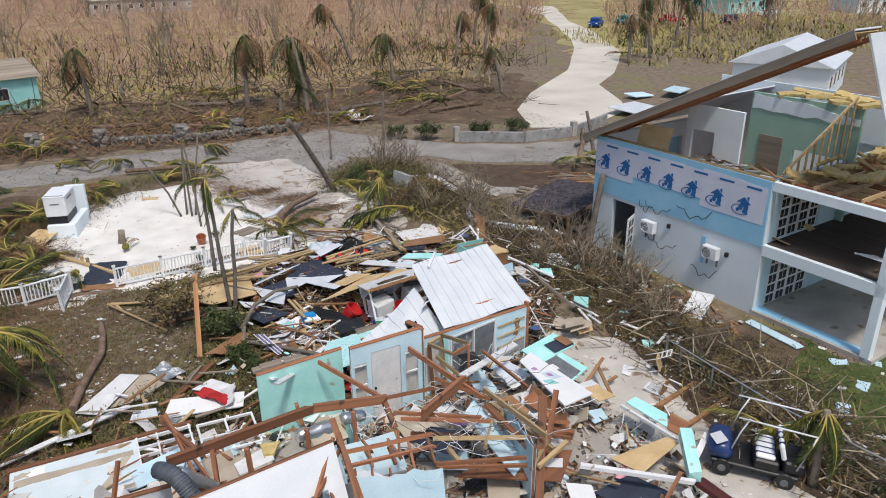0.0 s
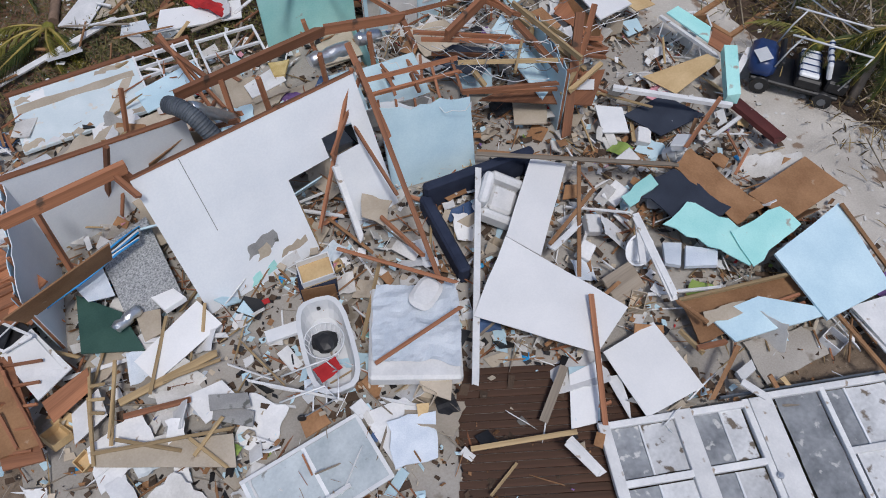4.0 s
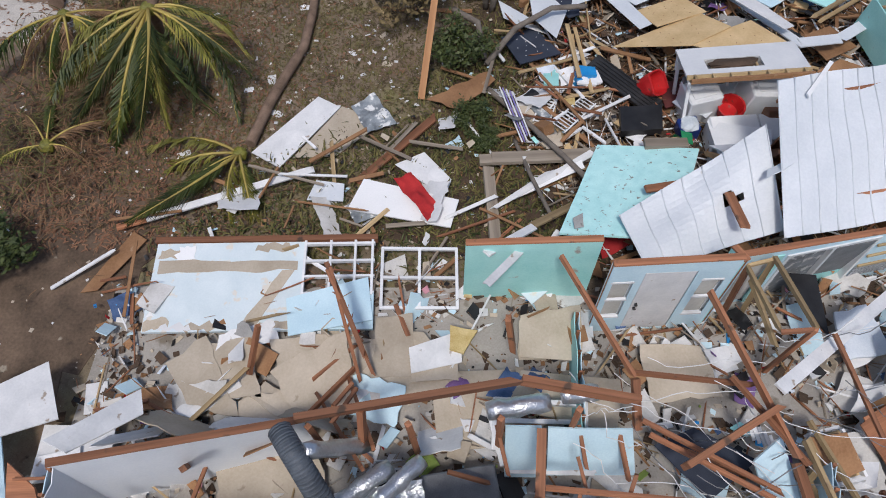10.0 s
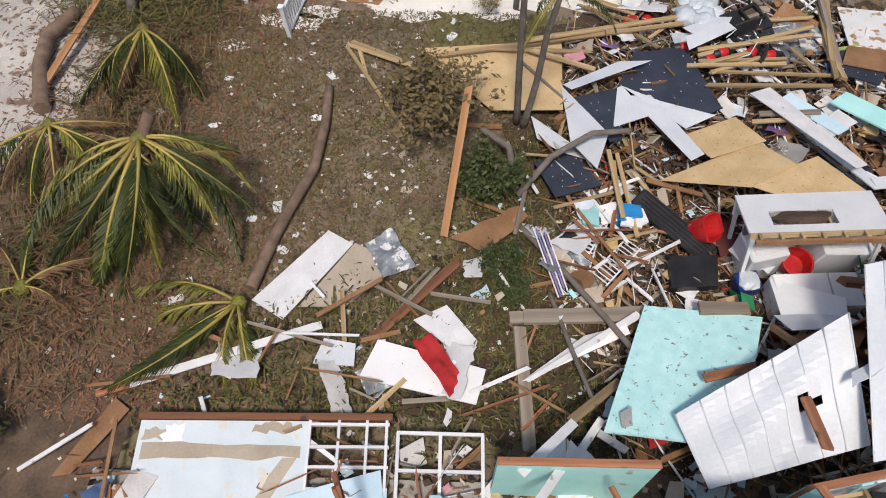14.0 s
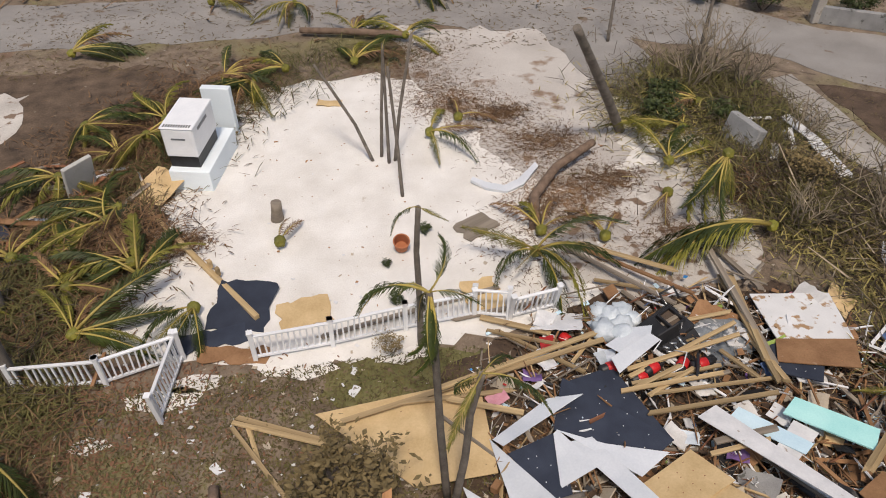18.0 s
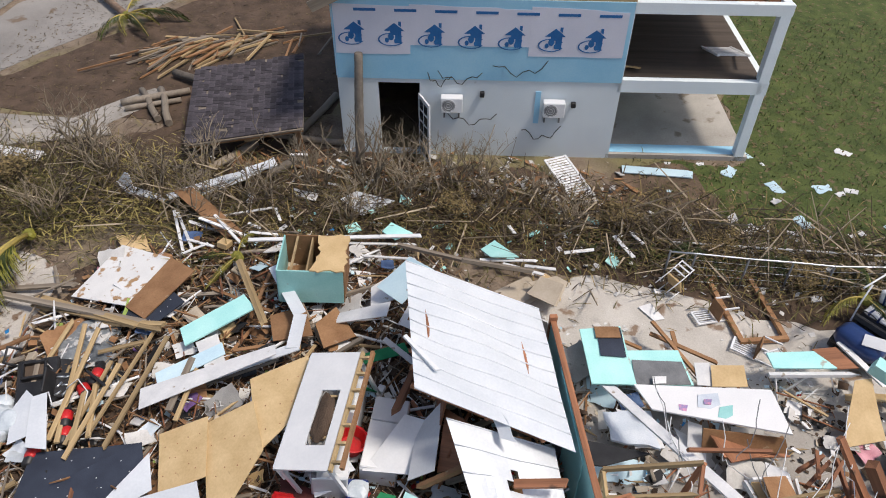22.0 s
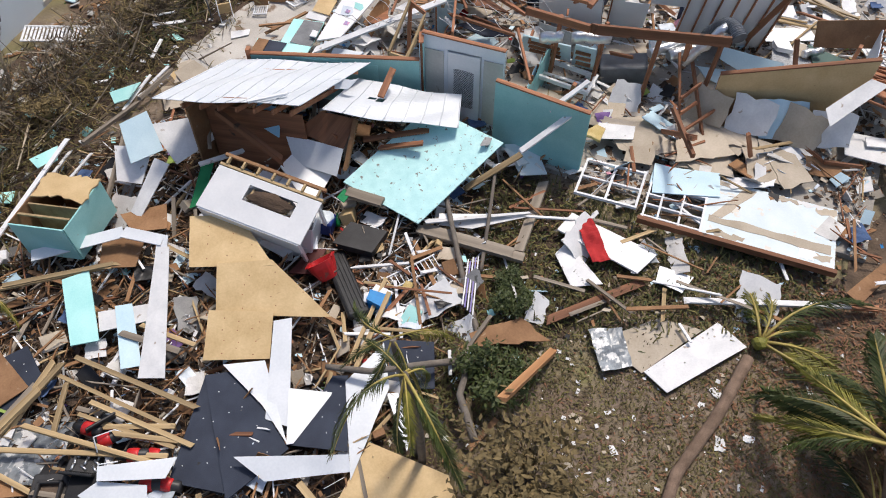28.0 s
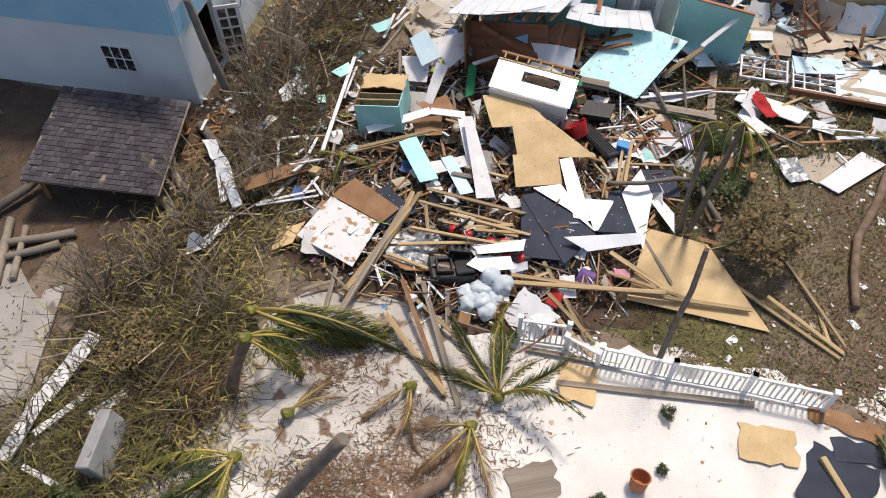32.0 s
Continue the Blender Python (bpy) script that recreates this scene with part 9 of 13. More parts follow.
for x0, x1, y in ((0.0, 2.78, -0.05), (0.0, 2.78, -1.09), (0.0, 2.78, -2.12), (3.1, 5.6, 0.03), (4.2, 5.5, -1.16), (3.1, 5.6, -2.4)):
    part("transom", box(x1 - x0, 0.12, 0.12, None, 0.01), WHITE, ww, m=pose((x0 + x1) / 2, y, 0.004))
part("dark_lip", box(3.4, 0.03, 0.1), SLATE, ww, "dark grey drip strip", pose(4.0, 0.13, 0.03))
for x, y in ((2.78, -1.38), (1.6, -1.75)):
    part("door_knob", tube([(x, y, 0.05), (x, y, 0.09), (x, y, 0.1), (x, y, 0.14)], [0.035, 0.035, 0.06, 0.05], 12), STEEL, ww, "round steel door knob")

# ducts and service clutter in the middle rooms
pts = [(-2.75 + 0.085 * k, 14.4 - 0.12 * k, 2.62 + 0.14 * math.sin(k * 0.4) - 0.01 * k * k) for k in range(10)]
duct = thing("flexible_duct", "grey ribbed flexible duct over the wall", "duct")
part("hose", tube(pts, 0.18, 12), SLATE, duct)
for p, q in zip(pts, pts[1:]):
    for f in (0, 0.33, 0.66):
        o, d = Vector(p).lerp(Vector(q), f), (Vector(q) - Vector(p)).normalized()
        part("ring", tube([o - d * 0.02, o + d * 0.02], 0.186, 12), SLATE, duct)
for a0, b0, r in (((-2.1, 13.5, 1.6), (-1.2, 14.2, 1.5), 0.16), ((-1.4, 13.6, 1.6), (-0.7, 14.3, 1.5), 0.15), ((0.3, 14.9, 2.1), (1.3, 15.1, 2.0), 0.17), ((1.5, 15.2, 2.0), (2.1, 15.3, 1.9), 0.16), ((-2.4, 14.1, 2.68), (-1.6, 14.5, 1.6), 0.14), ((-5.2, 11.2, 0.7), (-4.7, 11.5, 0.66), 0.12)):
    a1, b1 = Vector(a0), Vector(b0)
    solo("foil_duct", tube([a1.lerp(b1, k / 6) + Vector((0, 0, 0.03 * math.sin(k * 2))) for k in range(7)], [r * (0.85 + 0.15 * (k % 2)) for k in range(7)], 10), STEEL, "crumpled silver foil duct in the rubble", "duct", None, "foil ducts")
solo("grey_tank", box(1.3, 0.8, 0.5, None, 0.03), GREYP, "grey air handler casing, dented", "air handler", pose(-0.1, 13.95, 0.55, 6, 10, 12))
solo("foil_sheet", cloth(1.3, 0.7, 21, 0.09), STEEL, "crumpled silver foil insulation sheet", "foil", pose(-1.3, 13.6, 1.2, 12, 6, 12))

# wires drooping over the collapsed frame
RW = random.Random(3)
for i in range(42):
    x0, y0 = RW.uniform(1.5, 6.4), RW.uniform(12.6, 16.4)
    ln, hd = RW.uniform(0.8, 3.0), RW.uniform(-0.9, 0.5)
    pts = [(x0 + ln * math.cos(hd) * f + 0.06 * math.sin(9 * f + i), y0 + ln * math.sin(hd) * f + 0.08 * math.sin(6 * f + i), 2.12 - 0.5 * math.sin(f * math.pi) * RW.uniform(0.3, 0.9) + 0.1 * math.sin(i)) for f in [k / 10 for k in range(11)]]
    solo("loose_wire", tube(pts, 0.009, 4), WHITE if i % 3 else GREYP, "loose electric wire over collapsed timber framing", "wire", None, "loose wires")
for i in range(7):
    pts = [(-6.44 + 0.216 * k + 0.015 * i, 12.12 + 0.085 * k + 0.05 * i - 0.15, 0.92 + 0.01 * k + 0.025 * math.sin(k + i)) for k in range(11)]
    solo("pipe", tube(pts, 0.022, 6), (BLUEP, WHITE, BLACK)[i % 3], "thin plastic pipe beside the speckled rug", "pipe", None, "plastic pipes")

# north pile: kitchen and garage things
for m4, sz, lb in ((pose(5.4, 22.72, 0.6, 6, -8, 12), (0.75, 0.7, 1.05), "white washing machine half buried"), (pose(6.85, 22.85, 0.62, 4, 6, 5), (1.0, 0.75, 1.05), "white dryer with one cracked corner")):
    wm = thing("washing_machine", lb, "washing machine", m4, "laundry machines")
    part("casing", box(*sz, None, 0.03), ENAMEL, wm)
    part("lid", box(sz[0] * 0.7, sz[1] * 0.55, 0.02), ENAMEL, wm, m=pose(0, -0.05, sz[2] / 2 + 0.01))
    part("control_panel", box(sz[0] * 0.95, 0.1, 0.14), GREYP, wm, "grey control panel", pose(0, sz[1] / 2 - 0.06, sz[2] / 2 + 0.07))
fr = thing("refrigerator", "white refrigerator lying on its back", "refrigerator", pose(6.35, 21.85, 0.42, 4, -3, 2))
part("cabinet", box(1.65, 0.75, 0.6, None, 0.03), ENAMEL, fr)
part("door", box(1.05, 0.73, 0.06, None, 0.02), ENAMEL, fr, m=pose(-0.28, 0, 0.33))
part("door", box(0.55, 0.73, 0.06, None, 0.02), ENAMEL, fr, m=pose(0.54, 0, 0.33))
part("handle", box(0.5, 0.03, 0.04), GREYP, fr, m=pose(-0.2, -0.3, 0.38))
ct = thing("sink_counter", "white counter with a charred sink, debris in it", "counter", pose(6.1, 23.05, 1.62, -14, -5, 1))
bm = bmesh.new()
for sx, sy, cx, cy in ((2.6, 0.2, 0, -0.45), (2.6, 0.5, 0, 0.3), (0.5, 0.4, -1.05, -0.15), (0.9, 0.4, 0.85, -0.15)):
    add_box(bm, sx, sy, 0.05, Matrix.Translation((cx, cy, 0)))
part("worktop", bm, ENAMEL, ct)
part("sink_bowl", rounded(oval, [(0.62, 0.21, 0.02), (0.58, 0.19, -0.14), (0.5, 0.15, -0.18)]), STONE, ct, "stained sink bowl", pose(-0.2, -0.15, 0))
part("edge_timber", box(2.6, 0.06, 0.09), PINE, ct, m=pose(0, -0.6, 0.0))
part("rear_timber", box(2.55, 0.07, 0.09), BROWNB, ct, m=pose(0, -0.84, 0.05))
for i in range(7):
    part("rib", box(0.05, 0.2, 0.08), PINE, ct, m=pose(-1.15 + 0.38 * i, -0.73, 0.05))
for x, y in ((-1.2, -0.5), (1.2, -0.5), (-1.2, 0.5), (1.2, 0.5), (0, 0.5)):
    part("leg", box(0.07, 0.07, 1.5), ENAMEL, ct, m=pose(x, y, -0.78))
part("side_panel", box(2.5, 0.04, 0.5), ENAMEL, ct, "white cracked side panel", pose(0, 0.56, -0.25))
for i in range(9):
    part("slat", box(0.05, 1.1, 0.1), PINE, ct, m=pose(-1.2 + 0.3 * i, 0, -0.09))
solo("leaf_rubble", lump(0.42, 8, 0.5, 0.25, 3), SOIL, "dark leaf litter filling the sink", "litter", pose(5.88, 22.9, 1.63, -14, -5, 0) @ Matrix.Diagonal((1.2, 0.5, 0.7, 1)))


def tub_of(name, label, cat, m, mt, r, h, rim=None, k=16):
    t = thing(name, label, cat, m)
    part("body", rounded(circle, [(r * 0.8, r * 0.8, 0), (r, r, h), (r * 0.93, r * 0.93, h), (r * 0.75, r * 0.75, 0.04)], k), mt, t)
    part("rim", tube([(r * 1.02 * math.cos(i * math.tau / k), r * 1.02 * math.sin(i * math.tau / k), h) for i in range(k + 1)], 0.015, 5, caps=False), rim or mt, t)
    return t


tub_of("red_bucket", "red plastic tub with dark rubbish inside", "bucket", pose(6.05, 22.5, 0.5, 14, 0, 0), RED, 0.3, 0.32)
rc = thing("red_chair", "red moulded plastic chair, upside down", "chair", pose(4.3, 23.45, 0.3, 40, 20, 40))
part("shell", rounded(oval, [(0.2, 0.2, 0.0), (0.3, 0.28, 0.3), (0.33, 0.3, 0.45), (0.3, 0.27, 0.45), (0.18, 0.17, 0.05)]), RED, rc)
for s in (-1, 1):
    part("arm", box(0.06, 0.4, 0.03), RED, rc, m=pose(0.31 * s, 0, 0.46))
bs = thing("black_case", "long black plastic case with worn ribs", "case", pose(3.85, 23.5, 0.35, 8, 5, -44))
part("shell", box(1.95, 0.5, 0.16, None, 0.04), BLACK, bs)
for i in range(5):
    part("rib", box(1.7, 0.03, 0.03), BLACK, bs, m=pose(0, -0.18 + 0.09 * i, 0.09))
cl = thing("cooler", "blue cooler box with a white lid", "cooler", pose(2.95, 23.65, 0.28, 10, 12, 30))
part("body", box(0.5, 0.34, 0.3, None, 0.03), BLUEP, cl)
part("lid", box(0.52, 0.36, 0.08, None, 0.03), ENAMEL, cl, "white lid", pose(0.05, -0.08, 0.2, 12, 0, 0))
part("handle", tube([(-0.24, -0.2, 0.05), (-0.24, -0.26, 0.16), (0.24, -0.26, 0.16), (0.24, -0.2, 0.05)], 0.015, 5), ENAMEL, cl)
cb = thing("blue_bucket", "blue square pail with white packing inside", "bucket", pose(5.15, 22.15, 0.16, 5, -6, 10))
part("body", box(0.46, 0.42, 0.42, Matrix.Translation((0, 0, 0.21)), 0.04), mat("dark_blue_plastic", (0.01, 0.03, 0.16), (0.02, 0.05, 0.24), 0.4), cb)
part("filling", lump(0.22, 5, 0.3, 0.35), BAG, cb, "white packing", pose(0, 0, 0.42))
solo("green_mat", box(1.4, 0.5, 0.03, None, 0.01), mat("green_plastic", (0.0, 0.14, 0.05), (0.01, 0.22, 0.09), 0.5), "bright green plastic mat stood on edge", "mat", pose(7.35, 23.0, 0.75, 60, 10, 80))
solo("green_bottle", tube([(0, 0, 0), (0, 0, 0.22), (0, 0, 0.28), (0, 0, 0.34)], [0.06, 0.06, 0.03, 0.03], 10), mat("green_bottle_plastic", (0.0, 0.16, 0.04), (0.01, 0.24, 0.07), 0.3), "green plastic bottle by the pail", "bottle", pose(4.85, 22.0, 0.25, 70, 0, 30))
for i, (x, y, hd) in enumerate(((2.2, 23.4, 60), (2.0, 22.9, 72), (2.6, 22.6, 50))):
    rk = thing("metal_rack", "white wire shelf rack lying in rubble", "rack", pose(x, y, 0.22 + 0.05 * i, 4, 6, hd), "wire shelf racks")
    for s in (-0.18, 0.18):
        part("side_bar", box(1.3, 0.035, 0.035), ENAMEL, rk, m=pose(0, s, 0))
    for j in range(12):
        part("rung", box(0.02, 0.36, 0.02), ENAMEL, rk, m=pose(-0.6 + 0.11 * j, 0, 0))
# black chest, tool cases, canisters and bags
bc = thing("battery_box", "black plastic equipment box, lid torn off", "equipment box", pose(6.5, 29.8, 0.16, 5, -6, 27))
part("body", box(1.2, 0.85, 0.3, Matrix.Translation((0, 0, 0.16)), 0.04), BLACK, bc)
for sx, sy, cx, cy in ((0.06, 0.5, 0.02, 0.05), (0.06, 0.5, 0.42, 0.05), (0.46, 0.06, 0.22, 0.28), (0.46, 0.06, 0.22, -0.18)):
    part("bay_rim", box(sx, sy, 0.14, None, 0.015), BLACK, bc, m=pose(cx, cy, 0.37))
part("bay_floor", box(0.36, 0.42, 0.02), mat("dusty_brown_tray", (0.05, 0.035, 0.025), (0.12, 0.085, 0.06), 0.8), bc, "dusty brown tray", pose(0.22, 0.05, 0.32))
part("cover", box(0.5, 0.7, 0.07, None, 0.02), BLACK, bc, "black ribbed cover", pose(-0.32, 0.02, 0.36, 4, 6, 0))
part("handle", tube([(0.42, 0.4, 0.36), (0.5, 0.66, 0.46), (0.9, 0.6, 0.5), (0.82, 0.32, 0.4)], 0.035, 6), BLACK, bc)
part("flap", box(0.6, 0.5, 0.04, None, 0.01), BLACK, bc, "torn black flap", pose(0.25, -0.62, 0.1, 18, 0, -6))
for x, y, z, hd in ((6.52, 29.12, 0.36, 20), (6.95, 28.3, 0.3, 66)):
    tc = thing("tool_case", "open black tool case with silver tools", "tool case", pose(x, y, z, 12, -10, hd), "tool cases")
    part("base", box(0.6, 0.46, 0.12, None, 0.02), BLACK, tc)
    part("lid", box(0.6, 0.46, 0.06, None, 0.02), BLACK, tc, m=pose(0, 0.3, 0.12, 60, 0, 0))
    for j in range(9):
        part("tool", tube([(0, -0.08, 0), (0, 0.08, 0)], 0.026, 6), STEEL, tc, "bright steel socket", pose(-0.22 + 0.2 * (j % 3), -0.13 + 0.13 * (j // 3), 0.075, 0, 0, 18 * (j % 4)))
for x, y, z, hd in ((6.9, 28.55, 0.45, 10), (6.45, 28.64, 0.45, 48), (5.77, 28.65, 0.42, 25), (5.44, 28.48, 0.36, 15), (5.2, 29.04, 0.4, 30), (4.87, 28.86, 0.36, 12), (4.13, 29.94, 0.2, -60)):
    gc = thing("power_tool", "black and red power tool in rubble", "power tool", pose(x, y, z, 0, 90, hd), "power tools")
    part("body", tube([(0, 0, -0.34), (0, 0, -0.3), (0, 0, 0.1), (0, 0, 0.28)], [0.08, 0.12, 0.12, 0.07], 12), BLACK, gc, smooth=True)
    part("shell", tube([(0, 0, -0.16), (0, 0, -0.12), (0, 0, 0.06), (0, 0, 0.08)], [0.12, 0.136, 0.136, 0.11], 12), RED, gc, "red plastic shell", smooth=True)
    part("grip", tube([(0, 0, -0.2), (0.16, 0.04, -0.24), (0.28, 0.06, -0.2)], [0.05, 0.045, 0.055], 8), BLACK, gc)
for i, (x, y, r) in enumerate(((6.2, 28.45, 0.24), (6.75, 28.85, 0.22), (5.95, 28.95, 0.2), (7.25, 28.75, 0.25), (5.5, 28.05, 0.2), (7.1, 29.3, 0.22))):
    solo("black_bag", lump(r, 130 + i, 0.35, 0.6, 2, 4), BLACK, "crumpled black canvas bag among tools", "bag", pose(x, y, r * 0.6), "black bags")
for pts in ([(6.3, 28.9, 0.6), (6.5, 28.7, 0.72), (6.3, 28.4, 0.6), (6.0, 28.35, 0.5)], [(7.4, 29.1, 0.4), (7.2, 28.9, 0.5), (7.0, 29.05, 0.45), (7.15, 29.3, 0.4)], [(5.9, 29.4, 0.6), (6.05, 29.1, 0.75), (5.8, 28.9, 0.66)]):
    solo("cable", tube(pts, 0.016, 5), ENAMEL, "white cable looped over the tools", "cable", None, "white cables")
sheet("metal_flashing", "white metal panel over the tools", "flashing", METAL, (5.37, 28.93, 0.72), 0, 0, 4, [(0.68, 0.21), (0.5, 0.44), (-0.61, -0.1), (-0.56, -0.53)], 0.012, 0.02)
sheet("metal_flashing", "torn white metal scrap beside the tools", "flashing", METAL, (5.5, 29.45, 0.58), 0, 6, -8, [(0.6, 0.25), (0.42, -0.1), (-0.44, -0.41), (-0.66, -0.09), (0.15, 0.31)], 0.012, 0.04)
for i, (x, y, r) in enumerate(((5.4, 30.45, 0.3), (5.75, 30.6, 0.28), (5.1, 30.25, 0.27), (5.55, 30.15, 0.3), (5.9, 30.3, 0.25), (5.2, 30.7, 0.26), (5.0, 29.9, 0.3), (5.4, 29.7, 0.28))):
    solo("rubbish_bag", lump(r, 30 + i, 0.35, 0.8, 3, 4), BAG, "white plastic rubbish bag, tied full", "bag", pose(x, y, r * 0.75 + (0.2 if i > 5 else 0.0)), "rubbish bags", smooth=True)
solo("clear_plastic", cloth(0.7, 1.0, 44, 0.08), GLASSP, "crumpled clear plastic sheet on the grass", "plastic sheet", pose(-2.1, 22.7, 0.1, 0, 0, 30))
solo("clear_plastic", cloth(0.7, 0.6, 45, 0.06), GLASSP, "crumpled clear plastic sheet by the door", "plastic sheet", pose(-2.1, 20.0, 0.15, 0, 0, 30))
solo("broken_glass", cloth(1.5, 1.3, 46, 0.07), GLASSP, "pale green broken safety glass heap", "glass", pose(7.8, 29.4, 0.2, 0, 0, 20))
solo("red_cloth", cloth(0.42, 1.25, 47, 0.12, 18), REDCLOTH, "red cloth draped over a white door", "cloth", pose(-0.95, 20.2, 0.3, 0, 0, 35))
# teal cupboard
cu = thing("teal_cupboard", "teal painted cupboard with its top broken", "cupboard", pose(10.52, 24.66, 0.42, 4, -3, 101) @ Matrix.Diagonal((0.92, 0.95, 0.82, 1)))
for nm, s, c, mt in (("side", (0.04, 1.45, 1.2), (0.86, 0, 0.6), TEAL), ("side", (0.04, 1.45, 1.2), (-0.86, 0, 0.6), BROWNB), ("front", (1.7, 0.04, 1.2), (0, 0.74, 0.6), TEAL), ("back", (1.7, 0.03, 1.2), (0, -0.73, 0.6), BROWNB), ("bottom", (1.7, 1.4, 0.04), (0, 0, 0.03), BROWNB), ("shelf", (0.04, 1.4, 1.1), (0.1, 0, 0.6), PINE)):
    part(nm, box(*s), mt, cu, "", pose(*c))
part("broken_top", prism(jagged([(-0.9, -0.72), (-0.05, -0.7), (-0.18, 0.1), (0.02, 0.76), (-0.9, 0.78)], RG, 0.12, 0.06), 0.04), PLY, cu, "splintered particle board top", pose(0, 0, 1.21))
for x in (-0.5, 0.5):
    part("rail", box(0.06, 1.4, 0.06), PINE, cu, m=pose(x, 0, 1.17))

# ---- yard things ----
# generator on its plinth
ge = thing("generator", "white standby generator on a concrete plinth", "generator", pose(-5.0, 38.75, 0, 0, 0, -14))
part("plinth", box(1.25, 2.5, 0.7, Matrix.Translation((0.05, 0.2, 0.35)), 0.015), SIDING, ge, "white rendered plinth")
part("base", box(0.88, 1.62, 0.42, Matrix.Translation((-0.1, 0, 0.9))), BLACK, ge, "black base")
part("casing", box(0.96, 1.72, 0.95, Matrix.Translation((-0.1, 0, 1.55)), 0.04), ENAMEL, ge)
part("hood", box(1.0, 1.76, 0.05, Matrix.Translation((-0.1, 0, 2.05)), 0.02), ENAMEL, ge)
for i in range(11):
    part("vent_slot", box(0.035, 0.14, 0.012), BLACK, ge, m=pose(-0.48 + 0.076 * i, -0.74, 2.078))
part("vent_bar", box(0.42, 0.02, 0.05), GREYP, ge, "grey unreadable bar", pose(-0.1, -0.865, 1.7))
part("vent_bar", box(0.02, 0.75, 0.09), GREYP, ge, "grey unreadable bar", pose(0.385, -0.1, 1.85))
solo("garden_wall", box(0.95, 0.25, 1.75, None, 0.015), SIDING, "white rendered wall behind the generator", "wall", pose(-4.45, 40.85, 0.87, 0, 0, -14), kind="structure")
solo("white_post", box(0.95, 0.14, 1.35, None, 0.02), DUST_BOARD, "pale grey slab propped among palm leaves", "slab", pose(-8.35, 37.95, 0.62, 12, 0, 48))
solo("stone_slab", box(1.4, 0.34, 1.05, None, 0.03), STONE, "grey stone slab standing in the brush", "stone", pose(12.2, 37.2, 0.5, -14, 0, -76))
sheet("plywood_scrap", "yellow plywood propped by the plinth", "plywood", PLY, (-6.2, 37.85, 0.22), -35, 4, 14, [(-0.7, -0.62), (0.62, -0.7), (0.72, 0.55), (-0.55, 0.66)], 0.02, 0.06)


def railing(name, a0, b0, label, h=0.82, drop=0.0):
    m, d = wall_line(a0, b0)
    r = thing(name, label, "railing", m @ pose(0, 0, 0, drop, 0, 0), "white yard railings")
    part("top_rail", box(d, 0.08, 0.06, None, 0.01), ENAMEL, r, m=pose(d / 2, 0, h))
    part("bottom_rail", box(d, 0.06, 0.06), ENAMEL, r, m=pose(d / 2, 0, 0.14))
    for x in (0, d):
        ps = part("post", box(0.11, 0.11, h + 0.14, None, 0.01), ENAMEL, r, m=pose(x, 0, h / 2 + 0.05))
        part("cap", box(0.14, 0.14, 0.04), ENAMEL, ps, m=pose(0, 0, h / 2 + 0.09))
    k = int(d / 0.13)
    for i in range(1, k):
        if PK.random() > 0.06:
            part("baluster", box(0.04, 0.04, h - 0.18), ENAMEL, r, m=pose(i * d / k, 0, h / 2 + 0.07, 0, PK.uniform(-3, 3), 0))


F = [(-8.4, 30.6), (-6.5, 30.5), (-4.85, 31.0)]
for a0, b0 in zip(F, F[1:]):
    railing("railing", a0, b0, "white vinyl railing along the sand yard")
railing("railing", (-4.85, 31.0), (-5.15, 29.25), "white vinyl railing gate swung open", 0.82, 4)
F = [(-3.18, 30.68), (-1.37, 30.82), (0.41, 31.05), (2.14, 31.2)]
for a0, b0 in zip(F, F[1:]):
    railing("railing", a0, b0, "white vinyl railing between yard and sand")
railing("railing", (2.14, 31.2), (2.96, 30.98), "white vinyl railing panel, sagging", 0.8, -12)
railing("railing", (3.0, 31.0), (4.2, 31.2), "white vinyl railing panel, broken end", 0.82, 10)
# wooden pallet like rack by the brush, garden frames
pl = thing("white_louvre", "white louvred shutter leaning in the brush", "shutter", look((15.75, 18.05, 0.08), (17.3, 19.0, 0.3)) @ pose(0, 0, 0, 180, 0, 0))
for x in (-0.36, 0.36):
    part("stile", box(0.07, 0.04, 1.9), ENAMEL, pl, m=pose(x, 0, 0.9))
for i in range(17):
    part("slat", box(0.66, 0.015, 0.06), ENAMEL, pl, m=pose(0, 0, 0.06 + 0.11 * i, 35, 0, 0))
gf = thing("bedstead", "empty timber bed frame on sandy concrete", "frame", pose(11.9, 13.9, 0.1, 0, 2, 15))
for s, c in (((2.2, 0.12, 0.1), (0, 0.55, 0)), ((2.2, 0.12, 0.1), (0, -0.55, 0)), ((0.12, 1.2, 0.1), (1.1, 0, 0.01)), ((0.12, 1.2, 0.1), (-1.1, 0, 0.01))):
    part("rail", box(*s), BROWNB, gf, m=pose(*c))
# golf cart standing by the boundary
NAVYP = mat("navy_paint", (0.012, 0.03, 0.1), (0.03, 0.06, 0.18), 0.3)
gcart = thing("golf_cart", "navy golf cart with striped white seats, roof gone", "golf cart", pose(11.22, 11.05, 0.0, 3, 2, 44))
part("floor_pan", box(1.1, 2.1, 0.12, Matrix.Translation((0, 0, 0.36)), 0.03), BLACK, gcart)
cowl = part("cowl", box(1.08, 0.62, 0.5, Matrix.Translation((0, 0.86, 0.62)), 0.14), NAVYP, gcart, smooth=True)
part("dash", box(1.0, 0.1, 0.16, None, 0.03), BLACK, gcart, "black dashboard", pose(0, 0.5, 0.9, 20, 0, 0))
part("windscreen_rest", box(0.5, 0.3, 0.02), ENAMEL, gcart, "broken white screen piece", pose(-0.3, 0.95, 0.92, -22, 8, 20))
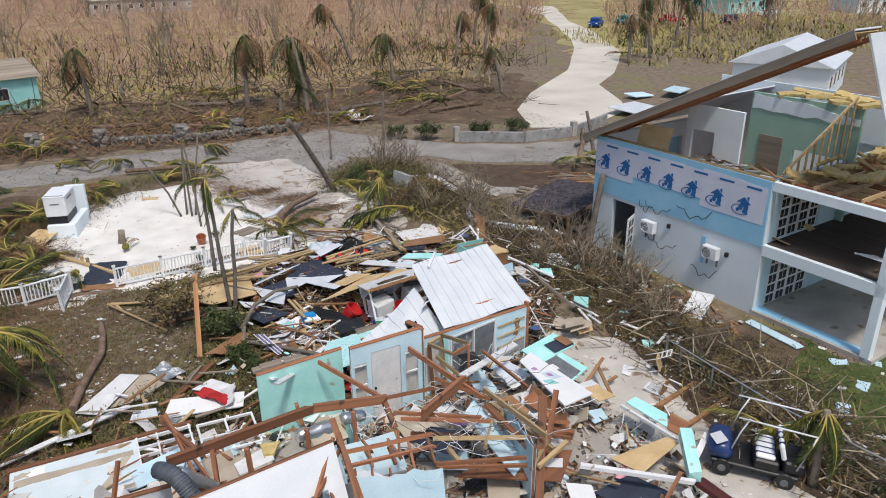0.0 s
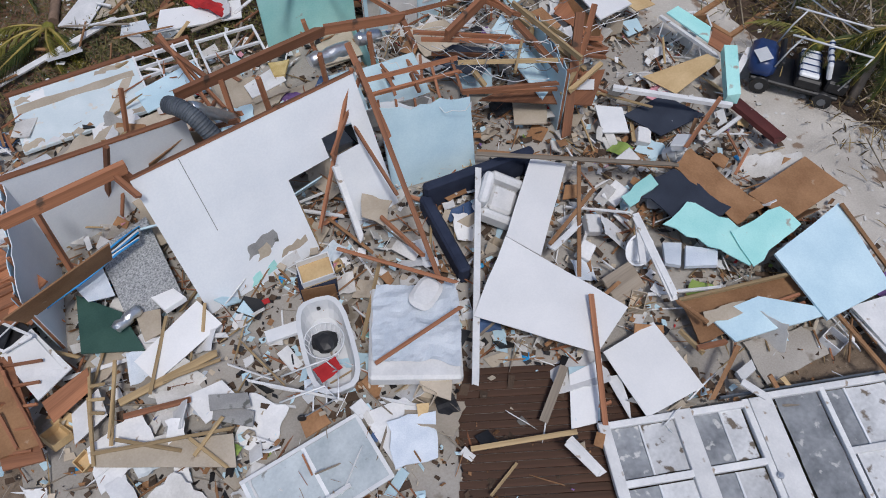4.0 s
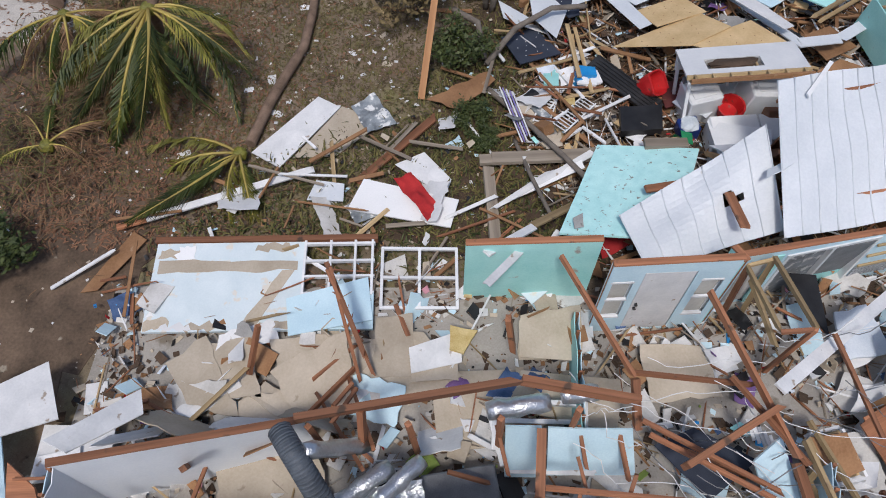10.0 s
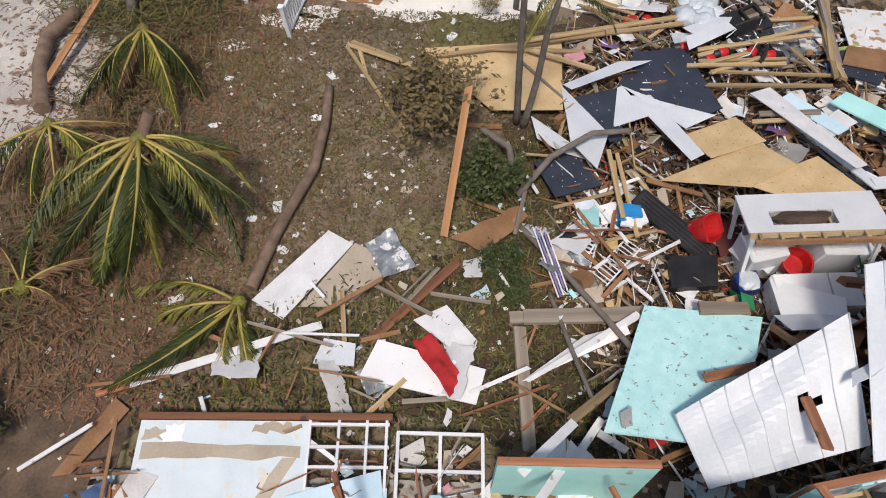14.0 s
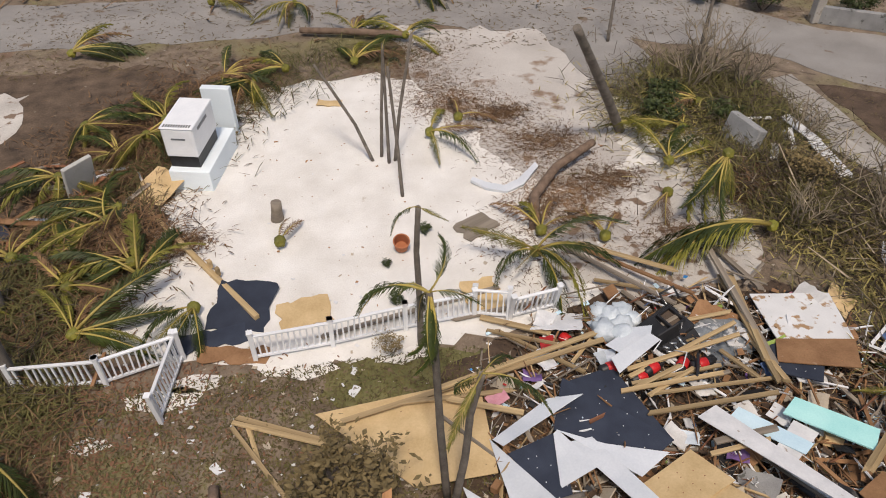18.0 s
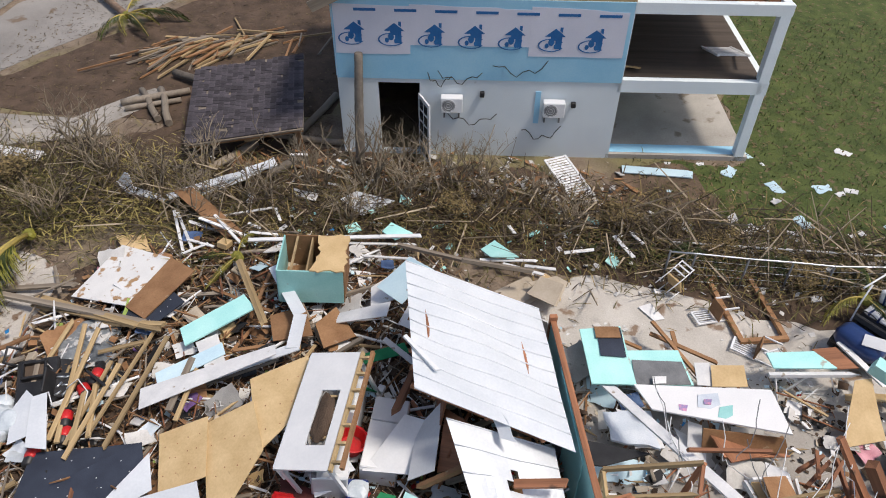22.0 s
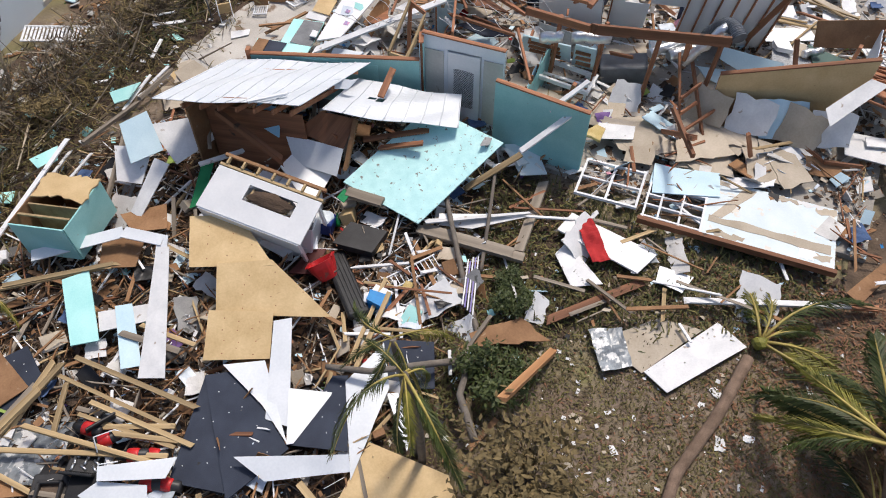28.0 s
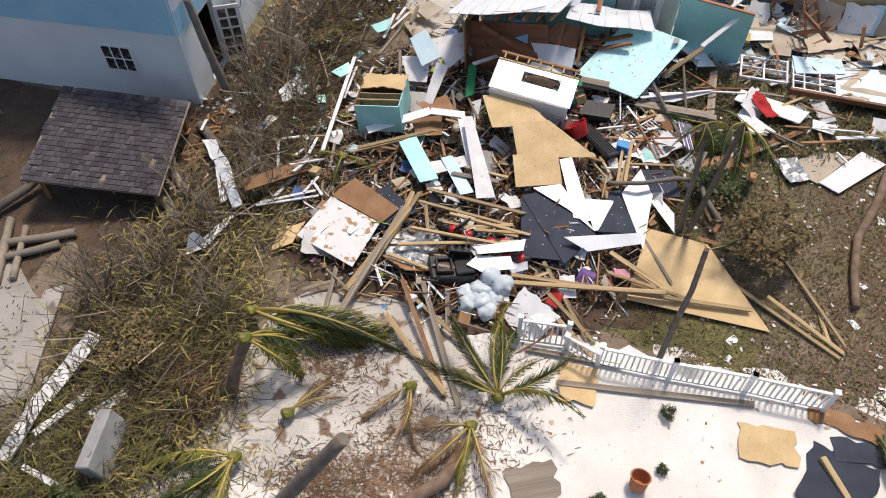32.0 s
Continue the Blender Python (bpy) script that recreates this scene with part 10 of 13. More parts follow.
part("steering_wheel", tube([(0.26 + 0.17 * math.cos(k * 0.524), 0.3 + 0.1 * math.sin(k * 0.524), 0.98 + 0.12 * math.sin(k * 0.524)) for k in range(13)], 0.015, 5), BLACK, gcart)
part("seat_box", box(1.08, 0.6, 0.3, Matrix.Translation((0, -0.25, 0.56)), 0.05), BLACK, gcart)
for y, z, tilt, nm in ((-0.2, 0.78, 0, "seat"), (-0.56, 1.02, 72, "seat_back")):
    st = part(nm, box(1.02, 0.46, 0.12, None, 0.04), ENAMEL, gcart, "white padded seat", pose(0, y, z, tilt, 0, 0))
    for x in (-0.36, -0.12, 0.12, 0.36):
        part("stripe", box(0.05, 0.47, 0.126), NAVYP, st, "dark stripe", pose(x, 0, 0))
part("bag_well", box(0.95, 0.5, 0.34, Matrix.Translation((0, -0.9, 0.6)), 0.05), BLACK, gcart)
for x in (-0.5, 0.5):
    for y in (-0.73, 0.76):
        wh = part("wheel", tube([(x - 0.09, y, 0.23), (x + 0.09, y, 0.23)], 0.23, 16), BLACK, gcart)
        part("hub", tube([(x - 0.1, y, 0.23), (x + 0.1, y, 0.23)], 0.1, 12), GREYP, wh, "grey hub")
    part("front_post", tube([(x * 0.96, 0.62, 0.8), (x, 0.5, 1.35), (x, 0.35, 1.78)], 0.022, 6), ENAMEL, gcart)
    part("roof_rail", tube([(x * 1.1, 0.62, 1.78), (x * 1.1, -1.2, 1.72)], 0.024, 6), ENAMEL, gcart)
    part("rear_post", tube([(x * 0.96, -0.95, 0.6), (x, -1.1, 1.2), (x * 1.1, -1.18, 1.7)], 0.022, 6), ENAMEL, gcart)
# wire fence with a steel top rail along the boundary
FENCE = [(12.6, 15.9), (12.6, 15.27), (12.64, 13.97), (12.7, 12.9), (12.75, 11.91), (13.02, 10.12), (13.31, 8.67), (13.5, 7.2)]
wf = thing("wire_fence", "low wire fence with thin grey steel rail", "fence")
part("top_rail", tube([(x, y, 1.08 + 0.02 * math.sin(5 * y)) for x, y in FENCE], 0.022, 6), STEEL, wf)
for x, y in FENCE:
    part("post", tube([(x, y, 0), (x, y, 1.1)], 0.028, 6), GREYP, wf)
for z in (0.15, 0.4, 0.65, 0.88):
    part("wire", tube([(x, y, z) for x, y in FENCE], 0.004, 3), STEEL, wf)
solo("kerb", prism([(14.0, 10.4), (14.13, 9.96), (14.43, 9.1), (15.0, 7.4), (15.25, 7.45), (14.66, 9.2), (14.34, 10.1), (14.2, 10.5)], 0.14), CONC, "low pale concrete kerb along the lawn", "kerb", None, kind="structure")
# white wooden chairs lying on the sandy yard
for x, y, hd in ((11.5, 14.7, 25), (10.45, 13.85, -20)):
    wc = thing("garden_chair", "white wooden chair lying on its back", "chair", pose(x, y, 0.06, 6, 0, hd), "lying chairs")
    part("seat", box(0.44, 0.04, 0.42), BROWNB, wc, "brown chair seat", pose(0, 0.0, 0.24))
    for sx in (-0.2, 0.2):
        part("back_post", box(0.035, 0.55, 0.035), ENAMEL, wc, m=pose(sx, 0.28, 0.02))
        part("back_leg", box(0.035, 0.42, 0.035), ENAMEL, wc, m=pose(sx, -0.22, 0.03))
        part("front_leg", box(0.035, 0.42, 0.035), ENAMEL, wc, m=pose(sx, -0.22, 0.44))
    for k in range(5):
        part("slat", box(0.03, 0.44, 0.018), ENAMEL, wc, m=pose(-0.14 + 0.07 * k, 0.3, 0.02))
    part("top_rail", box(0.44, 0.05, 0.03), ENAMEL, wc, m=pose(0, 0.54, 0.02))
for x, y, hd, tl in ((11.9, 16.0, 40, 70), (9.4, 13.2, 120, 95)):
    pc = thing("garden_chair", "white metal garden chair, knocked over", "chair", pose(x, y, 0.3, tl, 0, hd), "garden chairs")
    part("seat", box(0.45, 0.45, 0.04), PLY if x > 10 else ENAMEL, pc, m=pose(0, 0, 0.42))
    for sx in (-0.2, 0.2):
        part("back_leg", tube([(sx, 0.2, 0), (sx, 0.22, 0.45), (sx, 0.3, 0.9)], 0.016, 5), ENAMEL, pc)
        part("front_leg", tube([(sx, -0.2, 0), (sx, -0.2, 0.43)], 0.016, 5), ENAMEL, pc)
    for z in (0.6, 0.75, 0.88):
        part("back_rung", box(0.42, 0.02, 0.04), ENAMEL, pc, m=pose(0, 0.25 + z * 0.04, z))
# shingled roof piece beside the torn house
sh = thing("shingle_roof", "grey wood-shingle roof corner fallen to ground", "roof", pose(17.6, 29.1, 1.2, -6, -8, 17))
part("deck", box(3.9, 3.7, 0.05), GREYWOOD, sh, "", pose(0, 0, -0.03))
for x in (-1.8, -0.6, 0.6, 1.8):
    part("rafter", box(0.08, 3.6, 0.16), BROWNB, sh, "", pose(x, 0, -0.13))
for x, y, h in ((-1.7, -1.6, 0.95), (1.6, -1.5, 1.3), (1.6, 1.5, 1.2), (-1.7, 1.5, 0.75), (0, 0, 1.1)):
    part("broken_post", box(0.14, 0.14, h), BROWNB, sh, "", pose(x, y, -0.1 - h / 2))
shm = [mesh_of(box(w0, 0.3, 0.022, pose(0, 0, 0, 5, 0, 0)), "shingle", SHINGLE) for w0 in (0.13, 0.16, 0.19)]
for r in range(19):
    x = -1.9
    while x < 1.85:
        k = PK.randrange(3)
        w0 = (0.13, 0.16, 0.19)[k]
        if PK.random() > 0.04:
            part("shingle", shm[k], None, sh, m=pose(x + w0 / 2, -1.7 + 0.19 * r, 0.02 + PK.uniform(0, 0.008), PK.uniform(-2, 3), 0, PK.uniform(-3, 3)))
        x += w0 + 0.008
for x, y, ln, hd, r in ((20.0, 26.9, 3.2, 168, 0.13), (16.6, 28.6, 2.6, 150, 0.14), (17.2, 31.9, 2.4, 30, 0.13), (17.4, 32.4, 2.2, 38, 0.12)):
    solo("palm_log", tube([(0, 0, 0), (ln * 0.3, 0.06, 0.02), (ln * 0.7, 0.02, 0), (ln, 0.1, 0.02)], [r, r * 0.95, r * 0.9, r], 10), GREYWOOD, "cut grey-brown palm log on the ground", "log", pose(x, y, r + 0.02, 0, 0, hd), "palm logs")
# heap of split lumber north of the torn house
for i in range(110):
    x = PK.gauss(23.1, 0.8)
    y = 32.4 - (x - 23.1) * 1.7 + PK.gauss(0, 0.7)
    z, hd, ln = 0.03 + 0.0028 * i, PK.gauss(2.4, 0.5), PK.uniform(0.8, 2.4)
    plank("heap_lumber", "split tan lumber in a long heap", "lumber", (PINE, BROWNB, GREYWOOD)[i % 3], (x, y, z), (x + ln * math.cos(hd), y + ln * math.sin(hd), max(0.03, z - 0.08)), PK.uniform(0.04, 0.12), 0.06, "long lumber heap")
# corrugated strip, posts and gutters in the brush
for a0, b0, w0, mt, lb in (((13.0, 29.8, 0.55), (15.3, 27.5, 0.4), 0.3, METAL, "crumpled white corrugated strip in brush"), ((14.2, 38.6, 0.2), (13.5, 35.6, 0.15), 0.2, ENAMEL, "white vinyl fence post on the ground"), ((13.3, 37.6, 0.1), (12.9, 35.9, 0.12), 0.18, ENAMEL, "white vinyl fence post on the ground"), ((15.0, 36.2, 0.1), (13.9, 34.2, 0.1), 0.12, ENAMEL, "white vinyl fence rail on the ground"), ((11.7, 26.9, 0.5), (12.6, 22.3, 0.6), 0.12, ENAMEL, "white trim board along the pile"), ((17.4, 16.9, 0.08), (17.5, 14.7, 0.08), 0.35, PALEB, "pale blue board on the lawn"), ((12.2, 28.0, 0.8), (11.6, 27.0, 0.3), 0.08, ENAMEL, "white splintered trim standing up"), ((11.9, 28.3, 0.9), (12.1, 27.0, 0.2), 0.08, ENAMEL, "white splintered trim standing up")):
    plank("trim_board", lb, "board", mt, a0, b0, w0, 0.04)
for i in range(26):
    x, y = PK.uniform(13.9, 20.0), PK.uniform(8, 15.5)
    solo("paper_scrap", prism(jagged([(-0.2, -0.12), (0.2, -0.1), (0.17, 0.14), (-0.15, 0.1)], PK, 0.08, 0.04), 0.012), WHITE if i % 3 else PALEB, "white board scrap lying on the lawn", "scrap", pose(x, y, 0.02, 0, 0, PK.uniform(0, 180)) @ Matrix.Scale(PK.uniform(0.4, 1.6), 4), "scraps on lawn")
for i in range(40):
    x, y = PK.uniform(-8, -0.5), PK.uniform(21.5, 30)
    solo("paper_scrap", prism(jagged([(-0.1, -0.06), (0.1, -0.05), (0.09, 0.07), (-0.08, 0.05)], PK, 0.05, 0.02), 0.012), WHITE if i % 3 else TAN, "white scrap lying on worn grass", "scrap", pose(x, y, 0.02, 0, 0, PK.uniform(0, 180)) @ Matrix.Scale(PK.uniform(0.5, 1.7), 4), "scraps on grass")
# things on the sand
for m4, sz, mt, lb in ((pose(-3.55, 32.45, 0.09, 5, 2, -12), (1.45, 1.6), TAR, "navy roofing felt on white sand"), (pose(-4.35, 31.45, 0.06, 3, 2, 10), (1.9, 0.6), TAR, "navy roofing felt strip on white sand"), (pose(-2.0, 32.0, 0.05, 2, 0, 8), (1.3, 0.9), PLY, "plywood scrap on white sand"), (pose(-8.6, 35.4, 0.06, 4, 0, 10), (1.5, 0.8), PLY, "plywood scrap by the white post"), (pose(2.9, 34.6, 0.04, 0, 0, 30), (1.1, 0.8), GREYWOOD, "weathered slatted board on sand"), (pose(2.5, 31.9, 0.06, 2, 0, 5), (0.9, 1.1), PLY, "plywood scrap behind the railing"), (pose(-3.7, 30.9, 0.05, 2, 3, -10), (1.6, 0.5), BROWNB, "brown board by the railing gap"), (pose(-0.9, 42.2, 0.05, 2, 3, -10), (0.9, 0.4), PLY, "plywood scrap by young palms")):
    solo("sheet_scrap", prism(jagged([(-sz[0] / 2, -sz[1] / 2), (sz[0] / 2, -sz[1] / 2), (sz[0] / 2, sz[1] / 2), (-sz[0] / 2, sz[1] / 2)], PK, 0.2, 0.08), 0.02), mt, lb, "board", m4)
ps = thing("timber_post", "notched timber post fallen on the sand", "post", pose(-6.3, 36.6, 0.12, 0, 0, -56))
part("shaft", box(5.6, 0.14, 0.14, Matrix.Translation((2.8, 0, 0)), 0.01), PINE, ps)
for x in (3.2, 3.6):
    part("cleat", box(0.12, 0.1, 0.25), PINE, ps, m=pose(x, 0.1, 0.12))
solo("tree_stump", tube([(0, 0, 0), (0.02, 0, 0.3), (0.04, 0.02, 0.62)], [0.2, 0.16, 0.15], 12), GREYWOOD, "short grey palm stump in the sand", "stump", pose(-2.7, 35.9, 0))
pot = tub_of("flower_pot", "terracotta flower pot hanging by a palm", "pot", pose(0.67, 34.0, 0.1, 20, 0, 0), TERRA, 0.22, 0.35)
pts = [(1.2 + 0.16 * k, 38.2 - 0.3 * k + 0.1 * math.sin(k), 0.06) for k in range(8)]
solo("white_gutter", prism([(-1.15, 0.3), (-0.75, -0.15), (-0.2, -0.42), (0.4, -0.2), (1.1, 0.5), (1.05, 0.68), (0.3, 0.06), (-0.2, -0.12), (-0.7, 0.12), (-1.05, 0.42)], 0.1), METAL, "bent white metal gutter on sand", "gutter", pose(4.3, 36.45, 0.05, 8, 0, 4))

# ---- walls by the road ----
SR2 = random.Random(8)
STONEB = mat("weathered_brown_stone", (0.11, 0.1, 0.09), (0.27, 0.25, 0.22), 0.9, 2, 40, 0.4, stain=(0.07, 0.06, 0.05), vary=0.3)
sw = thing("stone_wall", "low rubble stone wall along the road", "wall", kind="structure")
stones = []
for i in range(8):
    bm = bmesh.new()
    bmesh.ops.create_icosphere(bm, subdivisions=1, radius=0.2)
    for v in bm.verts:
        v.co *= 1 + 0.35 * noise.noise(v.co * 4 + Vector((i * 3, 0, 0)))
        v.co.z *= 0.7
    stones.append(mesh_of(bm, "stone", STONEB))
WL = [(-26, 58.2), (-2.2, 56.4), (3, 54.9), (11, 54.6)]
for i in range(270):
    f = i / 270 * 3
    a0, b0 = WL[int(f)], WL[int(f) + 1]
    x, y = a0[0] + (b0[0] - a0[0]) * (f % 1), a0[1] + (b0[1] - a0[1]) * (f % 1)
    part("stone", stones[i % 8], None, sw, m=pose(x, y + SR2.uniform(-0.2, 0.2), 0.1 + 0.19 * (i % 3), SR2.uniform(0, 180), 0, SR2.uniform(0, 360)) @ Matrix.Scale(SR2.uniform(0.7, 1.2), 4))
for x, y in ((-12, 57.6), (-7.2, 57.2), (-2.9, 56.4), (2.5, 55.3), (6.4, 55.2)):
    pr = thing("stone_pillar", "rough stone gate pillar by the road", "pillar", pose(x, y, 0), "stone pillars")
    for i in range(34):
        part("stone", stones[i % 8], None, pr, m=pose(SR2.uniform(-0.35, 0.35), SR2.uniform(-0.35, 0.35), 0.1 + 0.03 * i, SR2.uniform(0, 180), 0, SR2.uniform(0, 360)) @ Matrix.Scale(1.3, 4))
    part("cap_stone", box(0.8, 0.8, 0.1, None, 0.03), STONEB, pr, m=pose(0, 0, 1.14, 4, 3, 0))
for a0, b0 in (((20, 45.8), (24.2, 43.4)), ((24.2, 43.4), (28.3, 43.3)), ((28.3, 43.3), (33, 45.6))):
    m4, d = wall_line(a0, b0)
    solo("boundary_wall", box(d, 0.25, 0.75, Matrix.Translation((d / 2, 0, 0.37)), 0.02), STONE, "grey concrete boundary wall by the drive", "wall", m4, kind="structure")
for x, y in ((20, 45.8), (28.3, 43.3)):
    solo("boundary_post", box(0.4, 0.4, 1.1, None, 0.03), CONC, "grey concrete post of the boundary wall", "post", pose(x, y, 0.55), kind="structure")


# ---- far houses and cars ----
def car(m, paint, label, pickup=False):
    c = thing("car", label, "car", m, "parked cars")
    part("body", box(1.8, 4.4, 0.7, Matrix.Translation((0, 0, 0.7)), 0.12), paint, c)
    part("cabin", box(1.6, 1.6 if pickup else 2.4, 0.65, Matrix.Translation((0, 0.3 if pickup else -0.2, 1.3)), 0.15), paint, c)
    part("glass", box(1.64, 1.3 if pickup else 2.0, 0.4, Matrix.Translation((0, 0.3 if pickup else -0.2, 1.35)), 0.1), DARKGLASS, c, "dark window band")
    for x in (-0.85, 0.85):
        for y in (-1.4, 1.4):
            wh = part("wheel", tube([(x - 0.1, y, 0.34), (x + 0.1, y, 0.34)], 0.34, 16), BLACK, c)
            part("rim", tube([(x - 0.11, y, 0.34), (x + 0.11, y, 0.34)], 0.18, 10), STEEL, wh)
        part("headlight", box(0.35, 0.06, 0.16), ENAMEL, c, "pale headlight", pose(x * 0.75, 2.19, 0.8))


car(pose(77.7, 106.8, 0, 0, 0, 130), CAR_BLUE, "small blue car parked on the track")
car(pose(85.0, 107.4, 0, 0, 0, 95), CAR_TEAL, "teal pickup truck parked in scrub", True)
car(pose(92.5, 104.6, 0, 0, 0, 80), CAR_RED, "red pickup truck parked in scrub", True)
car(pose(101, 99, 0, 0, 0, 110), mat("dark_grey_car_paint", (0.03, 0.03, 0.05), (0.05, 0.05, 0.07), 0.25), "dark van parked among bushes")
car(pose(118, 106, 0, 0, 0, 100), ENAMEL, "white car parked by a far house")


def far_house(m, label, lx, ly, h, wallm, roofm):
    hs = thing("far_house", label, "house", m, "far houses")
    part("body", box(lx, ly, h, Matrix.Translation((0, 0, h / 2))), wallm, hs)
    bm = bmesh.new()
    v = [bm.verts.new(p) for p in ((-lx / 2 - 0.4, -ly / 2 - 0.4, h), (lx / 2 + 0.4, -ly / 2 - 0.4, h), (lx / 2 + 0.4, ly / 2 + 0.4, h), (-lx / 2 - 0.4, ly / 2 + 0.4, h), (-lx / 2 - 0.4, 0, h + ly * 0.22), (lx / 2 + 0.4, 0, h + ly * 0.22))]
    for q in ((0, 1, 5, 4), (2, 3, 4, 5), (0, 4, 3), (1, 2, 5), (0, 3, 2, 1)):
        bm.faces.new([v[k] for k in q])
    part("roof", bm, roofm, hs)
    for i in range(max(2, int(lx / 2.5))):
        wd = part("window", box(1.0, 0.08, 1.1), ENAMEL, hs, m=pose(-lx / 2 + 1.3 + 2.4 * i, -ly / 2 - 0.02, h * 0.55))
        part("pane", box(0.84, 0.04, 0.94), DARKGLASS, wd, m=pose(0, -0.04, 0))


far_house(pose(-12.5, 75.5, 0, 0, 0, 22), "small teal cottage beyond the road", 9, 6, 2.8, TEAL, GREYWOOD)
far_house(pose(57, 49, 0, 0, 0, 30), "house with a pale metal roof", 11, 8, 3.0, SIDING, METAL)
far_house(pose(120, 118, 0, 0, 0, 10), "far house with teal walls", 13, 9, 3, TEAL, METAL)
far_house(pose(146, 104, 0, 0, 0, -15), "far white house by the track", 14, 9, 3, SIDING, METAL)
far_house(pose(-35, 175, 0, 0, 0, 8), "far pale concrete building ruin", 26, 8, 3.5, CONC, CONC)
far_house(pose(10, 190, 0, 0, 0, 3), "far pale concrete building ruin", 22, 8, 3.0, CONC, CONC)
for x, y, z, hd, sx, sy in ((38, 47.5, 0.3, 25, 5, 3.6), (46, 52, 0.5, 35, 4.4, 1.6), (42, 52.5, 0.3, 10, 2.6, 1.4)):
    solo("blown_roof", box(sx, sy, 0.12, None, 0.03), PALEB if sx < 4.8 else METAL, "pale roof panel blown onto the ground", "roof", pose(x, y, z, 5, 4, hd))

# ---- plants ----
VG = random.Random(21)
LEAFG = mat("palm_leaf_green", (0.014, 0.027, 0.005), (0.066, 0.086, 0.014), 0.55, 3, 30, 0.1, vary=0.3)
LEAFY = mat("palm_leaf_yellow", (0.07, 0.08, 0.012), (0.25, 0.225, 0.035), 0.6, 3, 30, 0.1, vary=0.25)
LEAFB = mat("palm_leaf_brown", (0.085, 0.046, 0.026), (0.27, 0.16, 0.08), 0.8, 3, 30, 0.1, vary=0.3)
RACHIS = mat("palm_stalk", (0.24, 0.18, 0.045), (0.46, 0.36, 0.1), 0.5, 3, 30, 0.1, vary=0.25)
BARK = mat("grey_palm_bark", (0.1, 0.085, 0.07), (0.22, 0.19, 0.16), 0.9, 4, 40, 0.5, vary=0.2)
BARKB = mat("brown_palm_bark", (0.12, 0.08, 0.055), (0.26, 0.18, 0.13), 0.9, 4, 40, 0.5, vary=0.2)
TWIG = mat("bare_twigs", (0.0328, 0.023, 0.0164), (0.1394, 0.1066, 0.0779), 0.9, 3, 40, 0.2, vary=0.25)
PALET = mat("pale_broken_branch", (0.2, 0.16, 0.11), (0.36, 0.3, 0.22), 0.9, 3, 40, 0.2, vary=0.25)
LEAF = mat("bush_leaf", (0.018, 0.034, 0.008), (0.075, 0.092, 0.024), 0.6, 4, 30, 0.1, vary=0.2)
DRYL = mat("dry_bush_leaf", (0.051, 0.034, 0.017), (0.17, 0.1275, 0.0595), 0.8, 4, 30, 0.1, vary=0.2)
OLIVE = mat("olive_weed", (0.0468, 0.0459, 0.014), (0.1872, 0.1638, 0.0546), 0.8, 4, 30, 0.1, vary=0.2)


def frond_mesh(leaf, length=2.2, droop=0.5, pairs=74, width=0.52, sweep=1.45, stalk=None):
    """A palm leaf along +x: stalk and folded leaflets. Two materials."""
    bm = bmesh.new()
    bend = VG.uniform(-0.1, 0.1)
    spine = [Vector((length * f, bend * length * f * f, 0.22 * length * math.sin(f * 1.7) - droop * length * f * f)) for f in [k / 9 for k in range(10)]]
    tube(spine, [0.036 * (1 - 0.8 * k / 9) for k in range(10)], 5, bm, 1)
    for i in range(pairs):
        f = 0.16 + 0.82 * i / pairs
        k = f * 9
        p = spine[int(k)].lerp(spine[min(9, int(k) + 1)], k % 1)
        ln = width * (0.35 + 0.65 * math.sin(min(1, f * 1.15) * math.pi)) * VG.uniform(0.75, 1.15)
        for s in (-1, 1):
            if VG.random() < 0.06:
                continue
            d = Vector((sweep + VG.uniform(-0.15, 0.15), s, VG.uniform(-0.9, 0.0))).normalized()
            w0 = Vector((0.014, 0, 0))
            mid, tip = p + d * ln * 0.55, p + d * ln + Vector((0, 0, -ln * VG.uniform(0.15, 0.6)))
            a1, b1 = bm.verts.new(p - w0), bm.verts.new(p + w0)
            c1, e1 = bm.verts.new(mid + w0 * 1.3), bm.verts.new(mid - w0 * 1.3)
            t1 = bm.verts.new(tip)
            bm.faces.new((a1, b1, c1, e1))
            bm.faces.new((e1, c1, t1))
    return mesh_of(bm, "frond", [leaf, stalk or RACHIS])


FR = {"green": [frond_mesh(LEAFG, 2.3, d, 74, 0.55, w0) for d, w0 in ((0.3, 1.7), (0.45, 2.2), (0.55, 1.9), (0.7, 2.4))], "yellow": [frond_mesh(LEAFY, 2.2, d, 62, 0.5, w0) for d, w0 in ((0.35, 2.4), (0.5, 1.9), (0.65, 2.2))], "brown": [frond_mesh(LEAFB, 1.9, d, 40, 0.5, 2.0) for d in (0.4, 0.6)],
      "hang": [frond_mesh(mt, 2.2, d, 44, 0.7, 1.6, mt) for mt, d in ((LEAFG, 0.7), (LEAFB, 0.8), (LEAFG, 0.95), (LEAFB, 0.6))]}


def ringed_trunk(points, r0, r1):
    n0 = 18
    pts, rad = [], []
    P0 = [Vector(p) for p in points]
    for k in range(n0 + 1):
        f = k / n0 * (len(P0) - 1)
        i = min(int(f), len(P0) - 2)
        pts.append(P0[i].lerp(P0[i + 1], f - i))
        rad.append((r0 + (r1 - r0) * k / n0) * (1 + 0.05 * (k % 2)))
    return tube(pts, rad, 9)


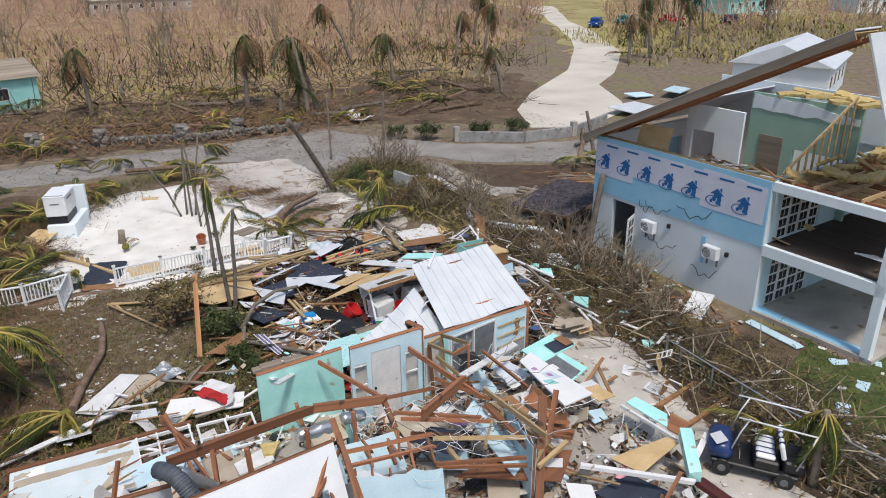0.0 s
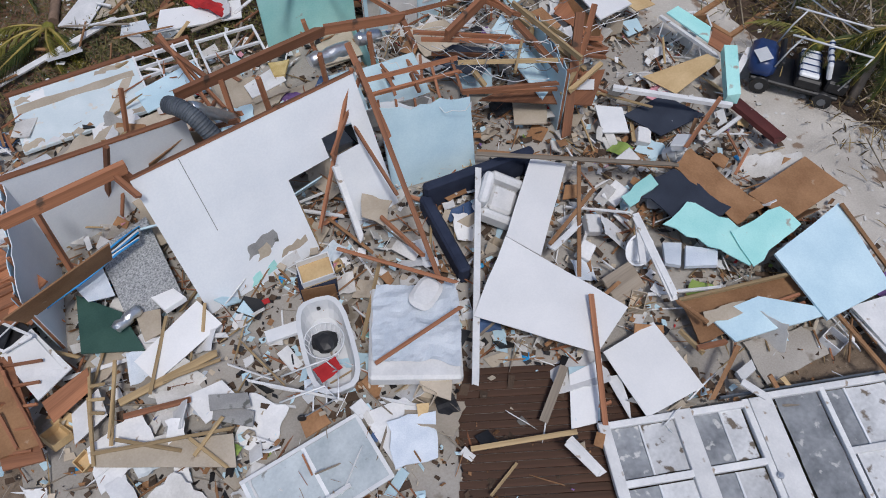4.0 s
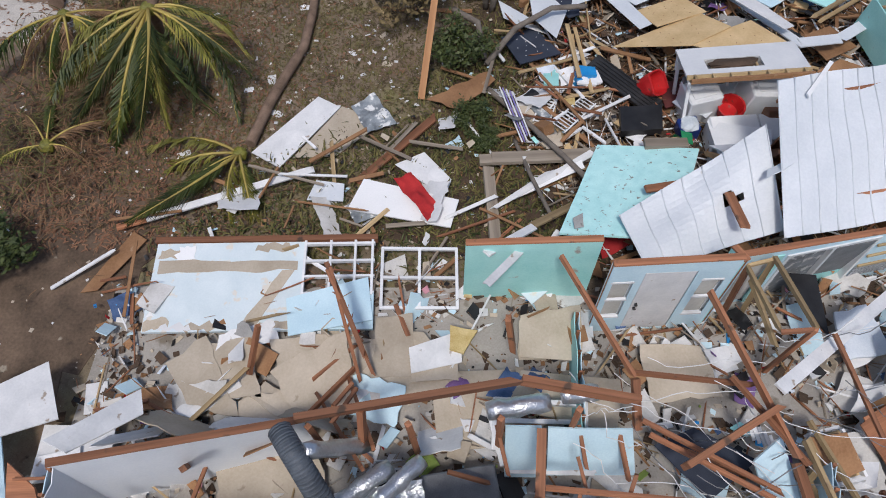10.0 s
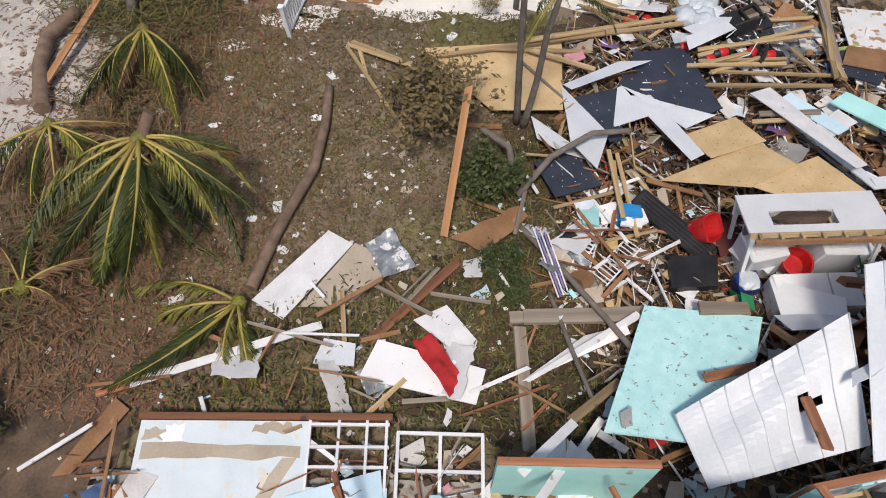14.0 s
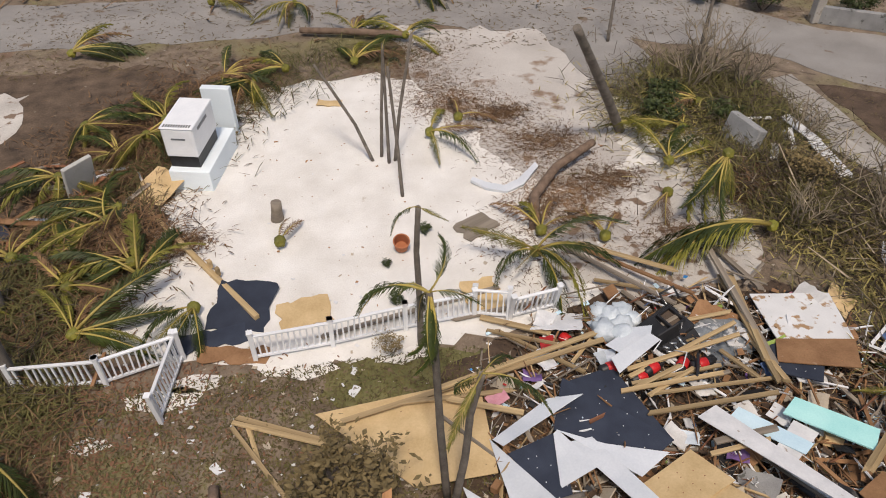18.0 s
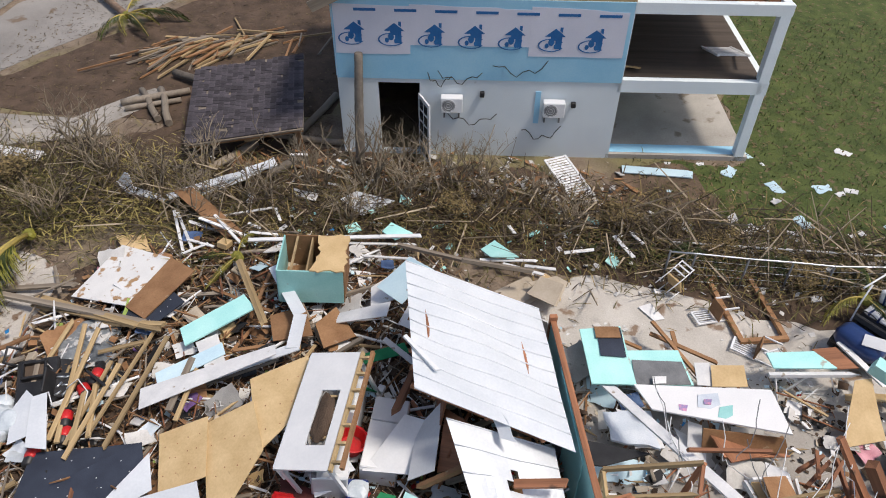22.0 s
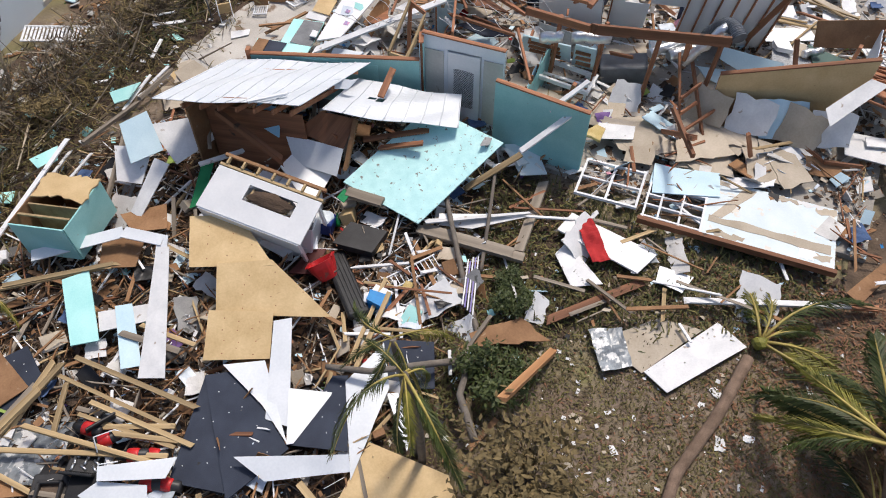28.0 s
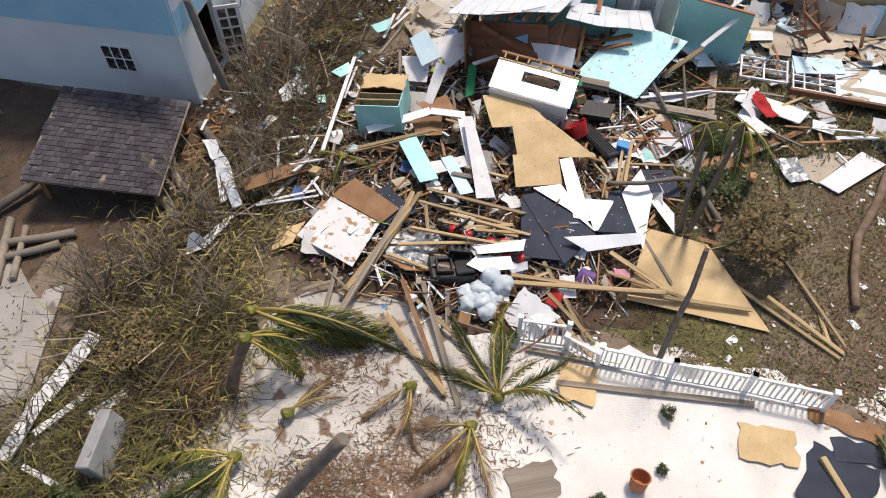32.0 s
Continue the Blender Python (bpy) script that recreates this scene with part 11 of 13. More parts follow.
def crown(parent, at, kinds, scale, up, spread=(0, 360), prefix="frond"):
    """Leaves from one point; up: lowest and highest rise in degrees."""
    for i, kd in enumerate(kinds):
        me = VG.choice(FR[kd])
        hd = spread[0] + (spread[1] - spread[0]) * (i + VG.uniform(-0.9, 0.9)) / len(kinds)
        s = scale * VG.uniform(0.6, 1.2)
        part(prefix, me, None, parent, m=Matrix.Translation(at) @ pose(0, 0, 0, VG.uniform(-50, 50), -VG.uniform(*up), hd) @ Matrix.Scale(s, 4))


def fallen_crown(m, label, kinds, scale=1.0, up=(-4, 22), spread=(0, 360), trunk=None):
    t = thing("fallen_palm", label, "palm", m, "fallen palms")
    crown(t, (0, 0, 0.25), kinds, scale, up, spread)
    part("heart", lump(0.16, 7, 0.4, 1.0), LEAFY, t, "frayed crown heart", pose(0, 0, 0.2))
    if trunk:
        part("trunk", ringed_trunk(trunk, 0.15, 0.12), BARKB, t)
    return t


def palm(m, label, pts, kinds, scale=0.7, up=(10, 60), r=0.08, group="young palms"):
    t = thing("palm_tree", label, "palm", m, group)
    part("trunk", ringed_trunk(pts, r, r * 0.7), BARK, t)
    if kinds:
        crown(t, pts[-1], kinds, scale, up)
    return t


G, Y, B = "green", "yellow", "brown"
fallen_crown(pose(-6.95, 23.95, 1.95), "leaning coconut palm with green and yellow leaves", [G, Y, G, Y, G, G, Y, G, Y, G, G, Y, G, G, Y, G], 1.25, (-48, 2), (-165, 20), [(-0.75, 1.5, -1.95), (-0.5, 1.0, -1.2), (-0.2, 0.5, -0.4), (0, 0, 0.15), (0.25, 0.35, 0.6)])
fallen_crown(pose(-7.4, 24.6, 0.15), "dead brown palm leaves under the leaning crown", [B, G, B, B, G, B, B, G, B], 1.25, (-4, 14), (-230, 30))
fallen_crown(pose(-8.7, 28.8, 0.3), "fallen palm crown beside the railing", [G, Y, G, B, G, Y, B, G], 1.2, (-4, 10), (-115, -35))
fallen_crown(pose(-5.0, 21.4, 0.05), "fallen palm crown by a white plank", [Y, Y, G, Y, G, Y, G, Y], 1.1, (-4, 8), (165, 320))
fallen_crown(pose(-10.1, 25.7, 0.2), "fallen palm crown in a tangle", [G, B, B, G, B, Y, G, B], 1.1, (-4, 10), (-130, 20))
plank("orange_plank", "long orange-brown plank on pale sand", "board", ORANGE, (-10.75, 27.2, 0.25), (-10.0, 31.0, 0.5), 0.2, 0.05, "")
fallen_crown(pose(-9.4, 21.6, 0.05), "brown fallen palm leaves on soil", [B, G, B, B, Y, B], 1.0, (-2, 12))
fallen_crown(pose(4.2, 33.0, 0.1), "fallen palm crown behind the railing", [Y, G, Y, G, Y, G, G, Y, G], 0.95, (4, 40), (-170, 40))
fallen_crown(pose(4.6, 33.9, 0.05), "brown fallen palm leaves on sand", [B, B, Y, B, B], 0.9, (-2, 10), (20, 160))
fallen_crown(pose(-4.7, 32.4, 0.05), "green palm leaf heap by felt", [G, G, Y, G, G], 0.75, (-2, 14), (-160, -60))
fallen_crown(pose(-7.2, 36.8, 0.1), "palm leaf heap beside the generator", [G, G, B, Y, B, G, B, G], 0.9, (-2, 14), (150, 290))
fallen_crown(pose(-7.6, 39.6, 0.1), "palm leaf heap behind the generator", [G, B, G, B, B, Y], 1.0, (-2, 14), (100, 230))
fallen_crown(pose(-2.4, 44.6, 0.1), "palm leaves beyond the sand", [G, Y, B, Y, G], 1.1, (-2, 14), (130, 220))
fallen_crown(pose(2.4, 46.6, 0.15), "fallen palm top lying on the road edge", [Y, G, Y, B, B, Y], 1.0, (-2, 14), (-40, 200), [(0, 0, 0.2), (-2.2, 0.8, 0.15), (-4.2, 1.3, 0.12)])
fallen_crown(pose(2.3, 39.4, 0.05), "palm leaf lying on the sand", [Y, G, B, Y], 0.8, (-2, 12), (-60, 80))
fallen_crown(pose(3.4, 40.2, 0.05), "palm leaf lying on the sand", [B, B], 0.8, (-2, 8), (20, 140))
fallen_crown(pose(-2.6, 34.6, 0.05), "brown palm leaf on white sand", [B, B], 0.7, (-2, 8), (60, 130))
fallen_crown(pose(24.4, 37.2, 0.1), "fallen palm crown on the drive", [G, Y, G, Y, G, B, Y], 1.0, (-2, 14), (150, 400), [(0, 0, 0.2), (2.5, 3.0, 0.2), (5, 6.4, 0.25)])
fallen_crown(pose(9.9, 34.3, 1.75), "broken palm with leaves hanging to ground", [Y, G, Y, Y, G, Y], 1.05, (-62, -30), (195, 275), [(0.5, 0.7, -1.75), (0.3, 0.4, -0.8), (0, 0, 0.1)])
fallen_crown(pose(10.9, 32.8, 0.25), "long palm leaves lying over sandy planks", [Y, G, G, Y], 1.6, (-2, 5), (176, 200))
fallen_crown(pose(8.8, 35.0, 0.03), "brown palm leaf on dirty sand", [B, B], 1.1, (-2, 3), (-150, -110))
fallen_crown(pose(6.3, 33.4, 0.03), "brown palm leaves on dirty sand", [B, B, B], 0.8, (-2, 6), (60, 150))
fallen_crown(pose(-14.5, 41.5, 0.1), "palm leaf heap beyond the post", [G, Y, B, G, Y, B, G], 1.2, (-2, 14))
fallen_crown(pose(-13.6, 34.6, 0.1), "palm leaf heap on rubble", [G, B, Y, B, G], 1.1, (-2, 14), (-80, 40))
fallen_crown(pose(11.0, 26.9, 0.3), "palm leaf caught in the pile", [Y, G, Y], 0.7, (-2, 14), (40, 200))
palm(pose(12.1, 9.9, 0), "short palm with drooping green leaves", [(0, 0, 0), (0.05, 0.05, 1.1), (0.1, 0.1, 2.2)], [G, Y, G, G, G, Y, G, G, G, G, G, Y, G, G], 0.72, (-84, -48), 0.12)
fallen_crown(pose(12.0, 11.3, 0.6), "torn palm leaves draped over the cart", [G, Y, G, B], 0.7, (-5, 14))
palm(pose(0.65, 26.5, 0), "thin young palm with a wind-bent crown", [(0, 0, 0), (-0.1, 0.2, 2), (-0.15, 0.5, 4), (-0.2, 0.7, 5.1)], [G, G, G, Y, G, G, G, G], 0.6, (-70, 20))
palm(pose(0.8, 26.4, 0), "thin young palm, crown half torn off", [(0, 0, 0), (0.15, -0.05, 1.6), (0.2, -0.1, 3), (0.35, -0.15, 4.1)], [G, G, G, Y, G], 0.5, (-75, 10))
palm(pose(0.71, 30.55, 0), "thin young palm behind the railing", [(0, 0, 0), (0, 0, 1.6), (-0.05, -0.05, 3), (0, -0.15, 4.3)], [Y, G], 0.35, (-20, 50))
for x, y, tx, ty, h in ((0.3, 38.4, -1.5, 0.6, 3.2), (0.8, 38.2, 0.0, 0.2, 3.8), (1.0, 38.3, 0.7, 0.4, 4.1), (1.0, 36.4, -0.2, 0.6, 4.0), (0.6, 38.6, 0.3, 0.8, 3.5)):
    palm(pose(x, y, 0), "thin stripped palm in a clump on sand", [(0, 0, 0), (tx * 0.3, ty * 0.3, h * 0.4), (tx * 0.7, ty * 0.7, h * 0.75), (tx, ty, h)], [G, Y][: (1 if h > 3.7 else 0)], 0.4, (20, 60), 0.055, "palm clump")
palm(pose(8.75, 38.85, 0), "snapped palm trunk leaning over the sand", [(0, 0, 0), (-0.9, -0.7, 1.6), (-1.9, -1.4, 3.3), (-2.8, -2.05, 4.8)], [], 0.5, (0, 1), 0.17, "snapped palms")
for x, y, tx, ty, h, r in ((-8.45, 30.7, 0.1, 0.1, 3.2, 0.16), (-11.1, 36.0, 0.2, 0.6, 3.6, 0.13), (13.4, 43.0, 0.2, 0.3, 4.5, 0.08), (10.6, 45.4, 0.0, 0.1, 4.2, 0.07), (26.5, 38.4, -0.2, 0.8, 2.8, 0.14), (-9.4, 33.2, 0.1, 0.3, 2.6, 0.12)):
    palm(pose(x, y, 0), "snapped bare palm trunk, still standing", [(0, 0, 0), (tx * 0.4, ty * 0.4, h * 0.5), (tx, ty, h)], [], 0.5, (0, 1), r, "snapped palms")
# logs and bent trunks on the ground
for pts, r, mt, lb in (([(-4.85, 21.8, 0.14), (-4.5, 23.3, 0.14), (-3.95, 24.9, 0.16), (-3.85, 26.2, 0.16), (-3.9, 27.4, 0.14)], 0.13, BARKB, "curved brown palm log on the grass"), ([(-10.6, 26.4, 0.2), (-11.1, 27.8, 0.2), (-11.2, 28.8, 0.25), (-10.7, 29.7, 0.3)], 0.2, BARKB, "thick curved palm log on pale sand"), ([(4.5, 34.2, 0.2), (4.8, 35.4, 0.3), (5.8, 36.6, 0.4), (7.3, 37.6, 0.5)], 0.16, BARKB, "curved palm log lying on sand"), ([(0.34, 23.9, 0.1), (1.3, 22.6, 0.3), (2.2, 21.2, 0.55), (2.95, 20.0, 0.72)], 0.07, BARK, "thin grey palm trunk slanting over rubble"), ([(-0.2, 25.9, 0.5), (0.4, 25.2, 0.7), (0.55, 24.3, 0.4)], 0.08, BARK, "bent grey palm trunk in the bush"), ([(0.6, 24.2, 0.3), (1.3, 24.9, 0.8), (2.2, 25.5, 0.9), (3.1, 25.7, 0.8)], 0.075, BARK, "bent grey palm trunk arching over felt"), ([(1.2, 21.9, 0.2), (1.5, 20.6, 0.5), (1.8, 19.4, 0.8)], 0.05, BARK, "thin pale trunk leaning on rubble"), ([(16.2, 25.0, 0.1), (16.5, 25.0, 1.9), (16.72, 24.95, 3.6)], 0.15, BARK, "palm trunk leaning on the house wall"), ([(-9.34, 29.65, 0), (-9.15, 30.0, 1.0), (-8.85, 30.4, 1.9), (-9.0, 30.9, 2.4), (-9.4, 31.4, 2.6)], 0.14, BARK, "grey palm trunk propped on rubble"), ([(26.5, 40.5, 0.2), (31, 42.6, 0.3)], 0.1, BARK, "thin trunk lying across the drive"), ([(20.4, 33.2, 0.2), (19.5, 31.0, 0.35), (19.3, 30.2, 0.5)], 0.14, BARK, "pale trunk under the shingle roof"), ([(16.2, 26.8, 0.2), (14.9, 27.6, 0.2)], 0.16, BARK, "grey log beside the brush")):
    solo("palm_log", ringed_trunk(pts, r, r * 0.8), mt, lb, "log", None, "palm logs")


def shrub_mesh(seed, h=2.4, stems=9, leaf=None, leaves=0, lean=0.5, thick=0.035, depth=3):
    rg = random.Random(seed)
    bm = bmesh.new()
    tips = []

    def grow(p, d, ln, r, lev):
        q = p + d * ln * 0.5 + Vector((rg.uniform(-0.06, 0.06), rg.uniform(-0.06, 0.06), 0)) * ln
        e = q + (d + Vector((rg.uniform(-0.3, 0.3), rg.uniform(-0.3, 0.3), rg.uniform(-0.1, 0.25)))).normalized() * ln * 0.5
        tube([p, q, e], [r, r * 0.8, r * 0.55], 4 if lev > 1 else 3, bm, 0, False)
        tips.append((e, d))
        if lev:
            for _ in range(rg.choice((2, 3, 3))):
                nd = (d + Vector((rg.uniform(-0.9, 0.9), rg.uniform(-0.9, 0.9), rg.uniform(-0.2, 0.6)))).normalized()
                grow(q.lerp(e, rg.uniform(0.2, 1)), nd, ln * rg.uniform(0.45, 0.75), r * 0.55, lev - 1)

    for i in range(stems):
        a0 = i * math.tau / stems + rg.uniform(-0.4, 0.4)
        d = Vector((lean * math.cos(a0) * rg.uniform(0.3, 1), lean * math.sin(a0) * rg.uniform(0.3, 1), 1)).normalized()
        grow(Vector((0.15 * math.cos(a0), 0.15 * math.sin(a0), 0)), d, h * rg.uniform(0.45, 0.65), thick, depth)
    stems_mesh = mesh_of(bm, "branches", PALET if thick > 0.04 else TWIG)
    bm = bmesh.new()
    for i in range(leaves):
        p, d = rg.choice(tips)
        o = p + Vector((rg.gauss(0, 0.12), rg.gauss(0, 0.12), rg.gauss(0, 0.1)))
        u = Vector((rg.uniform(-1, 1), rg.uniform(-1, 1), rg.uniform(-0.5, 0.5))).normalized()
        v = u.cross(Vector((rg.uniform(-1, 1), rg.uniform(-1, 1), 1))).normalized()
        s = rg.uniform(0.03, 0.07)
        bm.faces.new([bm.verts.new(o + u * s * 1.6), bm.verts.new(o + v * s * 0.7), bm.verts.new(o - u * s * 1.6), bm.verts.new(o - v * s * 0.7)])
    return (stems_mesh, mesh_of(bm, "leaves", leaf)) if leaves else (stems_mesh,)


BARE = [shrub_mesh(40 + i, 2.2, 8, None, 0, 0.6, 0.045) for i in range(3)]
DRYS = [shrub_mesh(50 + i, 1.6, 11, mat("olive_brown_leaf", (0.1, 0.075, 0.03), (0.3, 0.22, 0.1), 0.8, 4, 30, 0.1, vary=0.25), 900, 0.8, 0.02) for i in range(3)]
GREENS = [shrub_mesh(60 + i, 1.2, 9, LEAF, 1500, 0.9, 0.02) for i in range(3)]


def shrub(x, y, meshes, label, s, group):
    t = thing("shrub", label, "shrub", pose(x, y, 0, 0, 0, VG.uniform(0, 360)) @ Matrix.Diagonal((s, s, s * VG.uniform(0.8, 1.1), 1)), group)
    for nm, me in zip(("branchwork", "foliage"), VG.choice(meshes)):
        part(nm, me, None, t)


for x, y, s in ((13.1, 41.8, 1.25), (12.2, 41.0, 1.0), (14.0, 40.6, 0.9), (15.1, 33.6, 1.0), (14.2, 32.4, 0.9), (13.6, 30.6, 0.8), (15.3, 24.5, 1.0), (14.8, 23.2, 0.9), (15.6, 22.0, 0.8), (14.6, 26.0, 0.9), (14.9, 20.6, 0.7), (12.9, 28.8, 0.8), (16.2, 23.4, 0.7), (11.9, 33.0, 0.7), (14.5, 37.4, 0.7), (14.3, 18.4, 0.6), (15.4, 19.4, 0.6), (13.4, 24.6, 0.6), (14.2, 16.0, 0.5), (13.9, 27.4, 0.8), (15.0, 29.6, 0.8), (16.0, 21.2, 0.6)):
    shrub(x, y, BARE, "bare stripped shrub with broken branches", s, "bare shrubs")
for x, y, s in ((14.6, 17.2, 0.5), (13.8, 14.4, 0.4), (14.0, 21.6, 0.5), (-1.5, 26.2, 1.05), (-1.2, 26.7, 0.8), (12.9, 12.4, 0.4), (13.0, 34.8, 0.7), (0.0, 30.4, 0.3)):
    shrub(x, y, DRYS, "brown half-dead shrub with dry leaves", s, "half-dead shrubs")
for x, y, s in ((-0.1, 24.5, 0.75), (0.25, 22.5, 0.5), (0.5, 21.9, 0.4), (-9.5, 18.6, 0.9), (10.3, 39.2, 0.8), (10.8, 40.2, 0.7), (12.4, 38.8, 0.7), (1.4, 34.6, 0.22), (0.2, 33.4, 0.16), (0.3, 32.0, 0.2), (18.5, 47.4, 0.9), (22.0, 46.0, 0.9), (25.0, 45.8, 1.0), (13.3, 8.4, 0.5), (13.5, 15.2, 0.4), (13.4, 13.0, 0.4), (16.5, 48.5, 0.9)):
    shrub(x, y, GREENS, "low green leafy bush", s, "green bushes")


def field(name, label, cat, material, n0, place, ln, r, flat=0.25, seed=0, leafy=0.0):
    """Twigs without number, as one joined mesh: three-sided sticks, and folded blades where leafy."""
    rg = random.Random(seed)
    V, Fc = [], []
    for _ in range(n0):
        x, y, z = place(rg)
        hd, up = rg.uniform(0, math.tau), rg.uniform(-flat * 0.3, flat)
        l0 = ln * rg.uniform(0.4, 1.4)
        d = Vector((math.cos(hd) * math.cos(up), math.sin(hd) * math.cos(up), math.sin(up)))
        a0 = Vector((x, y, z))
        b0 = a0 + d * l0
        s = Vector((-d.y, d.x, 0)).normalized()
        t = d.cross(s)
        i = len(V)
        if rg.random() < leafy:
            w0 = r * 2.2
            m0 = a0.lerp(b0, 0.5) + Vector((0, 0, 0.1 * l0))
            V += [a0 - s * w0, a0 + s * w0, m0 + s * w0, m0 - s * w0, b0]
            Fc += [(i, i + 1, i + 2, i + 3), (i + 3, i + 2, i + 4)]
        else:
            k = r * rg.uniform(0.5, 1.4)
            V += [a0 + s * k, a0 - s * k * 0.6 + t * k, a0 - s * k * 0.6 - t * k, b0 + s * k * 0.5, b0 - s * k * 0.3 + t * k * 0.5, b0 - s * k * 0.3 - t * k * 0.5]
            Fc += [(i, i + 1, i + 4, i + 3), (i + 1, i + 2, i + 5, i + 4), (i + 2, i, i + 3, i + 5), (i + 3, i + 4, i + 5)]
    me = bpy.data.meshes.new(name)
    me.from_pydata([tuple(v) for v in V], [], Fc)
    me.materials.append(material)
    return tagged(new(name, me), label, cat, kind="stuff")


def strip(xy, wid, zmax):
    """Random places along a broken line."""
    seg = list(zip(xy, xy[1:]))
    ws = [math.hypot(b0[0] - a0[0], b0[1] - a0[1]) for a0, b0 in seg]

    def place(rg):
        a0, b0 = rg.choices(seg, ws)[0]
        f = rg.random()
        return a0[0] + (b0[0] - a0[0]) * f + rg.gauss(0, wid), a0[1] + (b0[1] - a0[1]) * f + rg.gauss(0, wid), abs(rg.gauss(0, zmax)) + 0.01
    return place


def area(x0, x1, y0, y1, z=0.02):
    return lambda rg: (rg.uniform(x0, x1), rg.uniform(y0, y1), abs(rg.gauss(0, z)) + 0.01)


def off_track(x0, x1, y0, y1, z):
    """An area that leaves the limestone track clear."""
    def place(rg):
        while True:
            x, y = rg.uniform(x0, x1), rg.uniform(y0, y1)
            if abs(x - (33.5 + (y - 52) * 0.72)) > 7.5:
                return x, y, abs(rg.gauss(0, z)) + 0.01
    return place


E_LINE = [(12.6, 36), (13.6, 31), (13.2, 27), (14.6, 23), (14.2, 19), (14.3, 15.5), (13.6, 10), (13.2, 4)]
field("brush_twigs", "tangle of broken brown twigs and branches", "brush", TWIG, 4200, strip(E_LINE, 0.85, 0.28), 0.8, 0.012, 0.9, 1)
field("brush_branches", "pale broken branches in the brush", "brush", PALET, 420, strip(E_LINE, 1.0, 0.3), 1.5, 0.022, 0.7, 2)
field("brush_leaves", "dry brown leaves caught in the brush", "brush", DRYL, 8000, strip(E_LINE, 1.0, 0.22), 0.3, 0.007, 0.8, 3, 1.0)
field("brush_yellow", "yellow-brown dry grass in the brush", "brush", mat("straw_blade", (0.12, 0.085, 0.035), (0.3, 0.23, 0.1), 0.9, 3, 30, 0.1), 4200, strip(E_LINE, 1.1, 0.16), 0.5, 0.0055, 0.9, 33, 1.0)
field("brush_greens", "olive leaf litter in the brush", "brush", OLIVE, 3400, strip([(10.6, 39.5), (12, 36.5), (12.6, 33), (13.2, 28), (14.3, 20), (13.9, 12)], 1.2, 0.16), 0.5, 0.0055, 0.8, 4, 1.0)
field("fresh_litter", "yellow-green broken palm leaflets over the brush", "brush", mat("yellow_palm_leaf", (0.2, 0.17, 0.05), (0.38, 0.31, 0.11), 0.7, 3, 30, 0.1), 3600, strip([(9.6, 41), (11.5, 37.5), (13, 34), (13.6, 29)], 1.3, 0.2), 0.45, 0.007, 0.5, 94, 1.0)
field("north_brush_leaves", "olive and yellow leaf heap by the road", "brush", OLIVE, 10000, strip([(10.2, 40.2), (12.5, 41.5), (13.5, 38.5), (12.3, 35.8), (13.6, 33.5)], 0.9, 0.2), 0.6, 0.006, 0.9, 5, 1.0)
field("north_brush_twigs", "broken twigs heaped by the road", "brush", TWIG, 2600, strip([(9.8, 39.5), (13, 42), (13.6, 38), (11.8, 35), (14.5, 33)], 1.3, 0.3), 0.8, 0.011, 0.8, 6)
field("west_brush", "broken palm litter west of the yard", "brush", LEAFB, 5200, strip([(-8.8, 20), (-9.2, 23), (-8.3, 27), (-8, 31), (-8.4, 35), (-7, 40), (-3, 45)], 0.8, 0.14), 0.5, 0.005, 0.5, 7, 0.8)
field("west_litter", "olive palm litter west of the yard", "brush", OLIVE, 4200, strip([(-10.5, 20), (-9.4, 24), (-8.4, 28), (-8.4, 33), (-7.5, 38), (-2, 45), (2, 46)], 0.8, 0.14), 0.6, 0.0055, 0.6, 8, 1.0)
field("lawn_litter", "brown twig and leaf litter on worn grass", "litter", DRYL, 22000, area(-9, 1.5, 19.5, 30.3), 0.08, 0.006, 0.3, 9, 0.7)
field("red_litter", "red-brown fallen leaf litter on worn grass", "litter", mat("red_brown_leaf", (0.13, 0.06, 0.035), (0.26, 0.14, 0.08), 0.9, 3, 30, 0.1), 12000, lambda rg: (rg.gauss(-7.6, 2.2), rg.uniform(19, 31), 0.01 + abs(rg.gauss(0, 0.02))), 0.12, 0.008, 0.3, 34, 0.8)
field("lawn_grass", "short worn grass tufts", "grass", OLIVE, 20000, area(-8, 2, 20.5, 30.3), 0.09, 0.005, 1.4, 10, 1.0)
field("sand_litter", "brown palm litter drifted on sand", "litter", LEAFB, 11000, strip([(4, 33), (6.5, 35.5), (5.5, 39), (3.5, 41.5), (2, 45.4)], 0.9, 0.02), 0.16, 0.004, 0.12, 11, 0.5)
for k, (lx, ly, lr) in enumerate(((6.2, 38.6, 0.7), (3.4, 41.6, 0.9), (5.6, 35.6, 0.8), (7.4, 36.2, 0.6), (2.2, 45.6, 1.0), (5.0, 40.6, 0.5), (-5.4, 35.2, 0.5), (8.6, 33.2, 0.8))):
    field("leaf_drift", "drift of brown palm litter on sand", "litter", LEAFB, 1300, lambda rg: (rg.gauss(lx, lr), rg.gauss(ly, lr * 0.6), 0.02 + abs(rg.gauss(0, 0.015))), 0.2, 0.004, 0.12, 50 + k, 0.5)
field("bed_litter", "brown twig litter on garden soil", "litter", TWIG, 1500, area(16, 30, 26.5, 40), 0.25, 0.006, 0.3, 12, 0.3)
field("bed_leaves", "red-brown leaf litter on garden soil", "litter", DRYL, 3500, area(15.5, 30, 26.5, 41), 0.12, 0.008, 0.3, 35, 0.9)
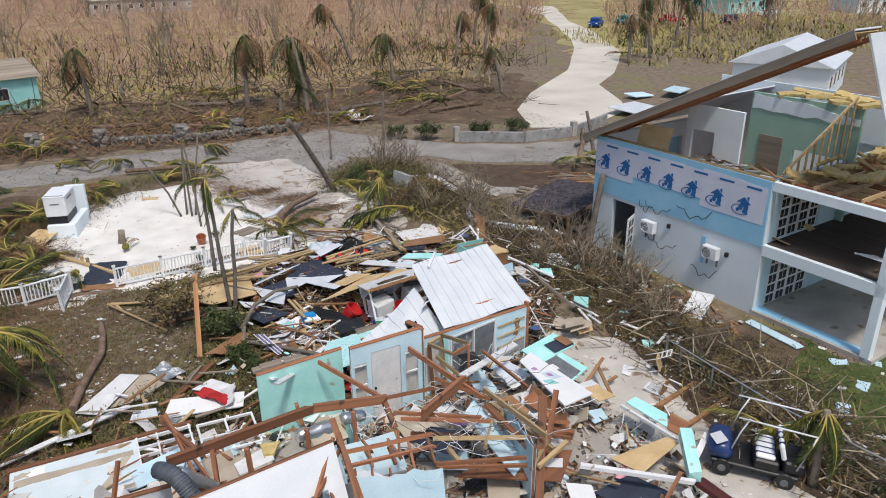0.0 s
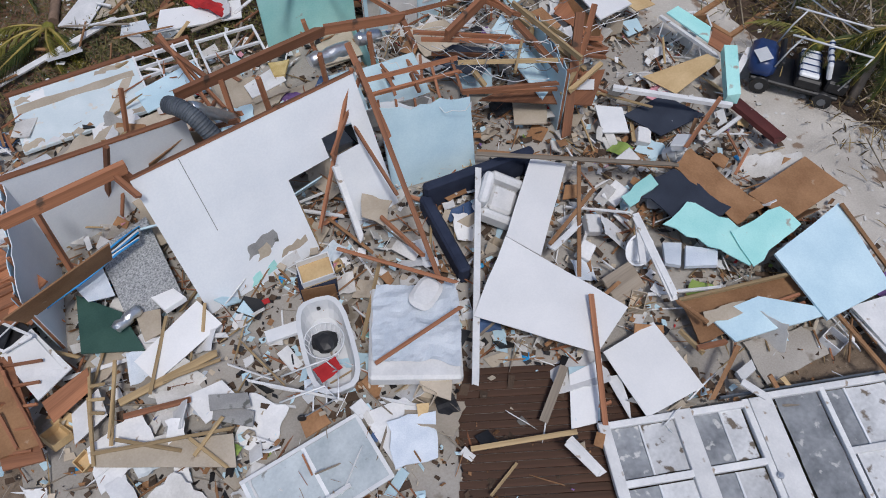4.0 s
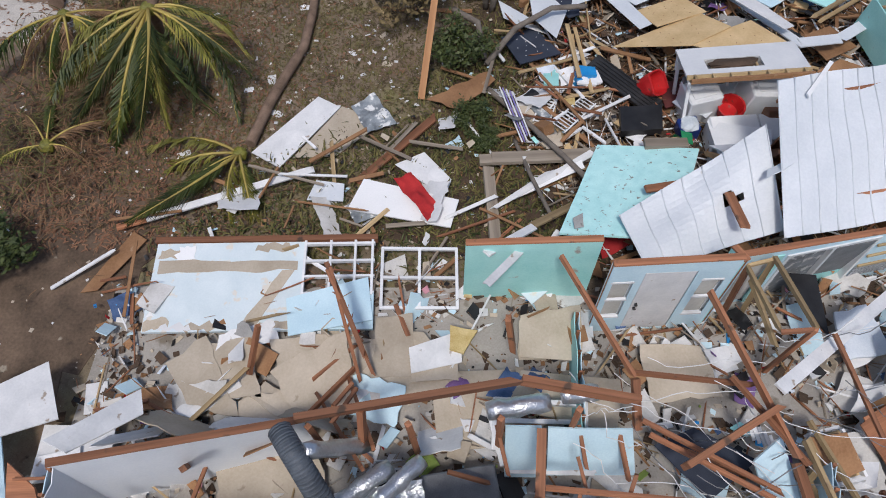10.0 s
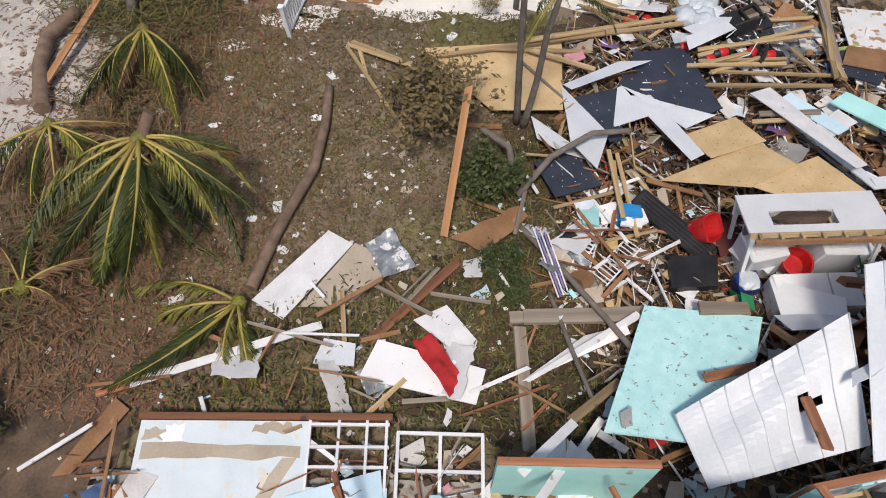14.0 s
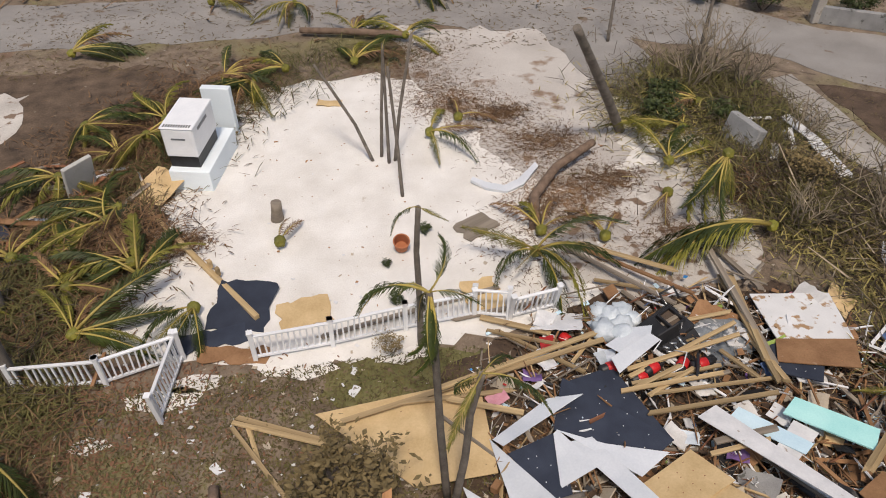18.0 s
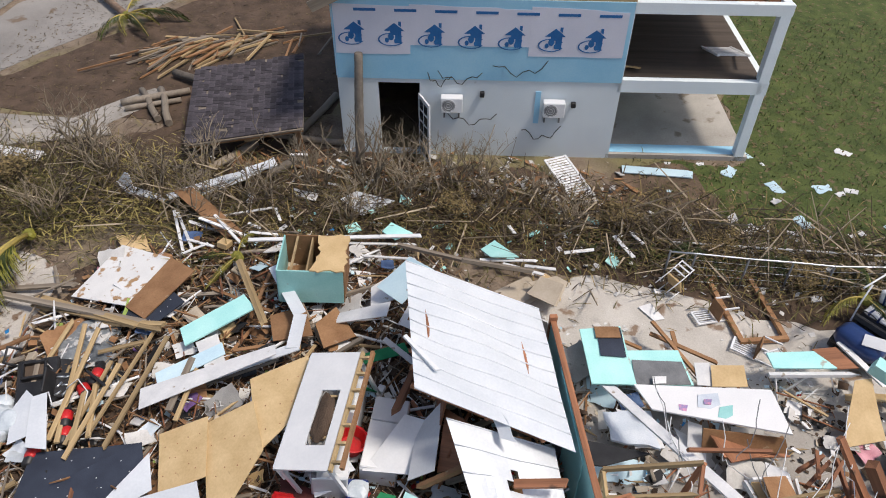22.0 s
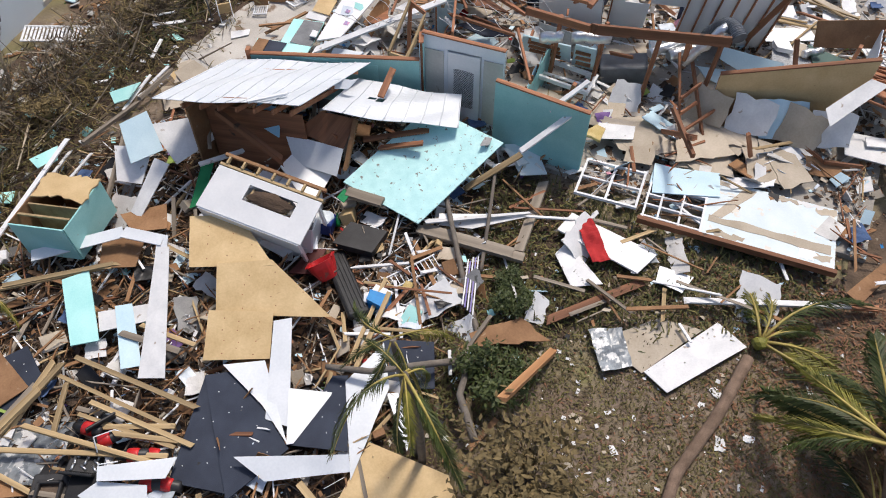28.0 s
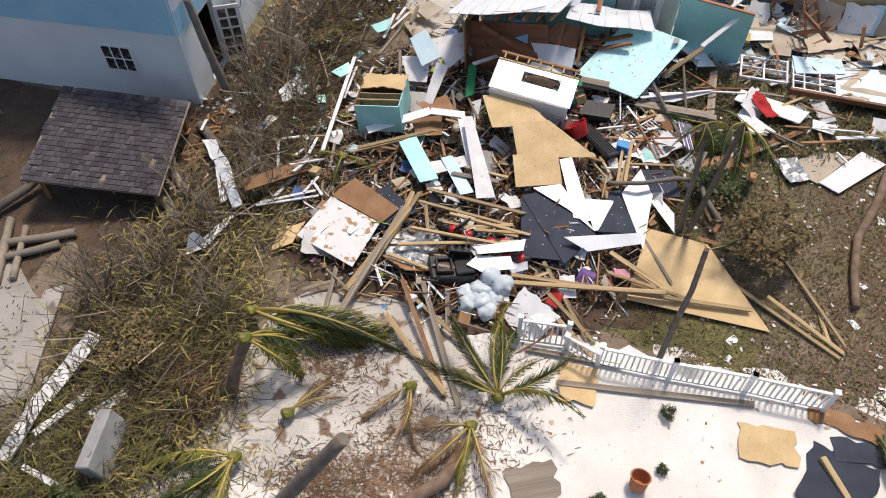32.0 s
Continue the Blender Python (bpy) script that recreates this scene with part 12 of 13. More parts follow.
field("east_grass", "green grass tufts on the lawn", "grass", LEAF, 9000, area(14, 30, 4, 16.6), 0.1, 0.006, 1.4, 13, 1.0)
field("ditch_weeds", "green weeds along the boundary", "weeds", LEAF, 1500, strip([(13.4, 18), (13.6, 14), (13.2, 8), (13, 3)], 0.3, 0.1), 0.25, 0.012, 1.2, 14, 1.0)

# ---- scrubland beyond the road ----
field("verge_brush", "broken branches between road and scrub", "brush", BARKB, 3400, area(-40, 32, 53.5, 74, 0.4), 1.3, 0.03, 0.6, 20)
field("verge_greens", "olive palm litter between road and scrub", "brush", OLIVE, 1800, area(-36, 34, 56, 76, 0.15), 0.9, 0.02, 0.4, 21, 1.0)
field("scrub_stems", "stripped standing scrub stems, reddish brown", "scrub", mat("red_brown_stems", (0.3, 0.17, 0.125), (0.5, 0.34, 0.26), 0.9, 0.05, 1), 17000, off_track(-150, 150, 84, 260, 0.3), 4.2, 0.05, 2.9, 22)
field("scrub_stems_near", "stripped scrub stems behind the verge", "scrub", TWIG, 2600, area(-60, 46, 72, 96, 0.3), 2.4, 0.03, 2.6, 23)
field("scrub_grass", "dry yellow grass in the scrub", "grass", mat("yellow_dry_grass", (0.28, 0.22, 0.08), (0.46, 0.37, 0.15), 0.9, 0.05, 1), 13000, off_track(-90, 120, 64, 150, 0.05), 0.9, 0.03, 1.6, 24, 1.0)
field("scrub_green", "olive regrowth in the scrub", "scrub", OLIVE, 3600, off_track(-60, 110, 66, 130, 0.3), 1.0, 0.05, 1.3, 25, 1.0)
far = [shrub_mesh(70 + i, 5.5, 4, None, 0, 0.35, 0.1, 2) for i in range(3)]
for i in range(110):
    x, y = VG.uniform(-95, 135), VG.uniform(86, 200)
    if abs(x - (33.5 + (y - 52) * 0.72)) < 10:
        continue
    s = VG.uniform(0.7, 1.6)
    solo("stripped_tree", far[i % 3][0], None, "stripped bare tree in the scrub", "tree", pose(x, y, 0, VG.uniform(-12, 12), VG.uniform(-12, 12), VG.uniform(0, 360)) @ Matrix.Diagonal((s, s, s, 1)), "stripped trees")
DROOP = ["hang"] * 16
for x, y, h, tx, ty, s in ((9.0, 64.2, 6.4, 0.3, -0.5, 1.7), (13.2, 60.0, 6.2, -0.6, 1.0, 1.8), (-3.2, 67.5, 5.6, -0.4, 0.8, 1.6), (14.2, 60.5, 6.0, -1.8, 2.0, 1.1), (36, 78, 6, 2.0, 2.0, 1.4), (42, 82, 6.5, 1.5, 0.5, 1.4), (25, 70, 5, -0.5, 1, 1.3), (55, 70, 5.5, 0.6, 0.6, 1.2), (60, 72, 5.5, -0.5, 1, 1.2), (66, 80, 7, 0.5, 0.6, 1.4), (75, 84, 7, 1, 0.3, 1.4), (70, 76, 6, 0.3, 1, 1.3), (88, 92, 7, -0.8, 1, 1.4), (26, 86, 7, -3, 1, 1.2), (-22, 80, 7, 1.5, 2, 1.3), (-30, 92, 7.5, -1.5, 1, 1.2), (48, 96, 7, 1.5, 1, 1.5), (32, 60, 4.5, -1.2, 0.5, 1.0), (98, 88, 6, 0.4, 0.8, 1.3)):
    t = thing("battered_palm", "battered palm with hanging brown leaves", "palm", pose(x, y, 0), "battered palms")
    part("trunk", ringed_trunk([(0, 0, 0), (tx * 0.3, ty * 0.3, h * 0.45), (tx, ty, h)], 0.2, 0.13), BARK, t)
    crown(t, (tx, ty, h), DROOP[: VG.choice((11, 13, 16))], s * 1.05, (-85, -25), (60, 420))
for i in range(34):
    x, y = VG.uniform(-34, 32), VG.uniform(55.5, 80)
    hd, ln = VG.uniform(-30, 210), VG.uniform(3, 7)
    solo("fallen_log", ringed_trunk([(0, 0, 0.2), (ln * 0.5, VG.uniform(-0.3, 0.3), 0.25), (ln, VG.uniform(-0.5, 0.5), VG.uniform(0.2, 0.9))], 0.17, 0.12), BARK if i % 2 else BARKB, "fallen palm trunk in the broken verge", "log", pose(x, y, 0, 0, 0, hd), "fallen trunks")
for i in range(26):
    x, y = VG.uniform(-30, 34), VG.uniform(56, 76)
    fallen_crown(pose(x, y, 0.1), "fallen palm leaves in the broken verge", [VG.choice((G, Y, B)) for _ in range(8)], VG.uniform(1.0, 1.6), (-2, 14))
for i in range(14):
    x, y = VG.uniform(26, 60), VG.uniform(60, 100)
    if abs(x - (y - 60) * 0.62 - 38) < 9:
        continue
    fallen_crown(pose(x, y, 0.1), "fallen palm leaves beside the track", [VG.choice((G, Y, B)) for _ in range(6)], VG.uniform(1.0, 1.5), (-2, 14))
for x, y in ((16.5, 55.6), (15.6, 57), (-6, 60), (6, 62), (22, 66)):
    for k in range(4):
        solo("verge_rubbish", prism(jagged([(-0.6, -0.4), (0.6, -0.4), (0.6, 0.4), (-0.6, 0.4)], VG, 0.3, 0.1), 0.03), VG.choice((WHITE, BROWNB, TAN)), "torn board thrown into the verge", "board", pose(x + VG.uniform(-1.5, 1.5), y + VG.uniform(-1, 1), 0.25, VG.uniform(-25, 25), VG.uniform(-25, 25), VG.uniform(0, 180)), "verge rubbish")

# far fallen leaves, and a meadow of rough grass east of the track
field("meadow_grass", "yellow-green rough grass beyond the track", "grass", mat("meadow_blade", (0.24, 0.21, 0.07), (0.42, 0.36, 0.14), 0.9, 0.05, 1), 6000, lambda rg: (rg.uniform(62, 130), rg.uniform(64, 104), 0.02), 0.8, 0.03, 1.5, 26, 1.0)
field("verge_leaves", "yellow fallen leaf heaps beyond the road", "brush", LEAFY, 900, strip([(-30, 60), (-12, 61), (-2, 62), (8, 60), (16, 58)], 2.2, 0.15), 1.0, 0.02, 0.4, 27, 1.0)
field("verge_dead_leaves", "brown fallen leaf heaps beyond the road", "brush", LEAFB, 6000, strip([(-34, 60.6), (-12, 61), (0, 60), (16, 58.6)], 3.2, 0.2), 0.9, 0.02, 0.4, 28, 1.0)
for x, y in ((-5.6, 51.4), (-2.0, 50.6), (3.6, 51.8), (0.4, 47.4), (-10.6, 47.2), (6.2, 56.2), (11.5, 57.0)):
    fallen_crown(pose(x, y, 0.08), "fallen palm leaves swept onto the road", [VG.choice((G, Y, B)) for _ in range(6)], VG.uniform(0.9, 1.3), (-2, 12), (x * 70, x * 70 + 110))
for x, y in ((-6.2, 33.8), (-8.8, 36.6), (-6.4, 41.6), (-3.6, 43.8), (0.2, 44.8), (-12.2, 38.0), (-10.4, 33.0), (-9.0, 41.6)):
    fallen_crown(pose(x, y, 0.08), "fallen palm leaves heaped beside the sand yard", [VG.choice((G, G, Y, B)) for _ in range(8)], VG.uniform(0.8, 1.1), (-2, 16), (x * 50, x * 50 + 130))
for x, y, h in ((-6.4, 34.2, 0.2), (9.4, 36.4, 0.15), (10.6, 38.2, 0.15), (11.8, 39.6, 0.2)):
    fallen_crown(pose(x, y, h), "yellowing palm leaves caught in brush", [VG.choice((G, Y, B)) for _ in range(6)], 1.0, (-2, 14), (x * 40, x * 40 + 120))

for k, (bx, by, lx) in enumerate(((12.6, 33.4, 0.7), (11.9, 35.2, 0.6), (-9.8, 33.6, 1.4), (-7.6, 35.6, 0.9), (-9.2, 30.4, 0.9))):
    field("brush_heap", "brown and olive broken leaf heap", "brush", LEAFB if k % 2 else OLIVE, 2600, lambda rg: (rg.gauss(bx, lx), rg.gauss(by, lx * 0.7), 0.03 + abs(rg.gauss(0, 0.14))), 0.55, 0.006, 0.6, 70 + k, 0.9)
    field("twig_heap", "broken twig heap", "brush", TWIG, 500, lambda rg: (rg.gauss(bx, lx), rg.gauss(by, lx * 0.7), 0.03 + abs(rg.gauss(0, 0.14))), 0.8, 0.01, 0.6, 80 + k)

sheet("plywood_scrap", "tan board scrap in the western litter", "board", PLY, (-9.4, 36.7, 0.16), 12, 3, 4, [(-0.5, -0.3), (0.5, -0.28), (0.45, 0.3), (-0.5, 0.26)], 0.02, 0.05)
sheet("felt_scrap", "navy felt scrap in the western litter", "felt", TAR, (-10.7, 36.2, 0.14), 30, 2, 6, [(-0.7, -0.4), (0.6, -0.45), (0.7, 0.4), (-0.6, 0.45)], 0.02, 0.06)
plank("brown_board", "long brown board over the western litter", "board", BROWNB, (-13.74, 37.76, 0.25), (-8.9, 36.3, 0.3), 0.2, 0.05, "")
plank("orange_plank", "short orange-brown plank in palm litter", "board", ORANGE, (-11.68, 33.37, 0.25), (-9.44, 32.1, 0.3), 0.2, 0.05, "")
plank("fence_board", "white board over the western litter", "board", WHITE, (-11.2, 36.9, 0.25), (-8.7, 36.6, 0.22), 0.16, 0.04, "")
WD = random.Random(17)
for i in range(46):
    x, y = WD.uniform(-13, -6.6), WD.uniform(31.2, 40)
    hd, ln = WD.uniform(0, math.tau), WD.uniform(0.5, 1.8)
    plank("litter_lumber", "broken board in the litter west of the sand", "lumber", WD.choice((BROWNB, REDWOOD, GREYWOOD, BROWNB, WHITE)), (x, y, 0.14), (x + ln * math.cos(hd), y + ln * math.sin(hd), WD.uniform(0.12, 0.35)), WD.uniform(0.05, 0.16), 0.035, "litter lumber west of the sand")
for k, (bx, by) in enumerate(((-7.9, 33.6), (-9.6, 35.0), (-7.4, 36.2), (-9.2, 38.6), (-11.2, 33.4), (-6.9, 40.6), (-4.6, 44.2), (-7.4, 31.9))):
    fallen_crown(pose(bx, by, 0.12), "torn palm leaves heaped in the litter", [WD.choice((G, B, Y, B)) for _ in range(9)], 1.0, (-3, 16), (k * 47, k * 47 + 190))
field("west_dark_litter", "dark leaf litter west of the sand", "litter", LEAFB, 9000, strip([(-10.5, 31.5), (-8.6, 33.5), (-8, 36.5), (-8.2, 40), (-5, 44)], 1.3, 0.1), 0.3, 0.008, 0.5, 97, 0.8)
field("road_litter", "twigs and leaves strewn over road and drive", "litter", DRYL, 5000, area(-14, 30, 45.5, 53, 0.01), 0.22, 0.009, 0.15, 91, 0.6)
field("lawn_bits", "dry leaves strewn on the green lawn", "litter", DRYL, 4000, area(14, 32, 0, 16.8, 0.01), 0.16, 0.01, 0.3, 92, 0.7)

# ---- rubble without number ----
RB = random.Random(77)
HOUSE = [(-7.6, 5), (9.2, 5), (9.6, 12), (9.2, 19), (2.4, 18.6), (-7, 18.4)]
PILE = [(9.4, 18.4), (12.2, 22), (12.4, 27), (10.6, 30.4), (5, 31), (2.4, 29.6), (1.6, 26), (1.4, 21.6), (3, 18.6)]
YARD = [(1.6, 26.4), (-0.4, 25), (-1, 22.6), (-4.6, 21.2), (-6.8, 18.8), (2.8, 18.6), (1.5, 21.6)]


def inside(x, y, poly):
    c = False
    for (x0, y0), (x1, y1) in zip(poly, poly[1:] + poly[:1]):
        if (y0 > y) != (y1 > y) and x < (x1 - x0) * (y - y0) / (y1 - y0) + x0:
            c = not c
    return c


def in_poly(poly, grow=0.0):
    xs, ys = [p[0] for p in poly], [p[1] for p in poly]

    def place(rg):
        while True:
            x, y = rg.uniform(min(xs), max(xs)), rg.uniform(min(ys), max(ys))
            if inside(x, y, poly):
                return x + rg.gauss(0, grow), y + rg.gauss(0, grow)
    return place


def off_deck(place):
    """Leaves most of the timber deck bare."""
    def go(rg):
        while True:
            x, y = place(rg)
            u, v = (x - 0.35) * 0.92 - (y - 4.3) * 0.39, (x - 0.35) * 0.39 + (y - 4.3) * 0.92
            if noise.noise(Vector((x * 0.8, y * 0.8, 3.1))) < -0.05 and rg.random() < 0.7:
                continue
            if not (-1.3 < u < 1.9 and 0 < v < 3.2) or rg.random() < 0.12:
                return x, y
    return go


IN_HOUSE, IN_PILE, IN_YARD = off_deck(in_poly(HOUSE, 0.2)), in_poly(PILE, 0.35), in_poly(YARD, 0.3)


def rubble(name, label, material, n0, place, size, zmax, seed, flat=0.35, base=0.02, long=1.0, wide=1.0):
    """Broken bits, each a thin irregular slab, joined into one mesh."""
    rg = random.Random(seed)
    V, Fc = [], []
    for _ in range(n0):
        x, y = place(rg)
        z = base + zmax * rg.random() ** 2
        s = size * (0.3 + 1.6 * rg.random() ** 2)
        m4 = pose(x, y, z, rg.gauss(0, 60 * flat), rg.gauss(0, 60 * flat), rg.uniform(0, 360))
        a0, b0, h = s * rg.uniform(0.6, 1.3) * long, s * rg.uniform(0.35, 0.9) * wide, min(0.03, s * 0.14)
        i = len(V)
        q = [(-a0 * rg.uniform(0.5, 1), -b0), (a0, -b0 * rg.uniform(0.4, 1)), (a0 * rg.uniform(0.4, 1), b0), (-a0, b0 * rg.uniform(0.4, 1))]
        V += [tuple(m4 @ Vector((px, py, 0))) for px, py in q] + [tuple(m4 @ Vector((px, py, h))) for px, py in q]
        Fc += [(i + 3, i + 2, i + 1, i), (i + 4, i + 5, i + 6, i + 7)] + [(i + k, i + (k + 1) % 4, i + 4 + (k + 1) % 4, i + 4 + k) for k in range(4)]
    me = bpy.data.meshes.new(name)
    me.from_pydata(V, [], Fc)
    me.materials.append(material)
    return tagged(new(name, me), label, "rubble", kind="stuff")


def open_box(lx, ly, h, w0=0.018):
    """A drawer or carton, open on top."""
    bm = box(lx, ly, w0, Matrix.Translation((0, 0, -h / 2)))
    for sx, sy, x, y in ((w0, ly, lx / 2, 0), (w0, ly, -lx / 2, 0), (lx, w0, 0, ly / 2), (lx, w0, 0, -ly / 2)):
        add_box(bm, sx, sy, h, Matrix.Translation((x, y, 0.002)))
    return bm


CLOTH = [mat("cloth_" + nm, c1, c2, 0.9, 4, 60, 0.2) for nm, c1, c2 in (("purple", (0.12, 0.06, 0.2), (0.25, 0.15, 0.35)), ("pink", (0.5, 0.2, 0.25), (0.65, 0.35, 0.4)), ("lime", (0.2, 0.3, 0.06), (0.32, 0.42, 0.12)), ("denim", (0.04, 0.08, 0.18), (0.1, 0.16, 0.3)))]
DUSTY = mat("dusty_plaster", (0.46, 0.45, 0.43), (0.7, 0.69, 0.67), 0.8, 2.0, 30, 0.2, stain=(0.22, 0.18, 0.14), stain_at=0.66)
DUST = mat("grey_brown_dust", (0.16, 0.13, 0.1), (0.3, 0.25, 0.2), 0.95, 2.0, 30, 0.4)
H0 = 0.15
# soil and black bits double as the shadowed gaps between pieces
BITS = (("white_rubble", "white plaster and board fragments", DUSTY, 2000, 1900, 0.055), ("tan_rubble", "tan board and paper fragments", TAN, 1700, 900, 0.055), ("brown_rubble", "brown splintered wood fragments", BROWNB, 3600, 3400, 0.055), ("soil_rubble", "dark soil, leaf and gap-shade rubble", SOIL, 4200, 6500, 0.07), ("pale_blue_rubble", "pale blue painted fragments", PALEB, 900, 500, 0.06), ("aqua_rubble", "aqua painted fragments", AQUA, 420, 320, 0.05), ("grey_rubble", "grey concrete and felt fragments", DUST, 2800, 1300, 0.05), ("black_rubble", "black plastic and gap-shade fragments", BLACK, 1500, 1600, 0.06), ("foam_rubble", "yellow insulation fragments", FOAM, 200, 260, 0.05))
for nm, lb, mt, nh, npile, sz in BITS:
    rubble(nm, lb + " over the house floor", mt, nh, IN_HOUSE, sz, 0.13, len(nm) * 7 + 1, 0.35, H0)
    rubble(nm, lb + " through the debris pile", mt, npile, IN_PILE, sz, 0.24, len(nm) * 11 + 2, 0.4, 0.02)
    rubble(nm, lb + " thinly over the yard", mt, npile // 7, IN_YARD, sz * 0.8, 0.08, len(nm) * 13 + 3, 0.25, 0.02)
for k, mt in enumerate(CLOTH + [REDCLOTH, BLUEP, LINEN, RED]):
    rubble("cloth_scraps", "torn clothes and bright scraps in rubble", mt, 45, IN_HOUSE, 0.055, 0.25, 300 + k, 0.4, H0)
    rubble("cloth_scraps", "torn clothes and bright scraps in the pile", mt, 45, IN_PILE, 0.05, 0.35, 340 + k, 0.4)
for k, (mt, nh, npile) in enumerate(((PINE, 220, 450), (REDWOOD, 480, 500), (WHITE, 320, 700), (GREYWOOD, 320, 1300), (BROWNB, 320, 1300))):
    rubble("splinters", "long thin splinters over the house floor", mt, nh, IN_HOUSE, 0.14, 0.3, 401 + k, 0.22, H0, 2.4, 0.13)
    rubble("splinters", "long thin splinters in the debris pile", mt, npile, IN_PILE, 0.15, 0.36, 421 + k, 0.22, 0.02, 2.4, 0.13)
for k, (mt, nh, npile) in enumerate(((WHITE, 160, 60), (DUSTY, 240, 110), (TAN, 130, 50), (BROWNB, 130, 110), (PALEB, 70, 24), (BLACK, 60, 70))):
    rubble("broken_boards", "broken boards without number over the floor", mt, nh, IN_HOUSE, 0.17, 0.28, 441 + k, 0.4, H0)
    rubble("broken_boards", "broken boards without number in the pile", mt, npile, IN_PILE, 0.17, 0.36, 461 + k, 0.4, 0.03)
field("yard_greens", "dark green weeds between boards", "weeds", LEAF, 1800, lambda rg: (*IN_YARD(rg), 0.02 + abs(rg.gauss(0, 0.05))), 0.18, 0.006, 1.1, 36, 1.0)
field("pile_litter", "brown leaf litter through the debris pile", "litter", LEAFB, 7000, lambda rg: (*IN_PILE(rg), 0.02 + abs(rg.gauss(0, 0.12))), 0.16, 0.007, 0.5, 30, 0.6)
field("yard_weeds", "olive weeds between boards and rubble", "weeds", OLIVE, 3600, lambda rg: (*IN_YARD(rg), 0.02 + abs(rg.gauss(0, 0.06))), 0.22, 0.007, 1.2, 31, 1.0)
rubble("yard_bits", "small white bits strewn on the ground", WHITE, 900, lambda rg: (rg.gauss(-2, 5), rg.gauss(24, 5)), 0.035, 0.02, 405, 0.1)
rubble("yard_bits", "small tan bits strewn on the ground", TAN, 900, lambda rg: (rg.gauss(0, 7), rg.gauss(24, 6)), 0.035, 0.02, 406, 0.1)
rubble("brush_bits", "white and blue board bits in the brush", WHITE, 190, lambda rg: (rg.gauss(14, 1.2), rg.uniform(10, 30)), 0.1, 0.25, 407, 0.3)
rubble("brush_bits", "aqua board bits in the brush", AQUA, 46, lambda rg: (rg.gauss(13.4, 1.0), rg.uniform(17, 27)), 0.12, 0.3, 408, 0.3)
rubble("house_foot_bits", "white and tan bits at the house foot", DUSTY, 260, lambda rg: (rg.gauss(15.9, 0.6), rg.uniform(16.5, 26)), 0.1, 0.15, 412, 0.3)
rubble("house_foot_bits", "brown splinters at the house foot", BROWNB, 420, lambda rg: (rg.gauss(15.8, 0.7), rg.uniform(16.5, 29)), 0.12, 0.15, 413, 0.3, 0.02, 1.8, 0.4)
rubble("concrete_bits", "tan and white bits on the concrete yard", DUSTY, 260, lambda rg: (rg.uniform(9, 13), rg.uniform(6, 19)), 0.06, 0.03, 409, 0.1, 0.03)
rubble("sand_bits", "small dark bits on the white sand", BROWNB, 260, lambda rg: (rg.uniform(-5.5, 8), rg.uniform(31, 43)), 0.03, 0.01, 410, 0.1, 0.018)

# loose lumber and boards that can still be told apart
KIND = {"PINE": (PINE, "broken pale pine lumber"), "RED": (REDWOOD, "broken red-brown framing lumber"), "GREY": (GREYWOOD, "weathered grey lumber"), "WHITE": (WHITE, "white painted trim lumber"), "BROWN": (BROWNB, "brown stained lumber")}
for place, n0, z0, where, wts in ((IN_HOUSE, 75, 0.2, "on the house floor", (2, 5, 2, 4, 2)), (IN_PILE, 150, 0.1, "in the debris pile", (1.5, 2, 5, 3, 5)), (IN_YARD, 34, 0.08, "in the littered yard", (2, 1, 4, 3, 4))):
    for i in range(n0):
        x, y = place(RB)
        mt, lb = KIND[RB.choices(list(KIND), wts)[0]]
        hd, ln, up = RB.uniform(0, math.tau), RB.uniform(0.5, 2.0), RB.uniform(-0.05, 0.2)
        z = z0 + RB.random() * 0.3
        plank("loose_lumber", lb + " lying " + where, "lumber", mt, (x, y, z), (x + ln * math.cos(hd), y + ln * math.sin(hd), z + ln * up), RB.uniform(0.03, 0.1), RB.uniform(0.02, 0.045), "loose lumber " + where)
BD = {"W": (WHITE, "torn white board"), "D": (DUSTY, "dusty torn plaster board"), "T": (TAN, "torn tan board"), "B": (BROWNB, "torn brown board"), "P": (PALEB, "torn pale blue board"), "A": (AQUA, "torn aqua board"), "Y": (PLY, "torn plywood"), "G": (STONE, "grey cement board")}
for place, n0, z0, where, wts in ((IN_HOUSE, 190, 0.18, "on the house floor", (8, 3, 2.4, 3, 3, 0.8, 0.6, 1)), (IN_PILE, 100, 0.08, "in the debris pile", (4, 4, 1, 3, 1.5, 0.7, 0.6, 2)), (IN_YARD, 26, 0.06, "in the littered yard", (4, 2, 2, 2, 1, 0.3, 0.6, 1))):
    for i in range(n0):
        x, y = place(RB)
        mt, lb = BD[RB.choices(list(BD), wts)[0]]
        a0 = 0.1 + 0.62 * RB.random() ** 3
        b0 = a0 * RB.uniform(0.25, 0.85)
        bm = prism(jagged([(-a0, -b0), (a0 * RB.uniform(0.6, 1), -b0), (a0, b0 * RB.uniform(0.5, 1)), (-a0 * RB.uniform(0.6, 1), b0)], RB, 0.12, 0.04), RB.uniform(0.01, 0.025))
        solo("torn_board", bm, mt, lb + " lying " + where, "board", pose(x, y, z0 + 0.28 * RB.random(), RB.gauss(0, 22), RB.gauss(0, 22), RB.uniform(0, 360)), "torn boards " + where)
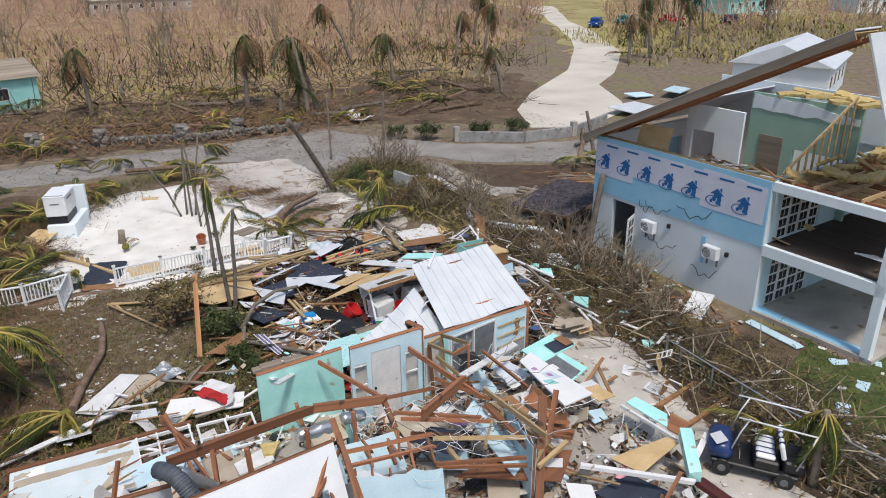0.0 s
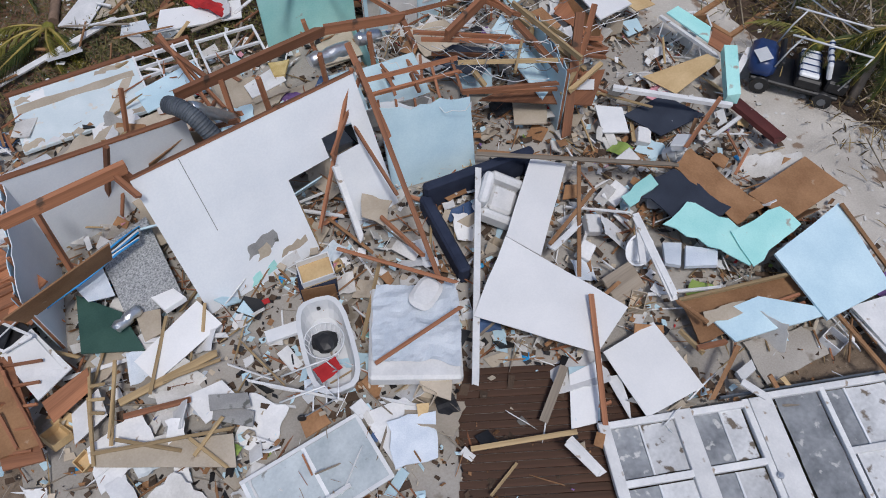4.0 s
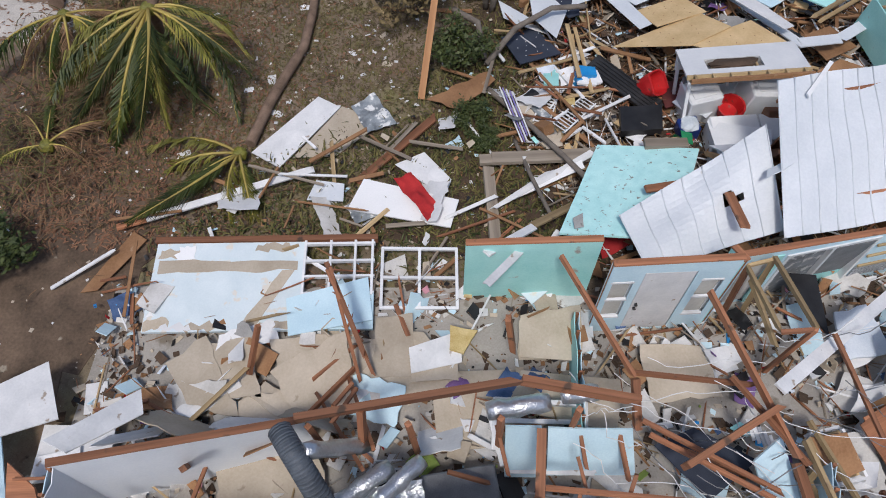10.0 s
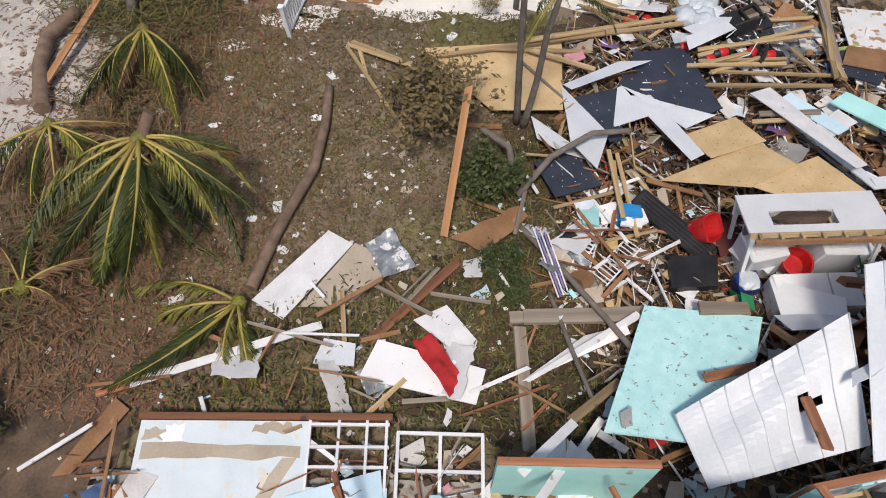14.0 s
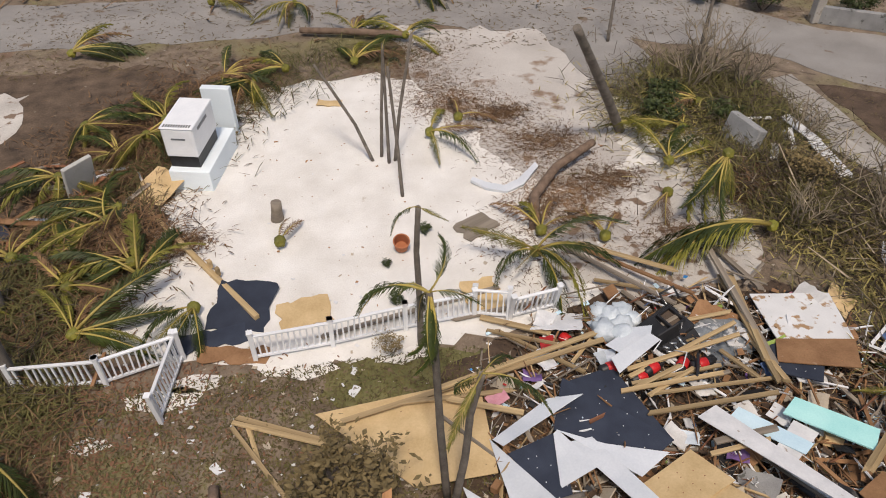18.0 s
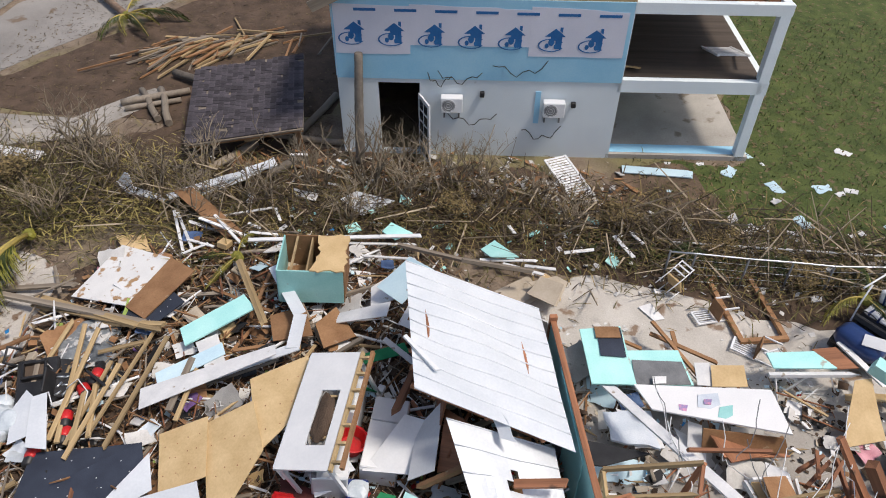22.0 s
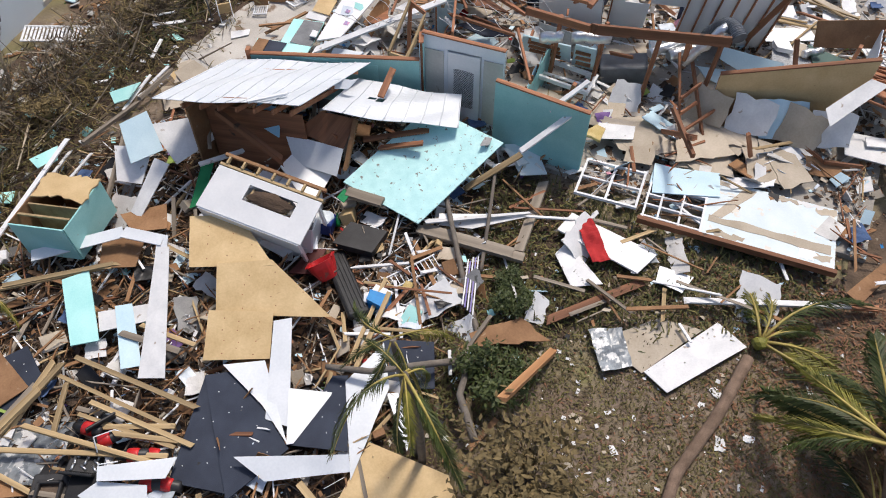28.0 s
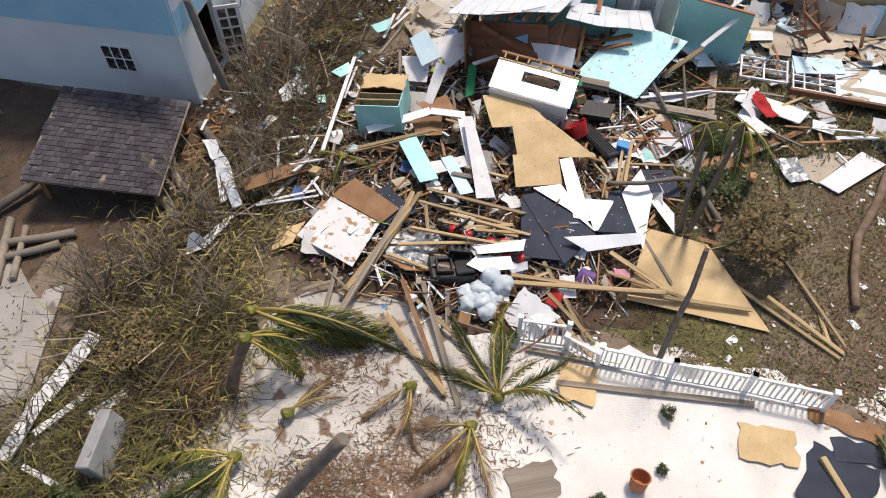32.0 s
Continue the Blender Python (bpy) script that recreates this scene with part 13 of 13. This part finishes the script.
for i in range(120):
    x, y = (IN_HOUSE if i % 2 else IN_PILE)(RB)
    mt = RB.choice(CLOTH + [REDCLOTH, LINEN, BAG, WHITE, BLACK, DUSTY, LINEN, BLACK, WHITE, CLOTH[3], DUSTY, TAN])
    solo("clothing", cloth(RB.uniform(0.3, 0.7), RB.uniform(0.25, 0.5), 60 + i, 0.07, 8), mt, "crumpled clothing dropped in the rubble", "clothes", pose(x, y, 0.28, RB.gauss(0, 10), RB.gauss(0, 10), RB.uniform(0, 360)), "crumpled clothes")
for i in range(60):
    x, y = (IN_HOUSE if i % 2 else IN_PILE)(RB)
    s = RB.uniform(0.18, 0.4)
    solo("carton", open_box(s, s * RB.uniform(0.6, 1), s * RB.uniform(0.4, 0.8)) if i % 2 else box(s, s * RB.uniform(0.6, 1), s * RB.uniform(0.4, 0.8), None, 0.01), RB.choice([TAN, BROWNB, WHITE, PLY]), "small battered box among the rubble", "box", pose(x, y, 0.3, RB.gauss(0, 18), RB.gauss(0, 18), RB.uniform(0, 360)), "battered boxes")

# nail heads on felt and plywood, joists under the aqua decks
cap = mesh_of(tube([(0, 0, 0), (0, 0, 0.006)], 0.012, 6), "nail_cap", WHITE)
spot = mesh_of(tube([(0, 0, 0), (0, 0, 0.004)], 0.014, 6), "nail_hole", REDWOOD)
for ob in list(bpy.data.objects):
    kind = ob.name.split(".")[0]
    if kind in ("felt_sheet", "plywood_sheet", "plywood_roof"):
        xs, ys = [v.co.x for v in ob.data.vertices], [v.co.y for v in ob.data.vertices]
        top = max(v.co.z for v in ob.data.vertices)
        k = len(ob.data.vertices) // 2
        outline = [(v.co.x, v.co.y) for v in list(ob.data.vertices)[k:]]
        for gx in range(1, 4):
            for gy in range(1, 5):
                x = min(xs) + (max(xs) - min(xs)) * gx / 4 + RB.gauss(0, 0.05)
                y = min(ys) + (max(ys) - min(ys)) * gy / 5 + RB.gauss(0, 0.05)
                if inside(x, y, outline):
                    part("nail_cap" if kind == "felt_sheet" else "nail_hole", cap if kind == "felt_sheet" else spot, None, ob, m=pose(x, y, top))
    elif kind in ("aqua_deck", "roof_deck", "split_panel", "ceiling_sheet", "wall_panel"):
        xs, ys = [v.co.x for v in ob.data.vertices], [v.co.y for v in ob.data.vertices]
        lx, ly = max(xs) - min(xs), max(ys) - min(ys)
        for f in (0.25, 0.5, 0.75):
            part("joist", box(lx * 0.6, 0.05, 0.08), REDWOOD, ob, "red-brown joist", pose((max(xs) + min(xs)) / 2, min(ys) + ly * f, -0.042))
    elif kind == "wood_ceiling":
        xs, ys = [v.co.x for v in ob.data.vertices], [v.co.y for v in ob.data.vertices]
        top = max(v.co.z for v in ob.data.vertices)
        for f in (0.12, 0.31, 0.5, 0.69, 0.88):
            part("batten", box((max(xs) - min(xs)) * 0.7, 0.045, 0.06), REDWOOD, ob, m=pose((max(xs) + min(xs)) / 2, min(ys) + (max(ys) - min(ys)) * f, top + 0.028))

# white boards lying along the path beside the brush
for p, q, w in (((14.29, 38.22, 0.42), (14.51, 36.59, 0.42), 0.36), ((14.42, 36.64, 0.42), (14.35, 34.70, 0.42), 0.4), ((14.04, 37.46, 0.42), (13.48, 36.15, 0.42), 0.16), ((13.09, 36.68, 0.42), (12.61, 35.84, 0.42), 0.24), ((13.77, 38.18, 0.42), (12.42, 38.33, 0.42), 0.13)):
    plank("white_board", "white-painted board lying on brush beside the path", "board", WHITE, p, q, w, 0.04, "white boards by the path")
